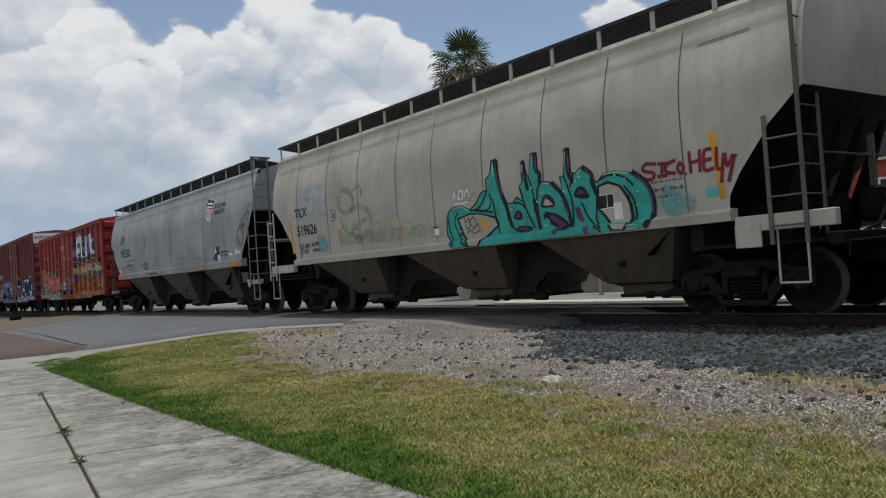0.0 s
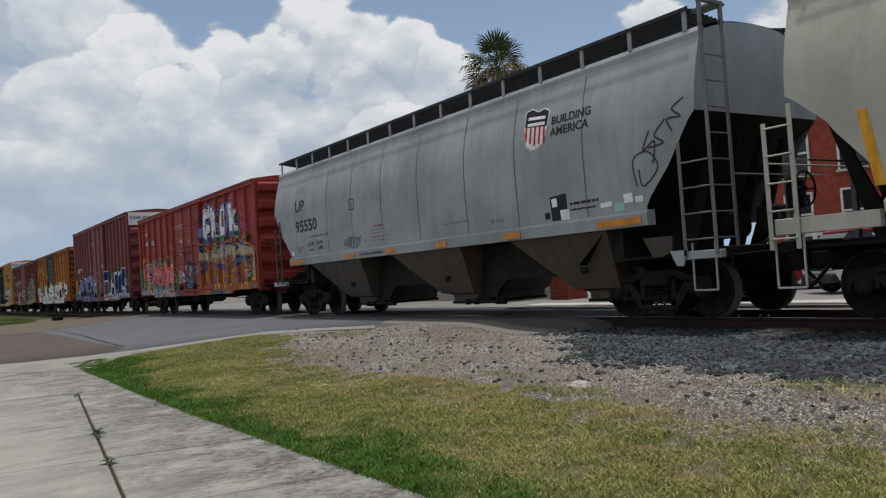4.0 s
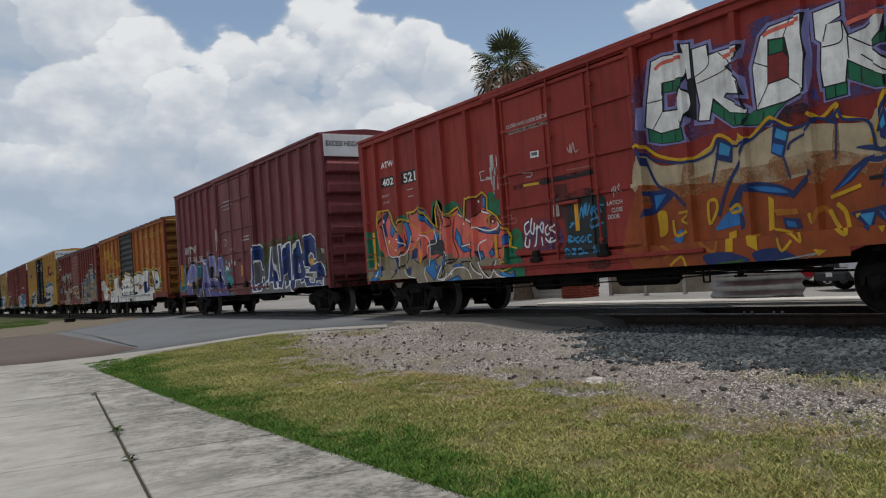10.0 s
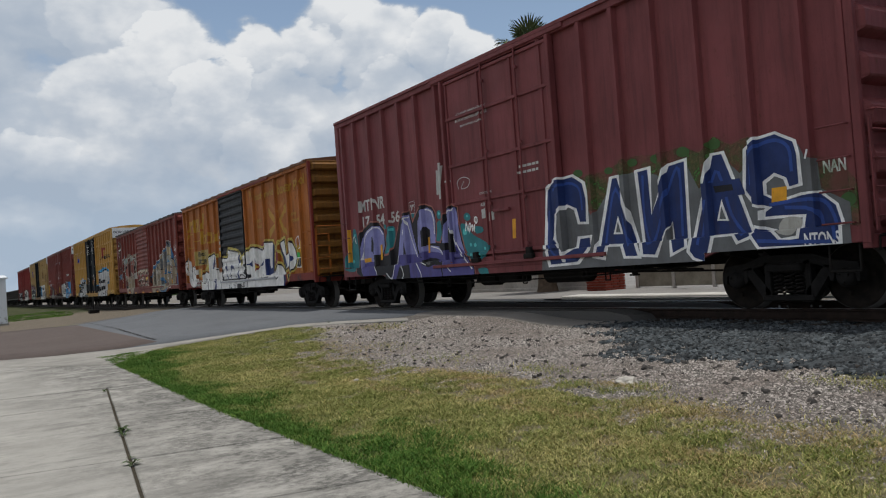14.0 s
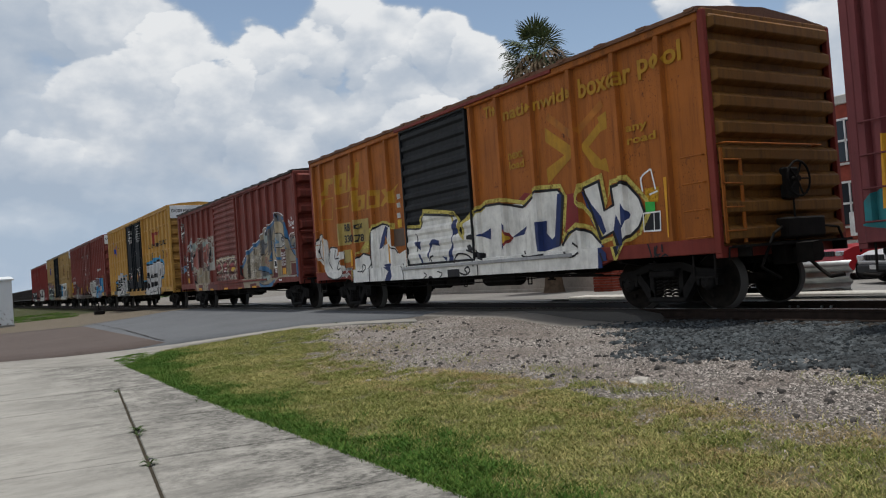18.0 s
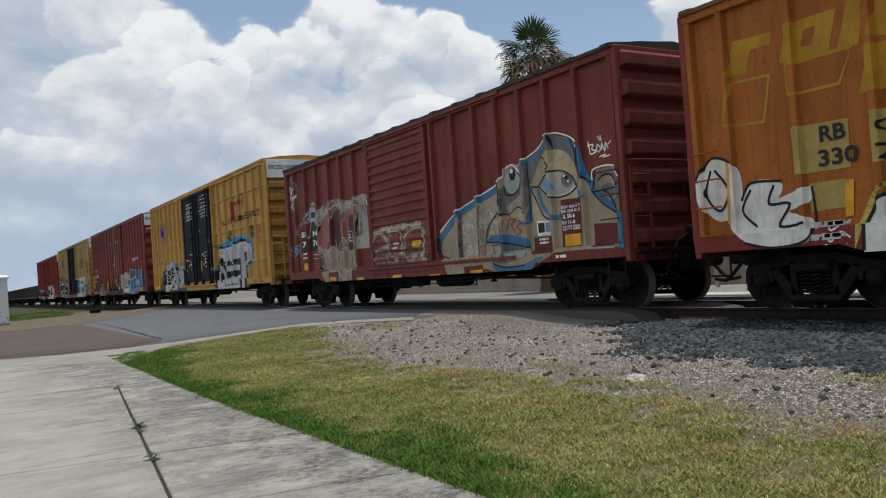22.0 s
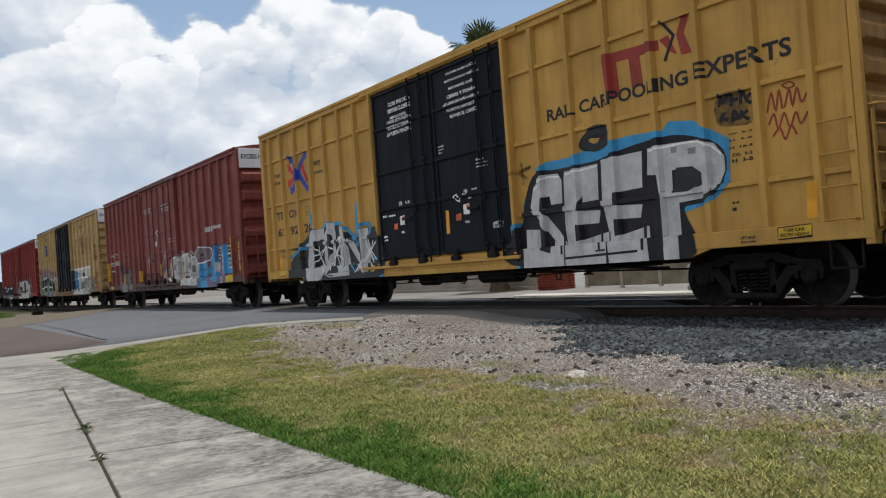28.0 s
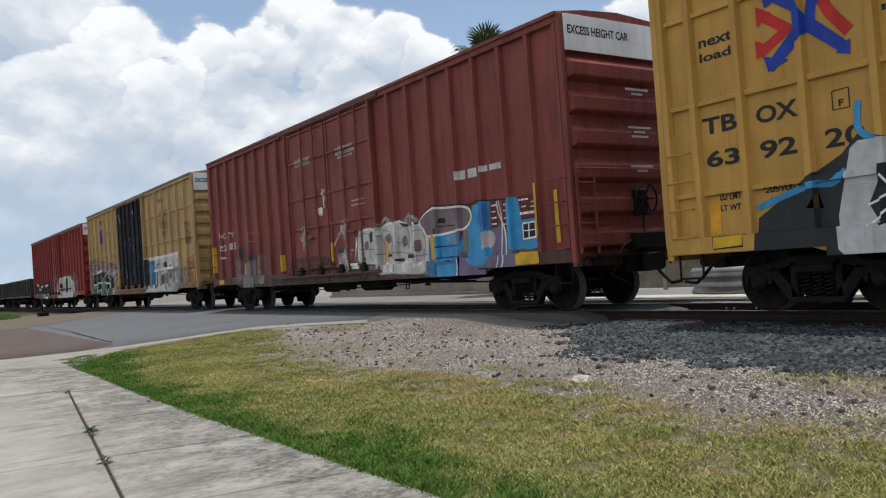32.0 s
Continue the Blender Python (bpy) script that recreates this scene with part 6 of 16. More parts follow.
art.patch("tilx_pale", 3, 0, 0.65, 1.97, 0.99, 2.03, 1.27, 2.02, 1.54, 1.96, 1.77, 1.89, 1.83, 1.76, 1.57, 1.63, 1.32, 1.51, 1.23, 1.4, 0.98, 1.41, 0.79, 1.66)
art.patch("black", 2, 0, 4.46, 2.19, 4.71, 2.24, 4.96, 2.14, 5.07, 2.01, 5.17, 1.82, 5.18, 1.58, 5.01, 1.4, 4.72, 1.42, 4.55, 1.66, 4.42, 1.8)
art.patch("tilx_pale", 3, 0, 4.51, 2.16, 4.71, 2.19, 4.93, 2.11, 5.01, 2.0, 5.1, 1.83, 5.12, 1.6, 4.97, 1.42, 4.77, 1.44, 4.61, 1.67, 4.48, 1.81)
art.line("black", 2, 0.09, 1, 1.9, 3.0, 1.94, 2.7, 2.02, 2.35, 2.14, 2.08, 2.24, 1.71)
art.line("black", 2, 0.09, 1, 2.7, 2.85, 2.73, 2.59, 2.77, 2.34)
art.line("black", 2, 0.09, 1, 3.02, 2.95, 3.02, 2.69, 3.11, 2.57, 3.1, 2.43)
art.line("black", 2, 0.09, 1, 3.84, 2.9, 3.83, 2.51, 3.92, 2.33)
art.line("black", 2, 0.09, 1, 4.18, 2.53, 4.35, 2.4, 4.36, 2.27, 4.43, 2.07)
art.line("black", 2, 0.09, 1, 5.24, 2.3, 5.46, 2.13, 5.59, 1.87, 5.56, 1.61, 5.43, 1.44)
art.line("black", 2, 0.09, 1, 2.92, 2.11, 2.97, 1.82, 3.0, 1.61)
art.line("black", 2, 0.09, 1, 3.42, 2.36, 3.64, 2.13, 3.75, 1.82, 3.79, 1.58)
art.line("purple", 3, 0.045, 1, 1.92, 2.88, 1.96, 2.58, 2.05, 2.28)
art.line("purple", 3, 0.045, 1, 3.04, 2.89, 3.03, 2.65)
art.line("purple", 3, 0.045, 1, 3.85, 2.8, 3.85, 2.5)
art.line("purple", 3, 0.045, 1, 4.23, 2.5, 4.36, 2.35)
art.line("purple", 3, 0.045, 1, 5.3, 2.25, 5.49, 2.06, 5.56, 1.84, 5.55, 1.64)
art.line("purple", 3, 0.045, 1, 3.63, 2.06, 3.75, 1.75)
art.line("purple", 3, 0.045, 1, 2.66, 2.81, 2.71, 2.52)
art.line("black", 3, 0.035, 1, 1.61, 2.44, 1.35, 2.16, 1.07, 2.11)
art.line("black", 3, 0.035, 1, 1.22, 2.11, 1.57, 2.08, 1.71, 2.22, 1.68, 2.39)
art.line("black", 3, 0.035, 1, 0.29, 2.04, 0.31, 1.76, 0.44, 1.43)
art.line("black", 3, 0.035, 1, 0.65, 2.12, 0.5, 1.94, 0.65, 1.57, 0.92, 1.4)
art.line("black", 3, 0.035, 1, 1.03, 2.12, 1.74, 2.02)
art.line("black", 3, 0.035, 1, 2.15, 2.14, 2.17, 1.83, 2.32, 1.63)
art.line("black", 3, 0.035, 1, 2.37, 2.12, 2.53, 2.11, 2.68, 1.99)
art.line("black", 3, 0.035, 1, 2.56, 2.4, 2.68, 1.99, 2.87, 1.62)
art.line("black", 3, 0.035, 1, 2.82, 2.56, 2.91, 2.25, 2.9, 1.9)
art.line("black", 3, 0.035, 1, 3.13, 2.41, 3.01, 2.24, 3.0, 1.61)
art.line("black", 3, 0.035, 1, 3.72, 2.44, 3.86, 2.0, 3.84, 1.61)
art.line("black", 3, 0.035, 1, 3.95, 2.46, 3.84, 2.24)
art.line("black", 3, 0.035, 1, 4.4, 2.27, 4.43, 1.97, 4.38, 1.62, 4.51, 1.48)
art.line("black", 3, 0.035, 1, 4.08, 1.95, 4.23, 1.64, 4.51, 1.42)
art.line("black", 3, 0.035, 1, 3.17, 1.87, 3.37, 1.82, 3.64, 1.66)
art.line("black", 3, 0.035, 1, 5.03, 2.12, 5.2, 1.89, 5.23, 1.61, 5.08, 1.44)
art.line("black", 3, 0.035, 1, 4.51, 2.27, 4.76, 2.33, 5.04, 2.26, 5.23, 2.1)
art.line("black", 3, 0.035, 1, 4.98, 2.0, 5.13, 1.92, 5.02, 2.03)
art.line("black", 3, 0.035, 1, 1.77, 2.27, 1.81, 1.9, 1.87, 1.6)
art.patch("black", 2, 1, 2.32, 1.84, 2.38, 1.95, 2.46, 1.98, 2.55, 1.92, 2.56, 1.82, 2.44, 1.8)
art.patch("purple", 3, 0, 2.37, 1.85, 2.46, 1.94, 2.52, 1.85)
art.patch("black", 2, 1, 3.08, 1.98, 3.14, 2.13, 3.24, 2.19, 3.36, 2.14, 3.44, 2.01, 3.4, 1.95, 3.23, 1.95)
art.patch("tilx_pale", 3, 0, 3.14, 2.01, 3.22, 2.11, 3.3, 2.08, 3.39, 1.99, 3.24, 1.98)
art.patch("purple", 3, 0, 3.11, 2.02, 3.2, 2.15, 3.29, 2.16, 3.19, 2.08)
art.patch("black", 2, 1, 3.92, 2.07, 3.98, 2.19, 4.09, 2.23, 4.2, 2.16, 4.27, 2.03, 4.13, 2.01)
art.patch("purple", 3, 0, 3.98, 2.1, 4.08, 2.19, 4.17, 2.1)
art.patch("black", 2, 1, 2.32, 1.63, 2.49, 1.69, 2.75, 1.66, 2.79, 1.59, 2.47, 1.56)
art.patch("purple", 3, 0, 2.4, 1.63, 2.54, 1.66, 2.74, 1.62, 2.53, 1.6)
art.patch("black", 2, 1, 3.12, 1.84, 3.42, 1.83, 3.71, 1.65, 3.72, 1.55, 3.53, 1.53, 3.34, 1.62, 3.18, 1.7)
art.patch("purple", 3, 0, 3.37, 1.81, 3.55, 1.7, 3.69, 1.61, 3.58, 1.58, 3.42, 1.44, 3.33, 1.52, 3.48, 1.62, 3.26, 1.78)
art.patch("teal", 4, 0, 3.19, 1.78, 3.29, 1.69, 3.24, 1.63, 3.16, 1.72)
art.patch("purple", 3, 0, 3.91, 1.87, 4.01, 1.89, 4.09, 1.65, 4.05, 1.61, 3.94, 1.7)
art.patch("purple", 3, 0, 4.08, 1.55, 4.22, 1.57, 4.23, 1.41, 4.14, 1.4)
art.patch("purple", 3, 0, 4.6, 1.67, 4.7, 1.64, 4.83, 1.49, 4.75, 1.5)
art.patch("black", 3, 0, 4.53, 1.7, 4.66, 1.71, 4.86, 1.46, 4.75, 1.46)
art.line("mintbright", 4, 0.025, 1, 0.46, 2.2, 0.76, 2.21, 1.0, 2.12)
art.line("mintbright", 4, 0.025, 1, 1.84, 2.93, 1.84, 2.71)
art.line("mintbright", 4, 0.025, 1, 2.68, 2.81, 2.67, 2.67)
art.line("mintbright", 4, 0.025, 1, 2.96, 2.92, 2.93, 2.74)
art.line("mintbright", 4, 0.025, 1, 3.79, 2.86, 3.75, 2.62)
art.line("mintbright", 4, 0.025, 1, 4.04, 2.44, 4.13, 2.5)
art.line("mintbright", 4, 0.025, 1, 4.62, 2.35, 4.87, 2.36, 5.15, 2.3)
art.line("mintbright", 4, 0.025, 1, 3.18, 2.39, 3.35, 2.37)
art.line("mintbright", 4, 0.025, 1, 0.25, 1.52, 0.32, 1.44)
art.line("mintbright", 4, 0.025, 1, 5.05, 1.47, 5.24, 1.48, 5.24, 1.42, 5.06, 1.43)
art.patch("mintbright", 4, 1, 2.9, 2.35, 2.89, 2.33, 2.87, 2.33, 2.85, 2.34, 2.84, 2.36, 2.85, 2.37, 2.87, 2.37, 2.89, 2.36)
art.patch("mintbright", 4, 1, 3.17, 2.23, 3.16, 2.21, 3.13, 2.21, 3.11, 2.22, 3.11, 2.23, 3.12, 2.25, 3.14, 2.25, 3.16, 2.24)
art.patch("mintbright", 4, 1, 3.03, 2.08, 3.02, 2.06, 2.99, 2.06, 2.97, 2.07, 2.97, 2.08, 2.98, 2.1, 3.0, 2.1, 3.02, 2.09)
art.patch("mintbright", 4, 1, 3.72, 2.19, 3.71, 2.17, 3.69, 2.17, 3.67, 2.18, 3.66, 2.19, 3.67, 2.21, 3.69, 2.21, 3.71, 2.2)
art.patch("mintbright", 4, 1, 4.01, 2.32, 4.0, 2.31, 3.98, 2.31, 3.96, 2.31, 3.95, 2.33, 3.96, 2.34, 3.98, 2.35, 4.0, 2.34)
art.patch("mintbright", 4, 1, 4.11, 2.39, 4.1, 2.37, 4.08, 2.37, 4.06, 2.38, 4.05, 2.39, 4.06, 2.41, 4.08, 2.41, 4.1, 2.4)
art.patch("mintbright", 4, 1, 5.32, 1.99, 5.32, 1.98, 5.3, 1.98, 5.28, 1.99, 5.28, 2.0, 5.29, 2.01, 5.3, 2.01, 5.32, 2.01)
art.patch("mintbright", 4, 1, 5.29, 1.78, 5.28, 1.77, 5.26, 1.77, 5.25, 1.78, 5.24, 1.79, 5.25, 1.8, 5.27, 1.81, 5.28, 1.8)
art.patch("mintbright", 4, 1, 4.89, 2.31, 4.88, 2.3, 4.86, 2.3, 4.85, 2.3, 4.84, 2.32, 4.85, 2.33, 4.87, 2.33, 4.88, 2.33)
art.patch("mintbright", 4, 1, 5.08, 2.22, 5.07, 2.21, 5.06, 2.21, 5.04, 2.22, 5.04, 2.23, 5.04, 2.24, 5.06, 2.24, 5.08, 2.24)
art.patch("mintbright", 4, 1, 2.31, 2.01, 2.3, 2.0, 2.27, 1.99, 2.25, 2.0, 2.24, 2.02, 2.25, 2.03, 2.28, 2.04, 2.3, 2.03)
art.patch("mintbright", 4, 1, 3.18, 1.63, 3.17, 1.62, 3.15, 1.61, 3.13, 1.62, 3.12, 1.64, 3.13, 1.65, 3.15, 1.65, 3.17, 1.65)
art.patch("black", 4, 0, 4.49, 2.02, 4.8, 2.02, 4.8, 1.8, 4.48, 1.79)
art.line("white", 5, 0.014, 0, 4.66, 2.02, 4.65, 1.8)
art.line("white", 5, 0.014, 0, 4.49, 2.02, 4.8, 2.02, 4.8, 1.8, 4.48, 1.79)
art.patch("white", 5, 0, 4.78, 1.87, 4.96, 1.86, 4.96, 1.59, 4.78, 1.59)
art.line("stencil", 4, 0.022, 1, 0.83, 1.99, 0.85, 1.89, 0.98, 1.98, 0.97, 1.88, 1.11, 1.98, 1.19, 1.88)
art.line("stencil", 4, 0.022, 1, 0.84, 1.85, 0.93, 1.75, 1.03, 1.85, 1.1, 1.74, 1.22, 1.84, 1.27, 1.76)
art.line("stencil", 4, 0.02, 1, 0.86, 1.69, 1.02, 1.72, 1.1, 1.66, 1.32, 1.71)
art.patch("reflector", 4, 0, 1.37, 1.91, 1.52, 1.91, 1.52, 1.71, 1.38, 1.71)
art.line("whitemist", 0, 0.022, 1, 0.76, 2.56, 0.78, 2.38, 0.92, 2.52, 0.93, 2.37, 1.04, 2.49, 1.09, 2.33, 1.2, 2.49, 1.27, 2.33)
art.line("whitemist", 0, 0.02, 1, 0.67, 2.32, 0.99, 2.32, 1.26, 2.27)
art.line("maroon", 0, 0.055, 1, 5.69, 2.37, 5.5, 2.39, 5.44, 2.3, 5.65, 2.23, 5.58, 2.14, 5.4, 2.19)
art.line("maroon", 0, 0.055, 1, 5.74, 2.36, 5.9, 2.35)
art.line("maroon", 0, 0.055, 1, 5.82, 2.36, 5.79, 2.17)
art.line("maroon", 0, 0.055, 1, 5.72, 2.17, 5.88, 2.17)
art.line("maroon", 0, 0.055, 1, 6.05, 2.37, 5.9, 2.33, 5.88, 2.22, 6.04, 2.18)
art.line("maroon", 0, 0.055, 1, 6.14, 2.32, 6.09, 2.25, 6.14, 2.16, 6.2, 2.24, 6.14, 2.32)
art.line("maroon", 0, 0.055, 1, 6.32, 2.45, 6.32, 2.15)
art.line("maroon", 0, 0.055, 1, 6.5, 2.45, 6.48, 2.15)
art.line("maroon", 0, 0.055, 1, 6.32, 2.29, 6.49, 2.31)
art.line("maroon", 0, 0.055, 1, 6.69, 2.44, 6.58, 2.42, 6.56, 2.16, 6.71, 2.16)
art.line("maroon", 0, 0.055, 1, 6.57, 2.29, 6.68, 2.3)
art.line("maroon", 0, 0.055, 1, 6.79, 2.44, 6.77, 2.16, 6.87, 2.14)
art.line("maroon", 0, 0.055, 1, 6.82, 1.95, 6.9, 2.34, 6.94, 2.17, 7.06, 2.3, 6.94, 1.95)
art.patch("maroon", 0, 1, 6.25, 2.14, 6.24, 2.13, 6.22, 2.12, 6.21, 2.13, 6.2, 2.15, 6.21, 2.16, 6.23, 2.16, 6.25, 2.16)
art.patch("reflector", 0, 0, 6.67, 2.67, 6.79, 2.67, 6.87, 1.7, 6.77, 1.7)
art.patch("cyan", 0, 0, 6.54, 1.89, 6.75, 1.88, 6.75, 1.76, 6.54, 1.76)
art.patch("cyanfade", 0, 1, 5.8, 2.03, 6.25, 1.87, 6.35, 1.64, 6.01, 1.52, 5.73, 1.66)
art.word("stencil", 0, "10-8 H 9-3", 5.58, 2.074, 6.15, 2.104)
art.word("stencil", 0, "8-2  15-2", 5.62, 1.946, 6.16, 1.993)
art.word("stencil", 0, "5201", 5.66, 1.845, 5.94, 1.874)
art.patch("reflector", 0, 0, 1.33, 1.88, 1.47, 1.89, 1.49, 1.71, 1.35, 1.7)
art.line("scuff", 0, 0.02, 0, 0.65, 2.31, 0.73, 2.53, 0.83, 2.31, 1.01, 2.52, 1.02, 2.29, 1.22, 2.47, 1.16, 2.3)
art.line("stencil", 0, 0.01, 0, 6.5, 3.99, 7.36, 4.0)
art.line("stencil", 0, 0.01, 0, 6.5, 4.02, 7.36, 4.03)
art = Art("tilx")
art.word("stencil", 1, "TILX", -6.74, 2.670, -6.01, 2.924)
art.word("stencil", 1, "519626", -6.67, 2.165, -5.5, 2.456)
art.patch("reflector", 0, 0, -7.19, 2.68, -7.06, 2.68, -6.91, 1.71, -7.05, 1.71)
art.patch("reflector", 0, 0, -4.41, 2.2, -4.32, 2.2, -4.23, 1.71, -4.33, 1.7)
art.patch("reflector", 0, 0, -1.65, 2.19, -1.56, 2.19, -1.53, 1.86, -1.61, 1.85)
art.line("stencil", 0, 0.012, 0, -4.67, 2.69, -4.44, 2.69, -4.45, 2.43, -4.68, 2.42, -4.67, 2.69)
art.word("stencil", 0, "E", -4.6, 2.493, -4.5, 2.610)
art.patch("cyanfade", 0, 1, -5.53, 2.11, -5.14, 2.11, -5.01, 1.72, -5.47, 1.7)
art = Art("tilx")
art.patch("tilx_clean", 0, 0, -6.5, 3.54, -4.9, 3.43, -4.94, 2.58, -6.58, 2.54)
art.word("stencil", 1, "LD LMT", -6.58, 1.820, -5.99, 1.942)
art.word("stencil", 1, "223900", -5.89, 1.856, -5.48, 1.958)
art.word("stencil", 1, "LT WT", -6.57, 1.668, -6.09, 1.790)
art.word("stencil", 1, "62100", -5.87, 1.699, -5.45, 1.788)
art = Art("tilx")
art.line("scuff", 1, 0.14, 1, -4.25, 3.0, -4.21, 2.69, -3.85, 2.55, -3.52, 2.72, -3.64, 3.03, -4.07, 3.15)
art.line("scuff", 1, 0.14, 1, -3.65, 2.6, -3.22, 2.66, -2.8, 2.46, -2.76, 2.15, -3.04, 1.93, -3.57, 1.93, -3.7, 2.15, -3.31, 2.21, -3.03, 2.32)
art.line("scuff", 1, 0.1, 1, -4.23, 2.45, -4.06, 2.17, -3.72, 1.99)
art.line("scuff", 1, 0.08, 1, -3.48, 3.07, -3.2, 3.14, -3.11, 2.9)
art.line("mint", 1, 0.045, 1, -4.19, 1.82, -4.19, 2.15, -3.93, 2.25, -3.79, 2.07, -3.9, 1.84)
art.line("mint", 1, 0.045, 1, -3.74, 1.8, -3.67, 2.06, -3.43, 2.13, -3.3, 1.93, -3.47, 1.76)
art.line("mint", 1, 0.045, 1, -3.2, 1.81, -3.14, 2.03, -2.95, 2.06, -2.78, 1.93, -2.87, 1.78)
art.line("mint", 1, 0.045, 1, -2.76, 1.79, -2.62, 2.14, -2.44, 2.16, -2.32, 1.97, -2.45, 1.79)
art.line("mint", 1, 0.045, 1, -2.27, 1.81, -2.18, 2.05, -1.97, 2.07, -1.89, 1.89, -2.01, 1.77)
art.line("mint", 1, 0.045, 1, -1.84, 1.8, -1.75, 1.98, -1.56, 1.94, -1.52, 1.79)
art.line("mint", 1, 0.045, 1, -1.45, 1.8, -1.4, 2.03, -1.2, 2.13, -1.07, 1.95, -1.18, 1.78)
art.line("mint", 1, 0.045, 1, -1.03, 1.79, -0.92, 1.94, -0.79, 1.8)
art.line("mintfade", 0, 0.3, 1, -4.3, 1.92, -3.16, 1.89, -1.93, 1.87, -0.7, 1.85)
art.line("mintfade", 0, 0.3, 1, -0.56, 1.8, -0.14, 1.8, 0.13, 1.81)
art.line("white", 1, 0.03, 1, 0.52, 2.38, 0.56, 2.52, 0.62, 2.38)
art.line("white", 1, 0.03, 1, 0.67, 2.37, 0.76, 2.55, 0.85, 2.5, 0.79, 2.37, 0.7, 2.41)
art.line("white", 1, 0.03, 1, 0.89, 2.4, 0.98, 2.55, 1.06, 2.39)
art.line("white", 1, 0.03, 0, 0.51, 2.3, 1.02, 2.29)
art.patch("white", 1, 0, -0.24, 1.85, -0.08, 1.85, -0.08, 1.72, -0.25, 1.71)
art.bar("stencil", 1, -0.27, 1.87, -0.08, 1.89)
art.bar("dark", 1, 0.62, 1.89, 1.04, 1.99)
art.bar("dark", 1, 0.63, 1.76, 1.07, 1.84)
art.bar("dark", 1, 0.62, 1.63, 0.99, 1.71)
art = Art("up")
art.word("stencil", 0, "BUILDING", 5.0, 3.575, 6.02, 3.735)
art.word("stencil", 0, "AMERICA", 4.96, 3.363, 5.97, 3.528)
art.patch("black", 0, 0, 4.85, 2.26, 5.29, 2.29, 5.3, 1.82, 4.86, 1.82)
art.patch("white", 1, 0, 4.89, 2.22, 5.03, 2.23, 5.04, 2.07, 4.9, 2.07)
art.patch("white", 1, 0, 5.1, 2.0, 5.34, 2.0, 5.35, 1.81, 5.11, 1.81)
art.patch("black", 0, 0, 4.67, 1.98, 4.82, 1.99, 4.82, 1.87, 4.68, 1.86)
art.bar("stencil", 0, 5.37, 2.06, 6.09, 2.12)
art.bar("stencil", 0, 5.36, 1.96, 6.02, 2.0)
art.patch("white", 0, 0, 6.12, 2.01, 6.38, 2.02, 6.39, 1.94, 6.12, 1.93)
art.patch("mintbright", 0, 0, 6.45, 1.98, 6.66, 1.98, 6.66, 1.84, 6.44, 1.83)
art.patch("white", 0, 0, 6.66, 2.1, 6.86, 2.11, 6.87, 1.96, 6.67, 1.95)
art.patch("white", 0, 0, 6.92, 2.04, 7.08, 2.04, 7.08, 1.94, 6.92, 1.94)
art.patch("amber", 0, 0, 6.07, 1.585, 7.05, 1.585, 7.05, 1.7, 6.07, 1.7)
art.patch("amber", 0, 0, 3.46, 1.585, 3.98, 1.585, 3.98, 1.7, 3.46, 1.7)
art.patch("amber", 0, 0, 1.0, 1.585, 1.43, 1.585, 1.43, 1.7, 1.0, 1.7)
art.line("dark", 0, 0.035, 1, 8.03, 3.43, 7.8, 3.3, 7.95, 3.16, 7.7, 3.15, 7.79, 2.95)
art.line("dark", 0, 0.035, 1, 7.66, 3.17, 7.43, 2.95, 7.6, 2.81, 7.29, 2.77)
art.line("dark", 0, 0.035, 1, 7.32, 3.04, 7.17, 2.74, 7.42, 2.86, 7.36, 2.51)
art.line("dark", 0, 0.03, 1, 6.99, 2.18, 6.94, 2.62, 7.26, 2.72, 7.45, 2.44, 7.12, 2.18, 7.05, 2.46)
art.patch("amber", 0, 0, -3.4, 1.585, -2.91, 1.585, -2.91, 1.7, -3.4, 1.7)
art.patch("amber", 0, 0, -1.27, 1.585, -0.81, 1.585, -0.81, 1.7, -1.27, 1.7)
art.word("stencil", 0, "THIS CAR HAS 3 COMPARTMENTS", -2.65, 1.61, -1.38, 1.68)
art.word("stencil", 0, "CAPACITY 5188 CUFT", -5.71, 2.319, -4.44, 2.362)
art.line("stencil", 0, 0.025, 0, -3.09, 3.13, -2.83, 3.12, -2.84, 2.86, -3.1, 2.86, -3.09, 3.13)
art.word("stencil", 0, "C", -3.02, 2.914, -2.93, 2.989)
art.word("stencil", 0, "PLATE", -3.07, 3.009, -2.87, 3.031)
art.line("dark", 1, 0.022, 1, -3.51, 2.05, -3.54, 1.98, -3.45, 1.95, -3.35, 2.13)
art.line("dark", 1, 0.022, 1, -3.35, 2.13, -3.33, 1.87, -3.21, 2.13)
art.line("dark", 1, 0.022, 1, -3.21, 2.11, -3.18, 1.89, -3.09, 2.1, -3.19, 2.13)
art.line("dark", 1, 0.022, 1, -3.09, 2.12, -3.17, 1.99, -3.07, 1.84, -2.96, 1.96, -3.02, 2.13, -3.11, 2.1)
art.line("dark", 1, 0.022, 1, -2.95, 2.13, -2.99, 1.93, -2.86, 1.84, -2.82, 2.08, -2.92, 2.15)
art.line("dark", 1, 0.022, 1, -2.79, 2.09, -2.84, 1.97, -2.79, 1.87, -2.7, 1.97, -2.72, 2.09, -2.79, 2.09)
art.line("dark", 1, 0.022, 1, -2.68, 2.02, -2.54, 2.15)
art.line("dark", 1, 0.022, 1, -2.69, 1.99, -2.62, 1.93)
art.line("dark", 1, 0.022, 1, -2.4, 1.97, -2.29, 1.96)
art.word("redscrawl", 0, "WARNING", -1.86, 2.305, -1.33, 2.347)
art.bar("rustmark", 0, -2.02, 2.21, -1.28, 2.24)
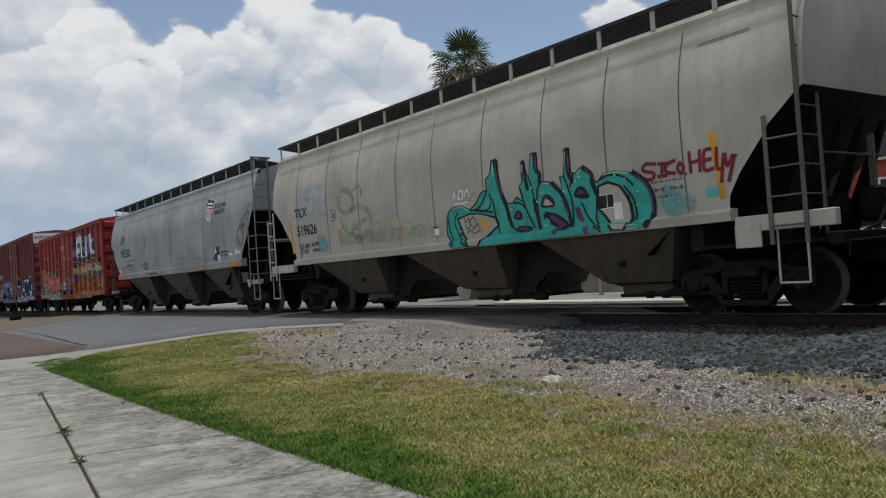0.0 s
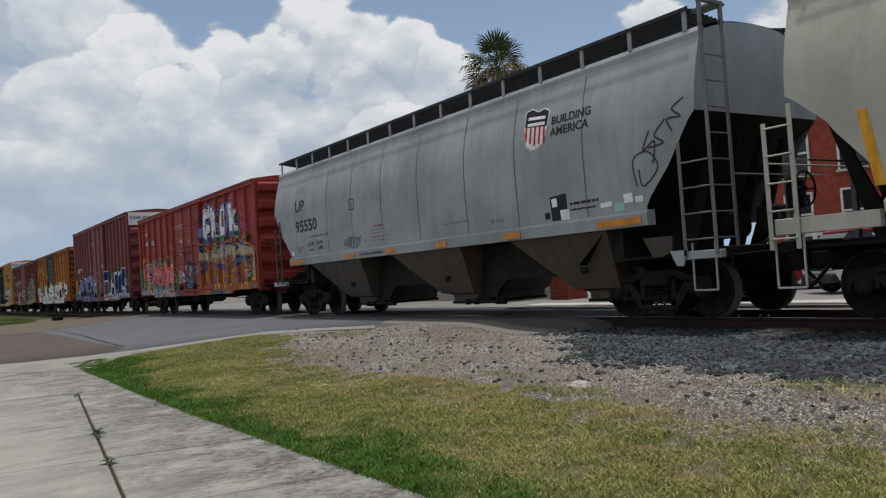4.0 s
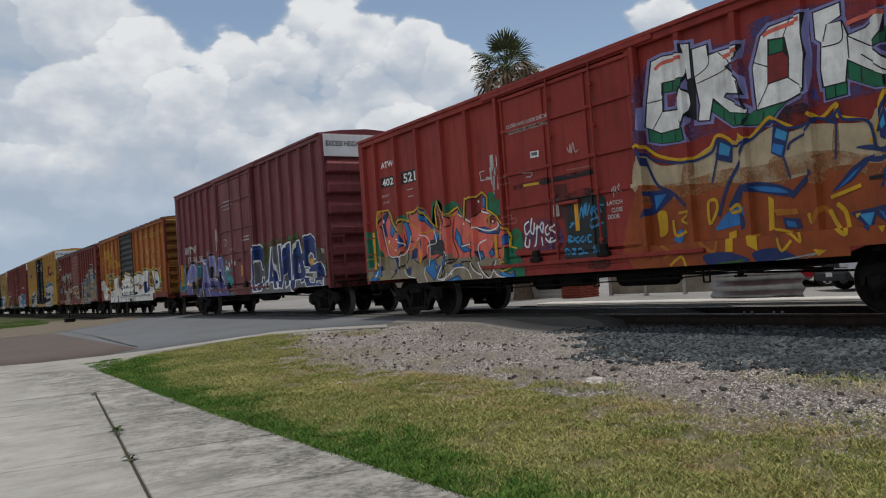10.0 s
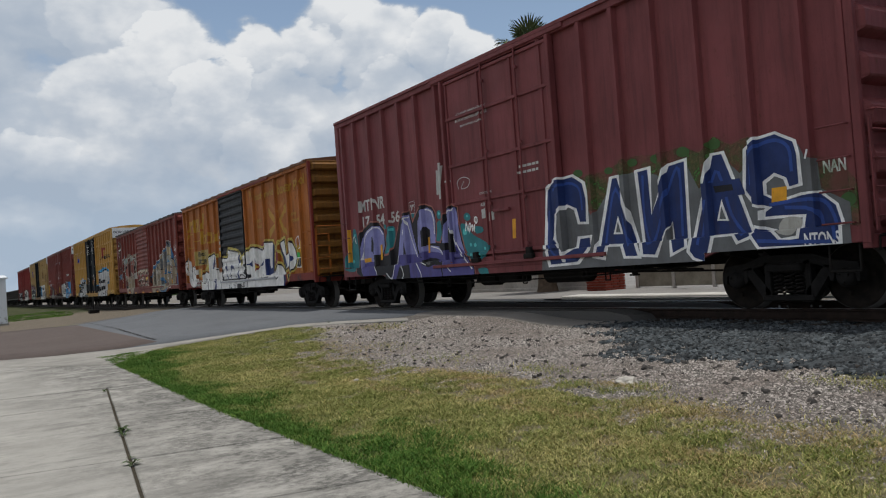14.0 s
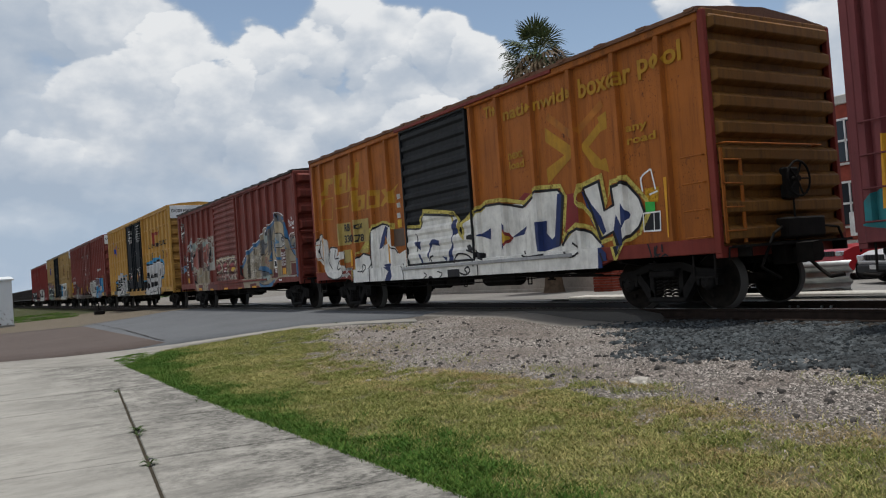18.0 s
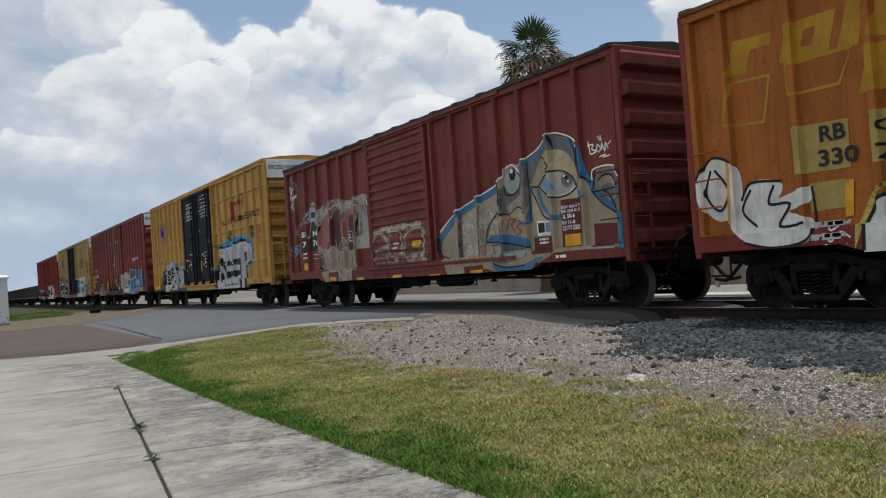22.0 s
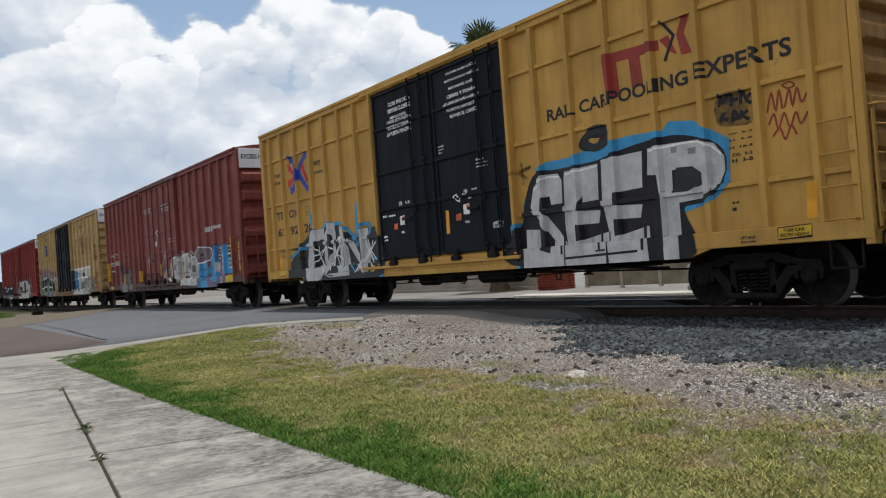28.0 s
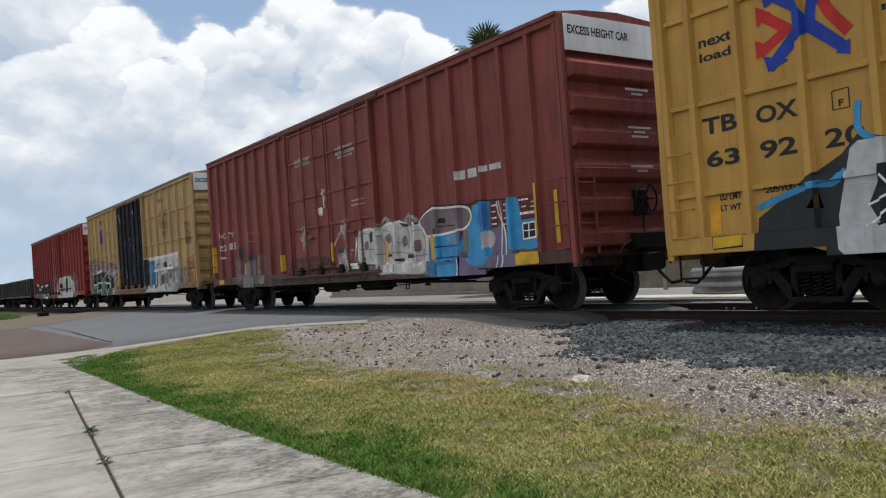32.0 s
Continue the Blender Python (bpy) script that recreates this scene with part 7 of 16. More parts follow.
art.bar("rustmark", 0, -2.02, 2.13, -1.19, 2.16)
art.bar("rustmark", 0, -2.02, 2.03, -1.15, 2.07)
art.bar("rustmark", 0, -2.02, 1.95, -1.19, 1.98)
art.bar("scuff", 0, -6.68, 2.06, -4.94, 2.08)
art.bar("rustmark", 0, 1.21, 2.06, 2.25, 2.11)
art.bar("scuff", 0, 3.02, 1.94, 3.49, 2.04)
art.patch("black", 0, 0, 4.24, 3.96, 4.41, 4.0, 4.59, 3.91, 4.78, 3.94, 4.92, 3.87, 4.87, 3.54, 4.75, 3.27, 4.5, 3.15, 4.28, 3.29, 4.22, 3.54)
art.patch("white", 1, 0, 4.23, 3.66, 4.87, 3.59, 4.75, 3.29, 4.51, 3.18, 4.29, 3.3)
art.line("arrowred", 2, 0.055, 0, 4.29, 3.65, 4.28, 3.41)
art.line("arrowred", 2, 0.055, 0, 4.42, 3.63, 4.41, 3.35)
art.line("arrowred", 2, 0.055, 0, 4.55, 3.62, 4.53, 3.3)
art.line("arrowred", 2, 0.055, 0, 4.68, 3.6, 4.66, 3.3)
art.line("arrowred", 2, 0.055, 0, 4.8, 3.59, 4.79, 3.31)
art.line("white", 1, 0.016, 0, 4.24, 3.96, 4.41, 4.0, 4.59, 3.91, 4.78, 3.94, 4.92, 3.87, 4.87, 3.54, 4.75, 3.27, 4.5, 3.15, 4.28, 3.29, 4.22, 3.54, 4.24, 3.96)
art.line("white", 1, 0.06, 0, 4.34, 3.82, 4.8, 3.77)
art.line("white", 1, 0.06, 0, 4.33, 3.7, 4.79, 3.66)
art = Art("up")
art.word("stencil", 0, "UP", -6.61, 3.123, -5.96, 3.462)
art.word("stencil", 0, "95550", -6.62, 2.505, -5.13, 2.866)
art.word("stencil", 0, "LD LMT", -5.83, 2.088, -5.4, 2.178)
art.word("stencil", 0, "224100", -5.28, 2.098, -4.85, 2.191)
art.word("stencil", 0, "LT WT", -5.82, 1.914, -5.45, 1.987)
art.word("stencil", 0, "61900", -5.22, 1.937, -4.85, 2.031)
art.bar("scuff", 0, -6.55, 3.69, -6.05, 3.78)
art.bar("scuff", 0, -6.54, 3.79, -6.04, 3.87)
art.patch("white", 0, 0, -7.06, 1.96, -6.89, 1.98, -6.9, 1.86, -7.06, 1.86)
art.patch("greyfade", 0, 0, -6.6, 2.07, -6.33, 2.1, -6.32, 1.93, -6.59, 1.92)
art.patch("amber", 0, 0, -7.08, 1.585, -6.12, 1.585, -6.12, 1.7, -7.08, 1.7)
art.line("scuff", 0, 0.03, 1, -6.25, 1.97, -6.18, 2.08, -6.14, 1.89, -6.08, 2.01)
art = Art("atw")
art.patch("offwhite", 0, 0, -2.29, 3.38, -2.18, 3.38, -2.18, 3.1, -2.24, 3.03, -2.31, 3.06)
art.patch("offwhite", 0, 0, -2.09, 3.3, -1.96, 3.3, -1.98, 3.05, -2.07, 3.02)
art.patch("offwhite", 0, 0, -2.34, 3.13, -2.27, 3.1, -2.25, 2.71, -2.3, 2.79)
art.patch("offwhite", 0, 0, -2.22, 2.94, -2.17, 2.94, -2.19, 2.64, -2.26, 2.63)
art.patch("offwhite", 0, 0, -2.1, 2.76, -2.01, 2.78, -2.04, 2.64, -2.1, 2.64)
art.patch("offwhite", 0, 0, -2.26, 2.61, -2.21, 2.61, -2.21, 2.5, -2.26, 2.49)
art.line("offwhite", 0, 0.02, 0, -2.51, 3.08, -2.68, 3.08, -2.66, 2.9, -2.42, 2.89)
art.patch("white", 0, 0, -0.9, 3.22, -0.64, 3.2, -0.65, 3.08, -0.9, 3.09)
art.patch("greyfill", 1, 0, -0.86, 3.19, -0.68, 3.18, -0.69, 3.12, -0.85, 3.13)
art.line("palepink", 0, 0.02, 1, 0.15, 3.12, 0.21, 3.02, 0.24, 3.16, 0.26, 3.0, 0.32, 3.18, 0.36, 3.01, 0.45, 3.03)
art.line("palepink", 0, 0.02, 1, -1.15, 2.83, -0.89, 2.81, -0.93, 2.74, -1.07, 2.75)
art.line("blackmist", 0, 0.1, 1, -1.47, 2.58, -0.72, 2.61, -0.09, 2.59, 0.77, 2.6)
art.line("labelyellow", 1, 0.05, 0, -1.17, 2.59, -0.7, 2.58)
art.patch("black", 1, 0, -0.67, 2.6, -0.3, 2.6, -0.09, 2.63, 0.21, 2.58, 0.78, 2.62, 0.78, 2.54, -0.1, 2.54, -0.62, 2.53)
art.patch("platered", 1, 0, -0.36, 2.48, 0.07, 2.47, 0.05, 1.85, -0.38, 1.84)
art.word("offwhite", 2, "OPEN CLOSE", -0.4, 2.393, 0.07, 2.393)
art.patch("offwhite", 2, 0, -0.35, 2.11, -0.18, 2.12, -0.18, 1.89, -0.35, 1.89)
art.line("dark", 2, 0.06, 1, -0.18, 2.25, -0.06, 1.94, -0.01, 1.61)
art.patch("grafblack", 0, 1, 0.1, 2.16, 0.45, 2.18, 0.99, 2.13, 1.01, 1.75, 0.94, 1.02, 0.42, 1.02, -0.09, 1.09, 0.0, 1.6)
art.patch("blackmist", 0, 1, 0.12, 2.28, 0.61, 2.32, 0.78, 2.19, 0.16, 2.15)
art.patch("blackmist", 0, 1, -0.18, 1.09, 0.97, 1.04, 0.9, 0.85, 0.03, 0.97)
art.patch("reflector", 2, 0, 0.23, 2.07, 0.34, 2.07, 0.34, 1.58, 0.23, 1.58)
art.line("sky", 2, 0.035, 1, 0.34, 1.77, 0.43, 1.99, 0.45, 1.81, 0.51, 2.03, 0.51, 1.84, 0.56, 2.06)
art.line("sky", 2, 0.035, 1, 0.55, 1.83, 0.64, 2.02, 0.67, 1.84)
art.line("sky", 2, 0.03, 1, 0.7, 1.81, 0.75, 1.99, 0.72, 1.88, 0.82, 1.94, 0.75, 1.87, 0.82, 1.78)
art.line("sky", 2, 0.03, 1, 0.98, 1.97, 0.87, 1.97, 0.92, 1.84)
art.line("sky", 2, 0.035, 1, 0.06, 1.65, 0.2, 1.73, 0.11, 1.72)
art.line("sky", 2, 0.035, 1, 0.62, 1.61, 0.68, 1.73, 0.82, 1.77, 0.83, 1.66, 0.64, 1.59, 0.95, 1.67)
art.line("sky", 2, 0.03, 1, 0.0, 1.4, 0.03, 1.5, 0.11, 1.48, 0.03, 1.43, 0.12, 1.4, 0.02, 1.38)
art.line("sky", 2, 0.03, 1, 0.17, 1.48, 0.16, 1.38)
art.line("sky", 2, 0.03, 1, 0.3, 1.47, 0.2, 1.43, 0.27, 1.36, 0.3, 1.41)
art.line("sky", 2, 0.03, 1, 0.42, 1.47, 0.33, 1.42, 0.4, 1.36, 0.42, 1.41)
art.line("sky", 2, 0.03, 1, 0.47, 1.46, 0.46, 1.37)
art.line("sky", 2, 0.03, 1, 0.62, 1.47, 0.54, 1.47, 0.54, 1.36, 0.62, 1.36)
art.line("sky", 2, 0.03, 1, -0.07, 1.16, -0.03, 1.27, 0.06, 1.23, 0.01, 1.16)
art.line("sky", 2, 0.03, 1, 0.14, 1.26, 0.23, 1.25, 0.11, 1.17, 0.22, 1.17)
art.line("sky", 2, 0.03, 1, 0.3, 1.24, 0.39, 1.25, 0.37, 1.16, 0.28, 1.16)
art.line("sky", 2, 0.03, 1, 0.39, 1.17, 0.53, 1.16)
art.line("sky", 2, 0.03, 1, 0.67, 1.15, 0.72, 1.27, 0.76, 1.15, 0.9, 1.24, 0.91, 1.14)
art.patch("bruise", 0, 1, -1.26, 1.84, -0.91, 1.92, -0.43, 1.83, -0.19, 1.69, -0.23, 1.32, -1.26, 1.36)
art.line("white", 2, 0.035, 1, -1.08, 1.88, -1.22, 1.81, -1.2, 1.63, -1.07, 1.7)
art.line("white", 2, 0.035, 1, -1.2, 1.59, -1.25, 1.42, -1.14, 1.39, -1.09, 1.53)
art.line("white", 2, 0.035, 1, -0.99, 1.93, -1.05, 1.7, -0.97, 1.63, -0.92, 1.84)
art.line("white", 2, 0.035, 1, -0.84, 1.79, -0.91, 1.45, -0.97, 1.38)
art.line("white", 2, 0.035, 1, -0.9, 1.72, -0.76, 1.75)
art.line("white", 2, 0.035, 1, -0.67, 1.83, -0.76, 1.75, -0.7, 1.63, -0.65, 1.81)
art.line("white", 2, 0.035, 1, -0.73, 1.55, -0.72, 1.38)
art.line("white", 2, 0.035, 1, -0.52, 1.76, -0.61, 1.69, -0.59, 1.58, -0.46, 1.6)
art.line("white", 2, 0.035, 1, -0.29, 1.76, -0.45, 1.68, -0.33, 1.59, -0.29, 1.48, -0.48, 1.42)
art.line("white", 2, 0.035, 1, -0.63, 1.52, -0.51, 1.42, -0.42, 1.52)
art.word("offwhite", 1, "DOOR", 1.06, 1.705, 1.34, 1.784)
art.word("offwhite", 1, "CLOSE", 1.16, 1.815, 1.42, 1.895)
art.word("offwhite", 1, "LATCH", 1.06, 1.946, 1.43, 2.018)
art.line("palepink", 1, 0.02, 1, 1.23, 2.08, 1.27, 2.26, 1.32, 2.15, 1.37, 2.28, 1.42, 2.14)
art.line("rose", 0, 0.025, 1, -1.84, 2.02, -1.62, 2.06, -1.67, 1.96)
art.line("rose", 0, 0.025, 1, -1.88, 1.9, -1.52, 1.89, -1.49, 1.98, -1.66, 1.98)
art.line("rose", 0, 0.025, 1, -1.8, 2.83, -1.68, 2.85, -1.58, 2.76)
art.line("rose", 0, 0.025, 1, -1.8, 2.7, -1.58, 2.71)
art.line("rose", 0, 0.025, 0, 0.1, 2.71, 0.74, 2.69)
art.bar("offwhite", 0, 5.3, 4.44, 5.91, 4.42)
art.bar("offwhite", 0, 5.29, 4.34, 5.85, 4.33)
art.bar("offwhite", 0, 5.28, 4.25, 5.89, 4.24)
art.patch("bruise", 0, 1, 1.8, 2.69, 1.92, 3.72, 2.12, 4.14, 2.91, 4.2, 3.87, 4.04, 4.12, 4.24, 4.91, 4.2, 5.38, 4.13, 6.0, 3.88, 6.05, 3.5, 6.11, 2.9, 5.62, 2.83, 5.1, 2.82, 4.26, 2.83, 3.49, 2.79, 3.24, 2.77, 2.28, 2.72)
art.patch("violet", 0, 0, 4.08, 4.01, 4.21, 4.25, 4.43, 4.25, 4.41, 4.06)
art.patch("violet", 0, 0, 5.92, 3.48, 6.02, 3.36, 6.01, 3.24, 5.88, 3.39)
art.patch("violet", 0, 0, 4.97, 3.07, 5.01, 3.12, 5.06, 2.89, 4.96, 2.94)
art.patch("violet", 0, 0, 5.45, 2.98, 5.63, 2.99, 5.62, 2.87, 5.47, 2.87)
art.patch("violet", 0, 0, 3.75, 3.14, 3.87, 3.15, 4.02, 3.01, 3.77, 2.96)
art.patch("lavender", 1, 0, 2.16, 4.21, 2.45, 4.25, 2.97, 4.18, 3.06, 4.03, 2.97, 3.68, 2.52, 3.7, 2.5, 3.36, 2.64, 3.35, 2.8, 3.72, 3.03, 3.48, 3.06, 3.3, 2.84, 2.92, 2.32, 2.91, 1.92, 3.11, 1.99, 3.54)
art.patch("lavender", 1, 0, 2.8, 4.34, 3.11, 4.29, 3.1, 3.65, 2.85, 3.62)
art.patch("lavender", 1, 0, 2.98, 4.2, 3.42, 4.2, 3.43, 4.03, 3.51, 4.03, 4.02, 4.03, 3.94, 3.77, 3.76, 3.7, 3.95, 3.48, 3.99, 3.16, 3.66, 3.26, 3.68, 3.28, 4.04, 3.03, 3.98, 2.89, 3.62, 2.99, 3.42, 3.18, 3.35, 2.93, 2.98, 2.97, 3.05, 3.27, 2.99, 3.71)
art.patch("lavender", 1, 0, 4.02, 3.6, 4.2, 4.03, 4.37, 4.15, 5.02, 4.16, 4.99, 3.81, 5.01, 3.54, 4.95, 3.04, 4.61, 2.95, 4.05, 2.91, 4.03, 3.19)
art.patch("lavender", 1, 0, 5.01, 4.13, 5.51, 4.15, 5.5, 3.89, 5.32, 3.88, 5.5, 3.9, 5.56, 3.71, 5.72, 3.72, 6.03, 3.9, 6.02, 3.54, 5.88, 3.42, 6.12, 3.15, 6.16, 2.99, 5.96, 2.98, 5.73, 3.1, 5.53, 3.24, 5.49, 3.02, 5.07, 3.01, 5.05, 3.32, 5.09, 3.64, 5.01, 3.71)
art.patch("lavender", 1, 0, 2.0, 3.17, 2.35, 3.01, 2.85, 3.01, 2.9, 2.73, 2.31, 2.77, 2.02, 2.86)
art.patch("lavender", 1, 0, 3.3, 3.37, 3.69, 3.06, 4.03, 2.98, 3.91, 2.77, 3.67, 2.8, 3.27, 3.12)
art.patch("lavender", 1, 0, 4.07, 3.01, 4.62, 3.0, 4.46, 2.87, 4.3, 2.69, 3.84, 2.78, 3.91, 2.95)
art.patch("lavender", 1, 0, 5.12, 3.09, 5.48, 3.1, 5.48, 2.87, 5.11, 2.86)
art.patch("lavender", 1, 0, 5.45, 3.39, 5.78, 3.15, 6.14, 3.03, 6.11, 2.83, 5.82, 2.87, 5.44, 3.08)
art.patch("lavender", 1, 0, 5.81, 3.58, 6.02, 3.67, 6.02, 3.41, 5.85, 3.36)
art.patch("lavender", 1, 0, 2.37, 3.83, 2.96, 3.77, 2.88, 3.53, 2.36, 3.57)
art.patch("black", 2, 0, 2.05, 3.12, 2.34, 2.99, 2.82, 2.98, 2.86, 2.76, 2.32, 2.8, 2.06, 2.88)
art.patch("black", 2, 0, 3.33, 3.32, 3.67, 3.04, 3.98, 2.96, 3.89, 2.79, 3.69, 2.82, 3.31, 3.13)
art.patch("black", 2, 0, 4.09, 2.99, 4.59, 2.99, 4.43, 2.88, 4.28, 2.72, 3.88, 2.79, 3.94, 2.93)
art.patch("black", 2, 0, 5.14, 3.07, 5.46, 3.07, 5.45, 2.89, 5.14, 2.88)
art.patch("black", 2, 0, 5.48, 3.34, 5.77, 3.14, 6.11, 3.01, 6.09, 2.86, 5.83, 2.89, 5.47, 3.09)
art.patch("black", 2, 0, 5.84, 3.56, 6.0, 3.63, 5.99, 3.43, 5.87, 3.39)
art.patch("black", 2, 0, 2.41, 3.8, 2.91, 3.75, 2.85, 3.56, 2.41, 3.6)
art.patch("green", 3, 0, 2.07, 3.09, 2.34, 2.97, 2.8, 2.97, 2.83, 2.78, 2.32, 2.81, 2.08, 2.88)
art.patch("green", 3, 0, 3.34, 3.29, 3.66, 3.03, 3.95, 2.96, 3.88, 2.81, 3.7, 2.83, 3.33, 3.13)
art.patch("green", 3, 0, 4.09, 2.98, 4.57, 2.99, 4.42, 2.89, 4.27, 2.74, 3.91, 2.8, 3.95, 2.92)
art.patch("green", 3, 0, 5.16, 3.05, 5.44, 3.06, 5.44, 2.91, 5.16, 2.9)
art.patch("green", 3, 0, 5.49, 3.32, 5.77, 3.12, 6.09, 3.01, 6.07, 2.87, 5.83, 2.9, 5.48, 3.09)
art.patch("green", 3, 0, 5.86, 3.56, 5.99, 3.61, 5.98, 3.44, 5.88, 3.41)
art.patch("green", 3, 0, 2.43, 3.78, 2.89, 3.74, 2.83, 3.57, 2.43, 3.61)
art.patch("black", 4, 0, 2.22, 4.17, 2.47, 4.2, 2.93, 4.14, 3.0, 4.03, 2.91, 3.73, 2.46, 3.75, 2.43, 3.32, 2.69, 3.3, 2.82, 3.63, 2.97, 3.48, 2.99, 3.31, 2.79, 2.97, 2.33, 2.96, 1.99, 3.13, 2.06, 3.52)
art.patch("black", 4, 0, 2.86, 4.28, 3.04, 4.26, 3.04, 3.69, 2.91, 3.68)
art.patch("black", 4, 0, 3.04, 4.15, 3.37, 4.15, 3.37, 3.99, 3.53, 3.99, 3.95, 3.98, 3.89, 3.8, 3.67, 3.72, 3.89, 3.48, 3.93, 3.23, 3.63, 3.31, 3.6, 3.28, 3.98, 3.02, 3.94, 2.95, 3.65, 3.03, 3.39, 3.27, 3.3, 2.98, 3.06, 3.01, 3.11, 3.26, 3.05, 3.7)
art.patch("black", 4, 0, 4.08, 3.59, 4.24, 4.0, 4.4, 4.1, 4.97, 4.12, 4.94, 3.82, 4.96, 3.55, 4.9, 3.07, 4.6, 2.99, 4.1, 2.96, 4.08, 3.19)
art.patch("black", 4, 0, 5.06, 4.09, 5.46, 4.11, 5.46, 3.92, 5.27, 3.87, 5.46, 3.87, 5.53, 3.66, 5.75, 3.69, 6.0, 3.86, 5.98, 3.56, 5.82, 3.43, 6.08, 3.14, 6.11, 3.02, 5.96, 3.02, 5.76, 3.13, 5.5, 3.32, 5.45, 3.05, 5.11, 3.05, 5.1, 3.31, 5.14, 3.65, 5.06, 3.72)
art.patch("white", 5, 0, 2.25, 4.15, 2.47, 4.18, 2.91, 4.12, 2.96, 4.03, 2.89, 3.75, 2.43, 3.77, 2.39, 3.3, 2.71, 3.27, 2.84, 3.58, 2.94, 3.47, 2.96, 3.32, 2.77, 2.99, 2.34, 2.98, 2.03, 3.13, 2.09, 3.51)
art.patch("white", 5, 0, 2.89, 4.26, 3.01, 4.24, 3.01, 3.71, 2.94, 3.7)
art.patch("white", 5, 0, 3.07, 4.13, 3.34, 4.13, 3.34, 3.96, 3.53, 3.97, 3.91, 3.96, 3.86, 3.81, 3.63, 3.73, 3.87, 3.47, 3.9, 3.26, 3.62, 3.34, 3.57, 3.28, 3.95, 3.02, 3.93, 2.97, 3.66, 3.04, 3.38, 3.32, 3.28, 3.0, 3.09, 3.03, 3.14, 3.25, 3.08, 3.7)
art.patch("white", 5, 0, 4.1, 3.58, 4.27, 3.99, 4.42, 4.08, 4.94, 4.1, 4.92, 3.83, 4.94, 3.56, 4.88, 3.09, 4.59, 3.01, 4.12, 2.98, 4.11, 3.19)
art.patch("white", 5, 0, 5.08, 4.07, 5.44, 4.09, 5.44, 3.93, 5.25, 3.87, 5.45, 3.85, 5.51, 3.64, 5.76, 3.67, 5.99, 3.84, 5.96, 3.57, 5.8, 3.43, 6.06, 3.13, 6.09, 3.04, 5.96, 3.03, 5.77, 3.14, 5.48, 3.35, 5.43, 3.07, 5.14, 3.07, 5.12, 3.3, 5.16, 3.65, 5.08, 3.72)
art.patch("black", 4, 0, 2.93, 3.68, 3.09, 3.71, 3.05, 3.03, 2.89, 3.12)
art.patch("black", 6, 0, 4.37, 3.92, 4.64, 3.88, 4.68, 3.59, 4.65, 3.31, 4.31, 3.29)
art.patch("green", 7, 0, 4.4, 3.89, 4.61, 3.86, 4.59, 3.7, 4.38, 3.7)
art.patch("dustred", 7, 0, 4.37, 3.68, 4.59, 3.68, 4.66, 3.59, 4.64, 3.33, 4.33, 3.31)
art.line("salmon", 6, 0.06, 1, 2.32, 4.02, 2.48, 4.08, 2.87, 4.06)
art.line("salmon", 6, 0.06, 1, 3.63, 3.87, 3.89, 3.9)
art.line("salmon", 6, 0.06, 1, 4.32, 3.99, 4.44, 4.02, 4.9, 4.04)
art.line("salmon", 6, 0.06, 1, 5.53, 3.8, 5.72, 3.82, 5.98, 3.81)
art.line("black", 6, 0.016, 1, 2.1, 3.51, 2.42, 3.5)
art.line("black", 6, 0.016, 1, 2.39, 3.3, 2.16, 3.05)
art.line("black", 6, 0.016, 1, 2.71, 3.27, 2.81, 3.03)
art.line("black", 6, 0.016, 1, 3.34, 4.11, 3.35, 3.83, 3.08, 3.7)
art.line("black", 6, 0.016, 1, 3.53, 3.97, 3.7, 3.71, 3.11, 3.59)
art.line("black", 6, 0.016, 1, 3.63, 3.73, 3.89, 3.47)
art.line("black", 6, 0.016, 1, 3.86, 3.46, 3.93, 3.02)
art.line("black", 6, 0.016, 1, 4.11, 3.66, 4.34, 3.54)
art.line("black", 6, 0.016, 1, 4.61, 3.88, 4.74, 4.13)
art.line("black", 6, 0.016, 1, 4.63, 3.32, 4.89, 3.09)
art.line("black", 6, 0.016, 1, 4.33, 3.3, 4.13, 3.01)
art.line("black", 6, 0.016, 1, 5.25, 3.87, 5.18, 3.66)
art.line("black", 6, 0.016, 1, 5.45, 3.85, 5.43, 3.6, 5.16, 3.59)
art.line("black", 6, 0.016, 1, 5.51, 3.64, 5.8, 3.43)
art.line("black", 6, 0.016, 1, 5.51, 3.64, 5.51, 3.35)
art.line("black", 6, 0.016, 1, 5.67, 3.36, 6.0, 3.06)
art.line("black", 6, 0.016, 1, 2.41, 3.58, 2.43, 3.77)
art.line("black", 4, 0.016, 1, 2.34, 2.96, 2.34, 2.82)
art.line("black", 4, 0.016, 1, 2.61, 2.95, 2.61, 2.8)
art.line("black", 4, 0.016, 1, 3.55, 3.09, 3.55, 2.93)
art.line("black", 4, 0.016, 1, 3.73, 2.98, 3.73, 2.84)
art.line("black", 4, 0.016, 1, 4.22, 2.94, 4.17, 2.76)
art.line("black", 4, 0.016, 1, 5.29, 3.05, 5.29, 2.89)
art.line("black", 4, 0.016, 1, 5.65, 3.19, 5.65, 3.01)
art.line("black", 4, 0.016, 1, 5.82, 3.09, 5.82, 2.91)
art.line("black", 4, 0.016, 1, 5.96, 3.02, 5.96, 2.9)
art.line("black", 4, 0.016, 1, 2.65, 3.76, 2.63, 3.6)
art.line("pink", 0, 0.045, 1, 6.58, 3.89, 6.25, 3.93, 6.32, 3.77, 6.26, 3.54, 6.58, 3.58)
art.line("pink", 0, 0.045, 1, 6.39, 4.07, 6.54, 4.05)
art.line("pink", 0, 0.035, 1, 6.29, 3.42, 6.27, 3.18, 6.23, 3.09)
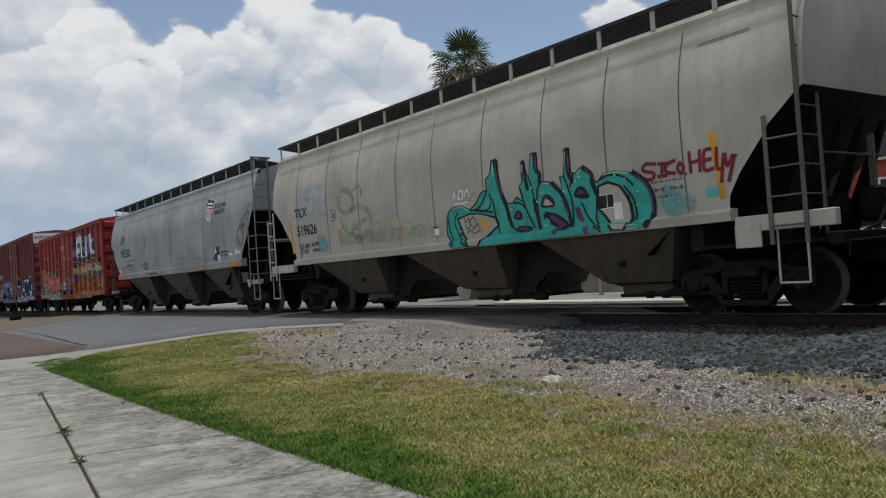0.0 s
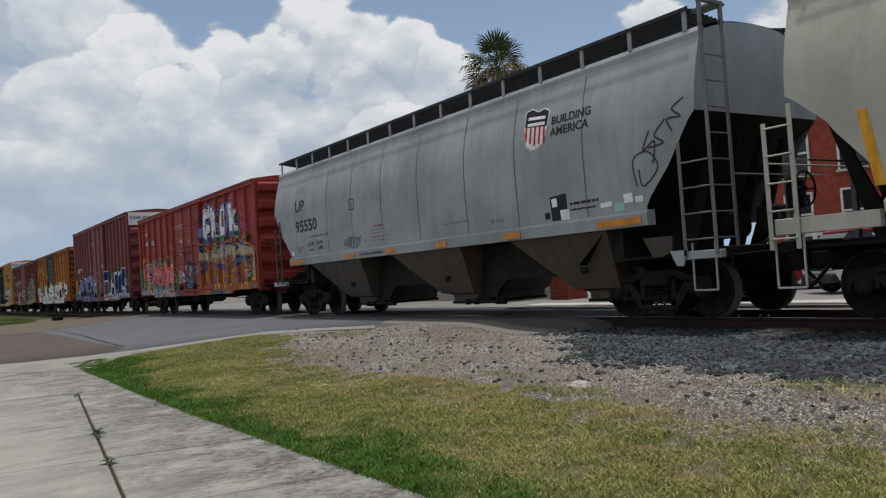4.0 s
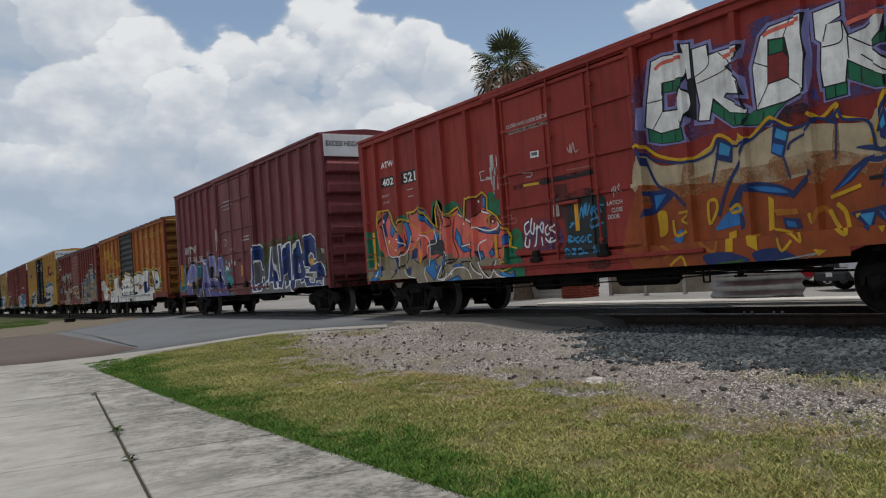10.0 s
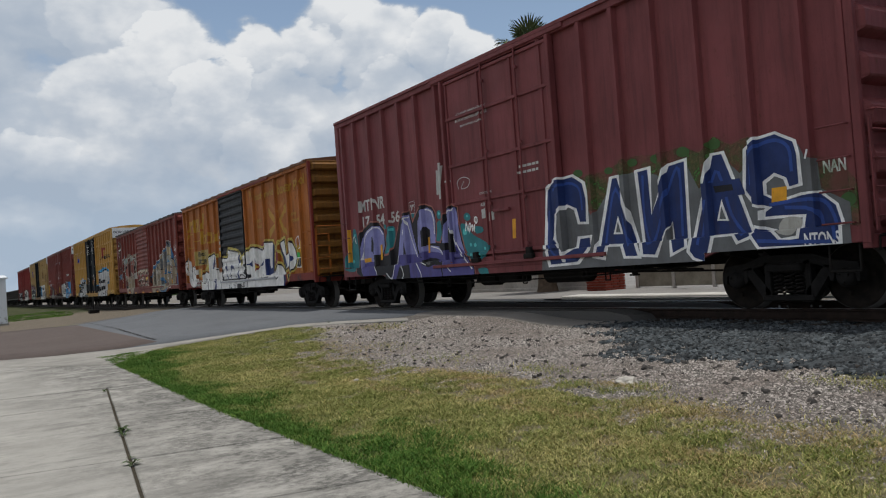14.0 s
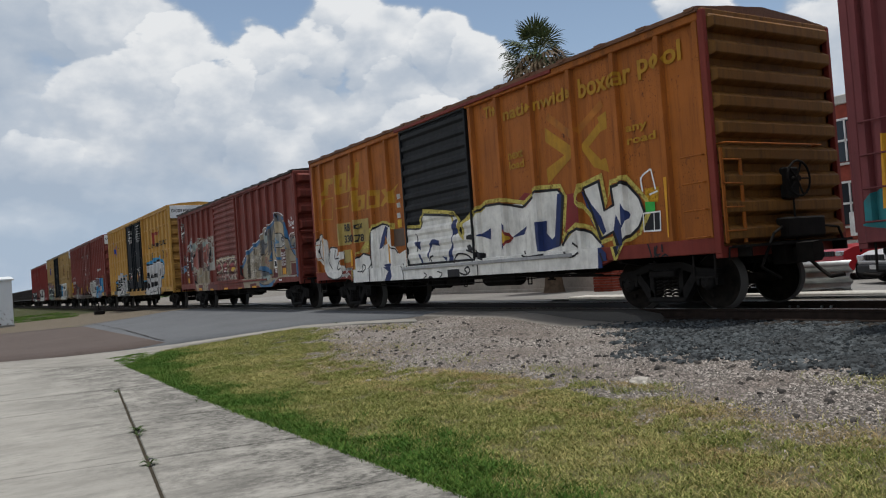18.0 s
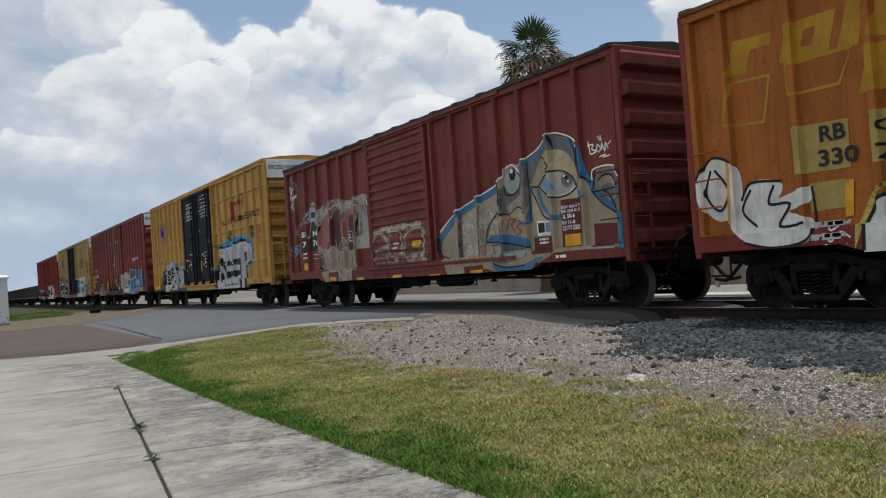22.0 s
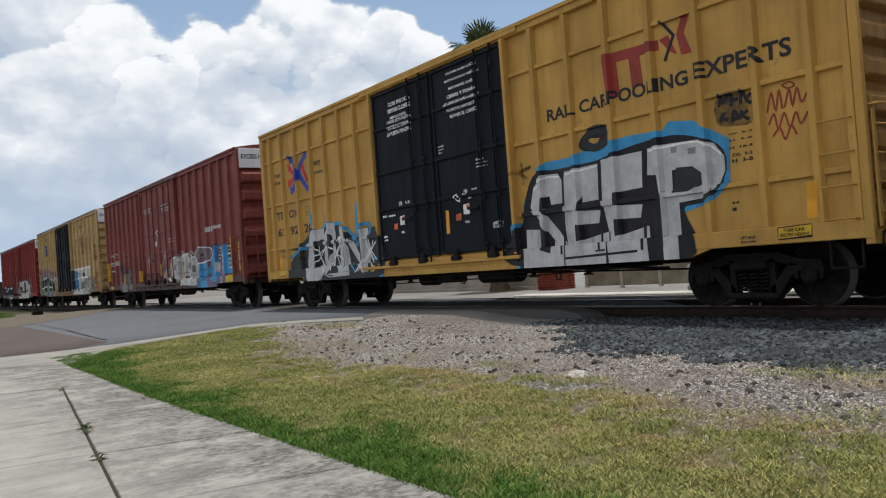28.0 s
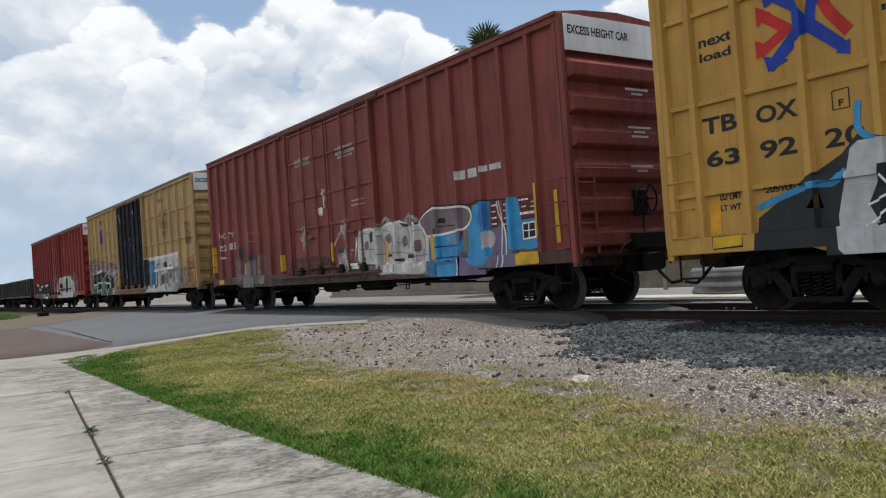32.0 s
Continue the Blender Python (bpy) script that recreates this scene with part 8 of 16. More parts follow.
art.line("pink", 0, 0.035, 1, 6.3, 3.27, 6.41, 3.31, 6.36, 3.23, 6.47, 3.08)
art.line("pink", 0, 0.035, 1, 6.46, 3.23, 6.55, 3.28, 6.57, 3.16, 6.48, 3.15, 6.46, 3.23)
art.line("pink", 0, 0.035, 1, 6.73, 3.25, 6.61, 3.22, 6.62, 3.15, 6.73, 3.15)
art.line("pink", 0, 0.035, 1, 6.79, 3.34, 6.78, 3.11, 6.96, 3.21, 6.8, 3.22, 6.96, 3.08)
art.line("pink", 0, 0.035, 1, 6.98, 3.16, 7.04, 3.05, 6.98, 2.95)
art.line("pink", 0, 0.04, 1, 7.38, 3.58, 7.58, 3.46, 7.38, 3.35, 7.35, 3.18, 7.5, 3.06, 7.59, 3.15, 7.47, 3.29, 7.37, 3.27)
art.line("pink", 0, 0.04, 1, 7.78, 3.44, 7.64, 3.37, 7.67, 3.15, 7.79, 3.09, 7.89, 3.22, 7.84, 3.38, 7.78, 3.44)
art.line("pink", 0, 0.04, 1, 7.32, 3.68, 7.5, 3.59, 7.73, 3.65, 7.81, 3.76)
art.line("pink", 0, 0.03, 1, 6.23, 3.11, 6.36, 3.16, 6.44, 2.97)
art.patch("pink", 0, 1, 6.49, 3.49, 6.54, 3.52, 6.53, 3.45)
art.patch("blackmist", 2, 1, 7.0, 2.79, 7.11, 2.84, 7.39, 2.77, 7.37, 2.42, 7.15, 2.41, 6.98, 2.59)
art.patch("blackmist", 1, 1, 4.42, 2.9, 4.92, 2.89, 4.88, 2.53, 4.51, 2.49, 4.39, 2.66)
art.patch("blackmist", 1, 1, 6.56, 2.82, 6.79, 2.8, 6.76, 2.65, 6.57, 2.7)
art.patch("cream", 1, 1, 1.87, 2.68, 2.25, 2.46, 2.79, 2.45, 3.31, 2.62, 3.94, 2.6, 4.32, 2.69, 4.55, 2.57, 4.94, 2.61, 5.65, 2.5, 5.82, 2.66, 6.19, 2.53, 6.58, 2.66, 6.95, 2.48, 7.42, 2.29, 7.45, 1.87, 6.12, 1.89, 4.29, 1.8, 1.86, 1.99)
art.patch("burnt", 1, 1, 1.76, 2.09, 2.39, 2.1, 3.24, 2.05, 4.31, 1.92, 5.27, 2.0, 6.12, 1.93, 7.5, 1.94, 7.63, 1.76, 7.74, 1.34, 7.71, 0.78, 6.56, 0.73, 5.76, 0.73, 1.68, 0.78)
art.line("burntfade", 2, 0.26, 1, 2.04, 2.01, 2.77, 2.02, 3.44, 2.09, 4.05, 2.05, 4.63, 2.11, 5.16, 2.09, 5.65, 1.95, 6.12, 2.01, 6.66, 2.03, 7.06, 1.97, 7.44, 1.96)
art.patch("burntfade", 2, 1, 2.72, 2.42, 2.88, 2.46, 2.92, 2.27, 2.74, 1.93, 2.64, 2.07)
art.patch("burntfade", 2, 1, 3.49, 2.2, 3.63, 2.2, 3.57, 1.96, 3.46, 1.97)
art.patch("burntfade", 2, 1, 4.22, 2.22, 4.44, 2.25, 4.51, 1.96, 4.25, 1.83)
art.patch("burntfade", 2, 1, 4.83, 2.08, 5.05, 2.21, 5.08, 1.89, 4.87, 1.81)
art.patch("burntfade", 2, 1, 5.21, 2.5, 5.28, 2.52, 5.25, 1.98, 5.15, 1.99)
art.patch("burntfade", 2, 1, 5.9, 2.14, 6.06, 2.22, 5.99, 1.88)
art.patch("burntfade", 2, 1, 6.88, 2.14, 7.13, 2.12, 7.15, 1.87, 6.91, 1.9)
art.patch("mintgrey", 1, 1, 7.53, 2.1, 7.6, 2.03, 7.72, 1.73, 7.67, 1.58, 7.54, 1.81)
art.patch("blackmist", 2, 1, 7.65, 2.17, 7.82, 2.17, 7.82, 1.74, 7.69, 1.74)
art.line("yellow", 4, 0.05, 1, 1.79, 2.83, 1.93, 2.84, 2.27, 2.61, 2.82, 2.47, 3.22, 2.56, 3.39, 2.74, 3.6, 2.65, 3.71, 2.52, 3.79, 2.68, 3.94, 2.6, 4.26, 2.82, 4.37, 2.78, 4.64, 2.62)
art.line("yellow", 4, 0.05, 1, 4.91, 2.77, 5.06, 2.67, 5.28, 2.81, 5.29, 2.65, 5.66, 2.52)
art.line("yellow", 4, 0.05, 1, 5.68, 2.23, 5.8, 2.44, 5.96, 2.82, 6.09, 2.71, 6.22, 2.63, 6.55, 2.79, 6.61, 2.87, 6.61, 2.74, 6.94, 2.55, 7.25, 2.43, 7.49, 2.26, 7.52, 1.94, 7.73, 1.75)
art.line("navy", 5, 0.04, 1, 1.88, 2.77, 2.19, 2.55, 2.82, 2.43, 3.26, 2.5, 3.41, 2.67, 3.68, 2.53, 4.0, 2.59, 4.31, 2.77, 4.56, 2.63, 4.92, 2.62, 4.98, 2.68, 5.19, 2.63, 5.3, 2.73, 5.36, 2.59, 5.68, 2.5, 5.75, 2.17)
art.line("navy", 5, 0.04, 1, 5.79, 2.35, 5.97, 2.73, 6.24, 2.59, 6.57, 2.72, 6.93, 2.48, 7.25, 2.38, 7.49, 2.21, 7.54, 1.94, 7.71, 1.77)
art.patch("navy", 4, 0, 3.38, 2.7, 3.66, 2.58, 3.62, 2.29, 3.35, 2.38)
art.patch("sky", 5, 0, 3.44, 2.63, 3.62, 2.54, 3.57, 2.4, 3.4, 2.46)
art.patch("navy", 4, 0, 4.34, 2.72, 4.58, 2.59, 4.46, 2.22, 4.27, 2.33)
art.patch("sky", 5, 0, 4.39, 2.66, 4.55, 2.57, 4.51, 2.46, 4.35, 2.54)
art.patch("blue", 5, 0, 4.32, 2.46, 4.48, 2.4, 4.43, 2.27, 4.28, 2.35)
art.patch("navy", 4, 0, 5.16, 2.66, 5.31, 2.79, 5.26, 2.54, 5.1, 2.61)
art.patch("navy", 4, 0, 6.23, 2.54, 6.57, 2.72, 6.56, 2.47, 6.25, 2.5)
art.patch("sky", 5, 0, 6.32, 2.53, 6.53, 2.65, 6.52, 2.5)
art.patch("navy", 4, 0, 5.82, 2.4, 5.94, 2.64, 5.99, 2.42, 5.92, 2.22, 5.83, 2.29)
art.patch("sky", 5, 0, 5.87, 2.43, 5.93, 2.54, 5.94, 2.41, 5.89, 2.36)
art.line("navy", 5, 0.03, 0, 3.36, 2.49, 3.35, 2.38, 3.24, 2.05)
art.line("navy", 5, 0.03, 0, 4.46, 2.24, 4.54, 1.93)
art.line("navy", 5, 0.025, 0, 5.26, 2.56, 5.21, 2.09)
art.line("navy", 5, 0.03, 0, 6.54, 2.47, 6.63, 2.45, 6.59, 2.06)
art.line("navy", 5, 0.025, 0, 6.23, 2.51, 6.63, 2.46)
art.line("navy", 5, 0.035, 1, 4.53, 2.33, 4.59, 2.43, 4.82, 2.51, 4.94, 2.61)
art.line("navy", 5, 0.05, 1, 1.91, 2.74, 2.15, 2.19, 2.47, 1.99, 2.7, 1.75)
art.line("navy", 5, 0.05, 1, 3.94, 2.6, 3.71, 2.23, 3.49, 1.94, 3.31, 1.53)
art.patch("navy", 4, 0, 1.95, 2.08, 2.35, 2.06, 2.48, 1.93, 2.13, 1.71, 1.86, 1.65, 2.03, 1.86)
art.patch("blue", 5, 0, 2.09, 1.99, 2.34, 1.99, 2.1, 1.76)
art.patch("yellow", 5, 1, 2.13, 1.71, 2.31, 1.7, 2.31, 1.39, 2.15, 1.31, 2.14, 1.51)
art.patch("navy", 4, 0, 3.49, 1.65, 3.68, 1.92, 3.78, 2.0, 3.79, 1.87, 3.61, 1.61)
art.patch("navy", 4, 1, 3.7, 1.88, 3.96, 1.96, 4.36, 1.87, 4.62, 1.71, 4.43, 1.7, 4.0, 1.81)
art.patch("blue", 5, 1, 3.92, 1.9, 4.3, 1.84, 4.49, 1.74, 4.06, 1.82)
art.line("navy", 4, 0.07, 1, 4.54, 1.69, 4.73, 1.86, 4.87, 1.98)
art.line("yellow", 4, 0.05, 1, 3.28, 1.79, 3.14, 1.76, 3.14, 1.44, 3.29, 1.64, 3.28, 1.79)
art.line("yellow", 5, 0.05, 1, 3.51, 1.6, 3.65, 1.67, 3.7, 1.58, 3.54, 1.56)
art.patch("blue", 4, 1, 3.23, 1.34, 3.51, 1.6, 3.8, 1.62, 3.71, 1.4, 3.48, 1.35)
art.patch("navy", 4, 0, 3.67, 1.57, 3.83, 1.39, 3.67, 1.29)
art.patch("yellow", 4, 0, 4.17, 1.73, 4.25, 1.68, 4.23, 1.26, 4.14, 1.24)
art.patch("orange", 5, 0, 4.24, 1.54, 4.6, 1.51, 4.62, 1.43, 4.28, 1.44)
art.patch("navy", 5, 0, 4.37, 1.41, 4.62, 1.37, 4.66, 1.23, 4.4, 1.25)
art.patch("blue", 6, 0, 4.42, 1.36, 4.56, 1.33, 4.58, 1.25, 4.44, 1.28)
art.line("yellow", 5, 0.04, 1, 4.23, 1.26, 4.51, 1.18, 4.66, 1.05, 4.65, 1.19)
art.line("yellow", 5, 0.04, 1, 4.76, 1.42, 4.84, 1.37, 4.8, 1.3, 4.76, 1.42)
art.patch("navy", 4, 0, 5.11, 1.66, 5.4, 1.94, 5.59, 2.05, 5.74, 2.08, 5.52, 1.88, 5.38, 1.77)
art.patch("blue", 5, 0, 5.19, 1.69, 5.42, 1.88, 5.55, 1.96, 5.38, 1.8)
art.patch("navy", 4, 1, 5.5, 2.19, 5.72, 2.2, 5.84, 2.14, 6.1, 2.16, 6.37, 2.09, 6.24, 1.97, 6.07, 1.86, 5.87, 1.72, 5.76, 1.65, 5.91, 1.91, 6.09, 2.0)
art.patch("blue", 5, 1, 6.02, 2.08, 6.21, 2.08, 6.08, 1.93, 5.98, 1.91)
art.patch("navy", 4, 1, 5.63, 2.05, 5.9, 2.04, 5.98, 2.14, 5.92, 1.99, 5.7, 1.98)
art.line("black", 5, 0.05, 0, 5.63, 1.78, 5.83, 1.79)
art.line("yellow", 4, 0.06, 1, 5.08, 1.43, 5.19, 1.19, 5.31, 1.11, 5.29, 1.38, 5.19, 1.5)
art.line("yellow", 5, 0.05, 1, 5.1, 1.6, 5.37, 1.67, 5.52, 1.71)
art.patch("navy", 4, 0, 5.34, 1.37, 5.81, 1.43, 5.86, 1.22, 5.93, 1.16, 5.85, 1.15, 5.68, 1.31, 5.61, 1.11)
art.patch("sky", 5, 0, 5.46, 1.34, 5.66, 1.35, 5.59, 1.17)
art.patch("blue", 5, 0, 5.71, 1.38, 5.81, 1.21, 5.78, 1.34)
art.patch("yellow", 6, 0, 5.41, 1.35, 5.49, 1.36, 5.43, 1.29)
art.patch("yellow", 4, 0, 5.74, 1.16, 5.83, 1.17, 5.78, 1.08)
art.line("navy", 4, 0.06, 1, 5.92, 1.55, 6.2, 1.31, 6.44, 1.04, 6.6, 0.87)
art.patch("blue", 5, 0, 6.54, 0.96, 6.65, 1.01, 6.64, 0.83, 6.55, 0.84)
art.line("yellow", 4, 0.06, 1, 6.22, 0.87, 6.34, 1.1, 6.44, 1.0, 6.44, 0.86)
art.line("yellow", 4, 0.07, 1, 6.67, 0.92, 6.67, 1.13, 6.84, 1.17, 6.95, 1.01, 7.06, 0.92)
art.line("yellow", 4, 0.05, 1, 6.79, 0.91, 6.87, 1.05, 6.98, 0.89)
art.patch("yellow", 4, 0, 6.88, 1.75, 7.05, 1.76, 7.05, 1.59, 6.96, 1.55, 6.84, 1.6)
art.patch("burnt", 5, 1, 6.92, 1.71, 7.0, 1.72, 6.99, 1.63, 6.93, 1.62)
art.line("yellow", 4, 0.05, 1, 6.55, 1.65, 6.6, 1.55, 6.76, 1.59, 6.94, 1.57)
art.patch("yellow", 4, 0, 6.44, 1.46, 6.53, 1.51, 6.5, 1.42)
art.patch("mossgreen", 4, 0, 6.63, 1.43, 7.08, 1.47, 7.01, 1.21, 6.78, 1.21)
art.line("white", 5, 0.02, 0, 6.63, 1.43, 7.08, 1.49, 7.03, 1.44, 6.8, 1.22, 6.73, 1.37, 6.63, 1.43)
art.patch("navy", 4, 0, 7.03, 1.43, 7.18, 2.07, 7.28, 2.12, 7.36, 2.06, 7.36, 1.55, 7.33, 1.38)
art.patch("blue", 5, 0, 7.11, 1.44, 7.23, 1.98, 7.31, 2.02, 7.32, 1.52, 7.21, 1.41)
art.patch("sky", 6, 0, 7.14, 1.47, 7.32, 1.5, 7.27, 1.4)
art.patch("reflector", 7, 0, 7.35, 2.16, 7.5, 2.17, 7.47, 1.24, 7.33, 1.23)
art.patch("black", 6, 0, 6.51, 1.97, 6.84, 1.98, 6.83, 1.67, 6.48, 1.64)
art.bar("offwhite", 7, 6.55, 1.87, 6.64, 1.95)
art.bar("offwhite", 7, 6.7, 1.87, 6.81, 1.95)
art.bar("offwhite", 7, 6.54, 1.77, 6.63, 1.85)
art.line("offwhite", 7, 0.02, 0, 6.43, 1.6, 6.8, 1.64)
art.line("burnt", 7, 0.03, 0, 6.68, 1.96, 6.65, 1.64)
art.patch("navy", 4, 1, 6.47, 2.01, 6.7, 2.08, 6.97, 2.03, 7.14, 2.09, 7.09, 1.98, 6.69, 2.0)
art.line("navy", 5, 0.05, 1, 6.97, 2.05, 7.22, 2.13, 7.47, 2.03)
art.patch("yellow", 4, 1, 7.14, 1.32, 7.27, 1.35, 7.43, 1.27, 7.39, 1.2, 7.19, 1.19)
art.line("yellow", 5, 0.05, 1, 7.12, 1.06, 7.12, 1.3, 7.25, 1.36)
art.line("yellow", 4, 0.05, 1, 7.58, 1.6, 7.67, 1.55, 7.67, 1.38, 7.54, 1.36)
art.line("yellow", 4, 0.05, 1, 7.58, 1.75, 7.52, 1.59, 7.61, 1.54)
art.patch("mossgreen", 3, 0, 7.2, 0.91, 7.72, 1.09, 7.74, 0.89, 7.27, 0.84)
art.line("mintgrey", 4, 0.03, 0, 7.14, 0.86, 7.75, 1.07)
art.line("navy", 4, 0.06, 0, 6.64, 0.9, 7.1, 0.88, 7.5, 0.99)
art.line("orange", 3, 0.06, 1, 4.86, 1.31, 4.98, 1.48, 5.08, 1.39)
art.line("yellow", 4, 0.04, 1, 2.55, 1.66, 2.79, 1.66, 2.61, 1.54, 2.77, 1.46)
art.line("yellow", 4, 0.05, 1, 2.43, 1.56, 2.47, 1.31, 2.69, 1.36)
art.patch("blue", 4, 0, 2.4, 1.24, 2.56, 1.41, 2.66, 1.36, 2.56, 1.17)
art.patch("yellow", 4, 0, 3.47, 1.27, 3.6, 1.3, 3.57, 0.99, 3.44, 0.99)
art.patch("yellow", 4, 0, 3.81, 1.2, 3.99, 1.21, 3.99, 0.97, 3.82, 1.06)
art.line("yellow", 4, 0.04, 1, 4.31, 1.13, 4.37, 0.95, 4.53, 1.08)
art.line("orange", 4, 0.05, 1, 2.97, 1.17, 3.22, 1.0, 3.3, 1.16)
art.line("orange", 4, 0.05, 1, 2.21, 1.17, 2.41, 1.04, 2.25, 0.96)
art.patch("yellow", 4, 0, 4.84, 0.94, 5.03, 0.91, 4.91, 0.84)
art.patch("yellow", 4, 0, 5.41, 0.9, 5.53, 0.85, 5.47, 0.74)
art.patch("navy", 4, 1, 3.02, 0.95, 3.44, 0.99, 3.83, 0.87, 3.73, 0.77, 3.25, 0.74)
art.patch("mossgreen", 5, 0, 3.26, 0.83, 3.8, 0.87, 3.61, 0.77)
art.patch("navy", 4, 1, 3.9, 0.95, 4.29, 0.99, 4.61, 0.83, 4.46, 0.76, 4.03, 0.78)
art.line("mintgrey", 5, 0.02, 0, 4.27, 0.81, 4.89, 0.88, 4.63, 0.78, 4.27, 0.81)
art.line("yellow", 4, 0.04, 1, 2.38, 0.84, 2.61, 0.97, 2.69, 0.81)
art = Art("atw")
art.word("offwhite", 0, "CLOSE AND LOCK DOORS", -1.58, 3.779, -0.27, 3.854)
art.word("offwhite", 0, "BEFORE MOVING CAR", -1.51, 3.652, -0.33, 3.717)
art = Art("atw")
art.patch("black", 0, 0, -6.99, 3.55, -6.23, 3.53, -6.23, 3.27, -6.99, 3.29)
art.word("white", 1, "402", -6.91, 3.316, -6.34, 3.502)
art.word("white", 0, "ATW", -6.93, 3.776, -6.29, 3.933)
art.word("offwhite", 0, "LD LMT", -6.96, 3.051, -6.59, 3.103)
art.word("offwhite", 0, "LT WT", -6.96, 2.877, -6.62, 2.934)
art = Art("atw")
art.patch("black", 0, 0, -5.95, 3.56, -5.2, 3.54, -5.21, 3.24, -5.98, 3.25)
art.word("white", 1, "521", -5.84, 3.276, -5.28, 3.506)
art.bar("offwhite", 0, -5.71, 3.08, -5.41, 3.1)
art.bar("offwhite", 0, -5.69, 2.91, -5.43, 2.94)
art.patch("green", 0, 1, -7.9, 2.18, -7.62, 2.2, -7.19, 2.24, -6.95, 1.94, -7.06, 1.04, -7.68, 0.9, -8.0, 1.16)
art.patch("green", 0, 0, -7.88, 2.08, -7.48, 2.17, -7.18, 2.11, -7.1, 2.58, -6.66, 2.66, -6.37, 2.34, -6.14, 2.42, -5.98, 2.53, -5.8, 2.42, -5.44, 2.59, -5.13, 2.43, -4.69, 2.25, -4.59, 2.56, -4.37, 2.68, -4.16, 2.51, -4.15, 2.28, -3.94, 2.22, -4.01, 1.47, -5.48, 1.16, -7.92, 1.04)
art.patch("tan", 1, 0, -7.77, 0.91, -7.83, 1.13, -7.56, 1.33, -7.15, 1.53, -6.21, 1.57, -5.45, 1.53, -4.89, 1.32, -3.91, 1.46, -3.97, 0.71, -7.61, 0.86)
art.patch("salmon", 2, 0, -7.05, 2.51, -6.73, 2.68, -6.56, 2.55, -6.45, 2.3, -6.21, 2.11, -6.01, 1.99, -5.96, 1.75, -6.28, 1.5, -6.77, 1.54, -6.89, 1.86, -6.99, 2.23)
art.patch("salmon", 2, 0, -6.0, 2.32, -5.74, 2.35, -5.67, 2.48, -5.37, 2.29, -5.18, 2.15, -5.09, 2.48, -4.8, 2.3, -4.55, 2.0, -4.61, 1.69, -4.93, 1.77, -5.1, 1.33, -5.46, 1.36, -5.54, 1.81, -5.68, 1.61, -5.83, 1.45, -5.9, 1.91)
art.patch("salmon", 2, 0, -4.39, 2.59, -4.34, 2.39, -3.84, 2.27, -3.91, 1.41, -4.32, 1.49, -4.33, 1.9, -4.37, 2.25)
art.patch("navy", 3, 0, -7.05, 2.36, -6.96, 2.59, -6.73, 2.67, -6.67, 2.57, -6.87, 2.38, -6.8, 2.02, -6.93, 2.05)
art.patch("navy", 3, 0, -6.6, 2.44, -6.45, 2.27, -6.08, 2.07, -6.02, 1.76, -6.17, 1.65, -6.17, 1.97, -6.43, 2.14, -6.55, 1.98, -6.68, 2.07)
art.patch("navy", 3, 0, -6.03, 2.35, -5.79, 2.35, -5.62, 2.02, -5.73, 1.82, -5.99, 1.62, -5.85, 1.9, -5.92, 2.19)
art.patch("navy", 3, 0, -5.17, 2.6, -4.92, 2.5, -4.88, 2.26, -4.58, 2.06, -4.4, 1.88, -4.53, 1.72, -4.7, 1.75, -4.59, 1.97, -4.87, 2.15, -5.14, 2.33)
art.patch("navy", 3, 0, -5.13, 1.94, -5.06, 1.75, -5.19, 1.39, -5.26, 1.77)
art.patch("navy", 3, 0, -5.62, 1.66, -5.39, 1.64, -5.44, 1.42, -5.74, 1.39)
art.patch("navy", 3, 0, -7.37, 1.25, -7.08, 1.3, -7.06, 1.05, -7.45, 0.88, -7.74, 0.93)
art.patch("navy", 3, 0, -6.49, 1.47, -6.27, 1.51, -6.23, 1.22, -6.38, 1.05)
art.patch("navy", 3, 0, -4.97, 1.3, -4.67, 1.34, -4.48, 1.08, -4.25, 1.46, -4.15, 1.34, -4.6, 0.83, -4.81, 1.0, -4.96, 1.12)
art.patch("navy", 3, 0, -5.86, 1.22, -5.59, 1.17, -5.64, 1.0, -5.8, 1.06)
art.patch("navy", 3, 0, -4.55, 1.98, -4.39, 1.93, -4.43, 1.71, -4.57, 1.53, -4.66, 1.69)
art.patch("blue", 4, 0, -6.58, 2.39, -6.47, 2.25, -6.11, 2.05, -6.05, 1.77, -6.14, 1.7, -6.14, 1.98, -6.44, 2.18, -6.56, 2.03, -6.64, 2.08)
art.patch("blue", 4, 0, -5.98, 2.32, -5.81, 2.32, -5.65, 2.03, -5.75, 1.84, -5.97, 1.64, -5.81, 1.9, -5.89, 2.2)
art.patch("blue", 4, 0, -5.13, 2.56, -4.94, 2.48, -4.91, 2.25, -4.59, 2.04, -4.43, 1.88, -4.54, 1.74, -4.66, 1.77, -4.55, 1.98, -4.85, 2.17, -5.11, 2.34)
art.patch("blue", 4, 0, -7.35, 1.22, -7.12, 1.26, -7.1, 1.07, -7.46, 0.91, -7.66, 0.95)
art.patch("blue", 4, 0, -4.94, 1.28, -4.68, 1.32, -4.48, 1.03, -4.24, 1.42, -4.18, 1.34, -4.6, 0.86, -4.79, 1.02, -4.94, 1.13)
art.line("sky", 5, 0.04, 1, -6.55, 2.29, -6.4, 2.09)
art.line("sky", 5, 0.04, 1, -5.12, 2.51, -4.97, 2.43, -4.89, 2.24)
art.line("sky", 5, 0.04, 1, -4.84, 1.21, -4.71, 1.22)
art.line("sky", 5, 0.04, 1, -7.26, 1.18, -7.14, 1.2)
art.line("sky", 5, 0.04, 1, -5.93, 2.27, -5.79, 2.12)
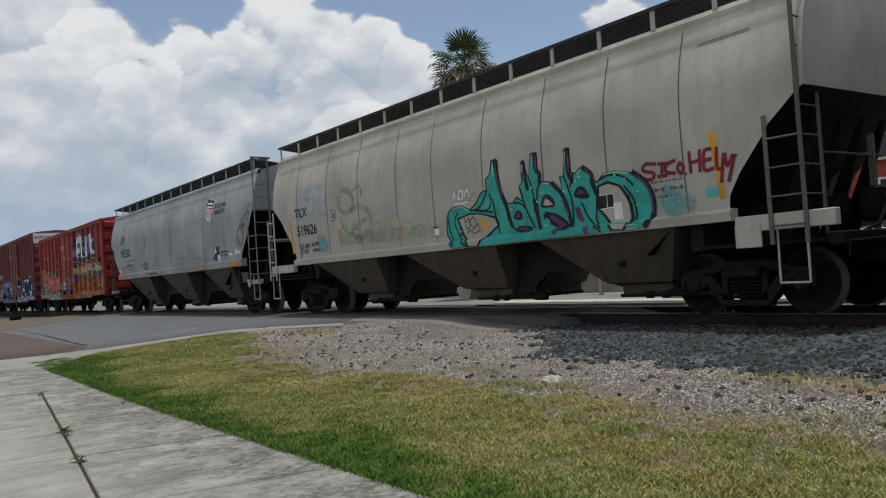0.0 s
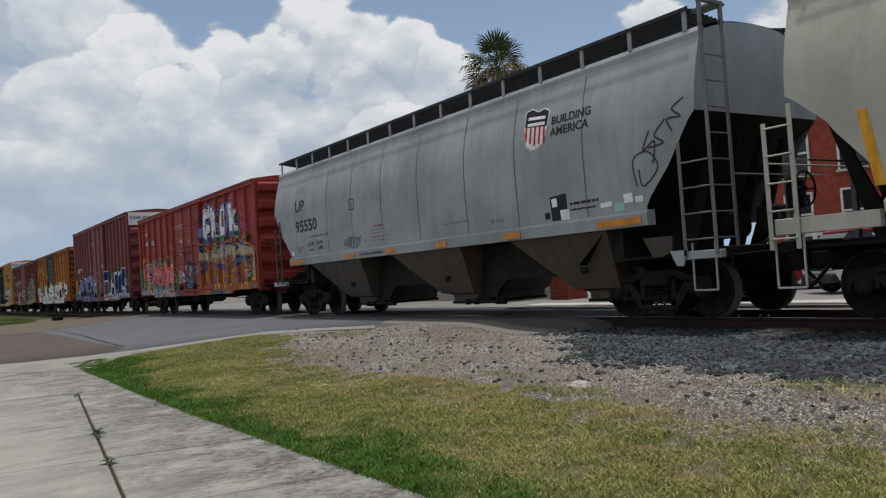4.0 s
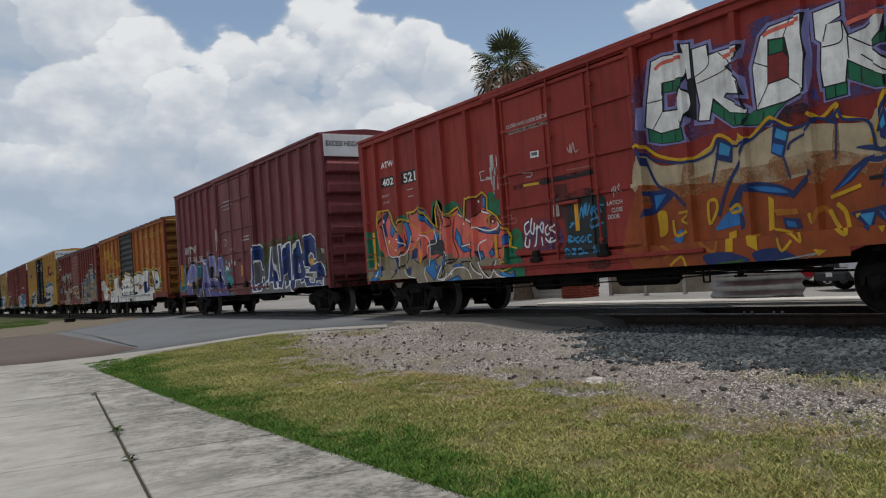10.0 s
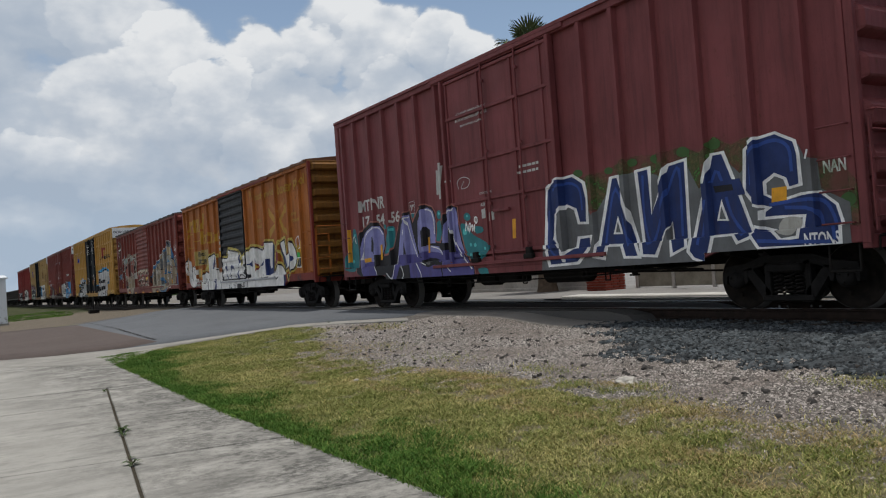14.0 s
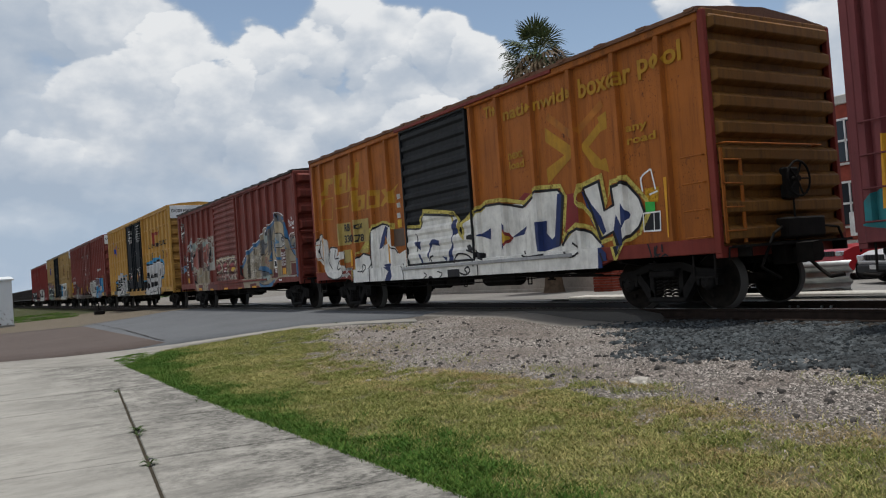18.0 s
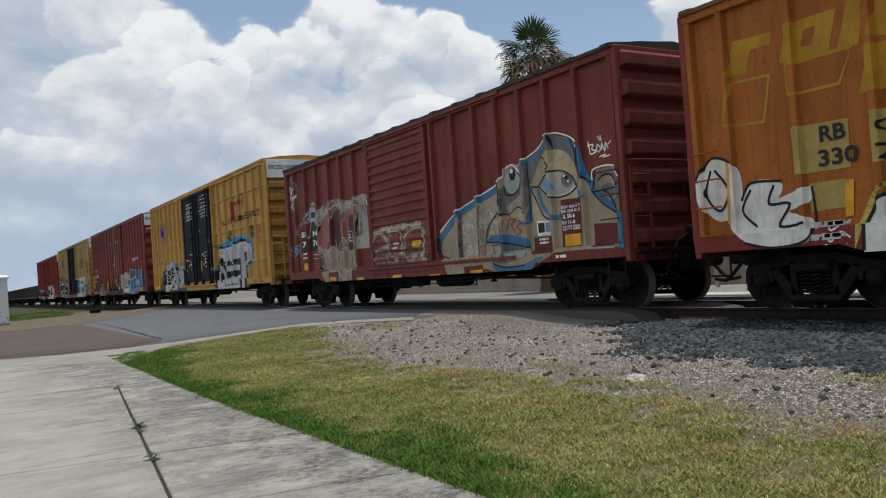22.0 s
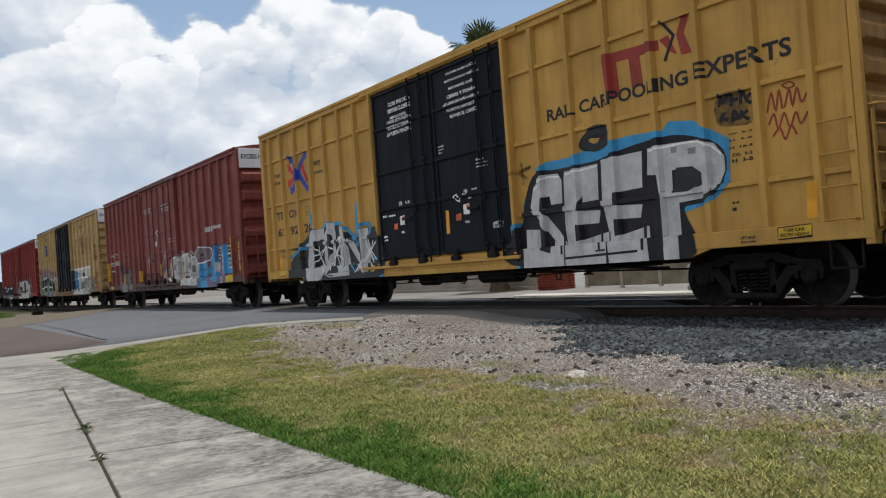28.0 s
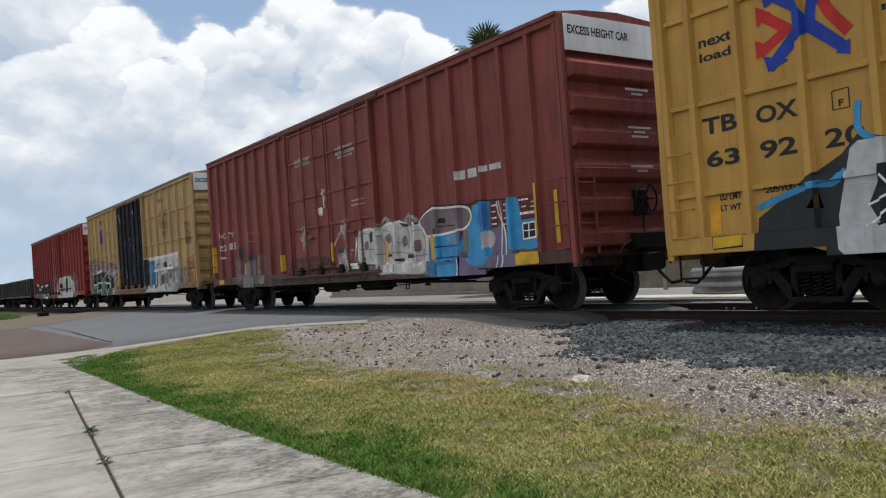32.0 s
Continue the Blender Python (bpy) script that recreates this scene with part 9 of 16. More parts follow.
art.line("paneyellow", 6, 0.028, 1, -7.16, 2.17, -7.05, 2.6, -6.74, 2.71, -6.55, 2.58, -6.44, 2.33, -6.09, 2.05, -6.03, 2.35, -5.77, 2.36, -5.72, 2.54, -5.34, 2.31, -5.17, 2.62, -4.97, 2.53, -4.7, 2.23, -4.47, 1.93, -4.36, 1.95, -4.29, 2.13, -4.41, 2.5, -4.4, 2.67, -4.33, 2.49, -4.14, 2.33, -3.83, 2.29)
art.line("paneyellow", 6, 0.028, 1, -8.0, 1.49, -7.54, 1.52, -7.11, 1.54, -6.87, 1.33)
art.line("paneyellow", 6, 0.028, 1, -7.92, 1.04, -7.43, 1.07, -7.05, 0.99, -6.62, 0.9)
art.line("white", 6, 0.026, 1, -7.03, 2.36, -6.89, 1.83, -6.72, 1.52, -6.15, 1.47, -6.25, 1.11)
art.line("white", 6, 0.026, 1, -6.43, 1.95, -6.23, 1.9, -5.91, 1.74)
art.line("white", 6, 0.026, 1, -5.64, 1.99, -5.81, 1.65, -6.15, 1.48)
art.line("white", 6, 0.026, 1, -5.39, 1.83, -5.11, 1.94, -4.84, 1.77, -4.87, 1.35, -5.0, 1.02, -4.91, 0.82, -5.33, 0.82)
art.line("white", 6, 0.026, 1, -4.6, 2.01, -4.55, 1.72, -4.91, 1.67, -4.96, 1.48)
art.line("white", 6, 0.026, 1, -4.29, 2.13, -4.38, 1.71, -4.19, 1.43, -4.02, 1.4)
art.line("white", 6, 0.026, 1, -5.97, 1.31, -5.8, 1.01, -5.38, 0.93, -5.33, 0.84)
art.line("white", 6, 0.026, 1, -7.55, 1.45, -7.24, 1.23, -7.42, 1.01)
art.line("white", 6, 0.026, 1, -4.4, 0.88, -4.2, 0.84, -4.05, 1.0)
art.line("black", 5, 0.03, 1, -7.07, 2.33, -6.95, 1.84, -6.76, 1.49)
art.line("black", 5, 0.03, 1, -5.99, 2.02, -5.93, 1.75, -6.25, 1.47, -6.78, 1.5)
art.line("black", 5, 0.03, 1, -5.9, 1.9, -5.84, 1.42, -6.25, 1.16, -6.61, 0.96)
art.line("black", 5, 0.03, 1, -5.64, 1.6, -5.52, 1.35, -5.1, 1.29, -4.9, 1.73)
art.line("black", 5, 0.03, 1, -4.61, 1.66, -4.91, 1.73)
art.line("black", 5, 0.03, 1, -4.34, 1.87, -4.35, 1.48, -4.67, 1.34)
art.line("black", 5, 0.03, 1, -5.73, 1.83, -5.54, 1.81)
art.line("black", 5, 0.03, 1, -4.44, 0.88, -4.15, 0.81)
art.line("black", 5, 0.03, 1, -7.59, 1.42, -7.32, 1.19)
art.line("yellow", 5, 0.03, 1, -6.96, 1.93, -6.61, 1.77, -6.26, 1.55)
art.line("yellow", 5, 0.03, 1, -5.68, 2.28, -5.05, 2.0, -4.61, 2.03)
art.line("yellow", 5, 0.03, 1, -5.39, 1.83, -5.56, 1.65, -5.74, 1.64)
art.patch("white", 6, 1, -6.91, 2.43, -6.94, 2.39, -6.97, 2.39, -6.99, 2.44, -6.96, 2.48, -6.93, 2.48)
art.patch("white", 6, 1, -6.7, 1.9, -6.72, 1.86, -6.76, 1.87, -6.77, 1.91, -6.75, 1.95, -6.71, 1.94)
art.patch("white", 6, 1, -6.39, 1.66, -6.42, 1.64, -6.47, 1.65, -6.49, 1.67, -6.46, 1.69, -6.41, 1.68)
art.patch("grafblack", 6, 1, -4.85, 1.76, -4.52, 1.78, -4.26, 1.72, -4.3, 1.4, -4.55, 1.46, -4.81, 1.45)
art.line("greymist", 7, 0.04, 1, -4.83, 1.67, -4.53, 1.7, -4.33, 1.6)
art.line("greymist", 7, 0.04, 1, -4.82, 1.49, -4.5, 1.5, -4.25, 1.4)
art.patch("green", 0, 1, -4.72, 2.1, -4.66, 2.6, -4.44, 2.7, -4.25, 2.61, -4.2, 2.39, -4.02, 2.35, -3.98, 2.53, -3.8, 2.59, -3.59, 2.53, -3.44, 2.37, -3.31, 2.38, -3.19, 2.15, -3.21, 1.55, -4.67, 1.7)
art.patch("green", 0, 1, -2.52, 2.47, -2.44, 2.61, -2.26, 2.59, -2.16, 2.46, -1.98, 2.34, -1.99, 2.18, -2.14, 2.1, -2.48, 2.25)
art.patch("green", 0, 1, -2.0, 1.43, -1.67, 1.71, -1.53, 1.79, -1.41, 1.73, -1.31, 1.63, -1.33, 1.4, -1.57, 1.32, -1.36, 1.14, -1.29, 0.82, -1.36, 0.73, -1.86, 0.7, -2.11, 1.01)
art.patch("mossgreen", 1, 1, -3.93, 2.39, -3.81, 2.5, -3.68, 2.47)
art.patch("mossgreen", 1, 1, -2.37, 2.44, -2.28, 2.52, -2.18, 2.38)
art.patch("mossgreen", 1, 1, -1.63, 1.53, -1.51, 1.69, -1.41, 1.62)
art.patch("salmon", 1, 0, -7.22, 2.23, -7.08, 2.71, -6.67, 2.7, -6.52, 2.38, -6.35, 2.17, -6.05, 2.41, -5.71, 2.32, -5.78, 2.53, -5.45, 2.53, -5.2, 2.64, -4.97, 2.41, -4.69, 2.19, -4.48, 2.07, -4.51, 2.48, -4.41, 2.66, -4.28, 2.41, -4.01, 2.31, -3.58, 2.44, -3.37, 2.17, -3.3, 2.58, -2.83, 2.58, -2.63, 2.65, -2.47, 2.52, -2.5, 2.26, -2.2, 2.1, -2.05, 1.93, -1.93, 1.86, -1.71, 1.77, -1.64, 1.62, -1.69, 1.44, -1.98, 1.36, -2.0, 1.14, -2.3, 1.22, -3.05, 1.3, -3.84, 1.3, -4.41, 1.32, -5.34, 1.42, -6.21, 1.49, -7.03, 1.48)
art.patch("tan", 1, 0, -7.74, 1.28, -7.03, 1.49, -6.21, 1.5, -5.34, 1.43, -4.41, 1.33, -3.84, 1.31, -3.05, 1.31, -2.3, 1.23, -2.0, 1.15, -2.04, 1.01, -1.94, 0.9, -1.61, 0.94, -1.6, 0.73, -3.24, 0.71, -5.85, 0.72, -7.79, 0.9)
art.patch("dustred", 2, 0, -3.29, 2.55, -2.83, 2.54, -2.66, 2.6, -2.7, 2.25, -2.96, 2.19, -3.09, 2.13, -3.31, 2.16)
art.patch("dustred", 2, 0, -2.48, 2.21, -2.21, 2.05, -2.28, 1.94, -2.56, 2.0)
art.patch("dustred", 2, 0, -4.45, 2.33, -4.01, 2.26, -3.96, 2.12, -4.25, 2.05, -4.43, 2.1)
art.patch("navy", 2, 0, -3.71, 2.0, -3.54, 1.8, -3.52, 1.63, -3.15, 1.44, -3.49, 1.41, -3.68, 1.59, -3.8, 1.77)
art.patch("blue", 3, 0, -3.7, 1.95, -3.57, 1.79, -3.55, 1.61, -3.19, 1.45, -3.48, 1.44, -3.66, 1.61, -3.76, 1.77)
art.patch("navy", 2, 0, -2.65, 2.56, -2.52, 2.57, -2.53, 2.27, -2.67, 2.32)
art.patch("blue", 3, 0, -2.62, 2.54, -2.55, 2.54, -2.56, 2.31, -2.64, 2.33)
art.patch("navy", 2, 0, -3.0, 1.94, -2.63, 1.91, -2.21, 1.78, -2.07, 1.94, -2.05, 1.86, -2.16, 1.72, -2.53, 1.75, -2.85, 1.82)
art.patch("blue", 3, 0, -2.95, 1.92, -2.63, 1.89, -2.2, 1.75, -2.08, 1.9, -2.07, 1.87, -2.17, 1.75, -2.52, 1.77, -2.83, 1.84)
art.patch("navy", 2, 0, -2.96, 1.42, -2.76, 1.41, -2.7, 1.27, -2.91, 1.18)
art.patch("blue", 3, 0, -2.92, 1.39, -2.78, 1.38, -2.74, 1.28, -2.89, 1.22)
art.patch("navy", 2, 0, -2.57, 1.36, -2.43, 1.47, -2.33, 1.32, -2.49, 1.24)
art.patch("blue", 3, 0, -2.53, 1.35, -2.44, 1.43, -2.37, 1.33, -2.48, 1.28)
art.patch("navy", 2, 0, -2.15, 1.15, -2.02, 0.95, -1.74, 0.88, -1.6, 0.96, -1.6, 0.74, -1.82, 0.72, -2.12, 0.89)
art.patch("blue", 3, 0, -2.14, 1.13, -2.04, 0.93, -1.74, 0.86, -1.63, 0.92, -1.62, 0.76, -1.81, 0.75, -2.1, 0.9)
art.patch("navy", 2, 0, -1.97, 1.56, -1.71, 1.75, -1.65, 1.53, -1.9, 1.44)
art.patch("blue", 3, 0, -1.94, 1.55, -1.72, 1.71, -1.68, 1.54, -1.88, 1.47)
art.patch("navy", 2, 0, -4.17, 0.82, -3.61, 0.94, -3.35, 0.71, -4.18, 0.71)
art.patch("blue", 3, 0, -4.14, 0.8, -3.62, 0.91, -3.41, 0.73, -4.15, 0.74)
art.patch("navy", 2, 0, -3.86, 1.14, -3.58, 1.22, -3.4, 1.14, -3.59, 1.09)
art.patch("blue", 3, 0, -3.81, 1.14, -3.58, 1.19, -3.46, 1.15, -3.59, 1.12)
art.patch("navy", 2, 0, -3.58, 2.39, -3.46, 2.32, -3.5, 2.22, -3.63, 2.26)
art.patch("blue", 3, 0, -3.56, 2.35, -3.5, 2.31, -3.52, 2.25, -3.59, 2.28)
art.line("sky", 4, 0.05, 1, -3.65, 1.81, -3.59, 1.59)
art.line("sky", 4, 0.05, 1, -2.6, 2.51, -2.6, 2.38)
art.line("sky", 4, 0.05, 1, -2.03, 0.92, -1.77, 0.84)
art.line("sky", 4, 0.05, 1, -2.86, 1.34, -2.78, 1.28)
art.line("sky", 4, 0.05, 1, -4.04, 0.77, -3.68, 0.85)
art.line("black", 4, 0.03, 1, -4.3, 2.33, -4.16, 1.82, -4.26, 1.33, -4.15, 0.99, -4.46, 0.87)
art.line("black", 4, 0.03, 1, -3.74, 2.25, -3.86, 1.78, -3.7, 1.34, -4.14, 1.16, -4.31, 0.89)
art.line("black", 4, 0.03, 1, -3.37, 2.17, -3.1, 1.95, -3.13, 1.64, -3.47, 1.58)
art.line("black", 4, 0.03, 1, -3.24, 1.34, -3.01, 1.08, -2.67, 0.8, -2.99, 0.74)
art.line("black", 4, 0.03, 1, -2.98, 2.04, -3.0, 1.94, -2.58, 1.82, -2.16, 1.87, -2.2, 2.09)
art.line("black", 4, 0.03, 1, -2.91, 1.52, -2.82, 1.16, -2.61, 0.95, -2.34, 0.78, -2.36, 1.03, -2.17, 1.25)
art.line("black", 4, 0.03, 1, -2.3, 1.6, -2.39, 1.42, -2.11, 1.43, -1.98, 1.42)
art.line("black", 4, 0.03, 1, -4.01, 2.31, -3.89, 2.11, -4.04, 2.02)
art.line("black", 4, 0.03, 1, -3.58, 1.22, -3.25, 1.2, -3.21, 1.04)
art.line("black", 4, 0.03, 1, -1.98, 1.36, -1.85, 1.41, -1.69, 1.43)
art.line("black", 4, 0.03, 1, -3.14, 1.64, -3.24, 1.34)
art.line("black", 4, 0.03, 1, -3.84, 1.3, -4.12, 1.26, -4.25, 1.05)
art.line("black", 4, 0.03, 1, -2.5, 2.26, -2.83, 2.22, -3.1, 2.08)
art.line("white", 5, 0.03, 1, -4.22, 2.32, -4.09, 1.81, -4.19, 1.27, -4.46, 0.9, -4.09, 0.9, -3.71, 1.09, -3.27, 1.06, -3.09, 0.83)
art.line("white", 5, 0.03, 1, -3.6, 2.28, -3.15, 2.06)
art.line("white", 5, 0.03, 1, -3.15, 1.55, -3.08, 1.08, -2.72, 0.88, -2.8, 0.78)
art.line("white", 5, 0.03, 1, -2.71, 2.25, -2.26, 2.1, -2.16, 1.88, -2.52, 1.82, -2.99, 1.94)
art.line("white", 5, 0.03, 1, -2.6, 1.64, -2.91, 1.52, -2.77, 1.06, -2.44, 0.83, -2.18, 1.21)
art.line("white", 5, 0.03, 1, -3.54, 1.56, -3.21, 1.59)
art.line("white", 5, 0.03, 1, -2.27, 0.97, -2.17, 0.87, -1.9, 0.81)
art.line("yellow", 4, 0.035, 1, -3.98, 2.28, -3.65, 2.29)
art.line("yellow", 4, 0.035, 1, -2.61, 2.08, -2.36, 2.15)
art.line("yellow", 4, 0.035, 1, -1.94, 1.23, -1.83, 1.08)
art.line("yellow", 4, 0.035, 1, -3.18, 1.86, -3.33, 1.72)
art.line("labelyellow", 6, 0.04, 0, -7.22, 2.23, -7.08, 2.71, -6.67, 2.7, -6.52, 2.38, -6.35, 2.17, -6.05, 2.41, -5.71, 2.32, -5.78, 2.53, -5.45, 2.53, -5.2, 2.64, -4.97, 2.41, -4.69, 2.19, -4.48, 2.07, -4.51, 2.48, -4.41, 2.66, -4.28, 2.41, -4.01, 2.31, -3.58, 2.44, -3.37, 2.17, -3.3, 2.58, -2.83, 2.58, -2.63, 2.65, -2.47, 2.52, -2.5, 2.26, -2.2, 2.1, -2.05, 1.93, -1.93, 1.86, -1.71, 1.77, -1.64, 1.62, -1.69, 1.44)
art.line("black", 5, 0.035, 0, -7.15, 2.23, -7.03, 2.67, -6.71, 2.66, -6.57, 2.37, -6.36, 2.1, -6.03, 2.37, -5.64, 2.26, -5.72, 2.49, -5.43, 2.49, -5.21, 2.59, -5.0, 2.39, -4.72, 2.17, -4.43, 2.01, -4.46, 2.47, -4.41, 2.61, -4.31, 2.39, -4.01, 2.28, -3.59, 2.4, -3.35, 2.12, -3.26, 2.55, -2.82, 2.55, -2.64, 2.62, -2.51, 2.51, -2.53, 2.25, -2.22, 2.08, -2.08, 1.91, -1.94, 1.84, -1.73, 1.75, -1.67, 1.62, -1.71, 1.46)
art.line("labelyellow", 6, 0.03, 1, -1.98, 1.36, -1.82, 1.41, -1.89, 1.18, -2.09, 1.1, -2.02, 0.95, -1.6, 1.04, -1.48, 1.01)
art.line("labelyellow", 6, 0.03, 1, -1.69, 1.43, -1.49, 1.38)
art.patch("white", 6, 1, -4.14, 2.09, -4.15, 2.07, -4.18, 2.07, -4.2, 2.08, -4.21, 2.1, -4.2, 2.12, -4.17, 2.12, -4.15, 2.11)
art.patch("white", 6, 1, -3.36, 2.04, -3.37, 2.02, -3.39, 2.02, -3.41, 2.03, -3.42, 2.05, -3.41, 2.06, -3.39, 2.07, -3.36, 2.06)
art.patch("white", 6, 1, -2.75, 2.46, -2.76, 2.44, -2.78, 2.44, -2.8, 2.45, -2.81, 2.47, -2.8, 2.48, -2.78, 2.49, -2.76, 2.48)
art.patch("white", 6, 1, -2.3, 1.99, -2.31, 1.98, -2.33, 1.97, -2.35, 1.98, -2.36, 2.0, -2.35, 2.02, -2.33, 2.02, -2.31, 2.01)
art.patch("white", 6, 1, -2.23, 1.07, -2.24, 1.05, -2.26, 1.05, -2.28, 1.05, -2.28, 1.07, -2.27, 1.09, -2.25, 1.09, -2.23, 1.08)
art.patch("white", 6, 1, -3.84, 0.97, -3.85, 0.95, -3.88, 0.95, -3.9, 0.96, -3.91, 0.98, -3.9, 1.0, -3.87, 1.0, -3.85, 0.99)
art.patch("reflector", 7, 0, -7.58, 2.21, -7.45, 2.19, -7.45, 1.23, -7.57, 1.23)
art.patch("platey", 6, 0, -2.49, 2.13, -2.42, 2.12, -2.43, 1.89, -2.5, 1.9)
art.patch("reflector", 7, 0, -5.3, 1.77, -5.19, 1.78, -5.23, 1.26, -5.33, 1.25)
art.patch("reflector", 7, 0, -2.31, 1.7, -2.22, 1.7, -2.23, 1.24, -2.33, 1.23)
art.patch("white", 4, 0, -2.06, 3.35, -1.95, 3.35, -1.98, 3.1, -2.08, 3.11)
art.patch("offwhite", 4, 0, -2.06, 2.93, -1.98, 2.94, -1.99, 2.73, -2.07, 2.73)
art.patch("offwhite", 4, 0, -2.19, 2.99, -2.11, 3.12, -2.12, 2.93)
art.patch("offwhite", 4, 0, -2.46, 2.95, -2.24, 2.92, -2.23, 2.87, -2.45, 2.88)
art = Art("mtnr")
art.word("white", 3, "NTONS", 6.92, 0.902, 7.43, 1.086)
art.word("white", 0, "NAN", 7.21, 1.850, 7.53, 2.032)
art.patch("reflector", 4, 0, 6.42, 1.75, 6.66, 1.75, 6.64, 1.56, 6.4, 1.55)
art.patch("greenmist", 0, 1, 1.91, 2.36, 2.68, 2.43, 3.18, 2.48, 3.76, 2.6, 4.32, 2.56, 4.86, 2.58, 5.27, 2.43, 5.47, 2.64, 5.76, 2.48, 6.16, 2.51, 6.86, 2.17, 7.42, 1.99, 7.75, 1.6, 7.67, 1.11, 6.85, 1.48, 2.42, 1.84)
art.patch("mossgreen", 1, 1, 2.54, 2.5, 2.5, 2.45, 2.4, 2.44, 2.31, 2.47, 2.28, 2.53, 2.33, 2.57, 2.42, 2.58, 2.51, 2.55)
art.patch("mossgreen", 1, 1, 3.31, 2.44, 3.28, 2.4, 3.2, 2.39, 3.13, 2.41, 3.1, 2.46, 3.14, 2.5, 3.22, 2.51, 3.29, 2.48)
art.patch("mossgreen", 1, 1, 3.9, 2.49, 3.86, 2.45, 3.78, 2.44, 3.7, 2.46, 3.67, 2.52, 3.71, 2.56, 3.79, 2.57, 3.87, 2.54)
art.patch("mossgreen", 1, 1, 4.42, 2.47, 4.38, 2.43, 4.3, 2.42, 4.22, 2.45, 4.19, 2.5, 4.23, 2.55, 4.32, 2.56, 4.4, 2.53)
art.patch("mossgreen", 1, 1, 5.01, 2.49, 4.97, 2.44, 4.87, 2.43, 4.78, 2.46, 4.75, 2.52, 4.8, 2.58, 4.89, 2.59, 4.98, 2.55)
art.patch("mossgreen", 1, 1, 5.6, 2.51, 5.56, 2.46, 5.47, 2.45, 5.39, 2.48, 5.36, 2.54, 5.4, 2.59, 5.49, 2.61, 5.58, 2.57)
art.patch("mossgreen", 1, 1, 7.69, 1.45, 7.64, 1.39, 7.54, 1.36, 7.44, 1.4, 7.41, 1.48, 7.46, 1.54, 7.56, 1.57, 7.66, 1.53)
art.patch("greyfill", 1, 0, 1.31, 0.96, 1.61, 2.39, 2.31, 2.42, 2.77, 1.72, 3.38, 2.31, 3.89, 2.35, 4.43, 2.19, 4.9, 2.37, 5.14, 1.89, 5.55, 2.38, 5.91, 2.03, 6.35, 2.49, 6.88, 2.29, 6.95, 2.12, 7.14, 2.06, 7.16, 1.66, 7.57, 1.42, 7.58, 0.89, 5.64, 0.88, 5.59, 0.71, 1.28, 0.75)
art.patch("white", 2, 0, 1.55, 2.32, 1.83, 2.49, 2.27, 2.52, 2.58, 2.34, 2.65, 2.03, 2.62, 1.57, 2.31, 1.59, 2.23, 1.86, 2.07, 1.93, 1.85, 1.78, 1.77, 1.37, 1.98, 1.11, 2.22, 1.19, 2.28, 1.37, 2.78, 1.37, 2.69, 1.11, 2.38, 0.86, 1.5, 0.84, 1.39, 1.23)
art.patch("navy", 3, 0, 1.64, 2.29, 1.88, 2.45, 2.25, 2.47, 2.5, 2.32, 2.57, 2.03, 2.54, 1.62, 2.38, 1.63, 2.31, 1.88, 2.04, 1.99, 1.76, 1.8, 1.68, 1.36, 1.94, 1.04, 2.29, 1.16, 2.35, 1.32, 2.68, 1.33, 2.61, 1.13, 2.33, 0.91, 1.58, 0.89, 1.48, 1.23)
art.patch("white", 2, 0, 2.73, 0.96, 3.21, 2.34, 3.45, 2.35, 3.93, 0.89, 3.51, 0.91, 3.45, 1.12, 3.16, 1.13, 3.07, 0.9)
art.patch("navy", 3, 0, 2.82, 0.99, 3.28, 2.3, 3.39, 2.3, 3.84, 0.94, 3.57, 0.95, 3.51, 1.16, 3.09, 1.18, 3.01, 0.96)
art.patch("white", 2, 0, 3.81, 2.37, 4.19, 2.39, 4.14, 1.61, 4.53, 2.37, 4.95, 2.41, 4.91, 1.01, 4.54, 0.88, 4.56, 1.43, 4.28, 0.89, 3.9, 0.92)
art.patch("navy", 3, 0, 3.89, 2.33, 4.11, 2.34, 4.13, 1.59, 4.58, 2.33, 4.89, 2.36, 4.85, 1.03, 4.61, 0.95, 4.57, 1.45, 4.23, 0.94, 3.97, 0.96)
art.patch("white", 2, 0, 4.88, 0.95, 5.4, 2.4, 5.66, 2.4, 5.91, 1.72, 6.12, 1.08, 5.82, 1.0, 5.75, 1.13, 5.43, 1.13, 5.28, 0.72, 4.99, 0.82)
art.patch("navy", 3, 0, 4.95, 0.96, 5.45, 2.36, 5.61, 2.36, 5.85, 1.72, 6.06, 1.11, 5.86, 1.05, 5.79, 1.17, 5.38, 1.17, 5.24, 0.78, 5.04, 0.85)
art.patch("white", 2, 0, 5.93, 1.76, 5.99, 2.37, 6.21, 2.5, 6.54, 2.53, 6.85, 2.36, 6.89, 2.17, 6.9, 1.73, 6.66, 1.7, 6.61, 1.85, 6.48, 1.91, 6.34, 1.83, 6.33, 1.68, 6.62, 1.53, 6.48, 1.42, 6.11, 1.53)
art.patch("navy", 3, 0, 5.99, 1.77, 6.05, 2.35, 6.24, 2.46, 6.53, 2.49, 6.8, 2.34, 6.84, 2.17, 6.84, 1.76, 6.7, 1.74, 6.66, 1.87, 6.48, 1.96, 6.28, 1.86, 6.28, 1.67, 6.54, 1.53, 6.46, 1.47, 6.15, 1.56)
art.patch("white", 2, 0, 6.23, 1.45, 6.49, 1.57, 6.86, 1.64, 7.16, 1.63, 7.39, 1.44, 7.47, 1.14, 7.46, 0.89, 6.78, 0.89, 6.17, 0.91, 6.03, 1.12, 6.15, 1.26, 6.45, 1.17, 6.57, 1.04, 6.8, 1.06, 6.86, 1.3, 6.47, 1.32, 6.22, 1.32)
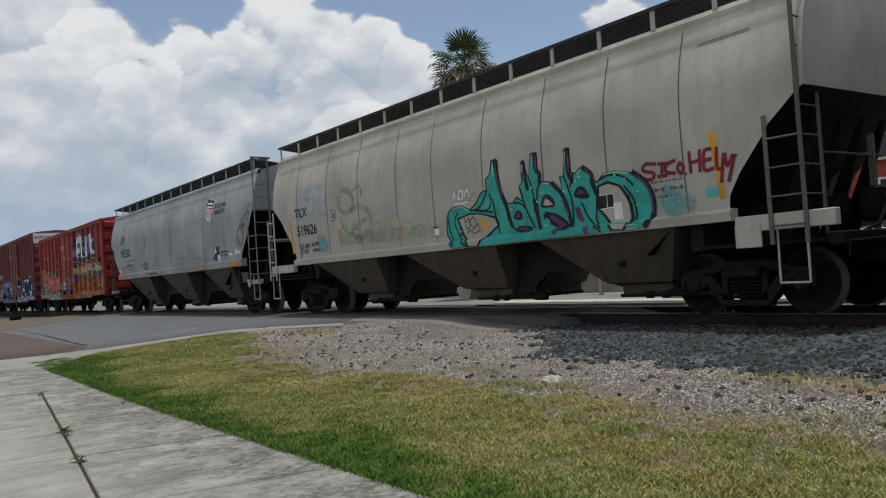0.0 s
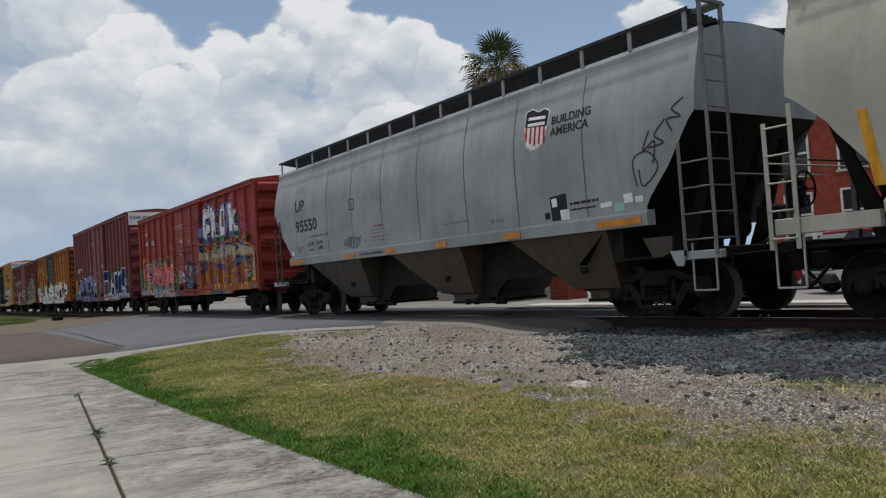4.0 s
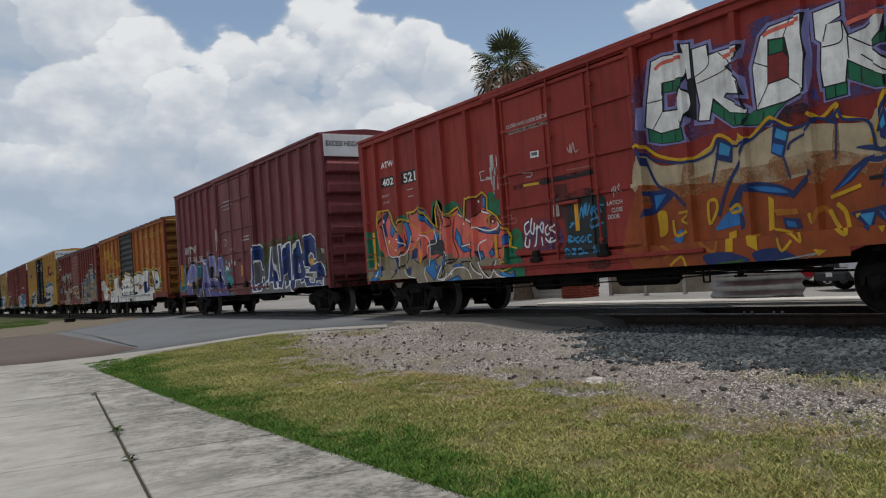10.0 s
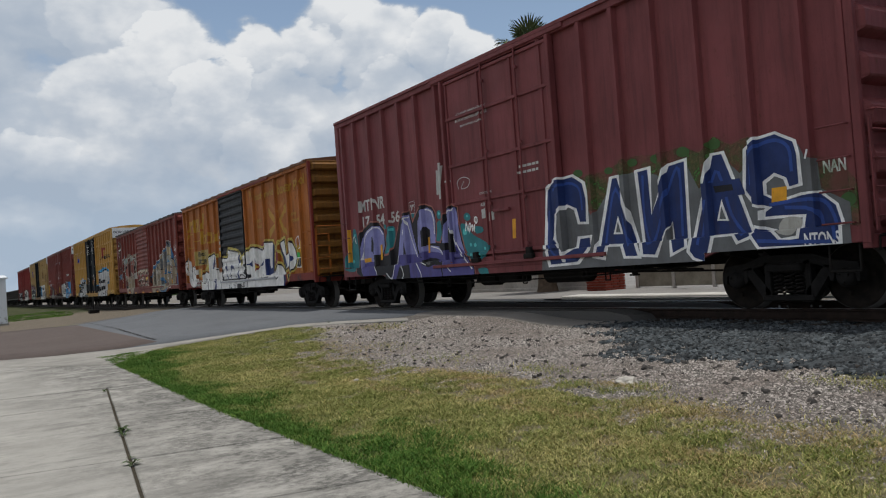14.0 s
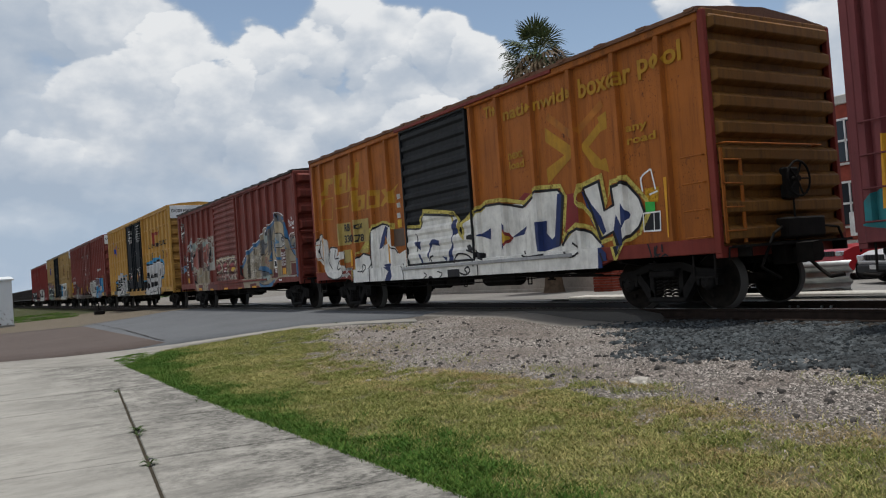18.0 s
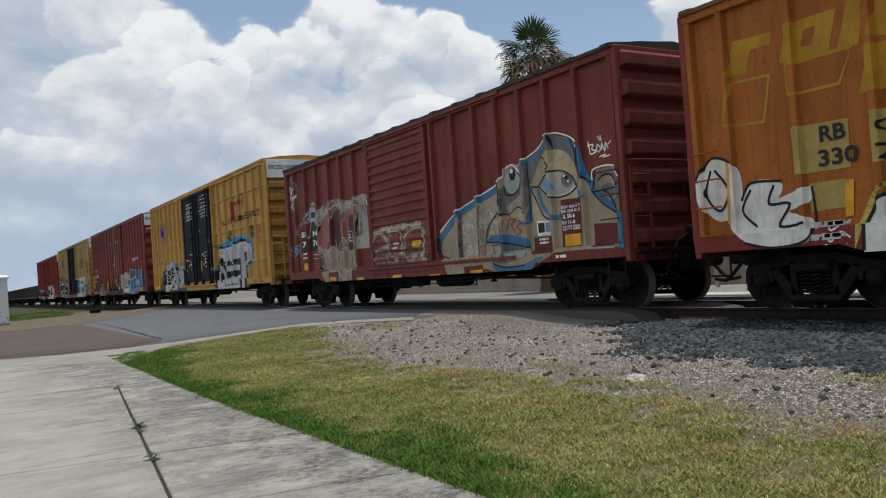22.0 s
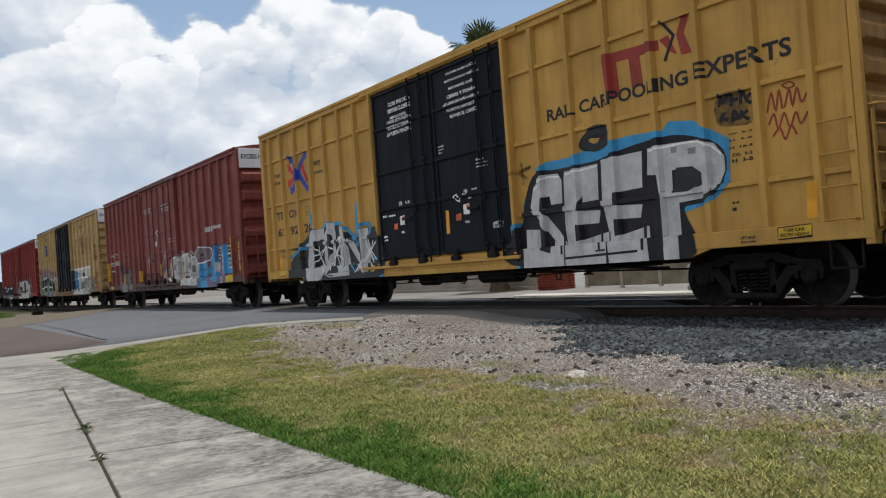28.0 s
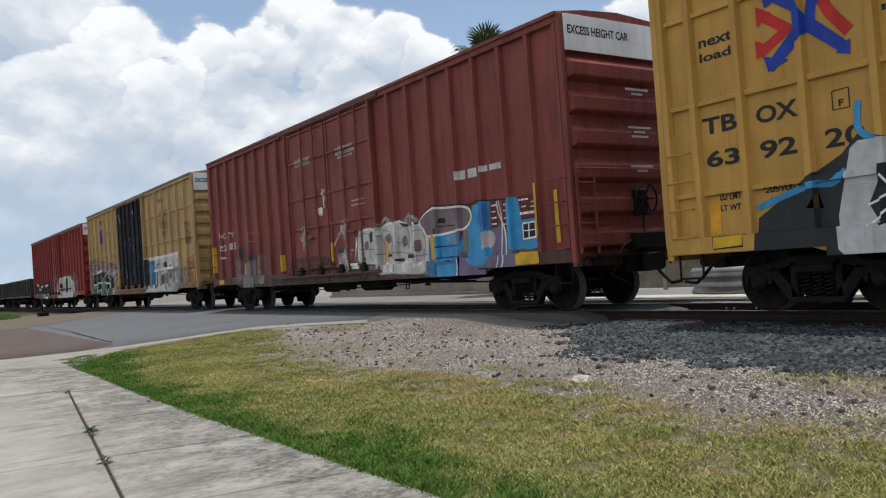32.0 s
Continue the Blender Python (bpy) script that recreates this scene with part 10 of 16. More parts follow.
art.patch("navy", 3, 0, 6.29, 1.43, 6.52, 1.54, 6.87, 1.6, 7.14, 1.6, 7.35, 1.42, 7.42, 1.14, 7.41, 0.92, 6.78, 0.93, 6.21, 0.94, 6.09, 1.12, 6.17, 1.21, 6.41, 1.14, 6.54, 1.0, 6.84, 1.02, 6.92, 1.34, 6.47, 1.36, 6.28, 1.36)
art.patch("white", 4, 0, 3.22, 1.34, 3.36, 1.65, 3.46, 1.33)
art.patch("greyfill", 5, 0, 3.28, 1.37, 3.35, 1.55, 3.4, 1.36)
art.patch("white", 4, 0, 5.44, 1.38, 5.55, 1.69, 5.66, 1.36)
art.patch("greyfill", 5, 0, 5.49, 1.4, 5.54, 1.59, 5.61, 1.39)
art.patch("navy", 4, 0, 5.26, 1.96, 5.9, 1.96, 5.98, 1.72, 5.27, 1.71)
art.patch("black", 5, 0, 5.42, 1.9, 5.76, 1.89, 5.78, 1.8, 5.45, 1.8)
art.line("cobalt", 4, 0.05, 1, 1.75, 2.27, 2.11, 2.37, 2.42, 2.23, 2.46, 1.84)
art.line("cobalt", 4, 0.05, 1, 1.65, 1.91, 1.56, 1.27, 1.82, 1.0, 2.3, 0.98)
art.line("cobalt", 4, 0.05, 1, 3.02, 1.2, 3.35, 2.11, 3.65, 1.12)
art.line("cobalt", 4, 0.05, 1, 4.0, 2.26, 3.98, 1.48, 4.14, 1.14, 4.51, 1.91, 4.78, 2.25, 4.76, 1.2)
art.line("cobalt", 4, 0.05, 1, 5.11, 1.04, 5.48, 2.12, 5.71, 1.45, 5.94, 1.13)
art.line("cobalt", 4, 0.05, 1, 6.08, 1.84, 6.14, 2.3, 6.5, 2.41, 6.73, 2.27, 6.75, 1.94)
art.line("cobalt", 4, 0.05, 1, 6.36, 1.52, 6.85, 1.54, 7.19, 1.49, 7.33, 1.25, 7.36, 0.97)
art.line("cobalt", 4, 0.05, 1, 6.18, 1.03, 6.79, 0.98, 7.3, 0.95)
art.line("cobalt", 4, 0.05, 1, 6.6, 1.46, 7.07, 1.39, 7.16, 1.18)
art.patch("palegrey", 4, 1, 6.48, 1.19, 6.59, 1.32, 6.83, 1.3, 6.84, 1.19, 6.74, 1.08, 6.56, 1.1)
art.line("white", 5, 0.03, 1, 7.03, 2.07, 7.07, 2.19)
art.patch("aqua", 0, 1, -7.77, 1.32, -7.59, 1.54, -7.34, 1.64, -7.22, 2.2, -7.03, 2.21, -6.94, 1.83, -6.94, 1.1, -7.79, 1.14)
art.patch("aqua", 0, 1, -5.4, 1.38, -5.18, 1.98, -4.9, 2.15, -4.73, 2.1, -4.72, 1.88, -4.87, 1.44)
art.patch("aqua", 0, 1, -2.72, 1.58, -2.64, 2.03, -2.45, 2.07, -2.45, 1.81, -2.56, 1.56)
art.patch("aqua", 0, 1, -1.53, 1.86, -1.43, 1.93, -1.21, 1.86, -1.13, 1.73, -1.01, 1.64, -0.69, 1.51, -0.44, 1.39, -0.49, 1.24, -0.81, 1.08, -1.07, 1.02, -1.23, 1.19, -1.43, 1.45)
art.patch("aqua", 0, 1, -0.95, 1.82, -0.68, 1.79, -0.66, 1.69, -0.92, 1.67)
art.patch("aqua", 0, 1, -0.91, 0.9, -0.58, 0.91, -0.54, 0.76, -0.76, 0.74)
art.patch("aqua", 0, 1, -2.4, 2.21, -2.44, 2.14, -2.53, 2.12, -2.61, 2.17, -2.63, 2.24, -2.59, 2.31, -2.51, 2.33, -2.43, 2.29)
art.patch("aqua", 0, 1, -7.77, 1.89, -7.82, 1.82, -7.93, 1.8, -8.03, 1.84, -8.07, 1.91, -8.01, 1.99, -7.9, 2.01, -7.8, 1.97)
art.patch("aqua", 0, 1, -3.66, 2.31, -3.69, 2.27, -3.76, 2.26, -3.82, 2.29, -3.84, 2.34, -3.81, 2.38, -3.74, 2.39, -3.68, 2.36)
art.patch("aqua", 0, 1, -5.19, 2.16, -5.21, 2.12, -5.27, 2.1, -5.32, 2.13, -5.34, 2.17, -5.31, 2.22, -5.25, 2.23, -5.2, 2.2)
art.patch("aqua", 0, 1, -7.86, 1.02, -7.91, 0.95, -8.02, 0.93, -8.11, 0.96, -8.15, 1.03, -8.1, 1.09, -7.99, 1.12, -7.9, 1.08)
art.patch("aqua", 0, 1, -1.1, 2.04, -1.15, 1.98, -1.24, 1.97, -1.34, 2.01, -1.37, 2.08, -1.32, 2.14, -1.23, 2.15, -1.14, 2.11)
art.patch("cyan", 1, 1, -1.28, 1.73, -1.3, 1.68, -1.36, 1.67, -1.42, 1.69, -1.44, 1.75, -1.41, 1.8, -1.35, 1.81, -1.29, 1.78)
art.patch("cyan", 1, 1, -1.11, 1.43, -1.12, 1.41, -1.16, 1.4, -1.19, 1.41, -1.2, 1.44, -1.18, 1.47, -1.15, 1.48, -1.12, 1.46)
art.patch("cyan", 1, 1, -0.94, 1.42, -0.96, 1.39, -0.99, 1.38, -1.03, 1.39, -1.04, 1.43, -1.02, 1.46, -0.98, 1.47, -0.95, 1.45)
art.patch("cyan", 1, 1, -1.07, 1.22, -1.09, 1.19, -1.12, 1.18, -1.15, 1.2, -1.16, 1.22, -1.14, 1.25, -1.11, 1.26, -1.08, 1.25)
art.patch("cyan", 1, 1, -0.75, 1.19, -0.77, 1.16, -0.8, 1.15, -0.84, 1.16, -0.85, 1.2, -0.83, 1.23, -0.8, 1.24, -0.76, 1.22)
art.patch("cyan", 1, 1, -0.59, 1.33, -0.6, 1.3, -0.63, 1.3, -0.65, 1.31, -0.66, 1.33, -0.65, 1.36, -0.62, 1.36, -0.6, 1.35)
art.patch("cyan", 1, 1, -4.78, 2.06, -4.8, 2.03, -4.85, 2.03, -4.89, 2.04, -4.9, 2.07, -4.88, 2.1, -4.84, 2.11, -4.8, 2.09)
art.patch("cyan", 1, 1, -5.04, 1.71, -5.06, 1.68, -5.11, 1.67, -5.15, 1.69, -5.16, 1.72, -5.14, 1.75, -5.1, 1.75, -5.06, 1.74)
art.patch("cyan", 1, 1, -5.12, 1.51, -5.13, 1.49, -5.16, 1.48, -5.19, 1.5, -5.2, 1.52, -5.19, 1.54, -5.16, 1.54, -5.13, 1.53)
art.patch("cyan", 1, 1, -2.47, 2.24, -2.49, 2.22, -2.52, 2.21, -2.55, 2.23, -2.56, 2.25, -2.54, 2.28, -2.51, 2.28, -2.48, 2.27)
art.patch("cyan", 1, 1, -1.2, 2.07, -1.21, 2.05, -1.24, 2.05, -1.26, 2.06, -1.27, 2.08, -1.26, 2.1, -1.23, 2.11, -1.21, 2.1)
art.patch("cyan", 1, 1, -7.03, 2.07, -7.06, 2.04, -7.1, 2.03, -7.15, 2.05, -7.16, 2.08, -7.14, 2.1, -7.09, 2.11, -7.05, 2.1)
art.patch("cyan", 1, 1, -7.21, 1.34, -7.23, 1.31, -7.29, 1.3, -7.34, 1.32, -7.35, 1.35, -7.33, 1.38, -7.27, 1.39, -7.22, 1.37)
art.patch("black", 1, 0, -6.95, 1.01, -6.79, 1.98, -6.54, 2.21, -6.09, 2.37, -5.61, 2.33, -5.28, 2.09, -5.25, 1.68, -5.4, 1.43, -4.98, 1.45, -4.78, 1.68, -4.43, 2.31, -4.08, 2.43, -3.87, 2.47, -3.78, 2.18, -3.44, 2.48, -3.13, 2.54, -2.8, 2.45, -2.65, 2.27, -2.66, 1.88, -2.74, 1.61, -2.53, 1.58, -2.37, 1.8, -2.23, 2.21, -1.96, 2.33, -1.76, 2.4, -1.58, 2.31, -1.57, 1.95, -1.39, 1.32, -1.03, 0.96, -1.01, 0.71, -1.68, 0.7, -6.2, 0.75, -6.52, 0.85)
art.line("rose", 2, 0.035, 0, -6.95, 1.01, -6.79, 1.98, -6.54, 2.21, -6.09, 2.37, -5.61, 2.33, -5.28, 2.09, -5.25, 1.68, -5.4, 1.43, -4.98, 1.45, -4.78, 1.68, -4.43, 2.31, -4.08, 2.43, -3.87, 2.47, -3.78, 2.18, -3.44, 2.48, -3.13, 2.54, -2.8, 2.45, -2.65, 2.27, -2.66, 1.88, -2.74, 1.61, -2.53, 1.58, -2.37, 1.8, -2.23, 2.21, -1.96, 2.33, -1.76, 2.4, -1.58, 2.31, -1.57, 1.95, -1.39, 1.32, -1.03, 0.96, -1.01, 0.71, -1.68, 0.7, -6.2, 0.75, -6.52, 0.85)
art.patch("lavender", 2, 0, -6.65, 1.25, -6.59, 1.96, -6.37, 2.13, -5.98, 2.25, -5.54, 2.2, -5.33, 1.99, -5.33, 1.68, -5.47, 1.46, -5.83, 1.46, -6.04, 1.36, -5.69, 0.93, -5.75, 0.75, -6.2, 0.76, -6.48, 0.86, -6.61, 1.02)
art.patch("lavender", 2, 0, -4.74, 1.03, -4.38, 2.13, -4.22, 2.31, -3.92, 2.37, -3.83, 2.02, -3.54, 1.15, -3.36, 0.86, -3.5, 0.73, -3.87, 0.74, -4.02, 1.09, -3.99, 1.37, -4.34, 1.37, -4.42, 1.11, -4.67, 0.76, -4.95, 0.79)
art.patch("lavender", 2, 0, -3.6, 1.53, -3.53, 2.17, -3.32, 2.39, -3.02, 2.45, -2.78, 2.34, -2.69, 2.1, -2.75, 1.58, -3.0, 1.58, -2.96, 1.91, -3.16, 2.0, -3.26, 1.88, -3.29, 1.57, -2.62, 1.49, -2.39, 1.29, -2.41, 1.11, -2.75, 1.22, -3.03, 1.27, -3.5, 1.28)
art.patch("lavender", 2, 0, -2.34, 1.33, -2.32, 1.56, -2.16, 2.11, -1.97, 2.27, -1.69, 2.33, -1.62, 2.16, -1.6, 1.83, -1.53, 1.54, -1.4, 1.25, -1.06, 0.91, -1.09, 0.72, -1.68, 0.72, -1.77, 0.79, -2.37, 0.76, -2.38, 0.99)
art.patch("violet", 2, 0, -3.56, 1.27, -3.03, 1.25, -3.33, 1.16, -3.28, 1.09, -3.0, 1.02, -2.74, 1.07, -2.45, 1.05, -2.4, 0.75, -3.38, 0.74)
art.patch("violet", 3, 0, -6.59, 1.02, -6.58, 1.24, -6.17, 1.3, -5.96, 1.26, -5.69, 0.93, -5.75, 0.75, -6.2, 0.76, -6.48, 0.86)
art.patch("violet", 3, 0, -4.85, 0.89, -4.74, 1.03, -4.68, 1.23, -4.56, 1.39, -3.55, 1.36, -3.5, 1.15, -3.36, 0.86, -3.5, 0.73, -3.87, 0.74, -3.99, 1.09, -4.42, 1.11, -4.67, 0.76, -4.95, 0.79)
art.patch("violet", 3, 0, -3.55, 1.38, -3.31, 1.42, -2.63, 1.35, -2.39, 1.27, -2.41, 1.11, -2.75, 1.22, -3.5, 1.28)
art.patch("violet", 3, 0, -2.34, 1.33, -2.33, 1.47, -1.61, 1.43, -1.48, 1.33, -1.06, 0.91, -1.09, 0.72, -1.68, 0.72, -2.37, 0.76)
art.patch("black", 4, 0, -6.13, 1.57, -6.06, 1.95, -5.85, 2.02, -5.77, 1.78, -5.83, 1.47)
art.patch("black", 4, 0, -4.35, 1.39, -4.24, 2.01, -4.04, 1.38)
art.patch("black", 4, 0, -2.03, 1.33, -1.87, 1.93, -1.71, 1.31)
art.patch("black", 4, 0, -3.39, 1.51, -3.38, 1.78, -3.25, 1.93, -3.14, 1.75, -3.15, 1.53)
art.patch("black", 4, 0, -5.73, 1.09, -5.04, 1.16, -4.67, 1.19, -4.96, 0.83, -5.45, 0.81)
art.patch("black", 4, 0, -4.37, 1.1, -3.92, 1.13, -3.89, 0.75, -4.13, 0.74)
art.patch("black", 4, 0, -3.33, 1.2, -2.74, 1.21, -2.76, 1.07, -3.05, 1.03, -3.28, 1.11)
art.patch("black", 4, 0, -2.4, 1.54, -2.05, 1.56, -2.04, 1.39, -2.35, 1.37)
art.patch("greyfill", 5, 1, -3.07, 1.15, -2.9, 1.16, -2.91, 1.09, -3.04, 1.09)
art.line("white", 5, 0.028, 1, -6.6, 1.36, -6.49, 1.9, -6.16, 2.14, -5.62, 2.17, -5.37, 1.97)
art.line("white", 5, 0.028, 1, -4.34, 1.88, -4.16, 2.23, -3.92, 2.31)
art.line("white", 5, 0.028, 1, -4.06, 2.29, -3.88, 1.79, -3.62, 1.29)
art.line("white", 5, 0.028, 1, -3.14, 2.41, -2.86, 2.34, -2.75, 2.11, -2.76, 1.8)
art.line("white", 5, 0.028, 1, -2.95, 1.51, -2.6, 1.43, -2.45, 1.29)
art.line("white", 5, 0.028, 1, -2.12, 2.02, -1.92, 2.22, -1.72, 2.29)
art.line("white", 5, 0.028, 1, -1.86, 1.86, -1.64, 1.39, -1.12, 0.91)
art.line("white", 5, 0.028, 1, -6.0, 1.34, -5.79, 1.09, -5.69, 0.9, -5.79, 0.77)
art.line("white", 5, 0.028, 1, -5.15, 0.95, -4.84, 0.81, -4.6, 1.37)
art.line("white", 5, 0.028, 1, -3.57, 1.15, -3.36, 0.86, -3.43, 0.75)
art.line("white", 5, 0.028, 1, -3.11, 1.08, -3.42, 1.18)
art.line("white", 5, 0.028, 1, -2.19, 1.02, -2.01, 0.88)
art.line("white", 5, 0.028, 1, -4.35, 1.11, -4.24, 0.91, -4.32, 0.77)
art.line("white", 2, 0.03, 1, -1.32, 1.75, -1.28, 1.93, -1.22, 1.76, -1.16, 1.89, -1.11, 1.88, -1.17, 1.73, -1.04, 1.87, -1.04, 1.74, -0.95, 1.86, -0.98, 1.71)
art.line("white", 2, 0.028, 1, -0.95, 1.96, -0.93, 2.02, -0.85, 2.01, -0.84, 1.93, -0.9, 1.89, -0.95, 1.96)
art.line("white", 2, 0.025, 1, -0.88, 2.0, -0.89, 1.91)
art.line("white", 2, 0.02, 1, -7.26, 1.89, -7.15, 2.05, -7.03, 1.84, -7.11, 1.93)
art.line("offwhite", 0, 0.018, 1, -1.49, 2.7, -1.52, 2.87, -1.29, 2.94, -1.03, 2.85, -1.13, 2.71, -1.38, 2.7, -1.25, 2.85)
art.word("offwhite", 0, "CLOSE AND LOCK", -1.37, 4.309, -0.24, 4.366)
art.word("offwhite", 0, "BOTH DOORS BEFORE", -1.44, 4.171, -0.21, 4.229)
art.word("offwhite", 0, "MOVING CAR", -1.24, 4.039, -0.41, 4.082)
art.bar("offwhite", 0, 0.75, 2.85, 1.42, 2.91)
art.bar("offwhite", 0, 0.73, 2.73, 1.41, 2.79)
art.line("offwhite", 0, 0.08, 0, -2.04, 3.64, -2.08, 3.15)
art.line("offwhite", 0, 0.07, 0, -2.23, 3.38, -2.27, 2.93)
art.patch("offwhite", 0, 0, -0.39, 2.08, -0.21, 2.09, -0.21, 1.91, -0.39, 1.89)
art.patch("reflector", 0, 0, 0.41, 1.86, 0.52, 1.86, 0.49, 1.47, 0.38, 1.47)
art = Art("mtnr")
art.word("offwhite", 0, "MT", -6.61, 2.671, -6.05, 2.981)
art.word("offwhite", 0, "NR", -5.8, 2.664, -5.2, 2.987)
art.word("offwhite", 0, "17", -6.55, 2.244, -6.11, 2.537)
art.word("offwhite", 0, "54", -5.72, 2.232, -5.25, 2.524)
art.word("offwhite", 0, "56", -4.89, 2.233, -4.41, 2.523)
art.line("offwhite", 0, 0.012, 0, -3.9, 2.66, -3.62, 2.67, -3.64, 2.37, -3.92, 2.38, -3.9, 2.66)
art.bar("offwhite", 0, -3.85, 2.54, -3.67, 2.6)
art.word("offwhite", 0, "F", -3.82, 2.436, -3.74, 2.536)
art.patch("reflector", 5, 0, -5.56, 1.71, -5.45, 1.72, -5.48, 1.31, -5.59, 1.3)
art.patch("reflector", 5, 0, -3.06, 1.73, -2.98, 1.74, -3.01, 1.37, -3.09, 1.36)
art.patch("reflector", 0, 0, -7.41, 2.25, -7.34, 2.25, -7.35, 1.33, -7.45, 1.32)
art.patch("reflector", 5, 0, -6.57, 1.39, -6.14, 1.4, -6.15, 1.29, -6.56, 1.28)
art.line("offwhite", 0, 0.1, 0, -2.47, 3.23, -2.5, 2.72)
art.line("offwhite", 0, 0.08, 0, -2.22, 3.31, -2.26, 2.59)
art.patch("offwhite", 0, 0, -0.66, 2.16, -0.47, 2.18, -0.47, 1.97, -0.66, 1.97)
art.word("offwhite", 0, "ASD", -0.68, 2.227, -0.46, 2.301)
art.word("offwhite", 0, "OPEN CLOSE", -0.69, 2.486, -0.24, 2.531)
art.bar("offwhite", 0, -2.06, 2.9, -1.76, 2.95)
art = Art("rbox")
art.patch("yellowsign", 0, 0, -7.07, 3.51, -6.94, 4.0, -6.27, 3.96, -6.31, 3.79, -6.64, 3.8, -6.74, 3.48)
art.patch("yellowsign", 0, 0, -6.19, 3.49, -6.05, 3.99, -5.57, 4.0, -5.3, 3.99, -5.45, 3.47, -5.7, 3.48)
art.patch("yellowsign", 0, 0, -5.33, 3.46, -5.14, 4.07, -4.88, 4.06, -5.04, 3.44)
art.patch("yellowsign", 0, 0, -5.19, 4.15, -4.86, 4.14, -4.88, 4.07, -5.18, 4.08)
art.patch("yellowsign", 0, 0, -4.9, 3.52, -4.67, 4.18, -4.4, 4.16, -4.61, 3.44)
art.patch("yellowsign", 0, 0, -5.09, 2.81, -4.91, 3.4, -4.62, 3.4, -4.67, 3.23, -4.2, 3.22, -4.28, 2.84, -4.77, 2.81)
art.patch("yellowsign", 0, 0, -4.17, 2.79, -4.05, 3.31, -3.27, 3.23, -3.36, 2.78)
art.patch("yellowsign", 0, 0, -3.31, 2.81, -3.02, 3.03, -3.22, 3.22, -2.79, 3.23, -2.72, 3.1, -2.2, 3.28, -2.48, 3.08, -2.42, 2.8, -2.71, 2.81, -2.87, 2.9, -3.18, 2.77)
art.patch("rbox_c", 1, 0, -5.85, 3.63, -5.78, 3.85, -5.61, 3.85, -5.69, 3.61)
art.patch("rbox_c", 1, 0, -4.67, 2.91, -4.63, 3.1, -4.47, 3.11, -4.52, 2.92)
art.patch("rbox_c", 1, 0, -3.86, 2.86, -3.8, 3.12, -3.55, 3.11, -3.6, 2.87)
art.line("yellowsign", 0, 0.04, 0, -7.16, 2.78, -7.02, 3.39, -6.37, 3.37, -6.51, 2.73, -7.16, 2.78)
art.line("yellowsign", 0, 0.04, 0, -6.1, 3.01, -6.11, 3.45, -5.13, 3.44, -5.34, 3.01, -6.1, 3.01)
art.patch("paneyellow", 1, 0, -6.1, 2.56, -5.26, 2.54, -5.27, 1.9, -6.08, 1.9)
art.patch("paneyellow", 1, 0, -4.93, 2.57, -4.09, 2.55, -4.11, 1.91, -4.94, 1.91)
art.patch("paneyellow", 1, 0, -4.71, 1.71, -4.25, 1.72, -4.24, 1.6, -4.7, 1.61)
art.patch("paneyellow", 1, 0, -5.88, 1.76, -5.35, 1.76, -5.36, 1.39, -5.88, 1.37)
art.patch("halo", 0, 0, -5.26, 0.81, -5.22, 1.17, -5.02, 1.54, -4.53, 1.68, -4.19, 1.61, -4.17, 2.24, -3.77, 2.33, -3.22, 2.4, -2.56, 2.27, -2.57, 2.12, -3.98, 2.16, -4.97, 1.5)
art.patch("graf_white", 1, 1, -7.74, 2.02, -7.49, 2.34, -7.09, 2.22, -6.96, 1.89, -7.05, 1.51, -7.4, 1.37, -7.71, 1.63)
art.patch("graf_white", 1, 1, -6.99, 1.64, -6.74, 1.91, -6.31, 1.83, -6.38, 1.61, -6.59, 1.55, -5.86, 1.73, -5.91, 1.5, -6.23, 1.41, -5.87, 1.28, -5.9, 0.98, -6.41, 0.93, -6.91, 1.03, -7.2, 1.36)
art.line("black", 3, 0.04, 1, -6.82, 1.79, -6.98, 1.49, -6.75, 1.24)
art.line("black", 3, 0.04, 1, -6.43, 1.81, -6.53, 1.55, -6.2, 1.52, -6.38, 1.22, -5.95, 1.24)
art.line("black", 3, 0.04, 1, -7.51, 2.16, -7.62, 1.79, -7.38, 1.53, -7.21, 1.83, -7.44, 2.16)
art.line("black", 3, 0.04, 1, -7.74, 2.02, -7.49, 2.34, -7.09, 2.23)
art.line("black", 3, 0.04, 1, -6.99, 1.64, -6.81, 1.88, -6.3, 1.85)
art.line("black", 3, 0.04, 1, -5.84, 1.72, -5.86, 1.06, -6.41, 0.92, -6.94, 1.02)
art.line("white", 1, 0.025, 1, -5.79, 1.14, -5.61, 1.2, -5.56, 1.1, -5.33, 1.22)
art.line("white", 1, 0.025, 1, -5.81, 0.98, -5.66, 1.06, -5.58, 0.95, -5.43, 1.07, -5.3, 0.99)
art.line("white", 1, 0.025, 1, -5.8, 0.83, -5.64, 0.91, -5.54, 0.82, -5.34, 0.91)
art.patch("graf_white", 1, 0, -5.13, 0.79, -5.11, 1.16, -4.92, 1.46, -4.54, 1.59, -4.15, 1.51, -4.06, 1.3, -4.08, 0.75)
art.patch("graf_white", 1, 0, -4.07, 1.49, -4.03, 2.13, -3.74, 2.19, -3.67, 2.25, -3.23, 2.31, -2.68, 2.2, -2.68, 1.7, -2.44, 1.46, -2.0, 1.57, -1.94, 1.12, -1.92, 0.71, -4.09, 0.72)
art.patch("navy", 2, 0, -3.55, 1.65, -3.36, 1.96, -3.11, 2.25, -2.98, 2.2, -3.06, 1.89, -3.39, 1.67)
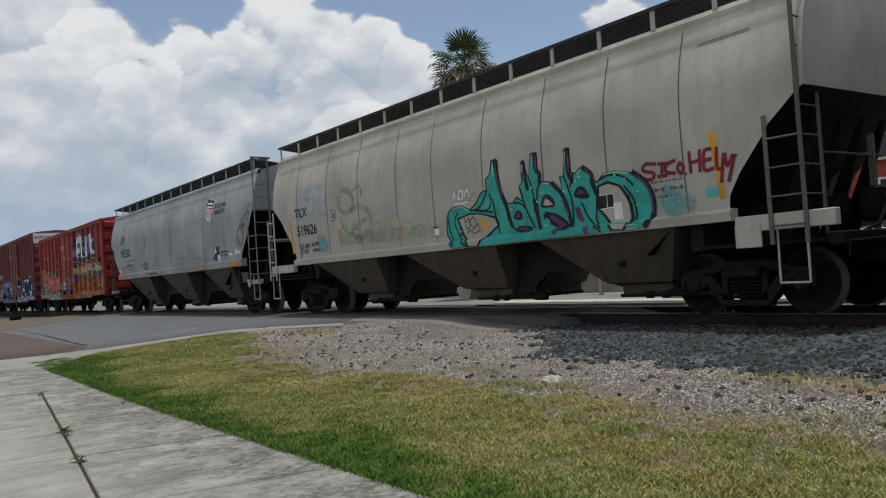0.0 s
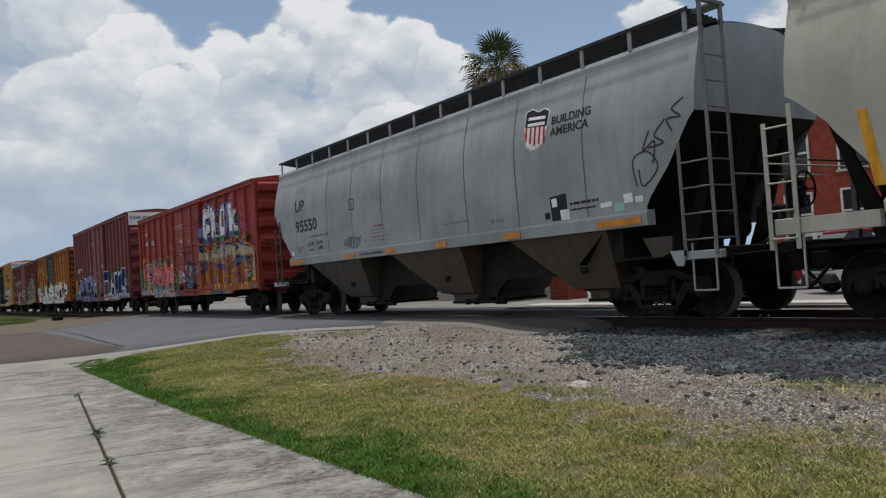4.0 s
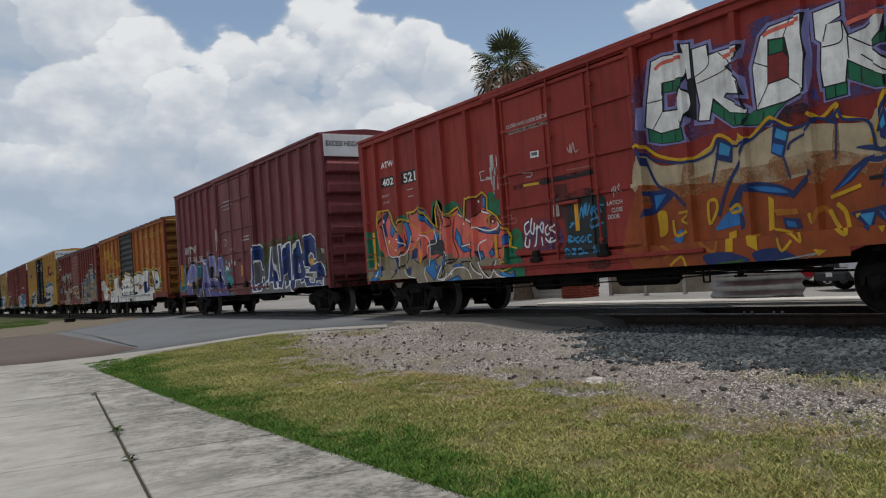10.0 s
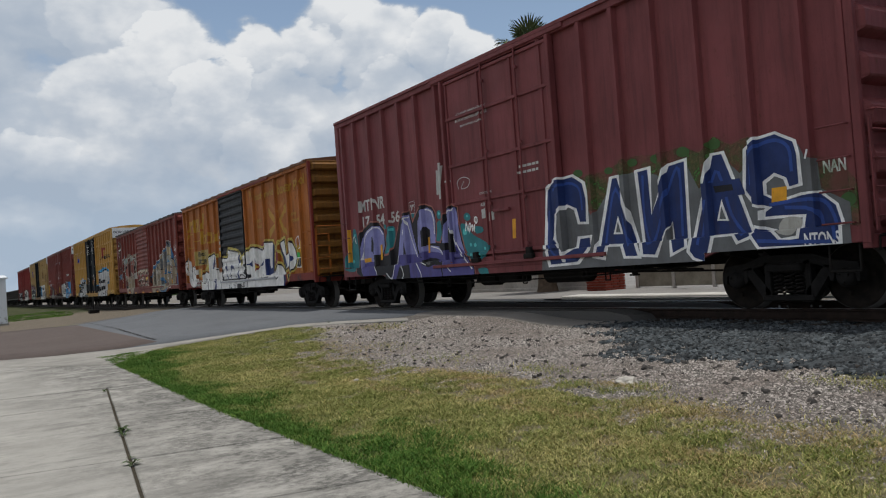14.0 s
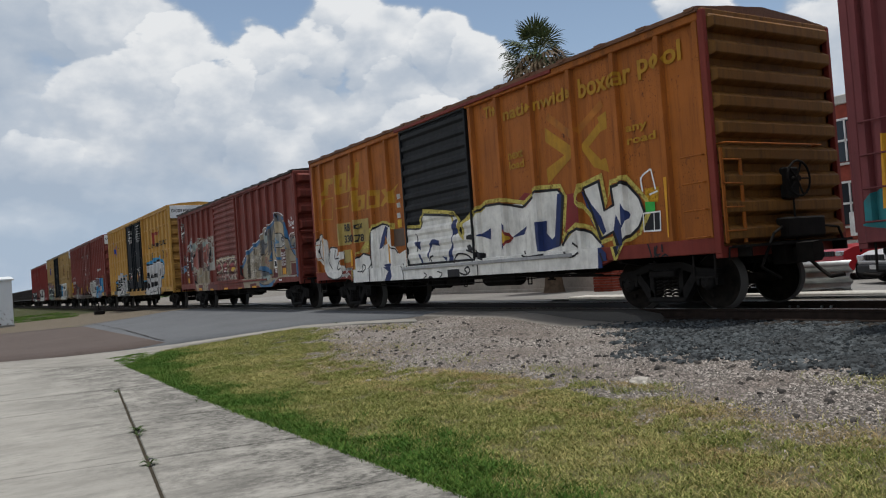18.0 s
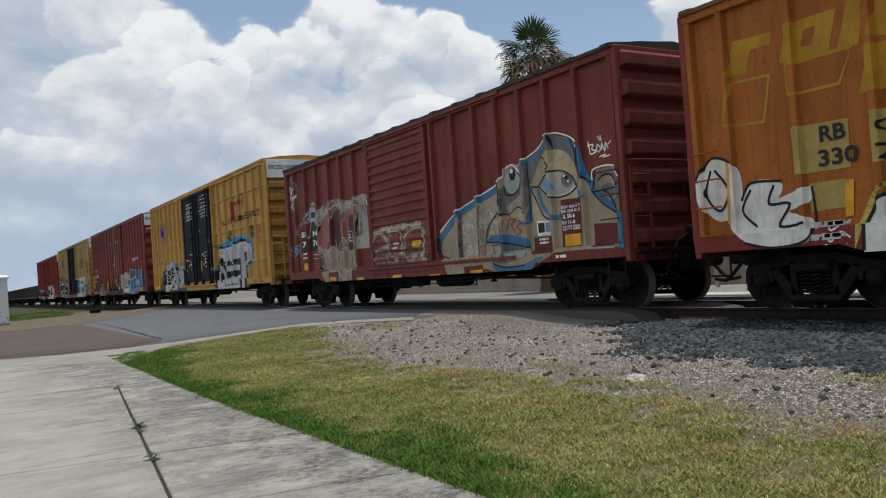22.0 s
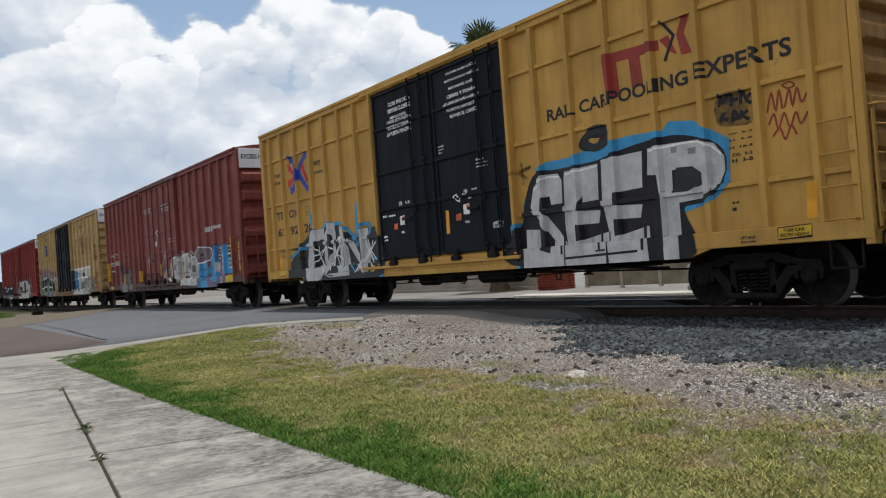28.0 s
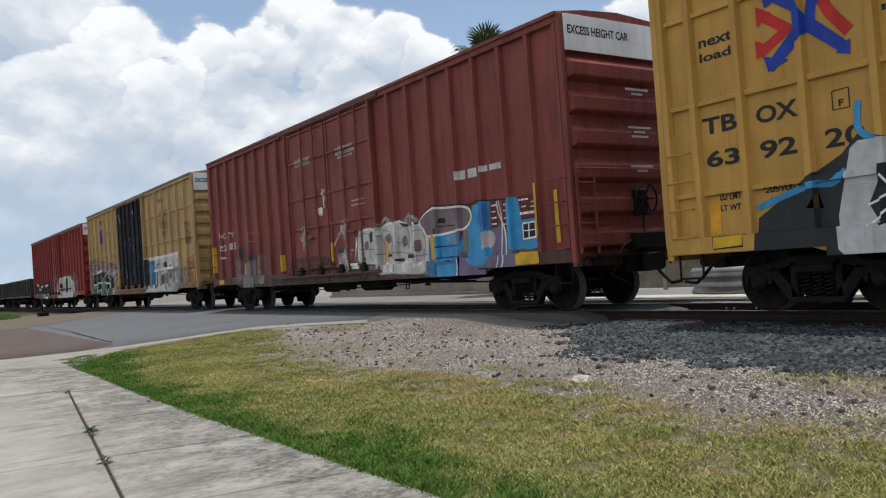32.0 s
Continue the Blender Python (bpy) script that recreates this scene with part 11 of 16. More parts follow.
art.patch("navy", 2, 0, -3.37, 1.22, -2.83, 1.25, -2.76, 0.9, -2.92, 0.72, -3.22, 0.73, -3.07, 0.92, -2.93, 1.03)
art.patch("orange", 3, 0, -3.29, 1.71, -3.11, 1.99, -3.04, 1.78)
art.line("black", 3, 0.05, 0, -4.1, 1.5, -4.03, 2.13, -3.74, 2.19, -3.67, 2.25, -3.23, 2.31, -2.68, 2.2)
art.line("black", 3, 0.05, 0, -5.13, 0.81, -5.11, 1.16, -4.92, 1.46, -4.54, 1.59, -4.15, 1.51, -4.06, 1.3, -4.08, 0.77)
art.line("black", 3, 0.035, 1, -4.69, 1.12, -4.63, 1.27, -4.46, 1.23, -4.53, 1.09, -4.8, 1.1)
art.line("black", 3, 0.035, 1, -4.06, 1.3, -4.24, 1.18, -4.5, 1.06)
art.line("black", 3, 0.035, 1, -2.76, 1.86, -2.87, 1.83, -2.78, 1.69, -2.61, 1.59, -2.48, 1.48)
art.line("black", 3, 0.035, 1, -2.27, 1.21, -2.13, 0.99, -2.11, 0.72)
art.line("black", 3, 0.035, 1, -2.98, 2.17, -3.14, 1.93, -3.3, 1.66)
art.patch("brownboard", 2, 0, -2.64, 2.12, -1.96, 2.1, -1.99, 1.66, -2.65, 1.66)
art.patch("offwhite", 1, 0, -2.36, 3.0, -2.18, 3.0, -2.16, 2.88, -2.34, 2.87)
art.patch("offwhite", 1, 0, -2.39, 2.77, -2.2, 2.78, -2.18, 2.65, -2.36, 2.65)
art.patch("offwhite", 1, 0, -2.41, 2.51, -2.23, 2.52, -2.21, 2.39, -2.39, 2.38)
art.patch("labelyellow", 1, 0, -2.39, 2.35, -2.18, 2.34, -2.19, 2.14, -2.39, 2.14)
art.patch("reflector", 5, 0, -3.0, 1.74, -2.91, 1.75, -2.91, 1.24, -3.01, 1.25)
art.patch("reflector", 5, 0, -7.21, 2.23, -7.1, 2.23, -7.14, 1.32, -7.26, 1.32)
art.patch("reflector", 5, 0, -5.37, 1.74, -5.24, 1.74, -5.28, 1.27, -5.39, 1.26)
art.patch("reflector", 2, 0, -2.05, 2.64, -1.94, 2.64, -1.95, 2.26, -2.05, 2.26)
art.patch("graf_white", 1, 0, -1.92, 1.03, -1.82, 2.07, -1.31, 2.02, -1.12, 2.03, -0.91, 2.37, 0.49, 2.19, 0.62, 2.03, 0.57, 1.82, 0.77, 1.66, 0.84, 1.96, 1.26, 2.12, 1.4, 2.07, 1.61, 2.13, 1.5, 0.82)
art.line("halo", 2, 0.08, 0, -1.79, 2.11, -1.13, 2.07, -0.92, 2.42, 0.04, 2.31, 0.5, 2.24, 0.67, 2.05, 0.57, 1.82, 0.79, 1.65, 0.79, 1.99, 1.22, 2.12, 1.6, 2.26)
art.line("black", 3, 0.035, 0, -1.77, 2.06, -1.31, 2.01, -1.09, 2.01, -0.89, 2.34, 0.49, 2.17)
art.patch("navy", 2, 0, 0.38, 2.07, 0.57, 2.1, 0.57, 1.77, 0.36, 1.74, 0.3, 1.15, 0.1, 1.14, 0.18, 1.41, 0.3, 1.55)
art.patch("navy", 2, 0, -0.69, 1.61, -0.55, 1.73, -0.23, 1.66, -0.27, 1.53, -0.56, 1.59, -0.7, 1.49, -0.79, 1.18, -0.83, 1.35)
art.patch("navy", 2, 0, -1.41, 1.71, -1.08, 1.73, -1.19, 1.49, -1.35, 1.56)
art.patch("navy", 2, 0, -1.26, 1.41, -1.15, 1.38, -1.09, 1.14, -1.17, 1.14)
art.patch("navy", 2, 0, -0.17, 1.29, 0.03, 1.25, 0.0, 1.15)
art.patch("black", 2, 0, 0.89, 1.46, 1.02, 1.49, 1.16, 1.38, 1.38, 1.29, 1.52, 1.25, 1.51, 1.1, 1.28, 1.16, 1.1, 1.27)
art.line("black", 3, 0.04, 1, 0.39, 1.04, 0.35, 1.19, 0.55, 1.3, 0.85, 1.27, 1.09, 1.13, 1.13, 0.99)
art.line("black", 3, 0.04, 1, 0.54, 0.88, 0.77, 0.82, 0.97, 0.88, 0.93, 0.99, 0.78, 0.94, 0.87, 0.86)
art.line("black", 3, 0.04, 1, -1.32, 1.9, -1.27, 1.67, -1.36, 1.45)
art.line("black", 3, 0.04, 1, -0.53, 1.32, -0.72, 1.28, -0.67, 1.16)
art.line("black", 3, 0.04, 1, 1.29, 1.02, 1.29, 0.79, 1.19, 0.7)
art.patch("graf_white", 1, 0, -4.02, 0.72, -1.94, 0.71, 1.49, 0.7, 1.51, 0.97, -1.9, 1.03, -2.84, 1.09)
art.patch("black", 3, 0, 0.03, 0.96, 0.55, 0.96, 0.55, 0.71, 0.04, 0.71)
art.patch("black", 3, 1, -0.66, 0.79, -0.69, 0.77, -0.77, 0.76, -0.84, 0.77, -0.86, 0.8, -0.83, 0.83, -0.76, 0.84, -0.69, 0.83)
art.line("black", 3, 0.03, 1, -1.07, 0.93, -0.95, 0.86, -1.3, 0.71)
art.line("black", 3, 0.03, 1, -0.44, 0.94, -0.21, 0.88, -0.4, 0.75)
art.patch("graf_white", 1, 0, 1.06, 0.81, 1.26, 2.04, 1.44, 2.26, 2.18, 2.27, 2.94, 2.17, 3.03, 2.09, 3.45, 2.34, 4.07, 2.31, 4.22, 2.17, 4.03, 1.38, 4.11, 1.25, 4.31, 1.47, 4.6, 1.56, 5.02, 1.41, 5.19, 1.23, 5.18, 0.72, 4.88, 0.69)
art.patch("dustred", 1, 0, 4.35, 2.21, 4.74, 2.21, 4.73, 1.66, 4.21, 1.42, 4.18, 1.6)
art.patch("dustred", 1, 0, 2.77, 2.24, 3.05, 2.4, 3.39, 2.32, 3.15, 2.17)
art.patch("graf_white", 2, 0, 4.81, 2.26, 5.24, 2.34, 5.34, 1.8, 5.57, 1.88, 5.54, 2.2, 5.9, 2.24, 6.2, 1.94, 6.3, 1.68, 6.16, 1.45, 5.81, 1.23, 5.66, 1.01, 5.52, 1.41, 5.2, 1.31, 5.0, 1.84)
art.patch("navy", 3, 0, 4.07, 2.25, 4.23, 2.26, 4.03, 1.25, 3.57, 1.18, 3.5, 1.67, 3.82, 1.4, 3.91, 1.45)
art.patch("navy", 3, 0, 2.22, 2.2, 2.26, 1.9, 2.38, 1.79, 2.38, 1.59, 2.13, 1.29)
art.patch("navy", 3, 0, 1.32, 1.66, 1.79, 1.78, 1.76, 1.54)
art.patch("navy", 3, 0, 2.51, 1.52, 3.06, 1.72, 2.95, 1.56)
art.patch("navy", 3, 0, 3.39, 1.77, 3.71, 1.77, 3.61, 1.18, 3.45, 1.19)
art.patch("navy", 3, 0, 4.77, 2.21, 4.98, 1.63, 5.2, 1.33, 5.34, 1.43, 5.24, 1.71, 5.01, 1.95, 4.85, 2.2)
art.patch("navy", 3, 0, 5.52, 1.41, 5.61, 1.71, 5.83, 1.28, 5.66, 1.01)
art.patch("navy", 3, 0, 5.83, 1.89, 5.97, 1.67, 5.88, 1.53, 5.79, 1.43)
art.patch("navy", 3, 0, 5.19, 1.22, 5.39, 1.05, 5.4, 0.71, 5.16, 0.74)
art.patch("dustred", 4, 0, 2.23, 1.8, 2.58, 1.51, 2.27, 1.33, 2.15, 1.45)
art.patch("labelyellow", 5, 0, 2.26, 1.73, 2.47, 1.52, 2.28, 1.39)
art.line("halo", 2, 0.08, 0, 0.34, 2.2, 0.49, 1.77, 0.74, 1.96, 1.22, 2.18, 1.66, 2.36, 2.24, 2.35, 3.02, 2.2, 3.55, 2.44, 4.17, 2.39, 4.31, 2.17, 4.2, 1.6, 4.13, 1.36, 4.58, 1.64, 4.97, 1.52, 5.23, 1.25)
art.line("halo", 3, 0.08, 0, 4.65, 2.06, 4.78, 2.32, 5.31, 2.43, 5.4, 1.9, 5.55, 2.29, 5.93, 2.32, 6.37, 1.88, 6.4, 1.67, 6.15, 1.34, 5.83, 1.22, 5.62, 0.93, 5.51, 1.3, 5.26, 1.26, 4.99, 1.74, 4.67, 2.05)
art.line("black", 4, 0.05, 0, 1.33, 2.17, 1.65, 2.28, 2.23, 2.27, 2.97, 2.11, 3.5, 2.37, 4.09, 2.33, 4.24, 2.2, 4.05, 1.26)
art.line("black", 4, 0.05, 0, 4.11, 1.25, 4.31, 1.47, 4.6, 1.56, 4.96, 1.44, 5.19, 1.23)
art.line("black", 4, 0.05, 0, 4.81, 2.26, 5.24, 2.34, 5.34, 1.8, 5.57, 1.88, 5.54, 2.2, 5.9, 2.24, 6.2, 1.94, 6.3, 1.68, 6.16, 1.45, 5.81, 1.23, 5.66, 1.01, 5.52, 1.41, 5.2, 1.31, 5.0, 1.84, 4.81, 2.26)
art.line("black", 4, 0.04, 1, 4.24, 1.13, 4.44, 1.03, 4.66, 1.1)
art.line("black", 4, 0.04, 1, 2.92, 1.23, 3.03, 1.1, 3.64, 1.12)
art.line("black", 4, 0.04, 1, 2.22, 2.2, 2.21, 1.8, 2.21, 1.28)
art.line("black", 4, 0.04, 1, 0.91, 1.37, 1.52, 1.19)
art.line("black", 4, 0.04, 1, 4.4, 1.29, 4.56, 1.2)
art.line("black", 4, 0.04, 1, 5.24, 1.06, 5.33, 0.79)
art.patch("yellowsign", 0, 0, 3.84, 3.57, 4.58, 3.08, 4.53, 2.86, 3.82, 2.47, 3.8, 2.77, 4.36, 2.95, 3.83, 3.29)
art.patch("yellowsign", 0, 0, 4.86, 3.07, 5.36, 3.38, 5.32, 3.47, 5.56, 3.54, 5.55, 3.23, 5.39, 3.21, 5.05, 2.99, 5.34, 2.71, 5.47, 2.73, 5.53, 2.46, 5.14, 2.61, 4.86, 2.97)
art.line("orange", 0, 0.14, 0, 3.96, 3.75, 4.57, 3.3)
art.line("orange", 0, 0.14, 0, 4.8, 3.34, 5.44, 3.68)
art.patch("yellowfade", 0, 0, 6.33, 2.07, 6.66, 2.07, 6.61, 1.82, 6.36, 1.82)
art.patch("brightgreen", 4, 0, 6.33, 1.85, 6.55, 1.83, 6.54, 1.66, 6.33, 1.68)
art.patch("black", 3, 0, 6.27, 1.66, 6.65, 1.66, 6.63, 1.35, 6.26, 1.36)
art.line("white", 4, 0.025, 0, 6.27, 1.66, 6.65, 1.66, 6.63, 1.35, 6.26, 1.36, 6.27, 1.66)
art.line("white", 4, 0.015, 0, 6.51, 1.65, 6.49, 1.35)
art.line("white", 2, 0.03, 1, 6.26, 2.27, 6.29, 2.03, 6.28, 2.26, 6.51, 2.38)
art.line("white", 2, 0.03, 1, 6.51, 2.38, 6.58, 2.03)
art.line("white", 2, 0.03, 1, 6.44, 1.96, 6.63, 2.0)
art.line("black", 2, 0.03, 1, 6.4, 1.15, 6.46, 0.93, 6.36, 0.88)
art.line("black", 2, 0.03, 1, 6.55, 1.09, 6.53, 0.96)
art.line("black", 2, 0.03, 1, 6.6, 1.1, 6.56, 0.96, 6.67, 0.96)
art.line("black", 2, 0.03, 1, 6.71, 1.12, 6.71, 0.99)
art.line("black", 2, 0.03, 1, 6.53, 0.87, 6.56, 0.97, 6.63, 0.89)
art.line("black", 2, 0.03, 1, 6.65, 0.89, 6.78, 0.95, 6.85, 0.84)
art.patch("reflector", 2, 0, 6.8, 2.19, 6.92, 2.19, 6.88, 1.22, 6.78, 1.21)
art = Art("rbox")
art.bar("labelyellow", 6, -2.39, 2.3, -2.16, 2.33)
art.bar("labelyellow", 6, -2.38, 2.21, -2.17, 2.23)
art.bar("offwhite", 6, -5.86, 1.15, -5.41, 1.25)
art.bar("offwhite", 6, -5.85, 0.98, -5.36, 1.08)
art = Art("rbox")
art.word("stencil", 6, "RB", -5.67, 2.288, -5.3, 2.504)
art.word("stencil", 6, "330", -5.71, 1.960, -5.15, 2.185)
art.bar("offwhite", 6, -5.65, 1.17, -5.33, 1.23)
art.bar("offwhite", 6, -5.65, 1.01, -5.31, 1.08)
art = Art("rbox")
art.word("stencil", 6, "OX", -4.86, 2.291, -4.46, 2.446)
art.word("stencil", 6, "78", -4.87, 1.930, -4.41, 2.145)
art = Art("rbox")
art.word("yellowsign", 6, "The", 1.85, 4.124, 2.39, 4.366)
art.word("yellowsign", 6, "nationwide", 2.53, 3.950, 4.75, 4.206)
art.word("yellowsign", 6, "boxcar", 4.9, 3.896, 6.24, 4.255)
art.word("yellowsign", 6, "pool", 6.4, 3.878, 7.35, 4.321)
art.word("yellowsign", 6, "next", 2.61, 3.120, 3.11, 3.284)
art.word("yellowsign", 6, "load", 2.63, 2.914, 3.13, 3.079)
art.word("yellowsign", 6, "any", 6.02, 3.030, 6.52, 3.170)
art.word("yellowsign", 6, "road", 6.03, 2.854, 6.69, 2.995)
art = Art("srn")
art.patch("sand", 0, 0, 1.73, 1.83, 2.54, 2.22, 3.41, 2.45, 4.28, 2.67, 4.51, 3.02, 4.93, 2.98, 5.12, 3.0, 5.59, 3.15, 5.99, 3.39, 6.54, 3.24, 6.78, 3.01, 6.84, 2.72, 6.94, 2.51, 7.09, 2.34, 7.16, 2.54, 7.64, 2.55, 7.83, 2.33, 7.8, 1.74, 7.84, 1.13, 7.0, 1.13, 5.98, 1.12, 5.57, 0.97, 4.99, 0.73, 4.38, 0.72, 3.67, 0.9, 2.07, 0.78, 1.95, 1.04, 1.74, 1.31)
art.patch("sandmist", 1, 1, 3.39, 2.33, 4.27, 2.56, 4.28, 1.94, 3.71, 1.3, 3.43, 1.08, 2.62, 1.25, 2.6, 1.87)
art.patch("greypaint", 1, 0, 5.1, 2.99, 5.59, 3.15, 5.99, 3.39, 6.54, 3.24, 6.78, 3.01, 6.86, 2.52, 6.74, 2.25, 6.67, 2.67, 6.42, 2.99, 6.06, 3.1, 5.66, 3.01, 5.28, 2.47, 5.15, 1.95, 4.84, 2.1, 5.19, 2.69)
art.patch("greyfill", 2, 0, 5.98, 3.36, 6.51, 3.22, 6.73, 3.03, 6.76, 2.73, 6.65, 2.73, 6.42, 3.0, 6.06, 3.12, 5.91, 3.24)
art.patch("greyfill", 2, 0, 5.59, 3.07, 5.91, 3.24, 5.96, 3.13, 5.65, 2.99, 5.32, 2.57, 5.17, 2.48, 5.18, 2.86)
art.patch("cream", 2, 1, 5.68, 3.02, 6.05, 3.09, 6.42, 2.99, 6.66, 2.68, 6.67, 2.37, 6.53, 2.54, 6.2, 2.68, 5.87, 2.71, 5.97, 2.81)
art.patch("palegrey", 2, 1, 5.56, 2.45, 5.81, 2.65, 6.2, 2.67, 6.53, 2.53, 6.65, 2.34, 6.41, 2.21, 6.03, 2.2, 5.78, 2.29)
art.patch("paleblue", 3, 1, 5.63, 2.46, 5.87, 2.61, 6.03, 2.36, 5.86, 2.3)
art.patch("greypaint", 3, 1, 6.57, 2.43, 6.51, 2.35, 6.39, 2.32, 6.27, 2.38, 6.23, 2.49, 6.29, 2.58, 6.41, 2.6, 6.53, 2.54)
art.patch("greyfill", 4, 1, 6.52, 2.45, 6.47, 2.39, 6.39, 2.37, 6.3, 2.42, 6.27, 2.49, 6.32, 2.55, 6.4, 2.57, 6.49, 2.53)
art.patch("black", 5, 1, 6.44, 2.5, 6.42, 2.47, 6.38, 2.47, 6.35, 2.49, 6.33, 2.52, 6.35, 2.55, 6.39, 2.56, 6.43, 2.54)
art.patch("white", 6, 1, 6.37, 2.54, 6.36, 2.53, 6.33, 2.53, 6.31, 2.54, 6.3, 2.55, 6.32, 2.57, 6.34, 2.57, 6.36, 2.56)
art.patch("white", 6, 1, 6.47, 2.43, 6.46, 2.41, 6.44, 2.41, 6.42, 2.42, 6.41, 2.44, 6.42, 2.45, 6.44, 2.46, 6.46, 2.45)
art.patch("palegrey", 2, 1, 4.96, 2.61, 4.87, 2.45, 4.67, 2.4, 4.49, 2.5, 4.43, 2.7, 4.53, 2.86, 4.73, 2.9, 4.9, 2.8)
art.patch("mintgrey", 3, 1, 4.87, 2.55, 4.81, 2.46, 4.68, 2.44, 4.55, 2.5, 4.51, 2.61, 4.57, 2.7, 4.71, 2.72, 4.83, 2.66)
art.patch("black", 4, 1, 4.84, 2.78, 4.79, 2.69, 4.71, 2.67, 4.63, 2.72, 4.61, 2.82, 4.65, 2.9, 4.74, 2.93, 4.81, 2.88)
art.patch("white", 5, 1, 4.75, 2.86, 4.73, 2.83, 4.69, 2.82, 4.65, 2.84, 4.64, 2.88, 4.66, 2.91, 4.7, 2.92, 4.73, 2.9)
art.patch("greyfill", 1, 0, 4.93, 2.93, 5.15, 2.94, 5.17, 2.48, 5.06, 2.07, 4.52, 2.02, 4.29, 2.05, 4.25, 2.4, 4.39, 2.6, 4.68, 2.39, 4.91, 2.47)
art.patch("sand", 2, 0, 4.42, 2.14, 4.94, 2.36, 5.14, 2.49, 5.07, 2.07, 4.76, 2.08, 4.52, 2.02)
art.patch("cream", 3, 1, 4.52, 2.0, 4.84, 2.1, 5.11, 1.93, 5.1, 1.77, 4.81, 1.85)
art.patch("cream", 1, 1, 5.34, 2.38, 5.47, 2.28, 5.58, 2.03, 5.83, 1.83, 5.52, 1.75, 5.32, 1.83)
art.patch("cream", 1, 1, 6.03, 2.18, 6.59, 2.25, 6.82, 2.24, 6.84, 2.09, 6.21, 2.11)
art.line("denim", 3, 0.14, 1, 1.74, 1.66, 2.53, 2.14, 3.4, 2.38, 4.23, 2.6)
art.line("denim", 3, 0.08, 1, 4.91, 2.78, 5.22, 2.97, 5.59, 3.1, 5.98, 3.34)
art.line("denim", 3, 0.13, 1, 6.83, 2.96, 6.87, 2.61, 7.06, 2.29, 7.16, 2.13, 7.65, 1.78, 7.83, 1.6, 7.82, 1.14)
art.line("denim", 3, 0.09, 1, 5.51, 2.37, 5.63, 2.05, 5.86, 1.85, 6.11, 1.78, 6.21, 1.93)
art.line("denim", 3, 0.08, 1, 5.27, 2.42, 5.21, 1.84)
art.line("denim", 3, 0.08, 1, 6.41, 3.2, 6.61, 3.09, 6.67, 2.94)
art.line("denim", 3, 0.06, 1, 6.07, 3.26, 6.07, 3.11)
art.line("denim", 3, 0.08, 1, 6.71, 2.26, 6.84, 2.09, 6.82, 2.19)
art.line("denim", 3, 0.05, 1, 4.81, 1.83, 5.09, 1.74, 5.28, 1.81)
art.patch("denim", 3, 0, 3.6, 1.47, 3.83, 1.61, 4.48, 1.58, 4.78, 1.51, 5.18, 1.44, 5.19, 1.28, 4.76, 1.34, 4.3, 1.42)
art.patch("denim", 3, 1, 3.93, 0.99, 4.4, 0.91, 5.01, 0.94, 5.6, 1.07, 5.45, 0.94, 4.99, 0.77, 4.39, 0.74, 4.0, 0.85)
art.patch("greyfill", 2, 0, 3.81, 1.41, 4.34, 1.4, 4.75, 1.31, 5.15, 1.27, 5.1, 1.1, 4.41, 0.98, 3.93, 1.0)
art.patch("palegrey", 3, 0, 3.89, 1.35, 4.22, 1.36, 4.18, 1.07, 3.98, 1.04)
art.patch("mintgrey", 3, 0, 4.32, 1.23, 5.15, 1.23, 5.03, 1.08, 4.42, 1.03)
art.line("white", 4, 0.03, 1, 1.73, 1.83, 2.54, 2.24, 3.41, 2.47, 4.28, 2.71, 4.42, 2.96)
art.line("white", 4, 0.03, 1, 5.12, 3.03, 5.6, 3.18, 5.99, 3.41, 6.55, 3.26, 6.82, 3.02)
art.line("white", 4, 0.03, 1, 7.09, 2.37, 7.15, 2.56, 7.65, 2.56, 7.84, 2.34)
art.line("white", 4, 0.03, 1, 4.47, 2.95, 4.74, 2.99, 4.97, 2.8)
art.line("white", 4, 0.03, 1, 6.66, 2.34, 6.41, 2.21, 6.03, 2.19, 5.78, 2.28)
art.line("black", 5, 0.03, 1, 4.28, 2.67, 4.29, 2.39, 4.21, 2.06, 4.36, 1.98)
art.line("black", 5, 0.03, 1, 4.4, 2.6, 4.45, 2.42, 4.68, 2.38, 4.92, 2.49, 4.99, 2.72)
art.line("black", 5, 0.03, 1, 5.31, 2.46, 5.52, 2.44, 5.59, 2.42)
art.line("black", 5, 0.03, 1, 5.56, 2.45, 5.81, 2.65, 6.2, 2.67, 6.53, 2.53, 6.66, 2.32)
art.line("black", 5, 0.03, 1, 5.59, 2.42, 5.8, 2.25, 6.09, 2.17, 6.44, 2.2, 6.67, 2.31)
art.line("black", 5, 0.03, 1, 5.68, 3.02, 5.97, 2.81, 5.87, 2.71)
art.line("black", 5, 0.03, 1, 5.22, 2.98, 5.24, 2.47, 5.24, 1.78)
art.line("black", 5, 0.03, 1, 4.29, 2.04, 4.52, 1.99, 4.84, 2.11, 5.12, 1.95)
art.line("black", 5, 0.03, 1, 3.6, 1.46, 4.14, 1.43, 4.76, 1.33, 5.19, 1.27)
art.line("black", 5, 0.03, 1, 5.99, 3.38, 6.06, 3.11)
art.line("black", 5, 0.03, 1, 6.54, 3.24, 6.67, 2.94, 6.69, 2.67)
art.line("black", 5, 0.03, 1, 6.81, 3.01, 6.85, 2.52, 7.06, 2.32)
art.line("black", 5, 0.03, 1, 5.31, 2.41, 5.49, 2.12, 5.66, 1.84, 5.92, 1.76)
art.line("black", 5, 0.03, 1, 4.13, 2.07, 3.77, 1.82, 3.6, 1.47)
art.line("black", 5, 0.03, 1, 3.93, 1.0, 4.4, 0.9, 5.01, 0.92)
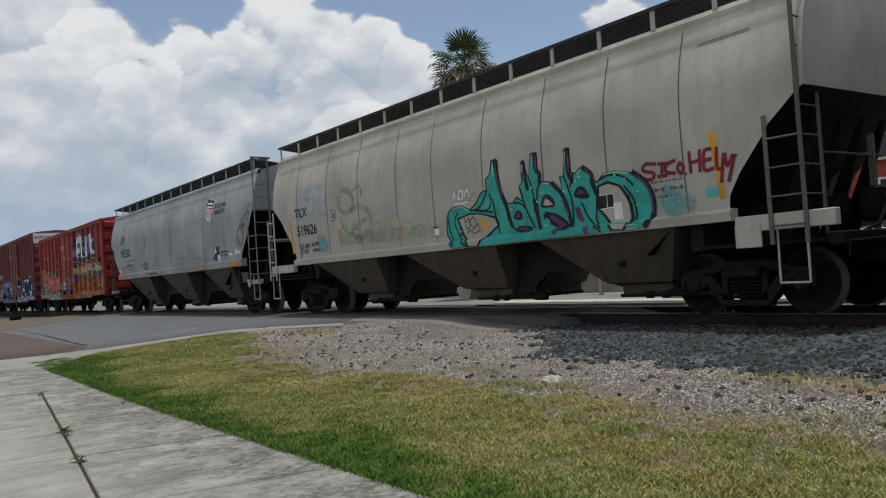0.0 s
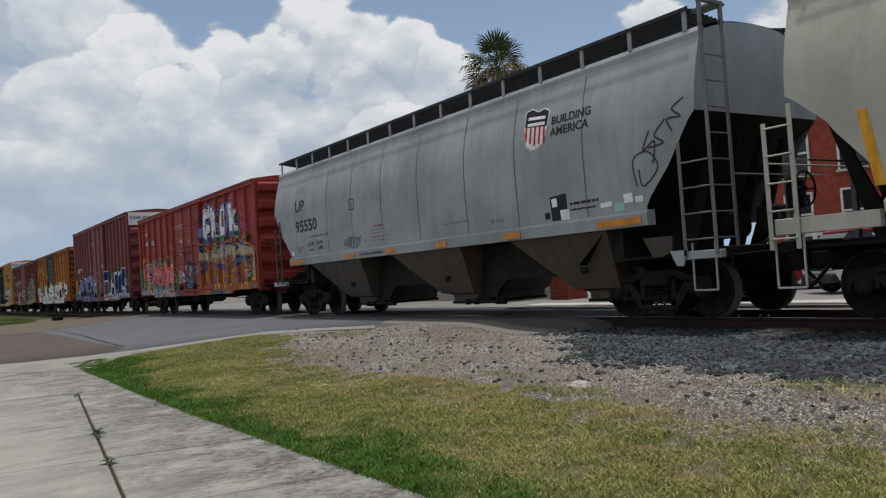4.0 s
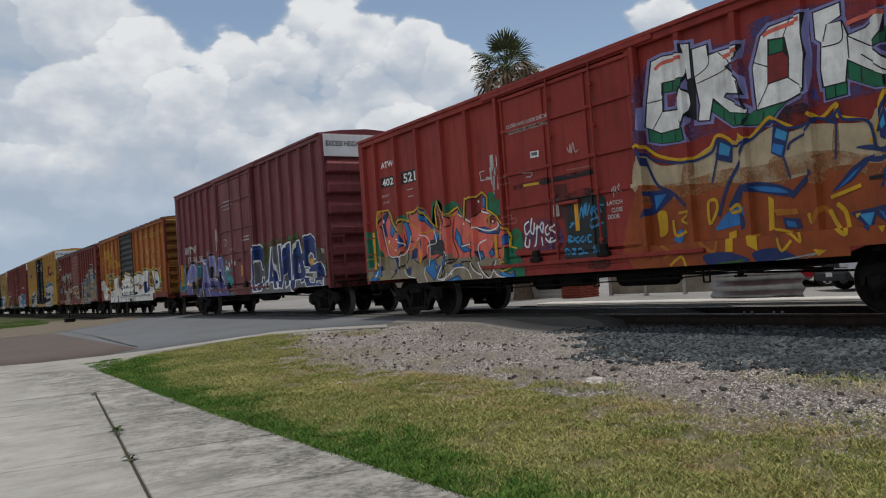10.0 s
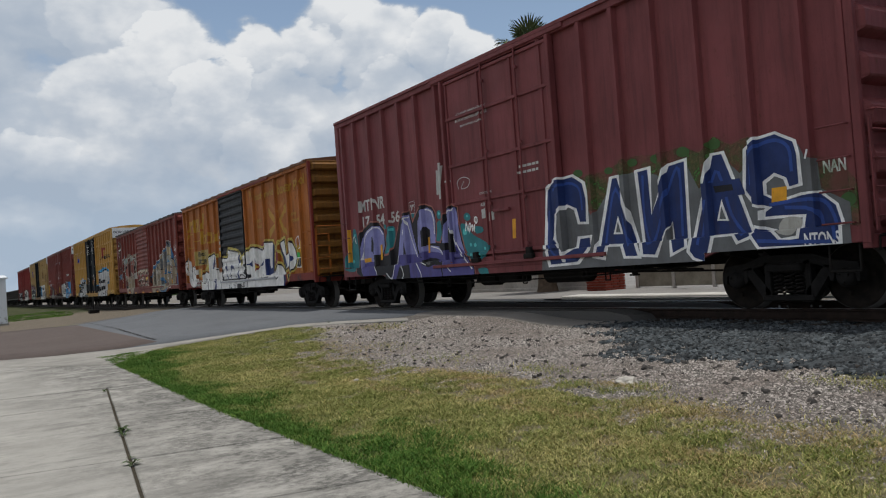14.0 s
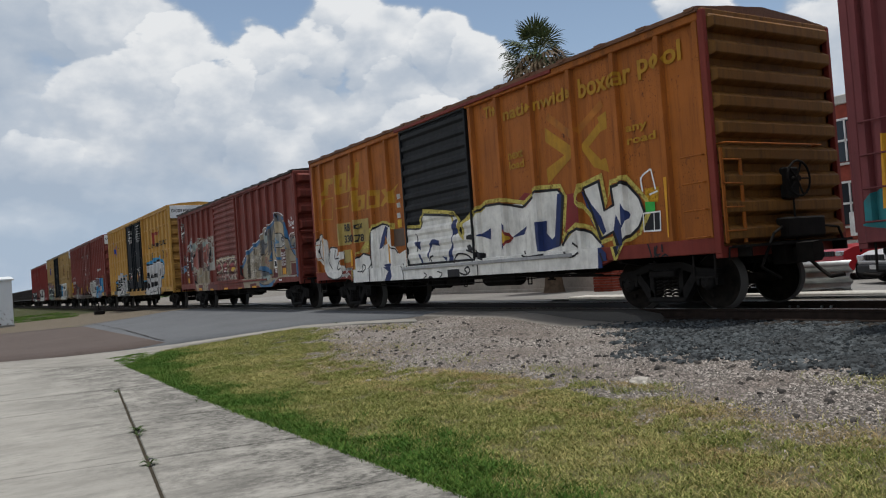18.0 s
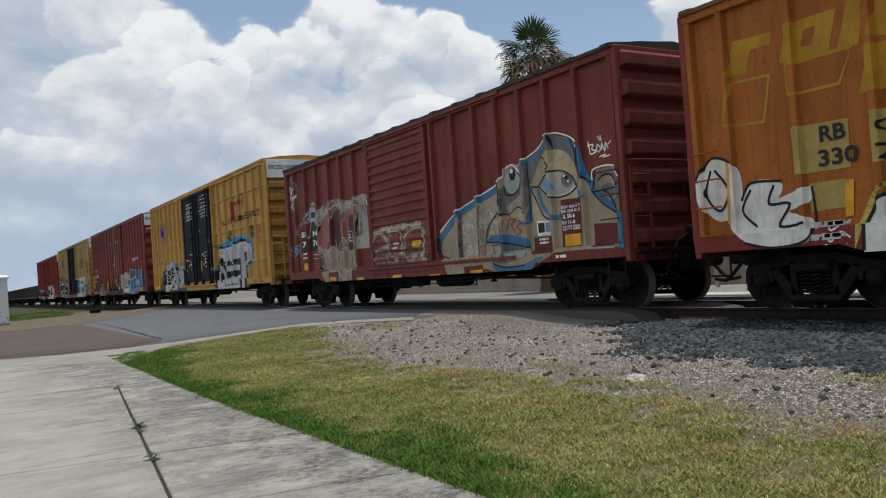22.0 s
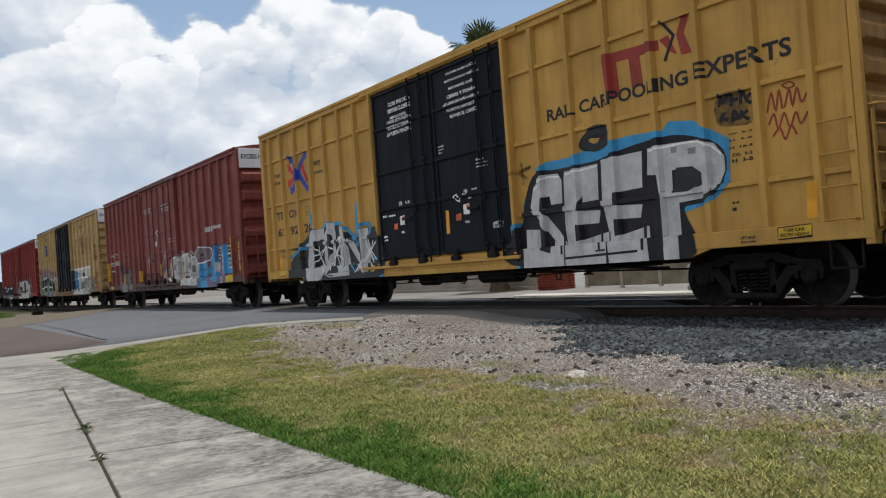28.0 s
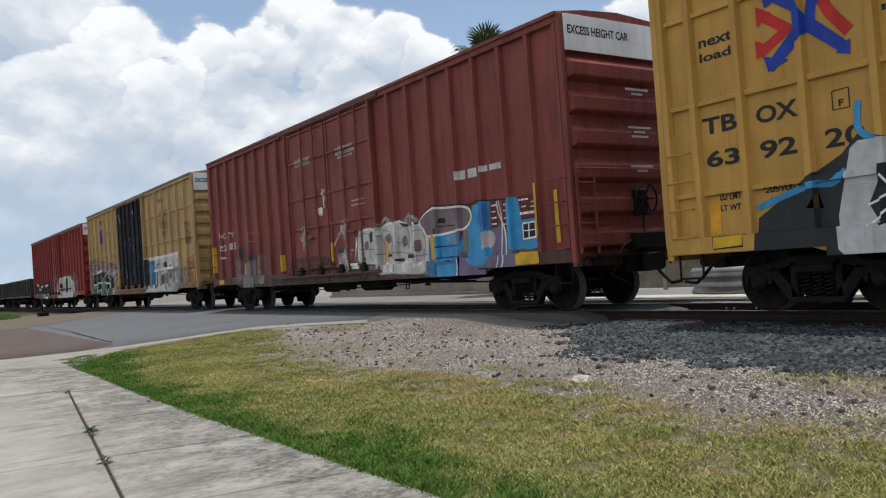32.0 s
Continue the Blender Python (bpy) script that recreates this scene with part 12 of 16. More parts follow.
art.line("black", 5, 0.03, 1, 7.1, 2.15, 7.69, 2.18, 7.82, 2.27)
art.line("black", 5, 0.03, 1, 7.25, 2.34, 7.4, 2.43, 7.6, 2.39, 7.7, 2.2)
art.line("black", 5, 0.03, 1, 7.29, 2.17, 7.47, 2.1, 7.61, 1.9, 7.69, 1.71)
art.line("black", 5, 0.03, 1, 7.05, 2.21, 7.3, 1.94, 7.77, 1.67)
art.line("black", 5, 0.03, 1, 1.71, 1.7, 1.74, 1.31, 2.12, 1.19)
art.line("black", 5, 0.03, 1, 7.19, 2.53, 7.1, 2.2)
art.patch("greypaint", 1, 0, 7.16, 2.53, 7.64, 2.53, 7.82, 2.33, 7.79, 1.78, 7.67, 1.69, 7.3, 1.94, 7.08, 2.15)
art.patch("sand", 2, 1, 7.26, 2.35, 7.6, 2.39, 7.7, 2.15, 7.61, 1.89, 7.36, 2.06)
art.patch("greyfill", 3, 1, 7.32, 2.21, 7.57, 2.26, 7.61, 2.03, 7.42, 2.07)
art.line("denim", 3, 0.05, 1, 7.61, 1.92, 7.75, 2.1, 7.79, 2.27)
art.line("denim", 3, 0.06, 1, 7.31, 2.07, 7.52, 2.04, 7.66, 1.8)
art.line("rustmark", 4, 0.03, 1, 2.5, 1.51, 2.45, 1.01)
art.line("rustmark", 4, 0.03, 1, 4.35, 1.88, 4.28, 1.1)
art.line("rustmark", 4, 0.03, 1, 4.75, 1.23, 4.74, 1.04)
art.line("rustmark", 4, 0.03, 1, 3.46, 1.32, 3.46, 1.02)
art.line("rustmark", 4, 0.03, 1, 2.11, 1.09, 2.07, 0.78)
art.line("rustmark", 4, 0.03, 1, 5.39, 1.16, 5.37, 0.87)
art.line("blackmist", 3, 0.06, 1, 2.67, 2.11, 2.63, 1.13)
art.line("blackmist", 3, 0.06, 1, 3.49, 2.26, 3.44, 1.2)
art.line("blackmist", 3, 0.06, 1, 4.27, 1.83, 4.23, 1.15)
art.line("redscrawl", 4, 0.03, 1, 4.48, 1.87, 4.39, 1.64)
art.line("redscrawl", 4, 0.03, 1, 4.49, 1.89, 4.71, 1.86, 4.56, 1.77, 4.71, 1.58)
art.line("redscrawl", 4, 0.03, 1, 4.89, 1.78, 4.75, 1.7, 4.88, 1.61, 4.73, 1.55)
art.patch("platered", 4, 0, 6.18, 2.11, 6.84, 2.09, 6.81, 1.21, 6.15, 1.21)
art.patch("reflector", 5, 0, 6.24, 1.44, 6.69, 1.44, 6.69, 1.22, 6.23, 1.22)
art.patch("platered", 4, 0, 5.29, 1.45, 5.95, 1.44, 5.95, 1.13, 5.29, 1.12)
art.patch("white", 4, 0, 5.41, 1.77, 5.84, 1.75, 5.83, 1.47, 5.41, 1.47)
art.patch("black", 5, 0, 5.45, 1.73, 5.65, 1.72, 5.65, 1.53, 5.45, 1.53)
art.patch("paleblue", 5, 0, 5.68, 1.72, 5.82, 1.71, 5.81, 1.53, 5.67, 1.53)
art.patch("platered", 4, 0, 7.06, 1.58, 7.65, 1.55, 7.63, 1.16, 7.05, 1.16)
art.patch("platered", 3, 0, 2.8, 0.97, 3.55, 0.99, 3.55, 0.73, 2.79, 0.72)
art.patch("palegrey", 3, 0, 6.92, 1.18, 7.62, 1.16, 7.63, 1.11, 6.93, 1.13)
art.patch("reflector", 5, 0, -0.66, 0.85, -0.23, 0.85, -0.24, 0.75, -0.64, 0.74)
art.patch("reflector", 5, 0, 1.28, 0.85, 1.77, 0.85, 1.77, 0.74, 1.28, 0.74)
art.patch("reflector", 5, 0, 3.05, 0.88, 3.54, 0.89, 3.53, 0.75, 3.05, 0.76)
art.line("white", 1, 0.03, 1, 7.05, 3.08, 7.09, 2.83)
art.line("white", 1, 0.03, 1, 7.02, 3.0, 7.18, 3.0, 7.14, 2.92, 7.26, 2.87, 7.11, 2.83)
art.line("white", 1, 0.03, 1, 7.26, 2.86, 7.29, 2.98, 7.37, 2.9, 7.3, 2.84)
art.line("white", 1, 0.03, 1, 7.39, 2.87, 7.4, 2.98, 7.47, 2.85, 7.5, 2.98, 7.56, 2.87)
art.line("white", 1, 0.03, 1, 7.55, 2.94, 7.64, 3.0)
art.line("white", 1, 0.03, 1, 7.3, 3.13, 7.38, 3.03)
art.line("white", 1, 0.03, 1, 7.37, 3.13, 7.4, 3.05)
art.line("white", 1, 0.03, 1, 7.32, 2.76, 7.49, 2.78)
art.line("white", 1, 0.03, 1, 7.4, 2.74, 7.59, 2.75)
art.patch("rustmark", 0, 0, -1.73, 1.99, -1.53, 2.12, -0.7, 2.11, 0.18, 2.12, 0.98, 2.13, 1.25, 2.03, 1.17, 1.12, -1.8, 1.2)
art.line("sandmist", 1, 0.16, 1, -1.64, 1.7, -1.55, 1.94, -1.27, 2.02, -0.95, 1.92, -0.81, 1.74, -0.99, 1.61, -1.48, 1.55)
art.line("sandmist", 1, 0.16, 1, -0.75, 1.46, -0.72, 1.92, -0.37, 2.02, -0.06, 1.92, -0.05, 1.45)
art.line("sandmist", 1, 0.16, 1, 0.13, 1.54, 0.17, 1.86, 0.57, 1.99, 0.98, 1.99, 1.09, 1.74, 1.04, 1.38)
art.line("sandmist", 1, 0.16, 1, -1.6, 2.07, -0.93, 2.1, -0.03, 2.12, 0.98, 2.1)
art.line("cream", 2, 0.055, 1, -1.64, 1.7, -1.55, 1.94, -1.27, 2.02, -0.95, 1.92, -0.81, 1.74, -0.99, 1.61, -1.48, 1.55)
art.line("cream", 2, 0.055, 1, -0.75, 1.46, -0.72, 1.92, -0.37, 2.02, -0.06, 1.92, -0.05, 1.45)
art.line("cream", 2, 0.055, 1, 0.13, 1.54, 0.17, 1.86, 0.57, 1.99, 0.98, 1.99, 1.09, 1.74, 1.04, 1.38)
art.line("cream", 2, 0.055, 1, -1.6, 2.07, -0.93, 2.1, -0.03, 2.12, 0.98, 2.1)
art.patch("dustred", 2, 1, -1.44, 1.81, -1.19, 1.9, -0.99, 1.79, -1.1, 1.66, -1.4, 1.65)
art.patch("dustred", 2, 1, -0.55, 1.89, -0.33, 1.94, -0.15, 1.85, -0.19, 1.56, -0.56, 1.55)
art.patch("dustred", 2, 1, 0.31, 1.81, 0.61, 1.88, 0.94, 1.82, 0.89, 1.7, 0.54, 1.7, 0.32, 1.55)
art.patch("labelyellow", 3, 1, 0.52, 1.7, 0.95, 1.69, 0.83, 1.53, 0.54, 1.57)
art.patch("sandmist", 2, 1, -1.69, 1.35, -1.37, 1.41, -1.15, 1.25, -1.52, 1.18)
art.patch("sandmist", 2, 1, -1.01, 1.41, -0.78, 1.43, -0.75, 1.23, -0.92, 1.23)
art.patch("sandmist", 2, 1, -0.46, 1.31, -0.18, 1.33, -0.26, 1.17, -0.45, 1.18)
art.patch("sandmist", 2, 1, 0.19, 1.34, 0.7, 1.4, 0.78, 1.21, 0.27, 1.17)
art.patch("sandmist", 2, 1, 0.83, 1.3, 1.13, 1.37, 1.12, 1.19, 0.87, 1.17)
art.line("blackmist", 3, 0.05, 1, -1.67, 1.52, -0.77, 1.53, 0.31, 1.48, 1.18, 1.46)
art.line("blackmist", 3, 0.05, 1, -1.61, 1.71, -1.41, 1.58, -0.97, 1.6)
art.line("blackmist", 3, 0.05, 1, -0.75, 1.5, -0.72, 1.9, -0.38, 1.98, -0.1, 1.9, -0.09, 1.49)
art.line("blackmist", 3, 0.05, 1, 0.13, 1.57, 0.21, 1.83, 0.59, 1.95, 1.0, 1.94)
art.line("graf_white", 3, 0.05, 1, -0.5, 1.7, -0.21, 1.7)
art.line("graf_white", 3, 0.05, 1, -0.49, 1.58, -0.23, 1.59)
art.line("blackmist", 3, 0.05, 1, 0.16, 3.09, 0.2, 2.81)
art.line("blackmist", 3, 0.05, 1, 0.96, 2.85, 0.96, 2.59)
art.line("blackmist", 3, 0.05, 1, 0.86, 2.34, 0.9, 2.2)
art.patch("rustmark", 2, 1, -0.62, 1.12, -0.21, 1.26, -0.17, 1.02, -0.57, 1.02)
art.patch("rustmark", 1, 1, 1.16, 2.03, 1.42, 2.04, 1.41, 1.83, 1.24, 1.81)
art.patch("sandmist", 0, 1, -5.59, 1.49, -5.41, 2.91, -5.06, 3.16, -4.45, 3.25, -3.84, 3.27, -3.11, 3.12, -2.39, 3.22, -1.87, 3.0, -1.96, 1.87, -2.04, 1.69, -2.66, 1.72, -2.81, 1.15, -3.01, 0.67, -4.76, 0.71, -5.29, 1.14)
art.line("sandmist", 0, 0.1, 1, -7.09, 2.3, -7.08, 2.64, -6.76, 2.77, -6.48, 2.8, -6.22, 2.77, -6.03, 3.26, -5.78, 3.3, -5.49, 3.19)
art.line("sandmist", 0, 0.09, 1, -7.05, 2.1, -7.06, 1.72, -7.02, 1.22)
art.line("greymist", 0, 0.1, 1, -7.73, 2.04, -7.75, 1.81, -7.28, 1.63)
art.line("greymist", 0, 0.08, 1, -7.53, 2.25, -7.08, 2.45)
art.patch("greymist", 0, 1, -7.61, 4.34, -7.06, 4.09, -7.01, 3.73, -7.09, 3.26, -7.23, 3.14, -7.62, 3.26)
art.patch("palegrey", 2, 0, -6.06, 3.18, -5.56, 3.07, -5.61, 2.26, -5.7, 2.65, -6.01, 2.65, -6.08, 2.77)
art.patch("black", 4, 1, -5.98, 3.05, -5.65, 3.01, -5.68, 2.87, -5.99, 2.95)
art.line("paleblue", 3, 0.07, 1, -6.11, 2.74, -6.06, 3.18, -5.56, 3.07, -5.57, 2.73)
art.line("palegrey", 3, 0.05, 1, -5.35, 2.88, -5.55, 2.66, -5.64, 2.27)
art.patch("black", 3, 0, -6.04, 2.71, -5.71, 2.76, -5.7, 2.64, -5.66, 2.51, -6.02, 2.56)
art.line("palegrey", 4, 0.05, 1, -6.21, 2.23, -6.11, 2.53, -6.01, 2.7)
art.line("white", 1, 0.03, 1, -7.55, 4.04, -7.69, 4.02, -7.65, 3.91, -7.57, 3.81, -7.67, 3.77)
art.line("white", 1, 0.03, 1, -7.55, 3.76, -7.51, 3.95, -7.4, 3.94, -7.46, 3.84, -7.52, 3.83)
art.line("white", 1, 0.03, 1, -7.36, 3.95, -7.41, 3.86, -7.35, 3.81, -7.3, 3.89, -7.36, 3.95)
art.line("white", 1, 0.03, 1, -7.22, 3.97, -7.31, 3.74)
art.line("white", 1, 0.03, 1, -7.31, 3.95, -7.18, 3.94)
art.line("white", 1, 0.03, 1, -7.65, 3.69, -7.71, 3.58)
art.line("white", 1, 0.03, 1, -7.72, 3.69, -7.56, 3.69)
art.line("white", 1, 0.03, 1, -7.53, 3.74, -7.52, 3.58, -7.43, 3.59)
art.line("white", 1, 0.03, 1, -7.38, 3.7, -7.43, 3.61, -7.35, 3.57, -7.32, 3.66, -7.38, 3.7)
art.line("white", 1, 0.03, 1, -7.29, 3.69, -7.27, 3.55, -7.23, 3.66, -7.2, 3.54, -7.11, 3.76)
art.line("white", 1, 0.03, 1, -7.65, 3.43, -7.62, 3.32)
art.line("white", 1, 0.03, 1, -7.58, 3.47, -7.57, 3.34)
art.line("white", 1, 0.03, 1, -7.66, 3.38, -7.54, 3.39)
art.line("white", 1, 0.03, 1, -7.5, 3.33, -7.47, 3.49, -7.39, 3.32, -7.35, 3.49)
art.line("white", 1, 0.03, 1, -7.32, 3.31, -7.3, 3.48, -7.2, 3.46, -7.29, 3.38, -7.16, 3.23)
art.line("white", 1, 0.03, 1, -7.5, 3.3, -7.26, 3.28)
art.line("paleblue", 1, 0.06, 1, -7.4, 2.15, -7.59, 1.87, -7.42, 1.88)
art.line("paleblue", 1, 0.06, 1, -7.37, 2.03, -7.49, 1.75)
art.line("paleblue", 1, 0.06, 1, -7.12, 2.07, -7.34, 1.91, -7.31, 1.77, -7.16, 1.81, -7.17, 1.97, -7.3, 1.91)
art.line("yellowmist", 1, 0.09, 1, -7.09, 1.57, -7.06, 1.3)
art.line("paleblue", 1, 0.06, 1, -6.7, 2.91, -6.59, 2.92, -6.66, 2.82)
art.word("white", 6, "160000", -5.95, 1.682, -5.59, 1.717)
art.word("white", 6, "60000", -5.92, 1.553, -5.62, 1.584)
art.patch("rose", 1, 1, -5.35, 2.63, -4.62, 2.87, -4.56, 2.49, -4.75, 2.07, -5.11, 1.78, -5.36, 2.06)
art.patch("srn_dark", 1, 1, -4.49, 2.48, -4.17, 2.93, -3.72, 2.81, -3.75, 2.02, -3.97, 1.7, -4.27, 1.86, -4.53, 1.98)
art.patch("rose", 1, 1, -3.5, 2.83, -2.86, 2.85, -2.67, 2.59, -2.78, 1.8, -3.29, 1.78, -3.54, 2.15)
art.patch("srn_dark", 2, 1, -3.23, 2.66, -2.85, 2.7, -2.74, 2.46, -2.82, 2.09, -3.22, 2.28)
art.patch("palegrey", 2, 0, -2.66, 2.04, -2.0, 2.18, -2.04, 1.69, -2.65, 1.7)
art.patch("mintgrey", 1, 1, -2.32, 2.72, -2.03, 2.54, -2.03, 2.18, -2.33, 2.05)
art.patch("mintgrey", 1, 1, -3.57, 3.0, -3.18, 3.01, -2.98, 2.79, -3.24, 2.62, -3.48, 2.77)
art.patch("sand", 1, 0, -5.21, 1.7, -4.59, 1.87, -4.1, 1.89, -3.84, 1.69, -3.95, 0.71, -4.78, 0.71, -5.23, 1.1)
art.patch("sand", 1, 0, -3.57, 1.69, -2.79, 1.7, -2.83, 1.17, -3.38, 1.15, -3.44, 0.68, -3.86, 0.69)
art.patch("mintgrey", 1, 1, -5.37, 2.99, -5.08, 3.06, -4.97, 2.86, -5.27, 2.69)
art.line("palegrey", 4, 0.045, 1, -4.59, 2.04, -4.52, 2.85, -4.11, 3.1, -3.7, 2.94, -3.64, 2.59)
art.line("palegrey", 4, 0.045, 1, -3.51, 2.58, -3.3, 3.0, -2.7, 2.96, -2.52, 2.66, -2.63, 1.85)
art.line("palegrey", 4, 0.045, 1, -6.25, 2.92, -6.11, 3.14, -5.66, 3.15, -5.64, 2.85)
art.line("palegrey", 4, 0.045, 1, -5.09, 1.83, -4.78, 1.72, -4.57, 1.94)
art.line("palegrey", 4, 0.045, 1, -4.45, 1.43, -4.21, 1.73, -4.23, 2.06)
art.line("palegrey", 4, 0.045, 1, -4.25, 1.5, -3.83, 2.02)
art.line("palegrey", 4, 0.045, 1, -3.35, 1.37, -3.05, 1.66, -2.95, 1.95)
art.line("palegrey", 4, 0.045, 1, -5.34, 2.57, -4.95, 2.86, -4.5, 2.9)
art.line("palegrey", 4, 0.045, 1, -2.5, 2.66, -2.4, 2.98, -2.08, 2.75, -2.02, 2.24)
art.line("black", 3, 0.03, 1, -5.27, 2.69, -5.43, 1.82, -5.29, 1.14)
art.line("black", 3, 0.03, 1, -4.48, 2.8, -4.69, 1.11)
art.line("black", 3, 0.03, 1, -3.61, 2.94, -3.78, 1.08)
art.line("black", 3, 0.03, 1, -2.59, 2.81, -2.78, 1.19)
art.line("black", 3, 0.03, 1, -3.44, 1.8, -2.72, 1.78)
art.line("black", 3, 0.03, 1, -5.29, 1.14, -4.69, 1.18)
art.line("blackmist", 3, 0.05, 1, -5.19, 1.55, -5.12, 1.13)
art.line("blackmist", 3, 0.05, 1, -4.43, 1.75, -4.45, 1.19)
art.line("blackmist", 3, 0.05, 1, -4.08, 1.57, -4.11, 1.09)
art.line("blackmist", 3, 0.05, 1, -3.17, 1.59, -3.17, 1.21)
art.patch("black", 3, 0, -6.87, 2.56, -6.28, 2.57, -6.32, 1.85, -6.92, 1.83)
art.patch("black", 3, 0, -6.15, 2.62, -5.5, 2.61, -5.55, 1.83, -6.2, 1.81)
art.patch("black", 3, 0, -6.01, 3.0, -5.67, 3.0, -5.67, 2.86, -6.0, 2.87)
art.patch("black", 5, 0, -3.26, 2.22, -3.03, 2.22, -3.03, 1.96, -3.27, 1.96)
art.line("white", 6, 0.014, 0, -3.26, 2.22, -3.03, 2.22, -3.03, 1.96, -3.27, 1.96, -3.26, 2.22)
art.patch("black", 4, 0, -3.34, 1.91, -3.05, 1.91, -3.05, 1.7, -3.33, 1.7)
art.patch("reflector", 5, 0, -6.81, 1.46, -6.37, 1.45, -6.38, 1.22, -6.82, 1.23)
art.patch("reflector", 5, 0, -4.64, 0.96, -4.14, 0.95, -4.15, 0.84, -4.63, 0.85)
art.patch("reflector", 5, 0, -2.75, 0.89, -2.28, 0.89, -2.28, 0.78, -2.75, 0.77)
art.patch("reflector", 5, 0, -0.58, 0.89, -0.11, 0.9, -0.11, 0.77, -0.58, 0.77)
art.patch("platered", 3, 0, -4.7, 1.1, -4.0, 1.09, -4.01, 0.74, -4.7, 0.74)
art.patch("platered", 3, 0, -3.09, 1.11, -1.63, 1.05, -1.67, 0.7, -3.11, 0.74)
art.patch("white", 2, 0, -2.05, 3.14, -1.94, 3.13, -1.96, 2.86, -2.07, 2.87)
art.patch("paleblue", 3, 0, -2.05, 3.09, -1.94, 3.08, -1.95, 2.99, -2.05, 3.0)
art.word("white", 6, "EXW 10-6 H 14-3", 6.19, 1.928, 6.82, 1.992)
art.word("white", 6, "EW 10-0 H 14-8", 6.18, 1.847, 6.82, 1.911)
art.word("white", 6, "IL 50-6", 6.22, 1.743, 6.56, 1.826)
art.word("white", 6, "CU FT 5300", 6.19, 1.516, 6.69, 1.605)
art.word("white", 6, "IH 11-0", 6.2, 1.629, 6.56, 1.705)
art.bar("white", 6, 5.46, 1.38, 5.75, 1.43)
art.bar("white", 6, 5.47, 1.31, 5.74, 1.36)
art.bar("white", 6, 6.04, 1.01, 6.38, 1.08)
art.word("white", 6, "SR", -6.87, 2.299, -6.26, 2.480)
art.word("white", 6, "N", -5.92, 2.290, -5.6, 2.455)
art.word("white", 6, "71", -6.85, 1.965, -6.31, 2.158)
art.word("white", 6, "76", -5.97, 1.972, -5.5, 2.162)
art.bar("white", 6, -6.85, 1.73, -6.37, 1.8)
art.bar("white", 6, -6.87, 1.6, -6.39, 1.67)
art.word("white", 6, "C", -3.27, 2.029, -3.13, 2.159)
art = Art("tbox")
art.patch("ttxred", 0, 0, 5.08, 4.26, 6.25, 4.21, 6.26, 4.05, 5.86, 4.06, 5.89, 3.58, 5.66, 3.58, 5.63, 4.07, 5.36, 4.08, 5.4, 3.51, 5.18, 3.5, 5.14, 4.08, 5.06, 4.09)
art.patch("ttxred", 0, 0, 6.27, 4.2, 6.45, 4.23, 6.59, 3.89, 6.45, 3.98)
art.patch("ttxred", 0, 0, 6.85, 4.44, 6.74, 4.18, 6.86, 3.86, 6.67, 3.87, 6.6, 4.19, 6.71, 4.43)
art.line("black", 1, 0.05, 0, 6.33, 4.47, 6.55, 4.2, 6.35, 3.85)
art.word("stencil", 0, "RAIL CARPOOLING", 3.63, 3.405, 6.75, 3.630)
art.word("stencil", 0, "EXPERTS", 6.89, 3.420, 8.44, 3.675)
art.patch("black", 0, 1, 4.37, 2.86, 4.52, 3.03, 4.84, 3.03, 5.04, 2.92, 4.92, 2.73, 4.52, 2.74)
art.patch("tbox", 1, 0, 4.53, 2.87, 4.67, 2.94, 4.88, 2.91, 4.79, 2.81)
art.patch("sky", 0, 0, 2.49, 1.6, 2.88, 1.69, 2.78, 1.95, 3.04, 2.41, 3.48, 2.7, 4.22, 2.69, 4.58, 2.79, 5.53, 2.84, 6.2, 2.8, 6.32, 2.92, 6.77, 2.85, 7.13, 2.63, 7.39, 2.47, 7.34, 1.83, 7.01, 1.6, 6.51, 1.49, 6.55, 0.7, 2.62, 0.72)
art.patch("grafblack", 1, 0, 2.56, 1.5, 2.98, 1.65, 2.88, 1.88, 3.04, 2.29, 3.43, 2.54, 3.85, 2.53, 4.69, 2.54, 5.74, 2.6, 6.14, 2.66, 6.6, 2.66, 7.03, 2.53, 7.25, 2.36, 7.3, 2.07, 7.21, 1.81, 6.92, 1.61, 6.51, 1.58, 6.42, 1.53, 6.44, 0.7, 2.71, 0.7)
art.patch("graf_grey", 2, 0, 3.0, 1.91, 3.12, 2.28, 3.42, 2.47, 3.8, 2.45, 3.9, 2.29, 3.87, 1.91, 3.57, 1.91, 3.54, 2.07, 3.38, 2.06, 3.33, 1.83, 3.74, 1.43, 3.93, 1.18, 3.91, 0.73, 2.8, 0.75, 2.84, 1.51, 3.28, 1.48, 3.28, 1.1, 3.55, 1.03, 3.61, 1.26, 3.22, 1.66)
art.patch("graf_grey", 2, 0, 3.96, 2.46, 4.78, 2.49, 4.75, 1.88, 4.37, 1.87, 4.37, 2.02, 4.26, 1.73, 4.78, 1.7, 4.72, 1.48, 4.21, 1.49, 4.22, 1.2, 4.94, 1.32, 4.92, 0.72, 3.93, 0.73, 3.93, 1.18, 3.87, 1.88)
art.patch("graf_grey", 2, 0, 4.86, 2.54, 5.76, 2.55, 5.72, 1.97, 5.15, 1.95, 5.13, 1.74, 5.7, 1.7, 5.64, 1.49, 5.14, 1.51, 5.11, 1.22, 5.8, 1.35, 5.81, 1.06, 5.83, 0.71, 4.97, 0.71, 4.94, 1.32, 4.82, 1.88)
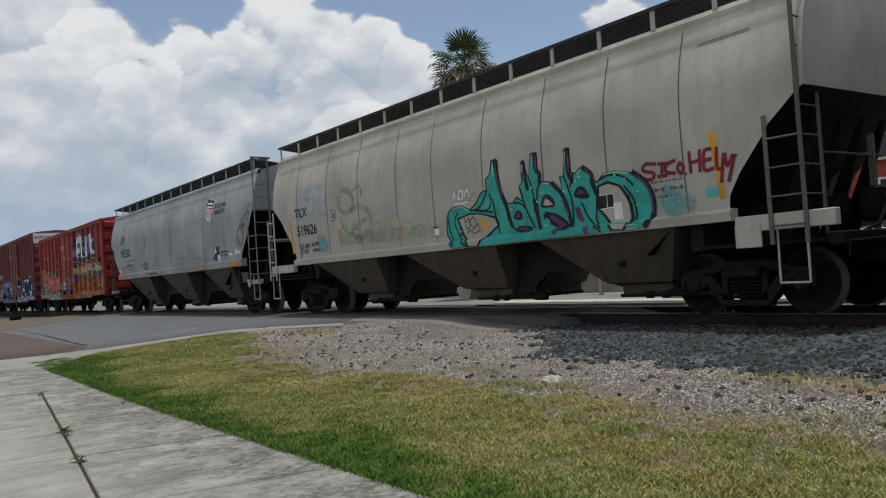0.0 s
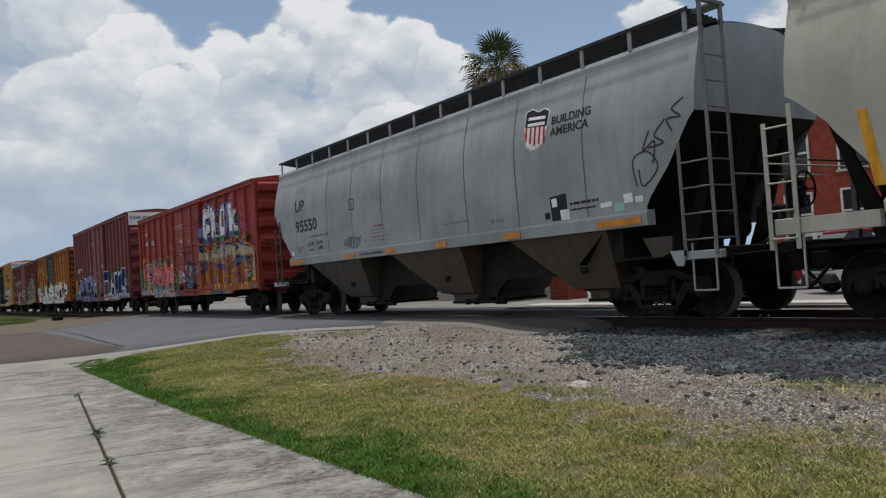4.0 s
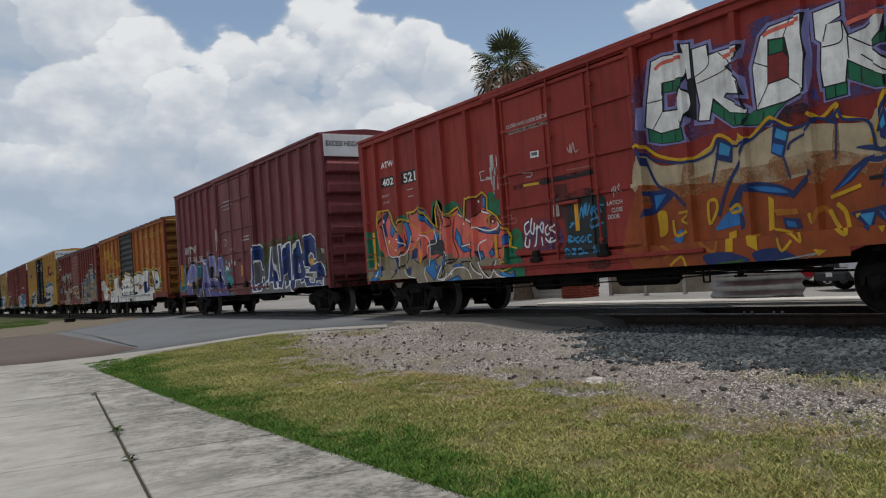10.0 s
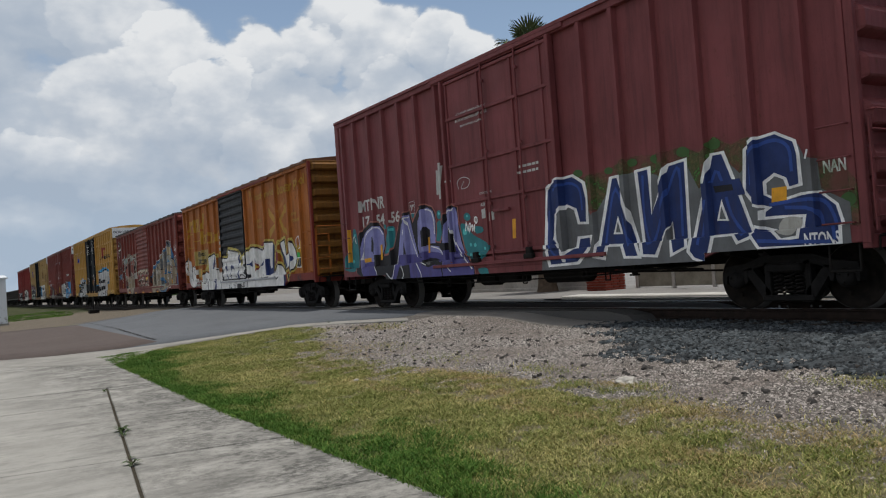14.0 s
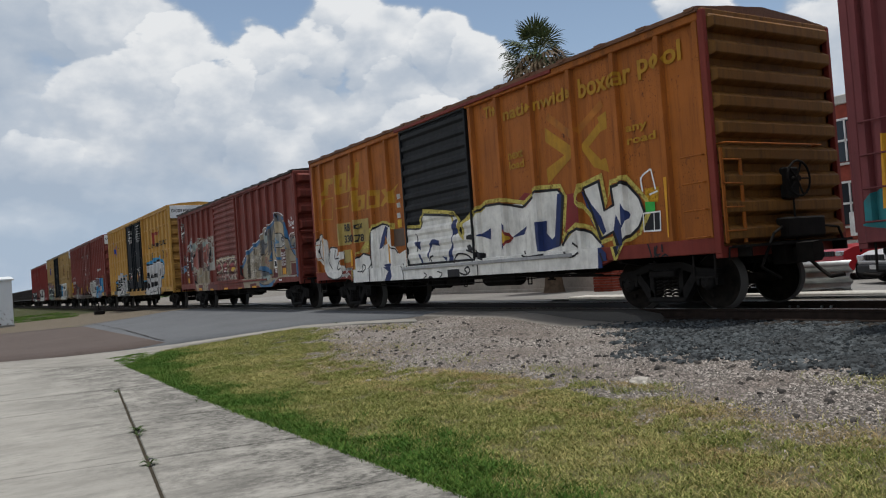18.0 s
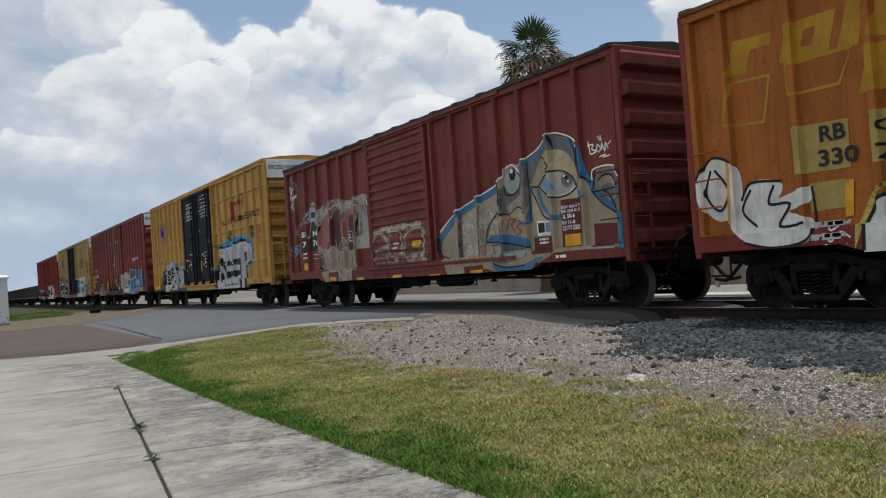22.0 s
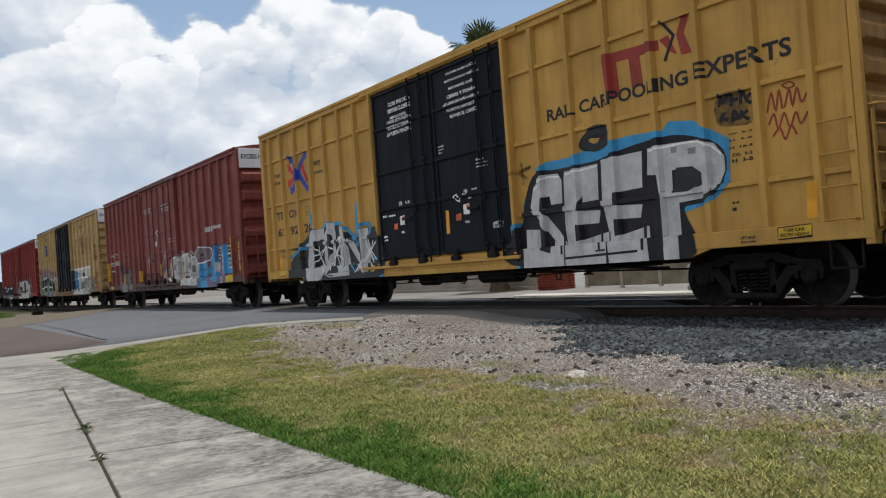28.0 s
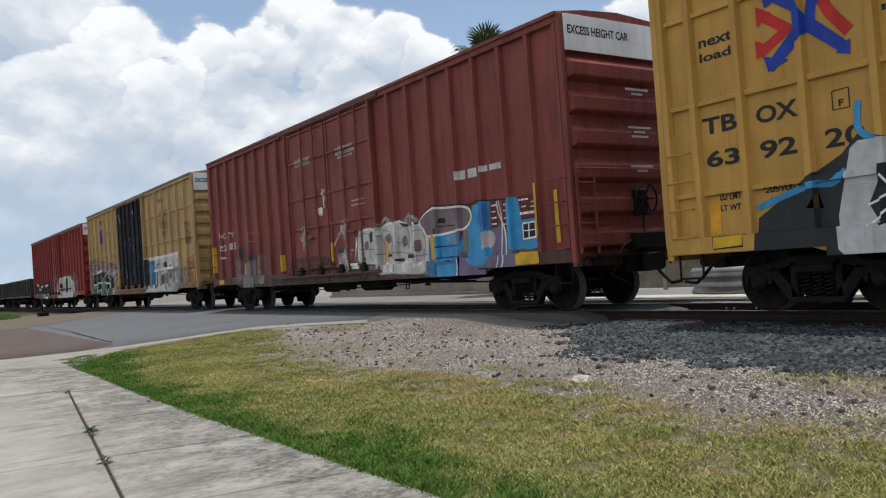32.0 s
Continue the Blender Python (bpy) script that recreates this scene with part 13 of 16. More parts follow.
art.patch("graf_grey", 2, 0, 5.88, 2.57, 6.21, 2.58, 6.84, 2.55, 7.12, 2.45, 7.28, 2.24, 7.28, 2.03, 7.14, 1.8, 6.84, 1.67, 6.42, 1.65, 6.42, 0.7, 6.13, 0.69, 6.12, 1.0, 6.12, 1.82, 6.09, 2.12, 5.84, 2.15)
art.patch("grafblack", 3, 0, 6.37, 1.98, 6.41, 2.19, 6.71, 2.17, 6.87, 2.05, 6.89, 1.88, 6.63, 1.8, 6.33, 1.81)
art.patch("graf_dark", 3, 0, 6.65, 2.45, 6.8, 2.45, 6.79, 2.35, 6.65, 2.36)
art.patch("graf_dark", 3, 0, 6.33, 2.51, 6.46, 2.51, 6.44, 2.42, 6.34, 2.42)
art.line("grafblack", 3, 0.03, 1, 3.93, 1.18, 3.91, 0.73)
art.line("grafblack", 3, 0.03, 1, 4.95, 1.32, 4.92, 0.72)
art.line("grafblack", 3, 0.03, 1, 6.12, 1.0, 6.12, 1.82)
art.line("grafblack", 3, 0.03, 1, 4.68, 1.01, 4.9, 1.02)
art.line("white", 3, 0.03, 1, 3.12, 2.22, 3.45, 2.41, 3.83, 2.39)
art.line("white", 3, 0.03, 1, 3.98, 2.41, 4.78, 2.45)
art.line("white", 3, 0.03, 1, 5.88, 2.53, 6.84, 2.52, 7.24, 2.27)
art.line("grafblack", 1, 0.14, 1, 4.52, 2.89, 4.65, 3.03, 4.93, 3.06, 5.08, 2.96, 4.97, 2.81, 4.71, 2.77, 4.52, 2.89)
art.line("blackmist", 1, 0.07, 1, 2.83, 2.77, 2.85, 2.38)
art.line("blackmist", 1, 0.07, 1, 2.59, 2.59, 3.08, 2.67)
art.line("blackmist", 1, 0.07, 1, 2.76, 2.58, 2.98, 2.45)
art.patch("grafblack", 1, 0, -7.78, 1.36, -7.01, 1.83, -6.53, 2.07, -6.29, 2.31, -5.78, 2.16, -5.22, 2.36, -4.9, 2.32, -4.6, 2.2, -3.91, 1.86, -3.49, 2.06, -3.08, 2.03, -2.55, 2.05, -2.3, 1.51, -2.24, 1.12, -2.44, 0.7, -4.62, 0.64, -7.85, 0.76)
art.line("sky", 2, 0.09, 1, -6.27, 2.68, -6.26, 2.32, -5.84, 2.13, -5.39, 2.32, -5.3, 2.74, -5.31, 2.37, -4.86, 2.27, -4.5, 2.26, -4.06, 2.0, -3.75, 1.8)
art.line("sky", 2, 0.14, 1, -3.73, 1.65, -3.63, 2.67)
art.line("sky", 2, 0.1, 1, -3.74, 1.96, -3.47, 2.11, -3.04, 2.12, -3.06, 1.91)
art.line("sky", 2, 0.09, 1, -7.76, 1.51, -7.02, 1.72, -6.68, 1.72, -6.5, 1.85)
art.line("sky", 2, 0.06, 1, -2.98, 1.22, -2.67, 1.32, -2.58, 1.54)
art.line("sky", 2, 0.06, 1, -3.98, 1.18, -3.79, 0.99)
art.line("sky", 2, 0.1, 1, -2.53, 0.78, -2.4, 0.8)
art.line("sky", 2, 0.05, 1, -5.79, 0.69, -5.61, 0.95)
art.patch("graf_grey", 3, 0, -6.62, 1.29, -6.41, 2.13, -6.3, 2.21, -5.52, 2.19, -5.5, 1.89, -6.06, 1.88, -6.09, 1.67, -6.22, 1.4, -6.08, 1.12, -5.66, 1.23, -5.39, 1.06, -5.73, 0.81, -6.46, 0.71, -6.61, 0.86)
art.patch("graf_grey", 3, 0, -5.5, 2.03, -5.22, 2.32, -4.9, 2.31, -4.84, 1.96, -4.96, 1.17, -5.42, 0.93, -5.57, 1.36)
art.patch("graf_grey", 3, 0, -4.64, 2.19, -4.31, 2.14, -4.06, 1.0, -4.68, 0.97, -4.63, 1.87)
art.patch("graf_grey", 3, 0, -4.28, 1.86, -3.9, 1.76, -3.36, 1.08, -3.45, 2.03, -3.12, 2.03, -3.08, 0.95, -3.39, 0.92, -4.17, 1.68)
art.patch("graf_grey", 3, 0, -5.52, 0.95, -4.68, 0.97, -4.06, 0.99, -4.07, 0.88, -5.24, 0.86)
art.patch("grafblack", 4, 1, -5.36, 1.46, -5.27, 1.94, -5.07, 2.01, -5.04, 1.58, -5.19, 1.29)
art.patch("grafblack", 4, 0, -5.94, 1.66, -5.79, 1.91, -5.57, 1.91, -5.61, 1.73)
art.patch("grafblack", 4, 1, -4.89, 1.05, -4.78, 1.56, -4.67, 1.42, -4.68, 1.07)
art.patch("graf_dark", 4, 0, -4.48, 2.04, -4.38, 2.03, -4.23, 1.14, -4.36, 1.08)
art.line("white", 5, 0.03, 1, -6.23, 1.39, -5.39, 1.69)
art.line("white", 5, 0.03, 1, -6.03, 1.75, -5.48, 1.07)
art.line("white", 5, 0.03, 1, -5.11, 1.18, -4.62, 1.69)
art.line("white", 5, 0.03, 1, -4.93, 1.65, -4.65, 1.09)
art.line("white", 5, 0.03, 1, -3.68, 0.97, -3.08, 1.49)
art.line("white", 5, 0.03, 1, -3.14, 1.78, -2.85, 0.98)
art.line("white", 5, 0.03, 1, -3.6, 0.97, -2.71, 1.72)
art.line("white", 5, 0.03, 1, -3.09, 1.53, -2.77, 1.22)
art.line("sky", 5, 0.03, 1, -2.8, 1.61, -2.72, 1.67, -2.76, 1.38)
art.line("sky", 5, 0.03, 1, -2.64, 1.72, -2.6, 1.64, -2.67, 1.54, -2.71, 1.63, -2.6, 1.69, -2.61, 1.36)
art.line("arrowblue", 2, 0.15, 0, -7.42, 4.44, -7.0, 4.13, -6.9, 3.83, -7.4, 3.42)
art.line("arrowblue", 2, 0.15, 0, -6.36, 4.37, -6.77, 4.11, -6.82, 3.83, -6.39, 3.43)
art.line("arrowred", 1, 0.15, 0, -7.51, 4.16, -7.13, 3.86, -7.53, 3.65)
art.line("arrowred", 1, 0.15, 0, -6.64, 4.14, -6.54, 3.92, -6.33, 3.64)
art.patch("arrowblue", 2, 0, -7.5, 4.51, -7.14, 4.34, -7.44, 4.23)
art.patch("arrowblue", 2, 0, -7.51, 3.58, -7.14, 3.45, -7.45, 3.35)
art.patch("arrowblue", 2, 0, -6.44, 4.45, -6.3, 4.43, -6.32, 4.19)
art.patch("arrowblue", 2, 0, -6.49, 3.37, -6.29, 3.51, -6.31, 3.31)
art.patch("arrowred", 1, 0, -7.58, 4.29, -7.34, 4.14, -7.58, 4.0)
art.patch("arrowred", 1, 0, -7.62, 3.83, -7.36, 3.68, -7.62, 3.56)
art.patch("arrowred", 1, 0, -6.41, 3.78, -6.27, 3.71, -6.38, 3.55)
art.patch("black", 1, 1, 2.46, 0.86, 2.59, 1.45, 2.75, 1.65, 2.88, 2.12, 3.25, 2.55, 4.21, 2.47, 5.41, 2.65, 6.34, 2.7, 6.91, 2.56, 7.25, 2.36, 7.3, 2.04, 7.1, 1.82, 6.76, 1.61, 6.5, 1.53, 6.45, 0.71)
art.patch("black", 3, 0, 6.33, 2.16, 6.67, 2.16, 6.87, 2.05, 6.79, 1.9, 6.32, 1.84)
art.line("black", 3, 0.05, 1, 3.92, 2.46, 3.85, 1.0)
art.line("black", 3, 0.05, 0, 4.84, 2.5, 4.76, 1.03)
art.line("black", 3, 0.06, 0, 5.79, 2.54, 5.7, 0.99)
art.line("black", 3, 0.04, 0, 3.9, 0.92, 5.6, 0.96)
art.word("stencil", 0, "W  8-2", 7.37, 2.518, 7.76, 2.545)
art.word("stencil", 0, "H  6-0", 7.38, 2.427, 7.75, 2.452)
art.word("stencil", 0, "H  16-9", 7.37, 2.314, 7.75, 2.349)
art.word("stencil", 0, "CG  5-2", 7.41, 2.203, 7.74, 2.247)
art.word("stencil", 0, "H  3-8", 7.4, 2.115, 7.74, 2.169)
art.patch("reflector", 0, 0, 8.5, 1.7, 8.7, 1.71, 8.68, 1.23, 8.47, 1.22)
art.patch("labelyellow", 0, 0, 8.09, 1.13, 8.58, 1.15, 8.57, 0.99, 8.08, 0.97)
art.line("black", 1, 0.014, 0, 8.09, 1.13, 8.58, 1.15, 8.57, 0.99, 8.08, 0.97, 8.09, 1.13)
art.word("stencil", 1, "THIS CAR", 8.17, 1.068, 8.48, 1.111)
art.word("stencil", 1, "EXCESS HEIGHT", 8.12, 1.003, 8.54, 1.047)
art.word("stencil", 0, "LIFT AND", 7.5, 1.014, 7.74, 1.053)
art.word("stencil", 0, "JACK HERE", 7.5, 0.950, 7.75, 0.989)
art.bar("stencil", 0, 7.35, 1.53, 7.46, 1.57)
art.bar("stencil", 0, 7.34, 1.43, 7.45, 1.49)
art.word("white", 0, "CLOSE THIS DOOR", -1.67, 4.756, -0.73, 4.846)
art.word("white", 0, "BEFORE CLOSING", -1.7, 4.600, -0.75, 4.696)
art.word("white", 0, "MAIN DOOR", -1.62, 4.446, -0.91, 4.516)
art.word("white", 0, "CIERRE ESTA PUERTA", -1.78, 4.358, -0.73, 4.428)
art.word("white", 0, "ANTES DE CERRAR", -1.75, 4.209, -0.75, 4.287)
art.word("white", 0, "LA PUERTA PRINCIPAL", -1.79, 4.069, -0.75, 4.158)
art.word("white", 0, "CLOSE AND LOCK", 0.7, 4.946, 1.77, 4.992)
art.word("white", 0, "BOTH DOORS BEFORE", 0.64, 4.792, 1.83, 4.842)
art.word("white", 0, "MOVING CAR", 0.77, 4.621, 1.66, 4.676)
art.word("white", 0, "CIERRE Y PONGA", 0.68, 4.447, 1.73, 4.522)
art.word("white", 0, "EL SEGURO EN AMBAS", 0.58, 4.300, 1.79, 4.373)
art.word("white", 0, "PUERTAS ANTES DE", 0.65, 4.166, 1.72, 4.229)
art.word("white", 0, "MOVER EL CARRO", 0.75, 4.026, 1.7, 4.096)
art.word("white", 0, "UNLATCH", 1.93, 1.687, 2.25, 1.748)
art.word("white", 0, "TO CLOSE", 1.92, 1.621, 2.24, 1.672)
art.line("black", 0, 0.05, 1, 7.25, 2.95, 7.29, 3.12, 7.31, 3.0, 7.42, 3.11)
art.line("black", 0, 0.05, 0, 7.46, 2.92, 7.47, 3.1)
art.line("black", 0, 0.05, 0, 7.46, 3.0, 7.58, 3.01)
art.line("black", 0, 0.05, 1, 7.61, 2.93, 7.64, 3.1, 7.72, 2.94)
art.line("black", 0, 0.05, 1, 7.78, 3.05, 7.7, 2.97, 7.78, 2.91)
art.line("black", 0, 0.05, 1, 7.25, 2.75, 7.34, 2.85, 7.29, 2.79, 7.4, 2.74)
art.line("black", 0, 0.05, 1, 7.45, 2.7, 7.49, 2.85, 7.55, 2.76, 7.48, 2.73)
art.line("black", 0, 0.05, 0, 7.58, 2.71, 7.62, 2.84)
art.line("black", 0, 0.05, 1, 7.72, 2.82, 7.63, 2.76, 7.73, 2.69)
art.patch("blackmist", 0, 1, 7.21, 2.71, 7.23, 3.1, 7.81, 3.07, 7.8, 2.67, 7.54, 2.63)
art.line("redscrawl", 0, 0.03, 1, 8.01, 2.72, 8.09, 2.97, 8.14, 2.73, 8.21, 2.99, 8.24, 2.73)
art.line("redscrawl", 0, 0.03, 1, 8.27, 2.74, 8.36, 2.97, 8.39, 2.75, 8.47, 2.97, 8.52, 2.77, 8.62, 2.9)
art.line("redscrawl", 0, 0.03, 1, 8.02, 2.55, 8.11, 2.68, 8.16, 2.47, 8.26, 2.67, 8.33, 2.47, 8.43, 2.65, 8.49, 2.49, 8.6, 2.63)
art.line("redscrawl", 0, 0.03, 1, 8.07, 2.38, 8.18, 2.48, 8.25, 2.32, 8.35, 2.48, 8.42, 2.35)
art.line("redscrawl", 0, 0.025, 1, 8.25, 3.05, 8.37, 3.07, 8.44, 3.01, 8.34, 2.99, 8.25, 3.05)
art = Art("tbox")
art.word("stencil", 0, "next", -8.56, 3.958, -7.98, 4.096)
art.word("stencil", 0, "load", -8.56, 3.744, -8.02, 3.875)
art.word("stencil", 0, "any", -5.88, 3.935, -5.45, 4.093)
art.word("stencil", 0, "road", -5.88, 3.730, -5.27, 3.838)
art.word("stencil", 0, "TB", -8.6, 2.670, -8.01, 2.913)
art.word("stencil", 0, "OX", -7.7, 2.671, -7.07, 2.912)
art.word("stencil", 0, "63", -8.57, 2.178, -8.01, 2.418)
art.word("stencil", 0, "92", -7.68, 2.175, -7.12, 2.425)
art.word("stencil", 0, "20", -6.73, 2.172, -6.2, 2.422)
art.line("stencil", 0, 0.014, 0, -6.59, 2.89, -6.37, 2.9, -6.37, 2.65, -6.59, 2.65, -6.59, 2.89)
art.word("stencil", 0, "F", -6.51, 2.684, -6.44, 2.769)
art.word("stencil", 0, "LD LMT", -8.39, 1.673, -8.03, 1.773)
art.word("stencil", 0, "LT WT", -8.39, 1.516, -8.05, 1.604)
art.word("stencil", 0, "205100", -7.65, 1.697, -7.19, 1.775)
art.word("stencil", 0, "80900", -7.58, 1.540, -7.2, 1.632)
art.patch("reflector", 0, 0, -8.57, 1.66, -8.39, 1.66, -8.41, 1.19, -8.59, 1.18)
art.patch("labelyellow", 0, 0, -8.51, 1.15, -8.01, 1.16, -8.01, 0.99, -8.51, 0.97)
art.line("black", 1, 0.014, 0, -8.51, 1.15, -8.01, 1.16, -8.01, 0.99, -8.51, 0.97, -8.51, 1.15)
art = Art("tbox")
art.patch("black", 3, 1, -6.18, 1.83, -5.91, 1.92, -5.76, 1.72, -5.92, 1.58, -6.13, 1.64)
art.patch("black", 3, 1, -6.1, 1.27, -5.93, 1.49, -5.64, 1.49, -5.59, 1.27, -5.82, 1.12, -6.08, 1.13)
art.patch("black", 3, 0, -5.31, 1.91, -5.13, 2.0, -5.12, 1.52, -5.28, 1.6)
art.patch("black", 3, 1, -5.06, 1.12, -4.92, 1.48, -4.75, 1.56, -4.65, 1.29, -4.74, 1.04, -4.97, 1.03)
art.line("white", 5, 0.03, 1, -6.23, 1.14, -5.79, 1.43, -5.44, 1.7)
art.line("white", 5, 0.03, 1, -5.86, 1.75, -5.79, 1.43, -5.54, 1.13)
art.line("white", 5, 0.03, 1, -5.13, 1.69, -4.89, 1.5, -4.43, 1.28)
art.line("white", 5, 0.03, 1, -5.11, 1.04, -4.86, 1.5, -4.6, 1.77)
art.line("white", 5, 0.03, 1, -3.78, 0.94, -3.09, 1.41, -2.91, 1.7)
art.line("white", 5, 0.03, 1, -3.3, 1.77, -3.09, 1.41, -2.75, 0.96)
art.patch("labelyellow", 4, 1, -2.98, 0.95, -2.89, 1.07, -2.76, 1.08, -2.8, 0.93)
art.line("black", 3, 0.03, 1, -5.8, 1.34, -5.48, 0.99, -4.99, 0.89)
art.patch("labelyellow", 1, 0, -7.01, 1.42, -6.87, 1.61, -6.81, 1.41)
art.patch("white", 2, 0, -4.75, 1.92, -4.62, 1.92, -4.63, 1.82, -4.76, 1.81)
art = Art("tbox")
art.line("white", 1, 0.03, 0, 0.79, 2.42, 0.89, 2.35, 0.88, 2.26, 0.78, 2.29, 0.72, 2.36, 0.79, 2.42)
art.patch("white", 1, 0, 0.99, 2.18, 1.2, 2.19, 1.2, 1.97, 0.99, 1.98)
art.patch("redorange", 2, 0, 1.09, 2.17, 1.19, 2.17, 1.19, 2.12, 1.1, 2.11)
art.patch("redorange", 1, 0, 0.72, 2.0, 0.9, 2.02, 0.9, 1.87, 0.72, 1.87)
art.patch("reflector", 1, 0, 0.35, 2.12, 0.47, 2.11, 0.46, 1.62, 0.34, 1.62)
art.word("white", 1, "SEAL", 1.03, 1.793, 1.19, 1.845)
art.word("white", 1, "ASD", 1.18, 2.282, 1.3, 2.319)
art.word("white", 1, "CLOSE", 1.31, 2.446, 1.49, 2.484)
art.word("white", 1, "OPEN", 1.04, 2.380, 1.17, 2.488)
art.word("white", 1, "SECURITY", 0.24, 3.476, 0.47, 3.512)
art.word("white", 1, "DEVICE", 0.24, 3.413, 0.45, 3.441)
art.word("white", 1, "ONLY", 0.25, 3.349, 0.39, 3.378)
art.word("white", 1, "OPENING", 1.52, 3.017, 1.78, 3.054)
art.word("white", 1, "MAIN W 8-4", 1.52, 2.946, 1.9, 2.967)
art.word("white", 1, "TOTAL W 16-1", 1.52, 2.875, 1.9, 2.900)
art.patch("white", 1, 0, -1.49, 2.16, -1.29, 2.18, -1.3, 1.96, -1.49, 1.96)
art.patch("redorange", 2, 0, -1.38, 2.15, -1.3, 2.15, -1.3, 2.08, -1.39, 2.08)
art.patch("redorange", 1, 0, -1.76, 2.0, -1.6, 2.02, -1.61, 1.88, -1.77, 1.87)
art.word("white", 1, "SEAL", -1.46, 1.771, -1.31, 1.815)
art.word("white", 1, "CLOSE", -1.21, 2.433, -1.03, 2.492)
art.word("white", 1, "OPEN", -1.49, 2.407, -1.35, 2.508)
art.bar("white", 1, -2.25, 2.19, -2.08, 2.26)
art.bar("white", 1, -1.99, 2.19, -1.68, 2.24)
art.bar("white", 1, -2.25, 1.71, -2.1, 1.77)
art.bar("white", 1, -2.23, 1.63, -2.09, 1.68)
art = Art("ucry")
art.bar("offwhite", 0, 5.99, 2.81, 6.7, 3.04)
art.bar("offwhite", 0, 6.85, 2.87, 7.46, 3.02)
art.word("offwhite", 0, "CLOSE THIS", -1.88, 4.303, -0.9, 4.401)
art.word("offwhite", 0, "DOOR BEFORE", -1.9, 4.180, -0.91, 4.278)
art.word("offwhite", 0, "CLOSE AND LOCK", 0.7, 4.275, 1.71, 4.358)
art.word("offwhite", 0, "BOTH DOORS", 0.68, 4.138, 1.76, 4.231)
art.word("offwhite", 0, "MOVING CAR", 0.77, 4.047, 1.61, 4.104)
art.word("offwhite", 0, "UC", -8.75, 2.555, -8.16, 2.761)
art.word("offwhite", 0, "RY", -7.84, 2.555, -7.34, 2.741)
art.word("offwhite", 0, "22", -8.65, 2.132, -8.12, 2.348)
art.word("offwhite", 0, "215", -7.92, 2.132, -7.18, 2.369)
art.line("offwhite", 0, 0.012, 0, -5.88, 2.57, -5.51, 2.58, -5.51, 2.3, -5.87, 2.29, -5.88, 2.57)
art.bar("offwhite", 0, -8.7, 1.84, -8.19, 1.94)
art = Art("ucry")
art.patch("greymist", 0, 1, 1.35, 1.38, 1.64, 1.89, 1.59, 2.01, 1.79, 2.11, 2.7, 2.13, 3.05, 2.28, 3.55, 2.15, 3.97, 2.29, 4.34, 2.11, 4.85, 1.76, 4.78, 0.86, 3.77, 0.78, 2.42, 0.91, 1.64, 1.05, 1.16, 1.1)
art.patch("graf_dark", 1, 1, 1.61, 1.97, 1.81, 2.1, 2.25, 2.12, 2.52, 2.05, 2.69, 2.12, 3.23, 2.15, 3.66, 2.15, 3.99, 2.01, 4.33, 2.05, 4.55, 1.95, 4.78, 1.77, 4.8, 1.56, 4.75, 1.36, 4.73, 1.06, 4.59, 0.88, 3.79, 0.88, 3.18, 0.91, 2.61, 0.9, 2.46, 1.13, 1.62, 1.26, 1.54, 1.6)
art.patch("weathered", 2, 1, 1.67, 1.95, 1.84, 2.07, 2.25, 2.09, 2.53, 2.02, 2.72, 2.09, 3.24, 2.12, 3.65, 2.12, 3.98, 1.99, 4.32, 2.02, 4.52, 1.93, 4.74, 1.76, 4.75, 1.57, 4.71, 1.37, 4.69, 1.06, 4.56, 0.9, 3.79, 0.91, 3.18, 0.94, 2.65, 0.93, 2.5, 1.16, 1.67, 1.28, 1.6, 1.6)
art.line("graf_white", 3, 0.05, 1, 1.6, 1.31, 1.67, 1.89, 1.9, 2.05, 2.25, 2.07, 2.55, 1.99, 2.56, 1.71, 2.44, 1.16)
art.line("graf_white", 3, 0.05, 1, 2.56, 1.71, 2.78, 2.07, 3.28, 2.1, 3.32, 1.55, 3.19, 0.99)
art.line("graf_white", 3, 0.06, 1, 3.32, 1.01, 3.44, 2.06, 3.7, 2.09, 4.02, 1.93, 3.98, 1.46, 3.87, 0.95)
art.line("graf_white", 3, 0.06, 1, 4.06, 1.06, 4.12, 1.97, 4.4, 1.99, 4.66, 1.73, 4.65, 1.37, 4.49, 1.12, 4.2, 1.08)
art.patch("mauvegrey", 3, 1, 1.97, 1.75, 2.13, 1.77, 2.13, 1.6, 1.96, 1.58)
art.patch("mauvegrey", 3, 1, 2.88, 1.85, 3.08, 1.88, 3.12, 1.7, 2.9, 1.68)
art.patch("mauvegrey", 3, 1, 3.65, 1.75, 3.83, 1.79, 3.84, 1.57, 3.66, 1.57)
art.patch("mauvegrey", 3, 1, 4.27, 1.62, 4.42, 1.65, 4.44, 1.43, 4.27, 1.41)
art.line("graf_dark", 4, 0.022, 1, 1.71, 1.93, 2.0, 1.98, 2.22, 1.87, 2.21, 1.51, 2.11, 1.29)
art.line("graf_dark", 4, 0.022, 1, 2.57, 1.99, 2.84, 1.58, 2.74, 0.98)
art.line("graf_dark", 4, 0.022, 1, 2.73, 2.0, 3.05, 1.94, 3.18, 1.67, 3.06, 1.46)
art.line("graf_dark", 4, 0.022, 1, 3.33, 2.08, 3.36, 1.66, 3.31, 0.96)
art.line("graf_dark", 4, 0.022, 1, 3.53, 1.97, 3.78, 2.0, 3.96, 1.8, 3.86, 1.47)
art.line("graf_dark", 4, 0.022, 1, 4.07, 1.95, 4.05, 1.51, 4.09, 0.98)
art.line("graf_dark", 4, 0.022, 1, 4.21, 1.86, 4.49, 1.87, 4.62, 1.57, 4.5, 1.33)
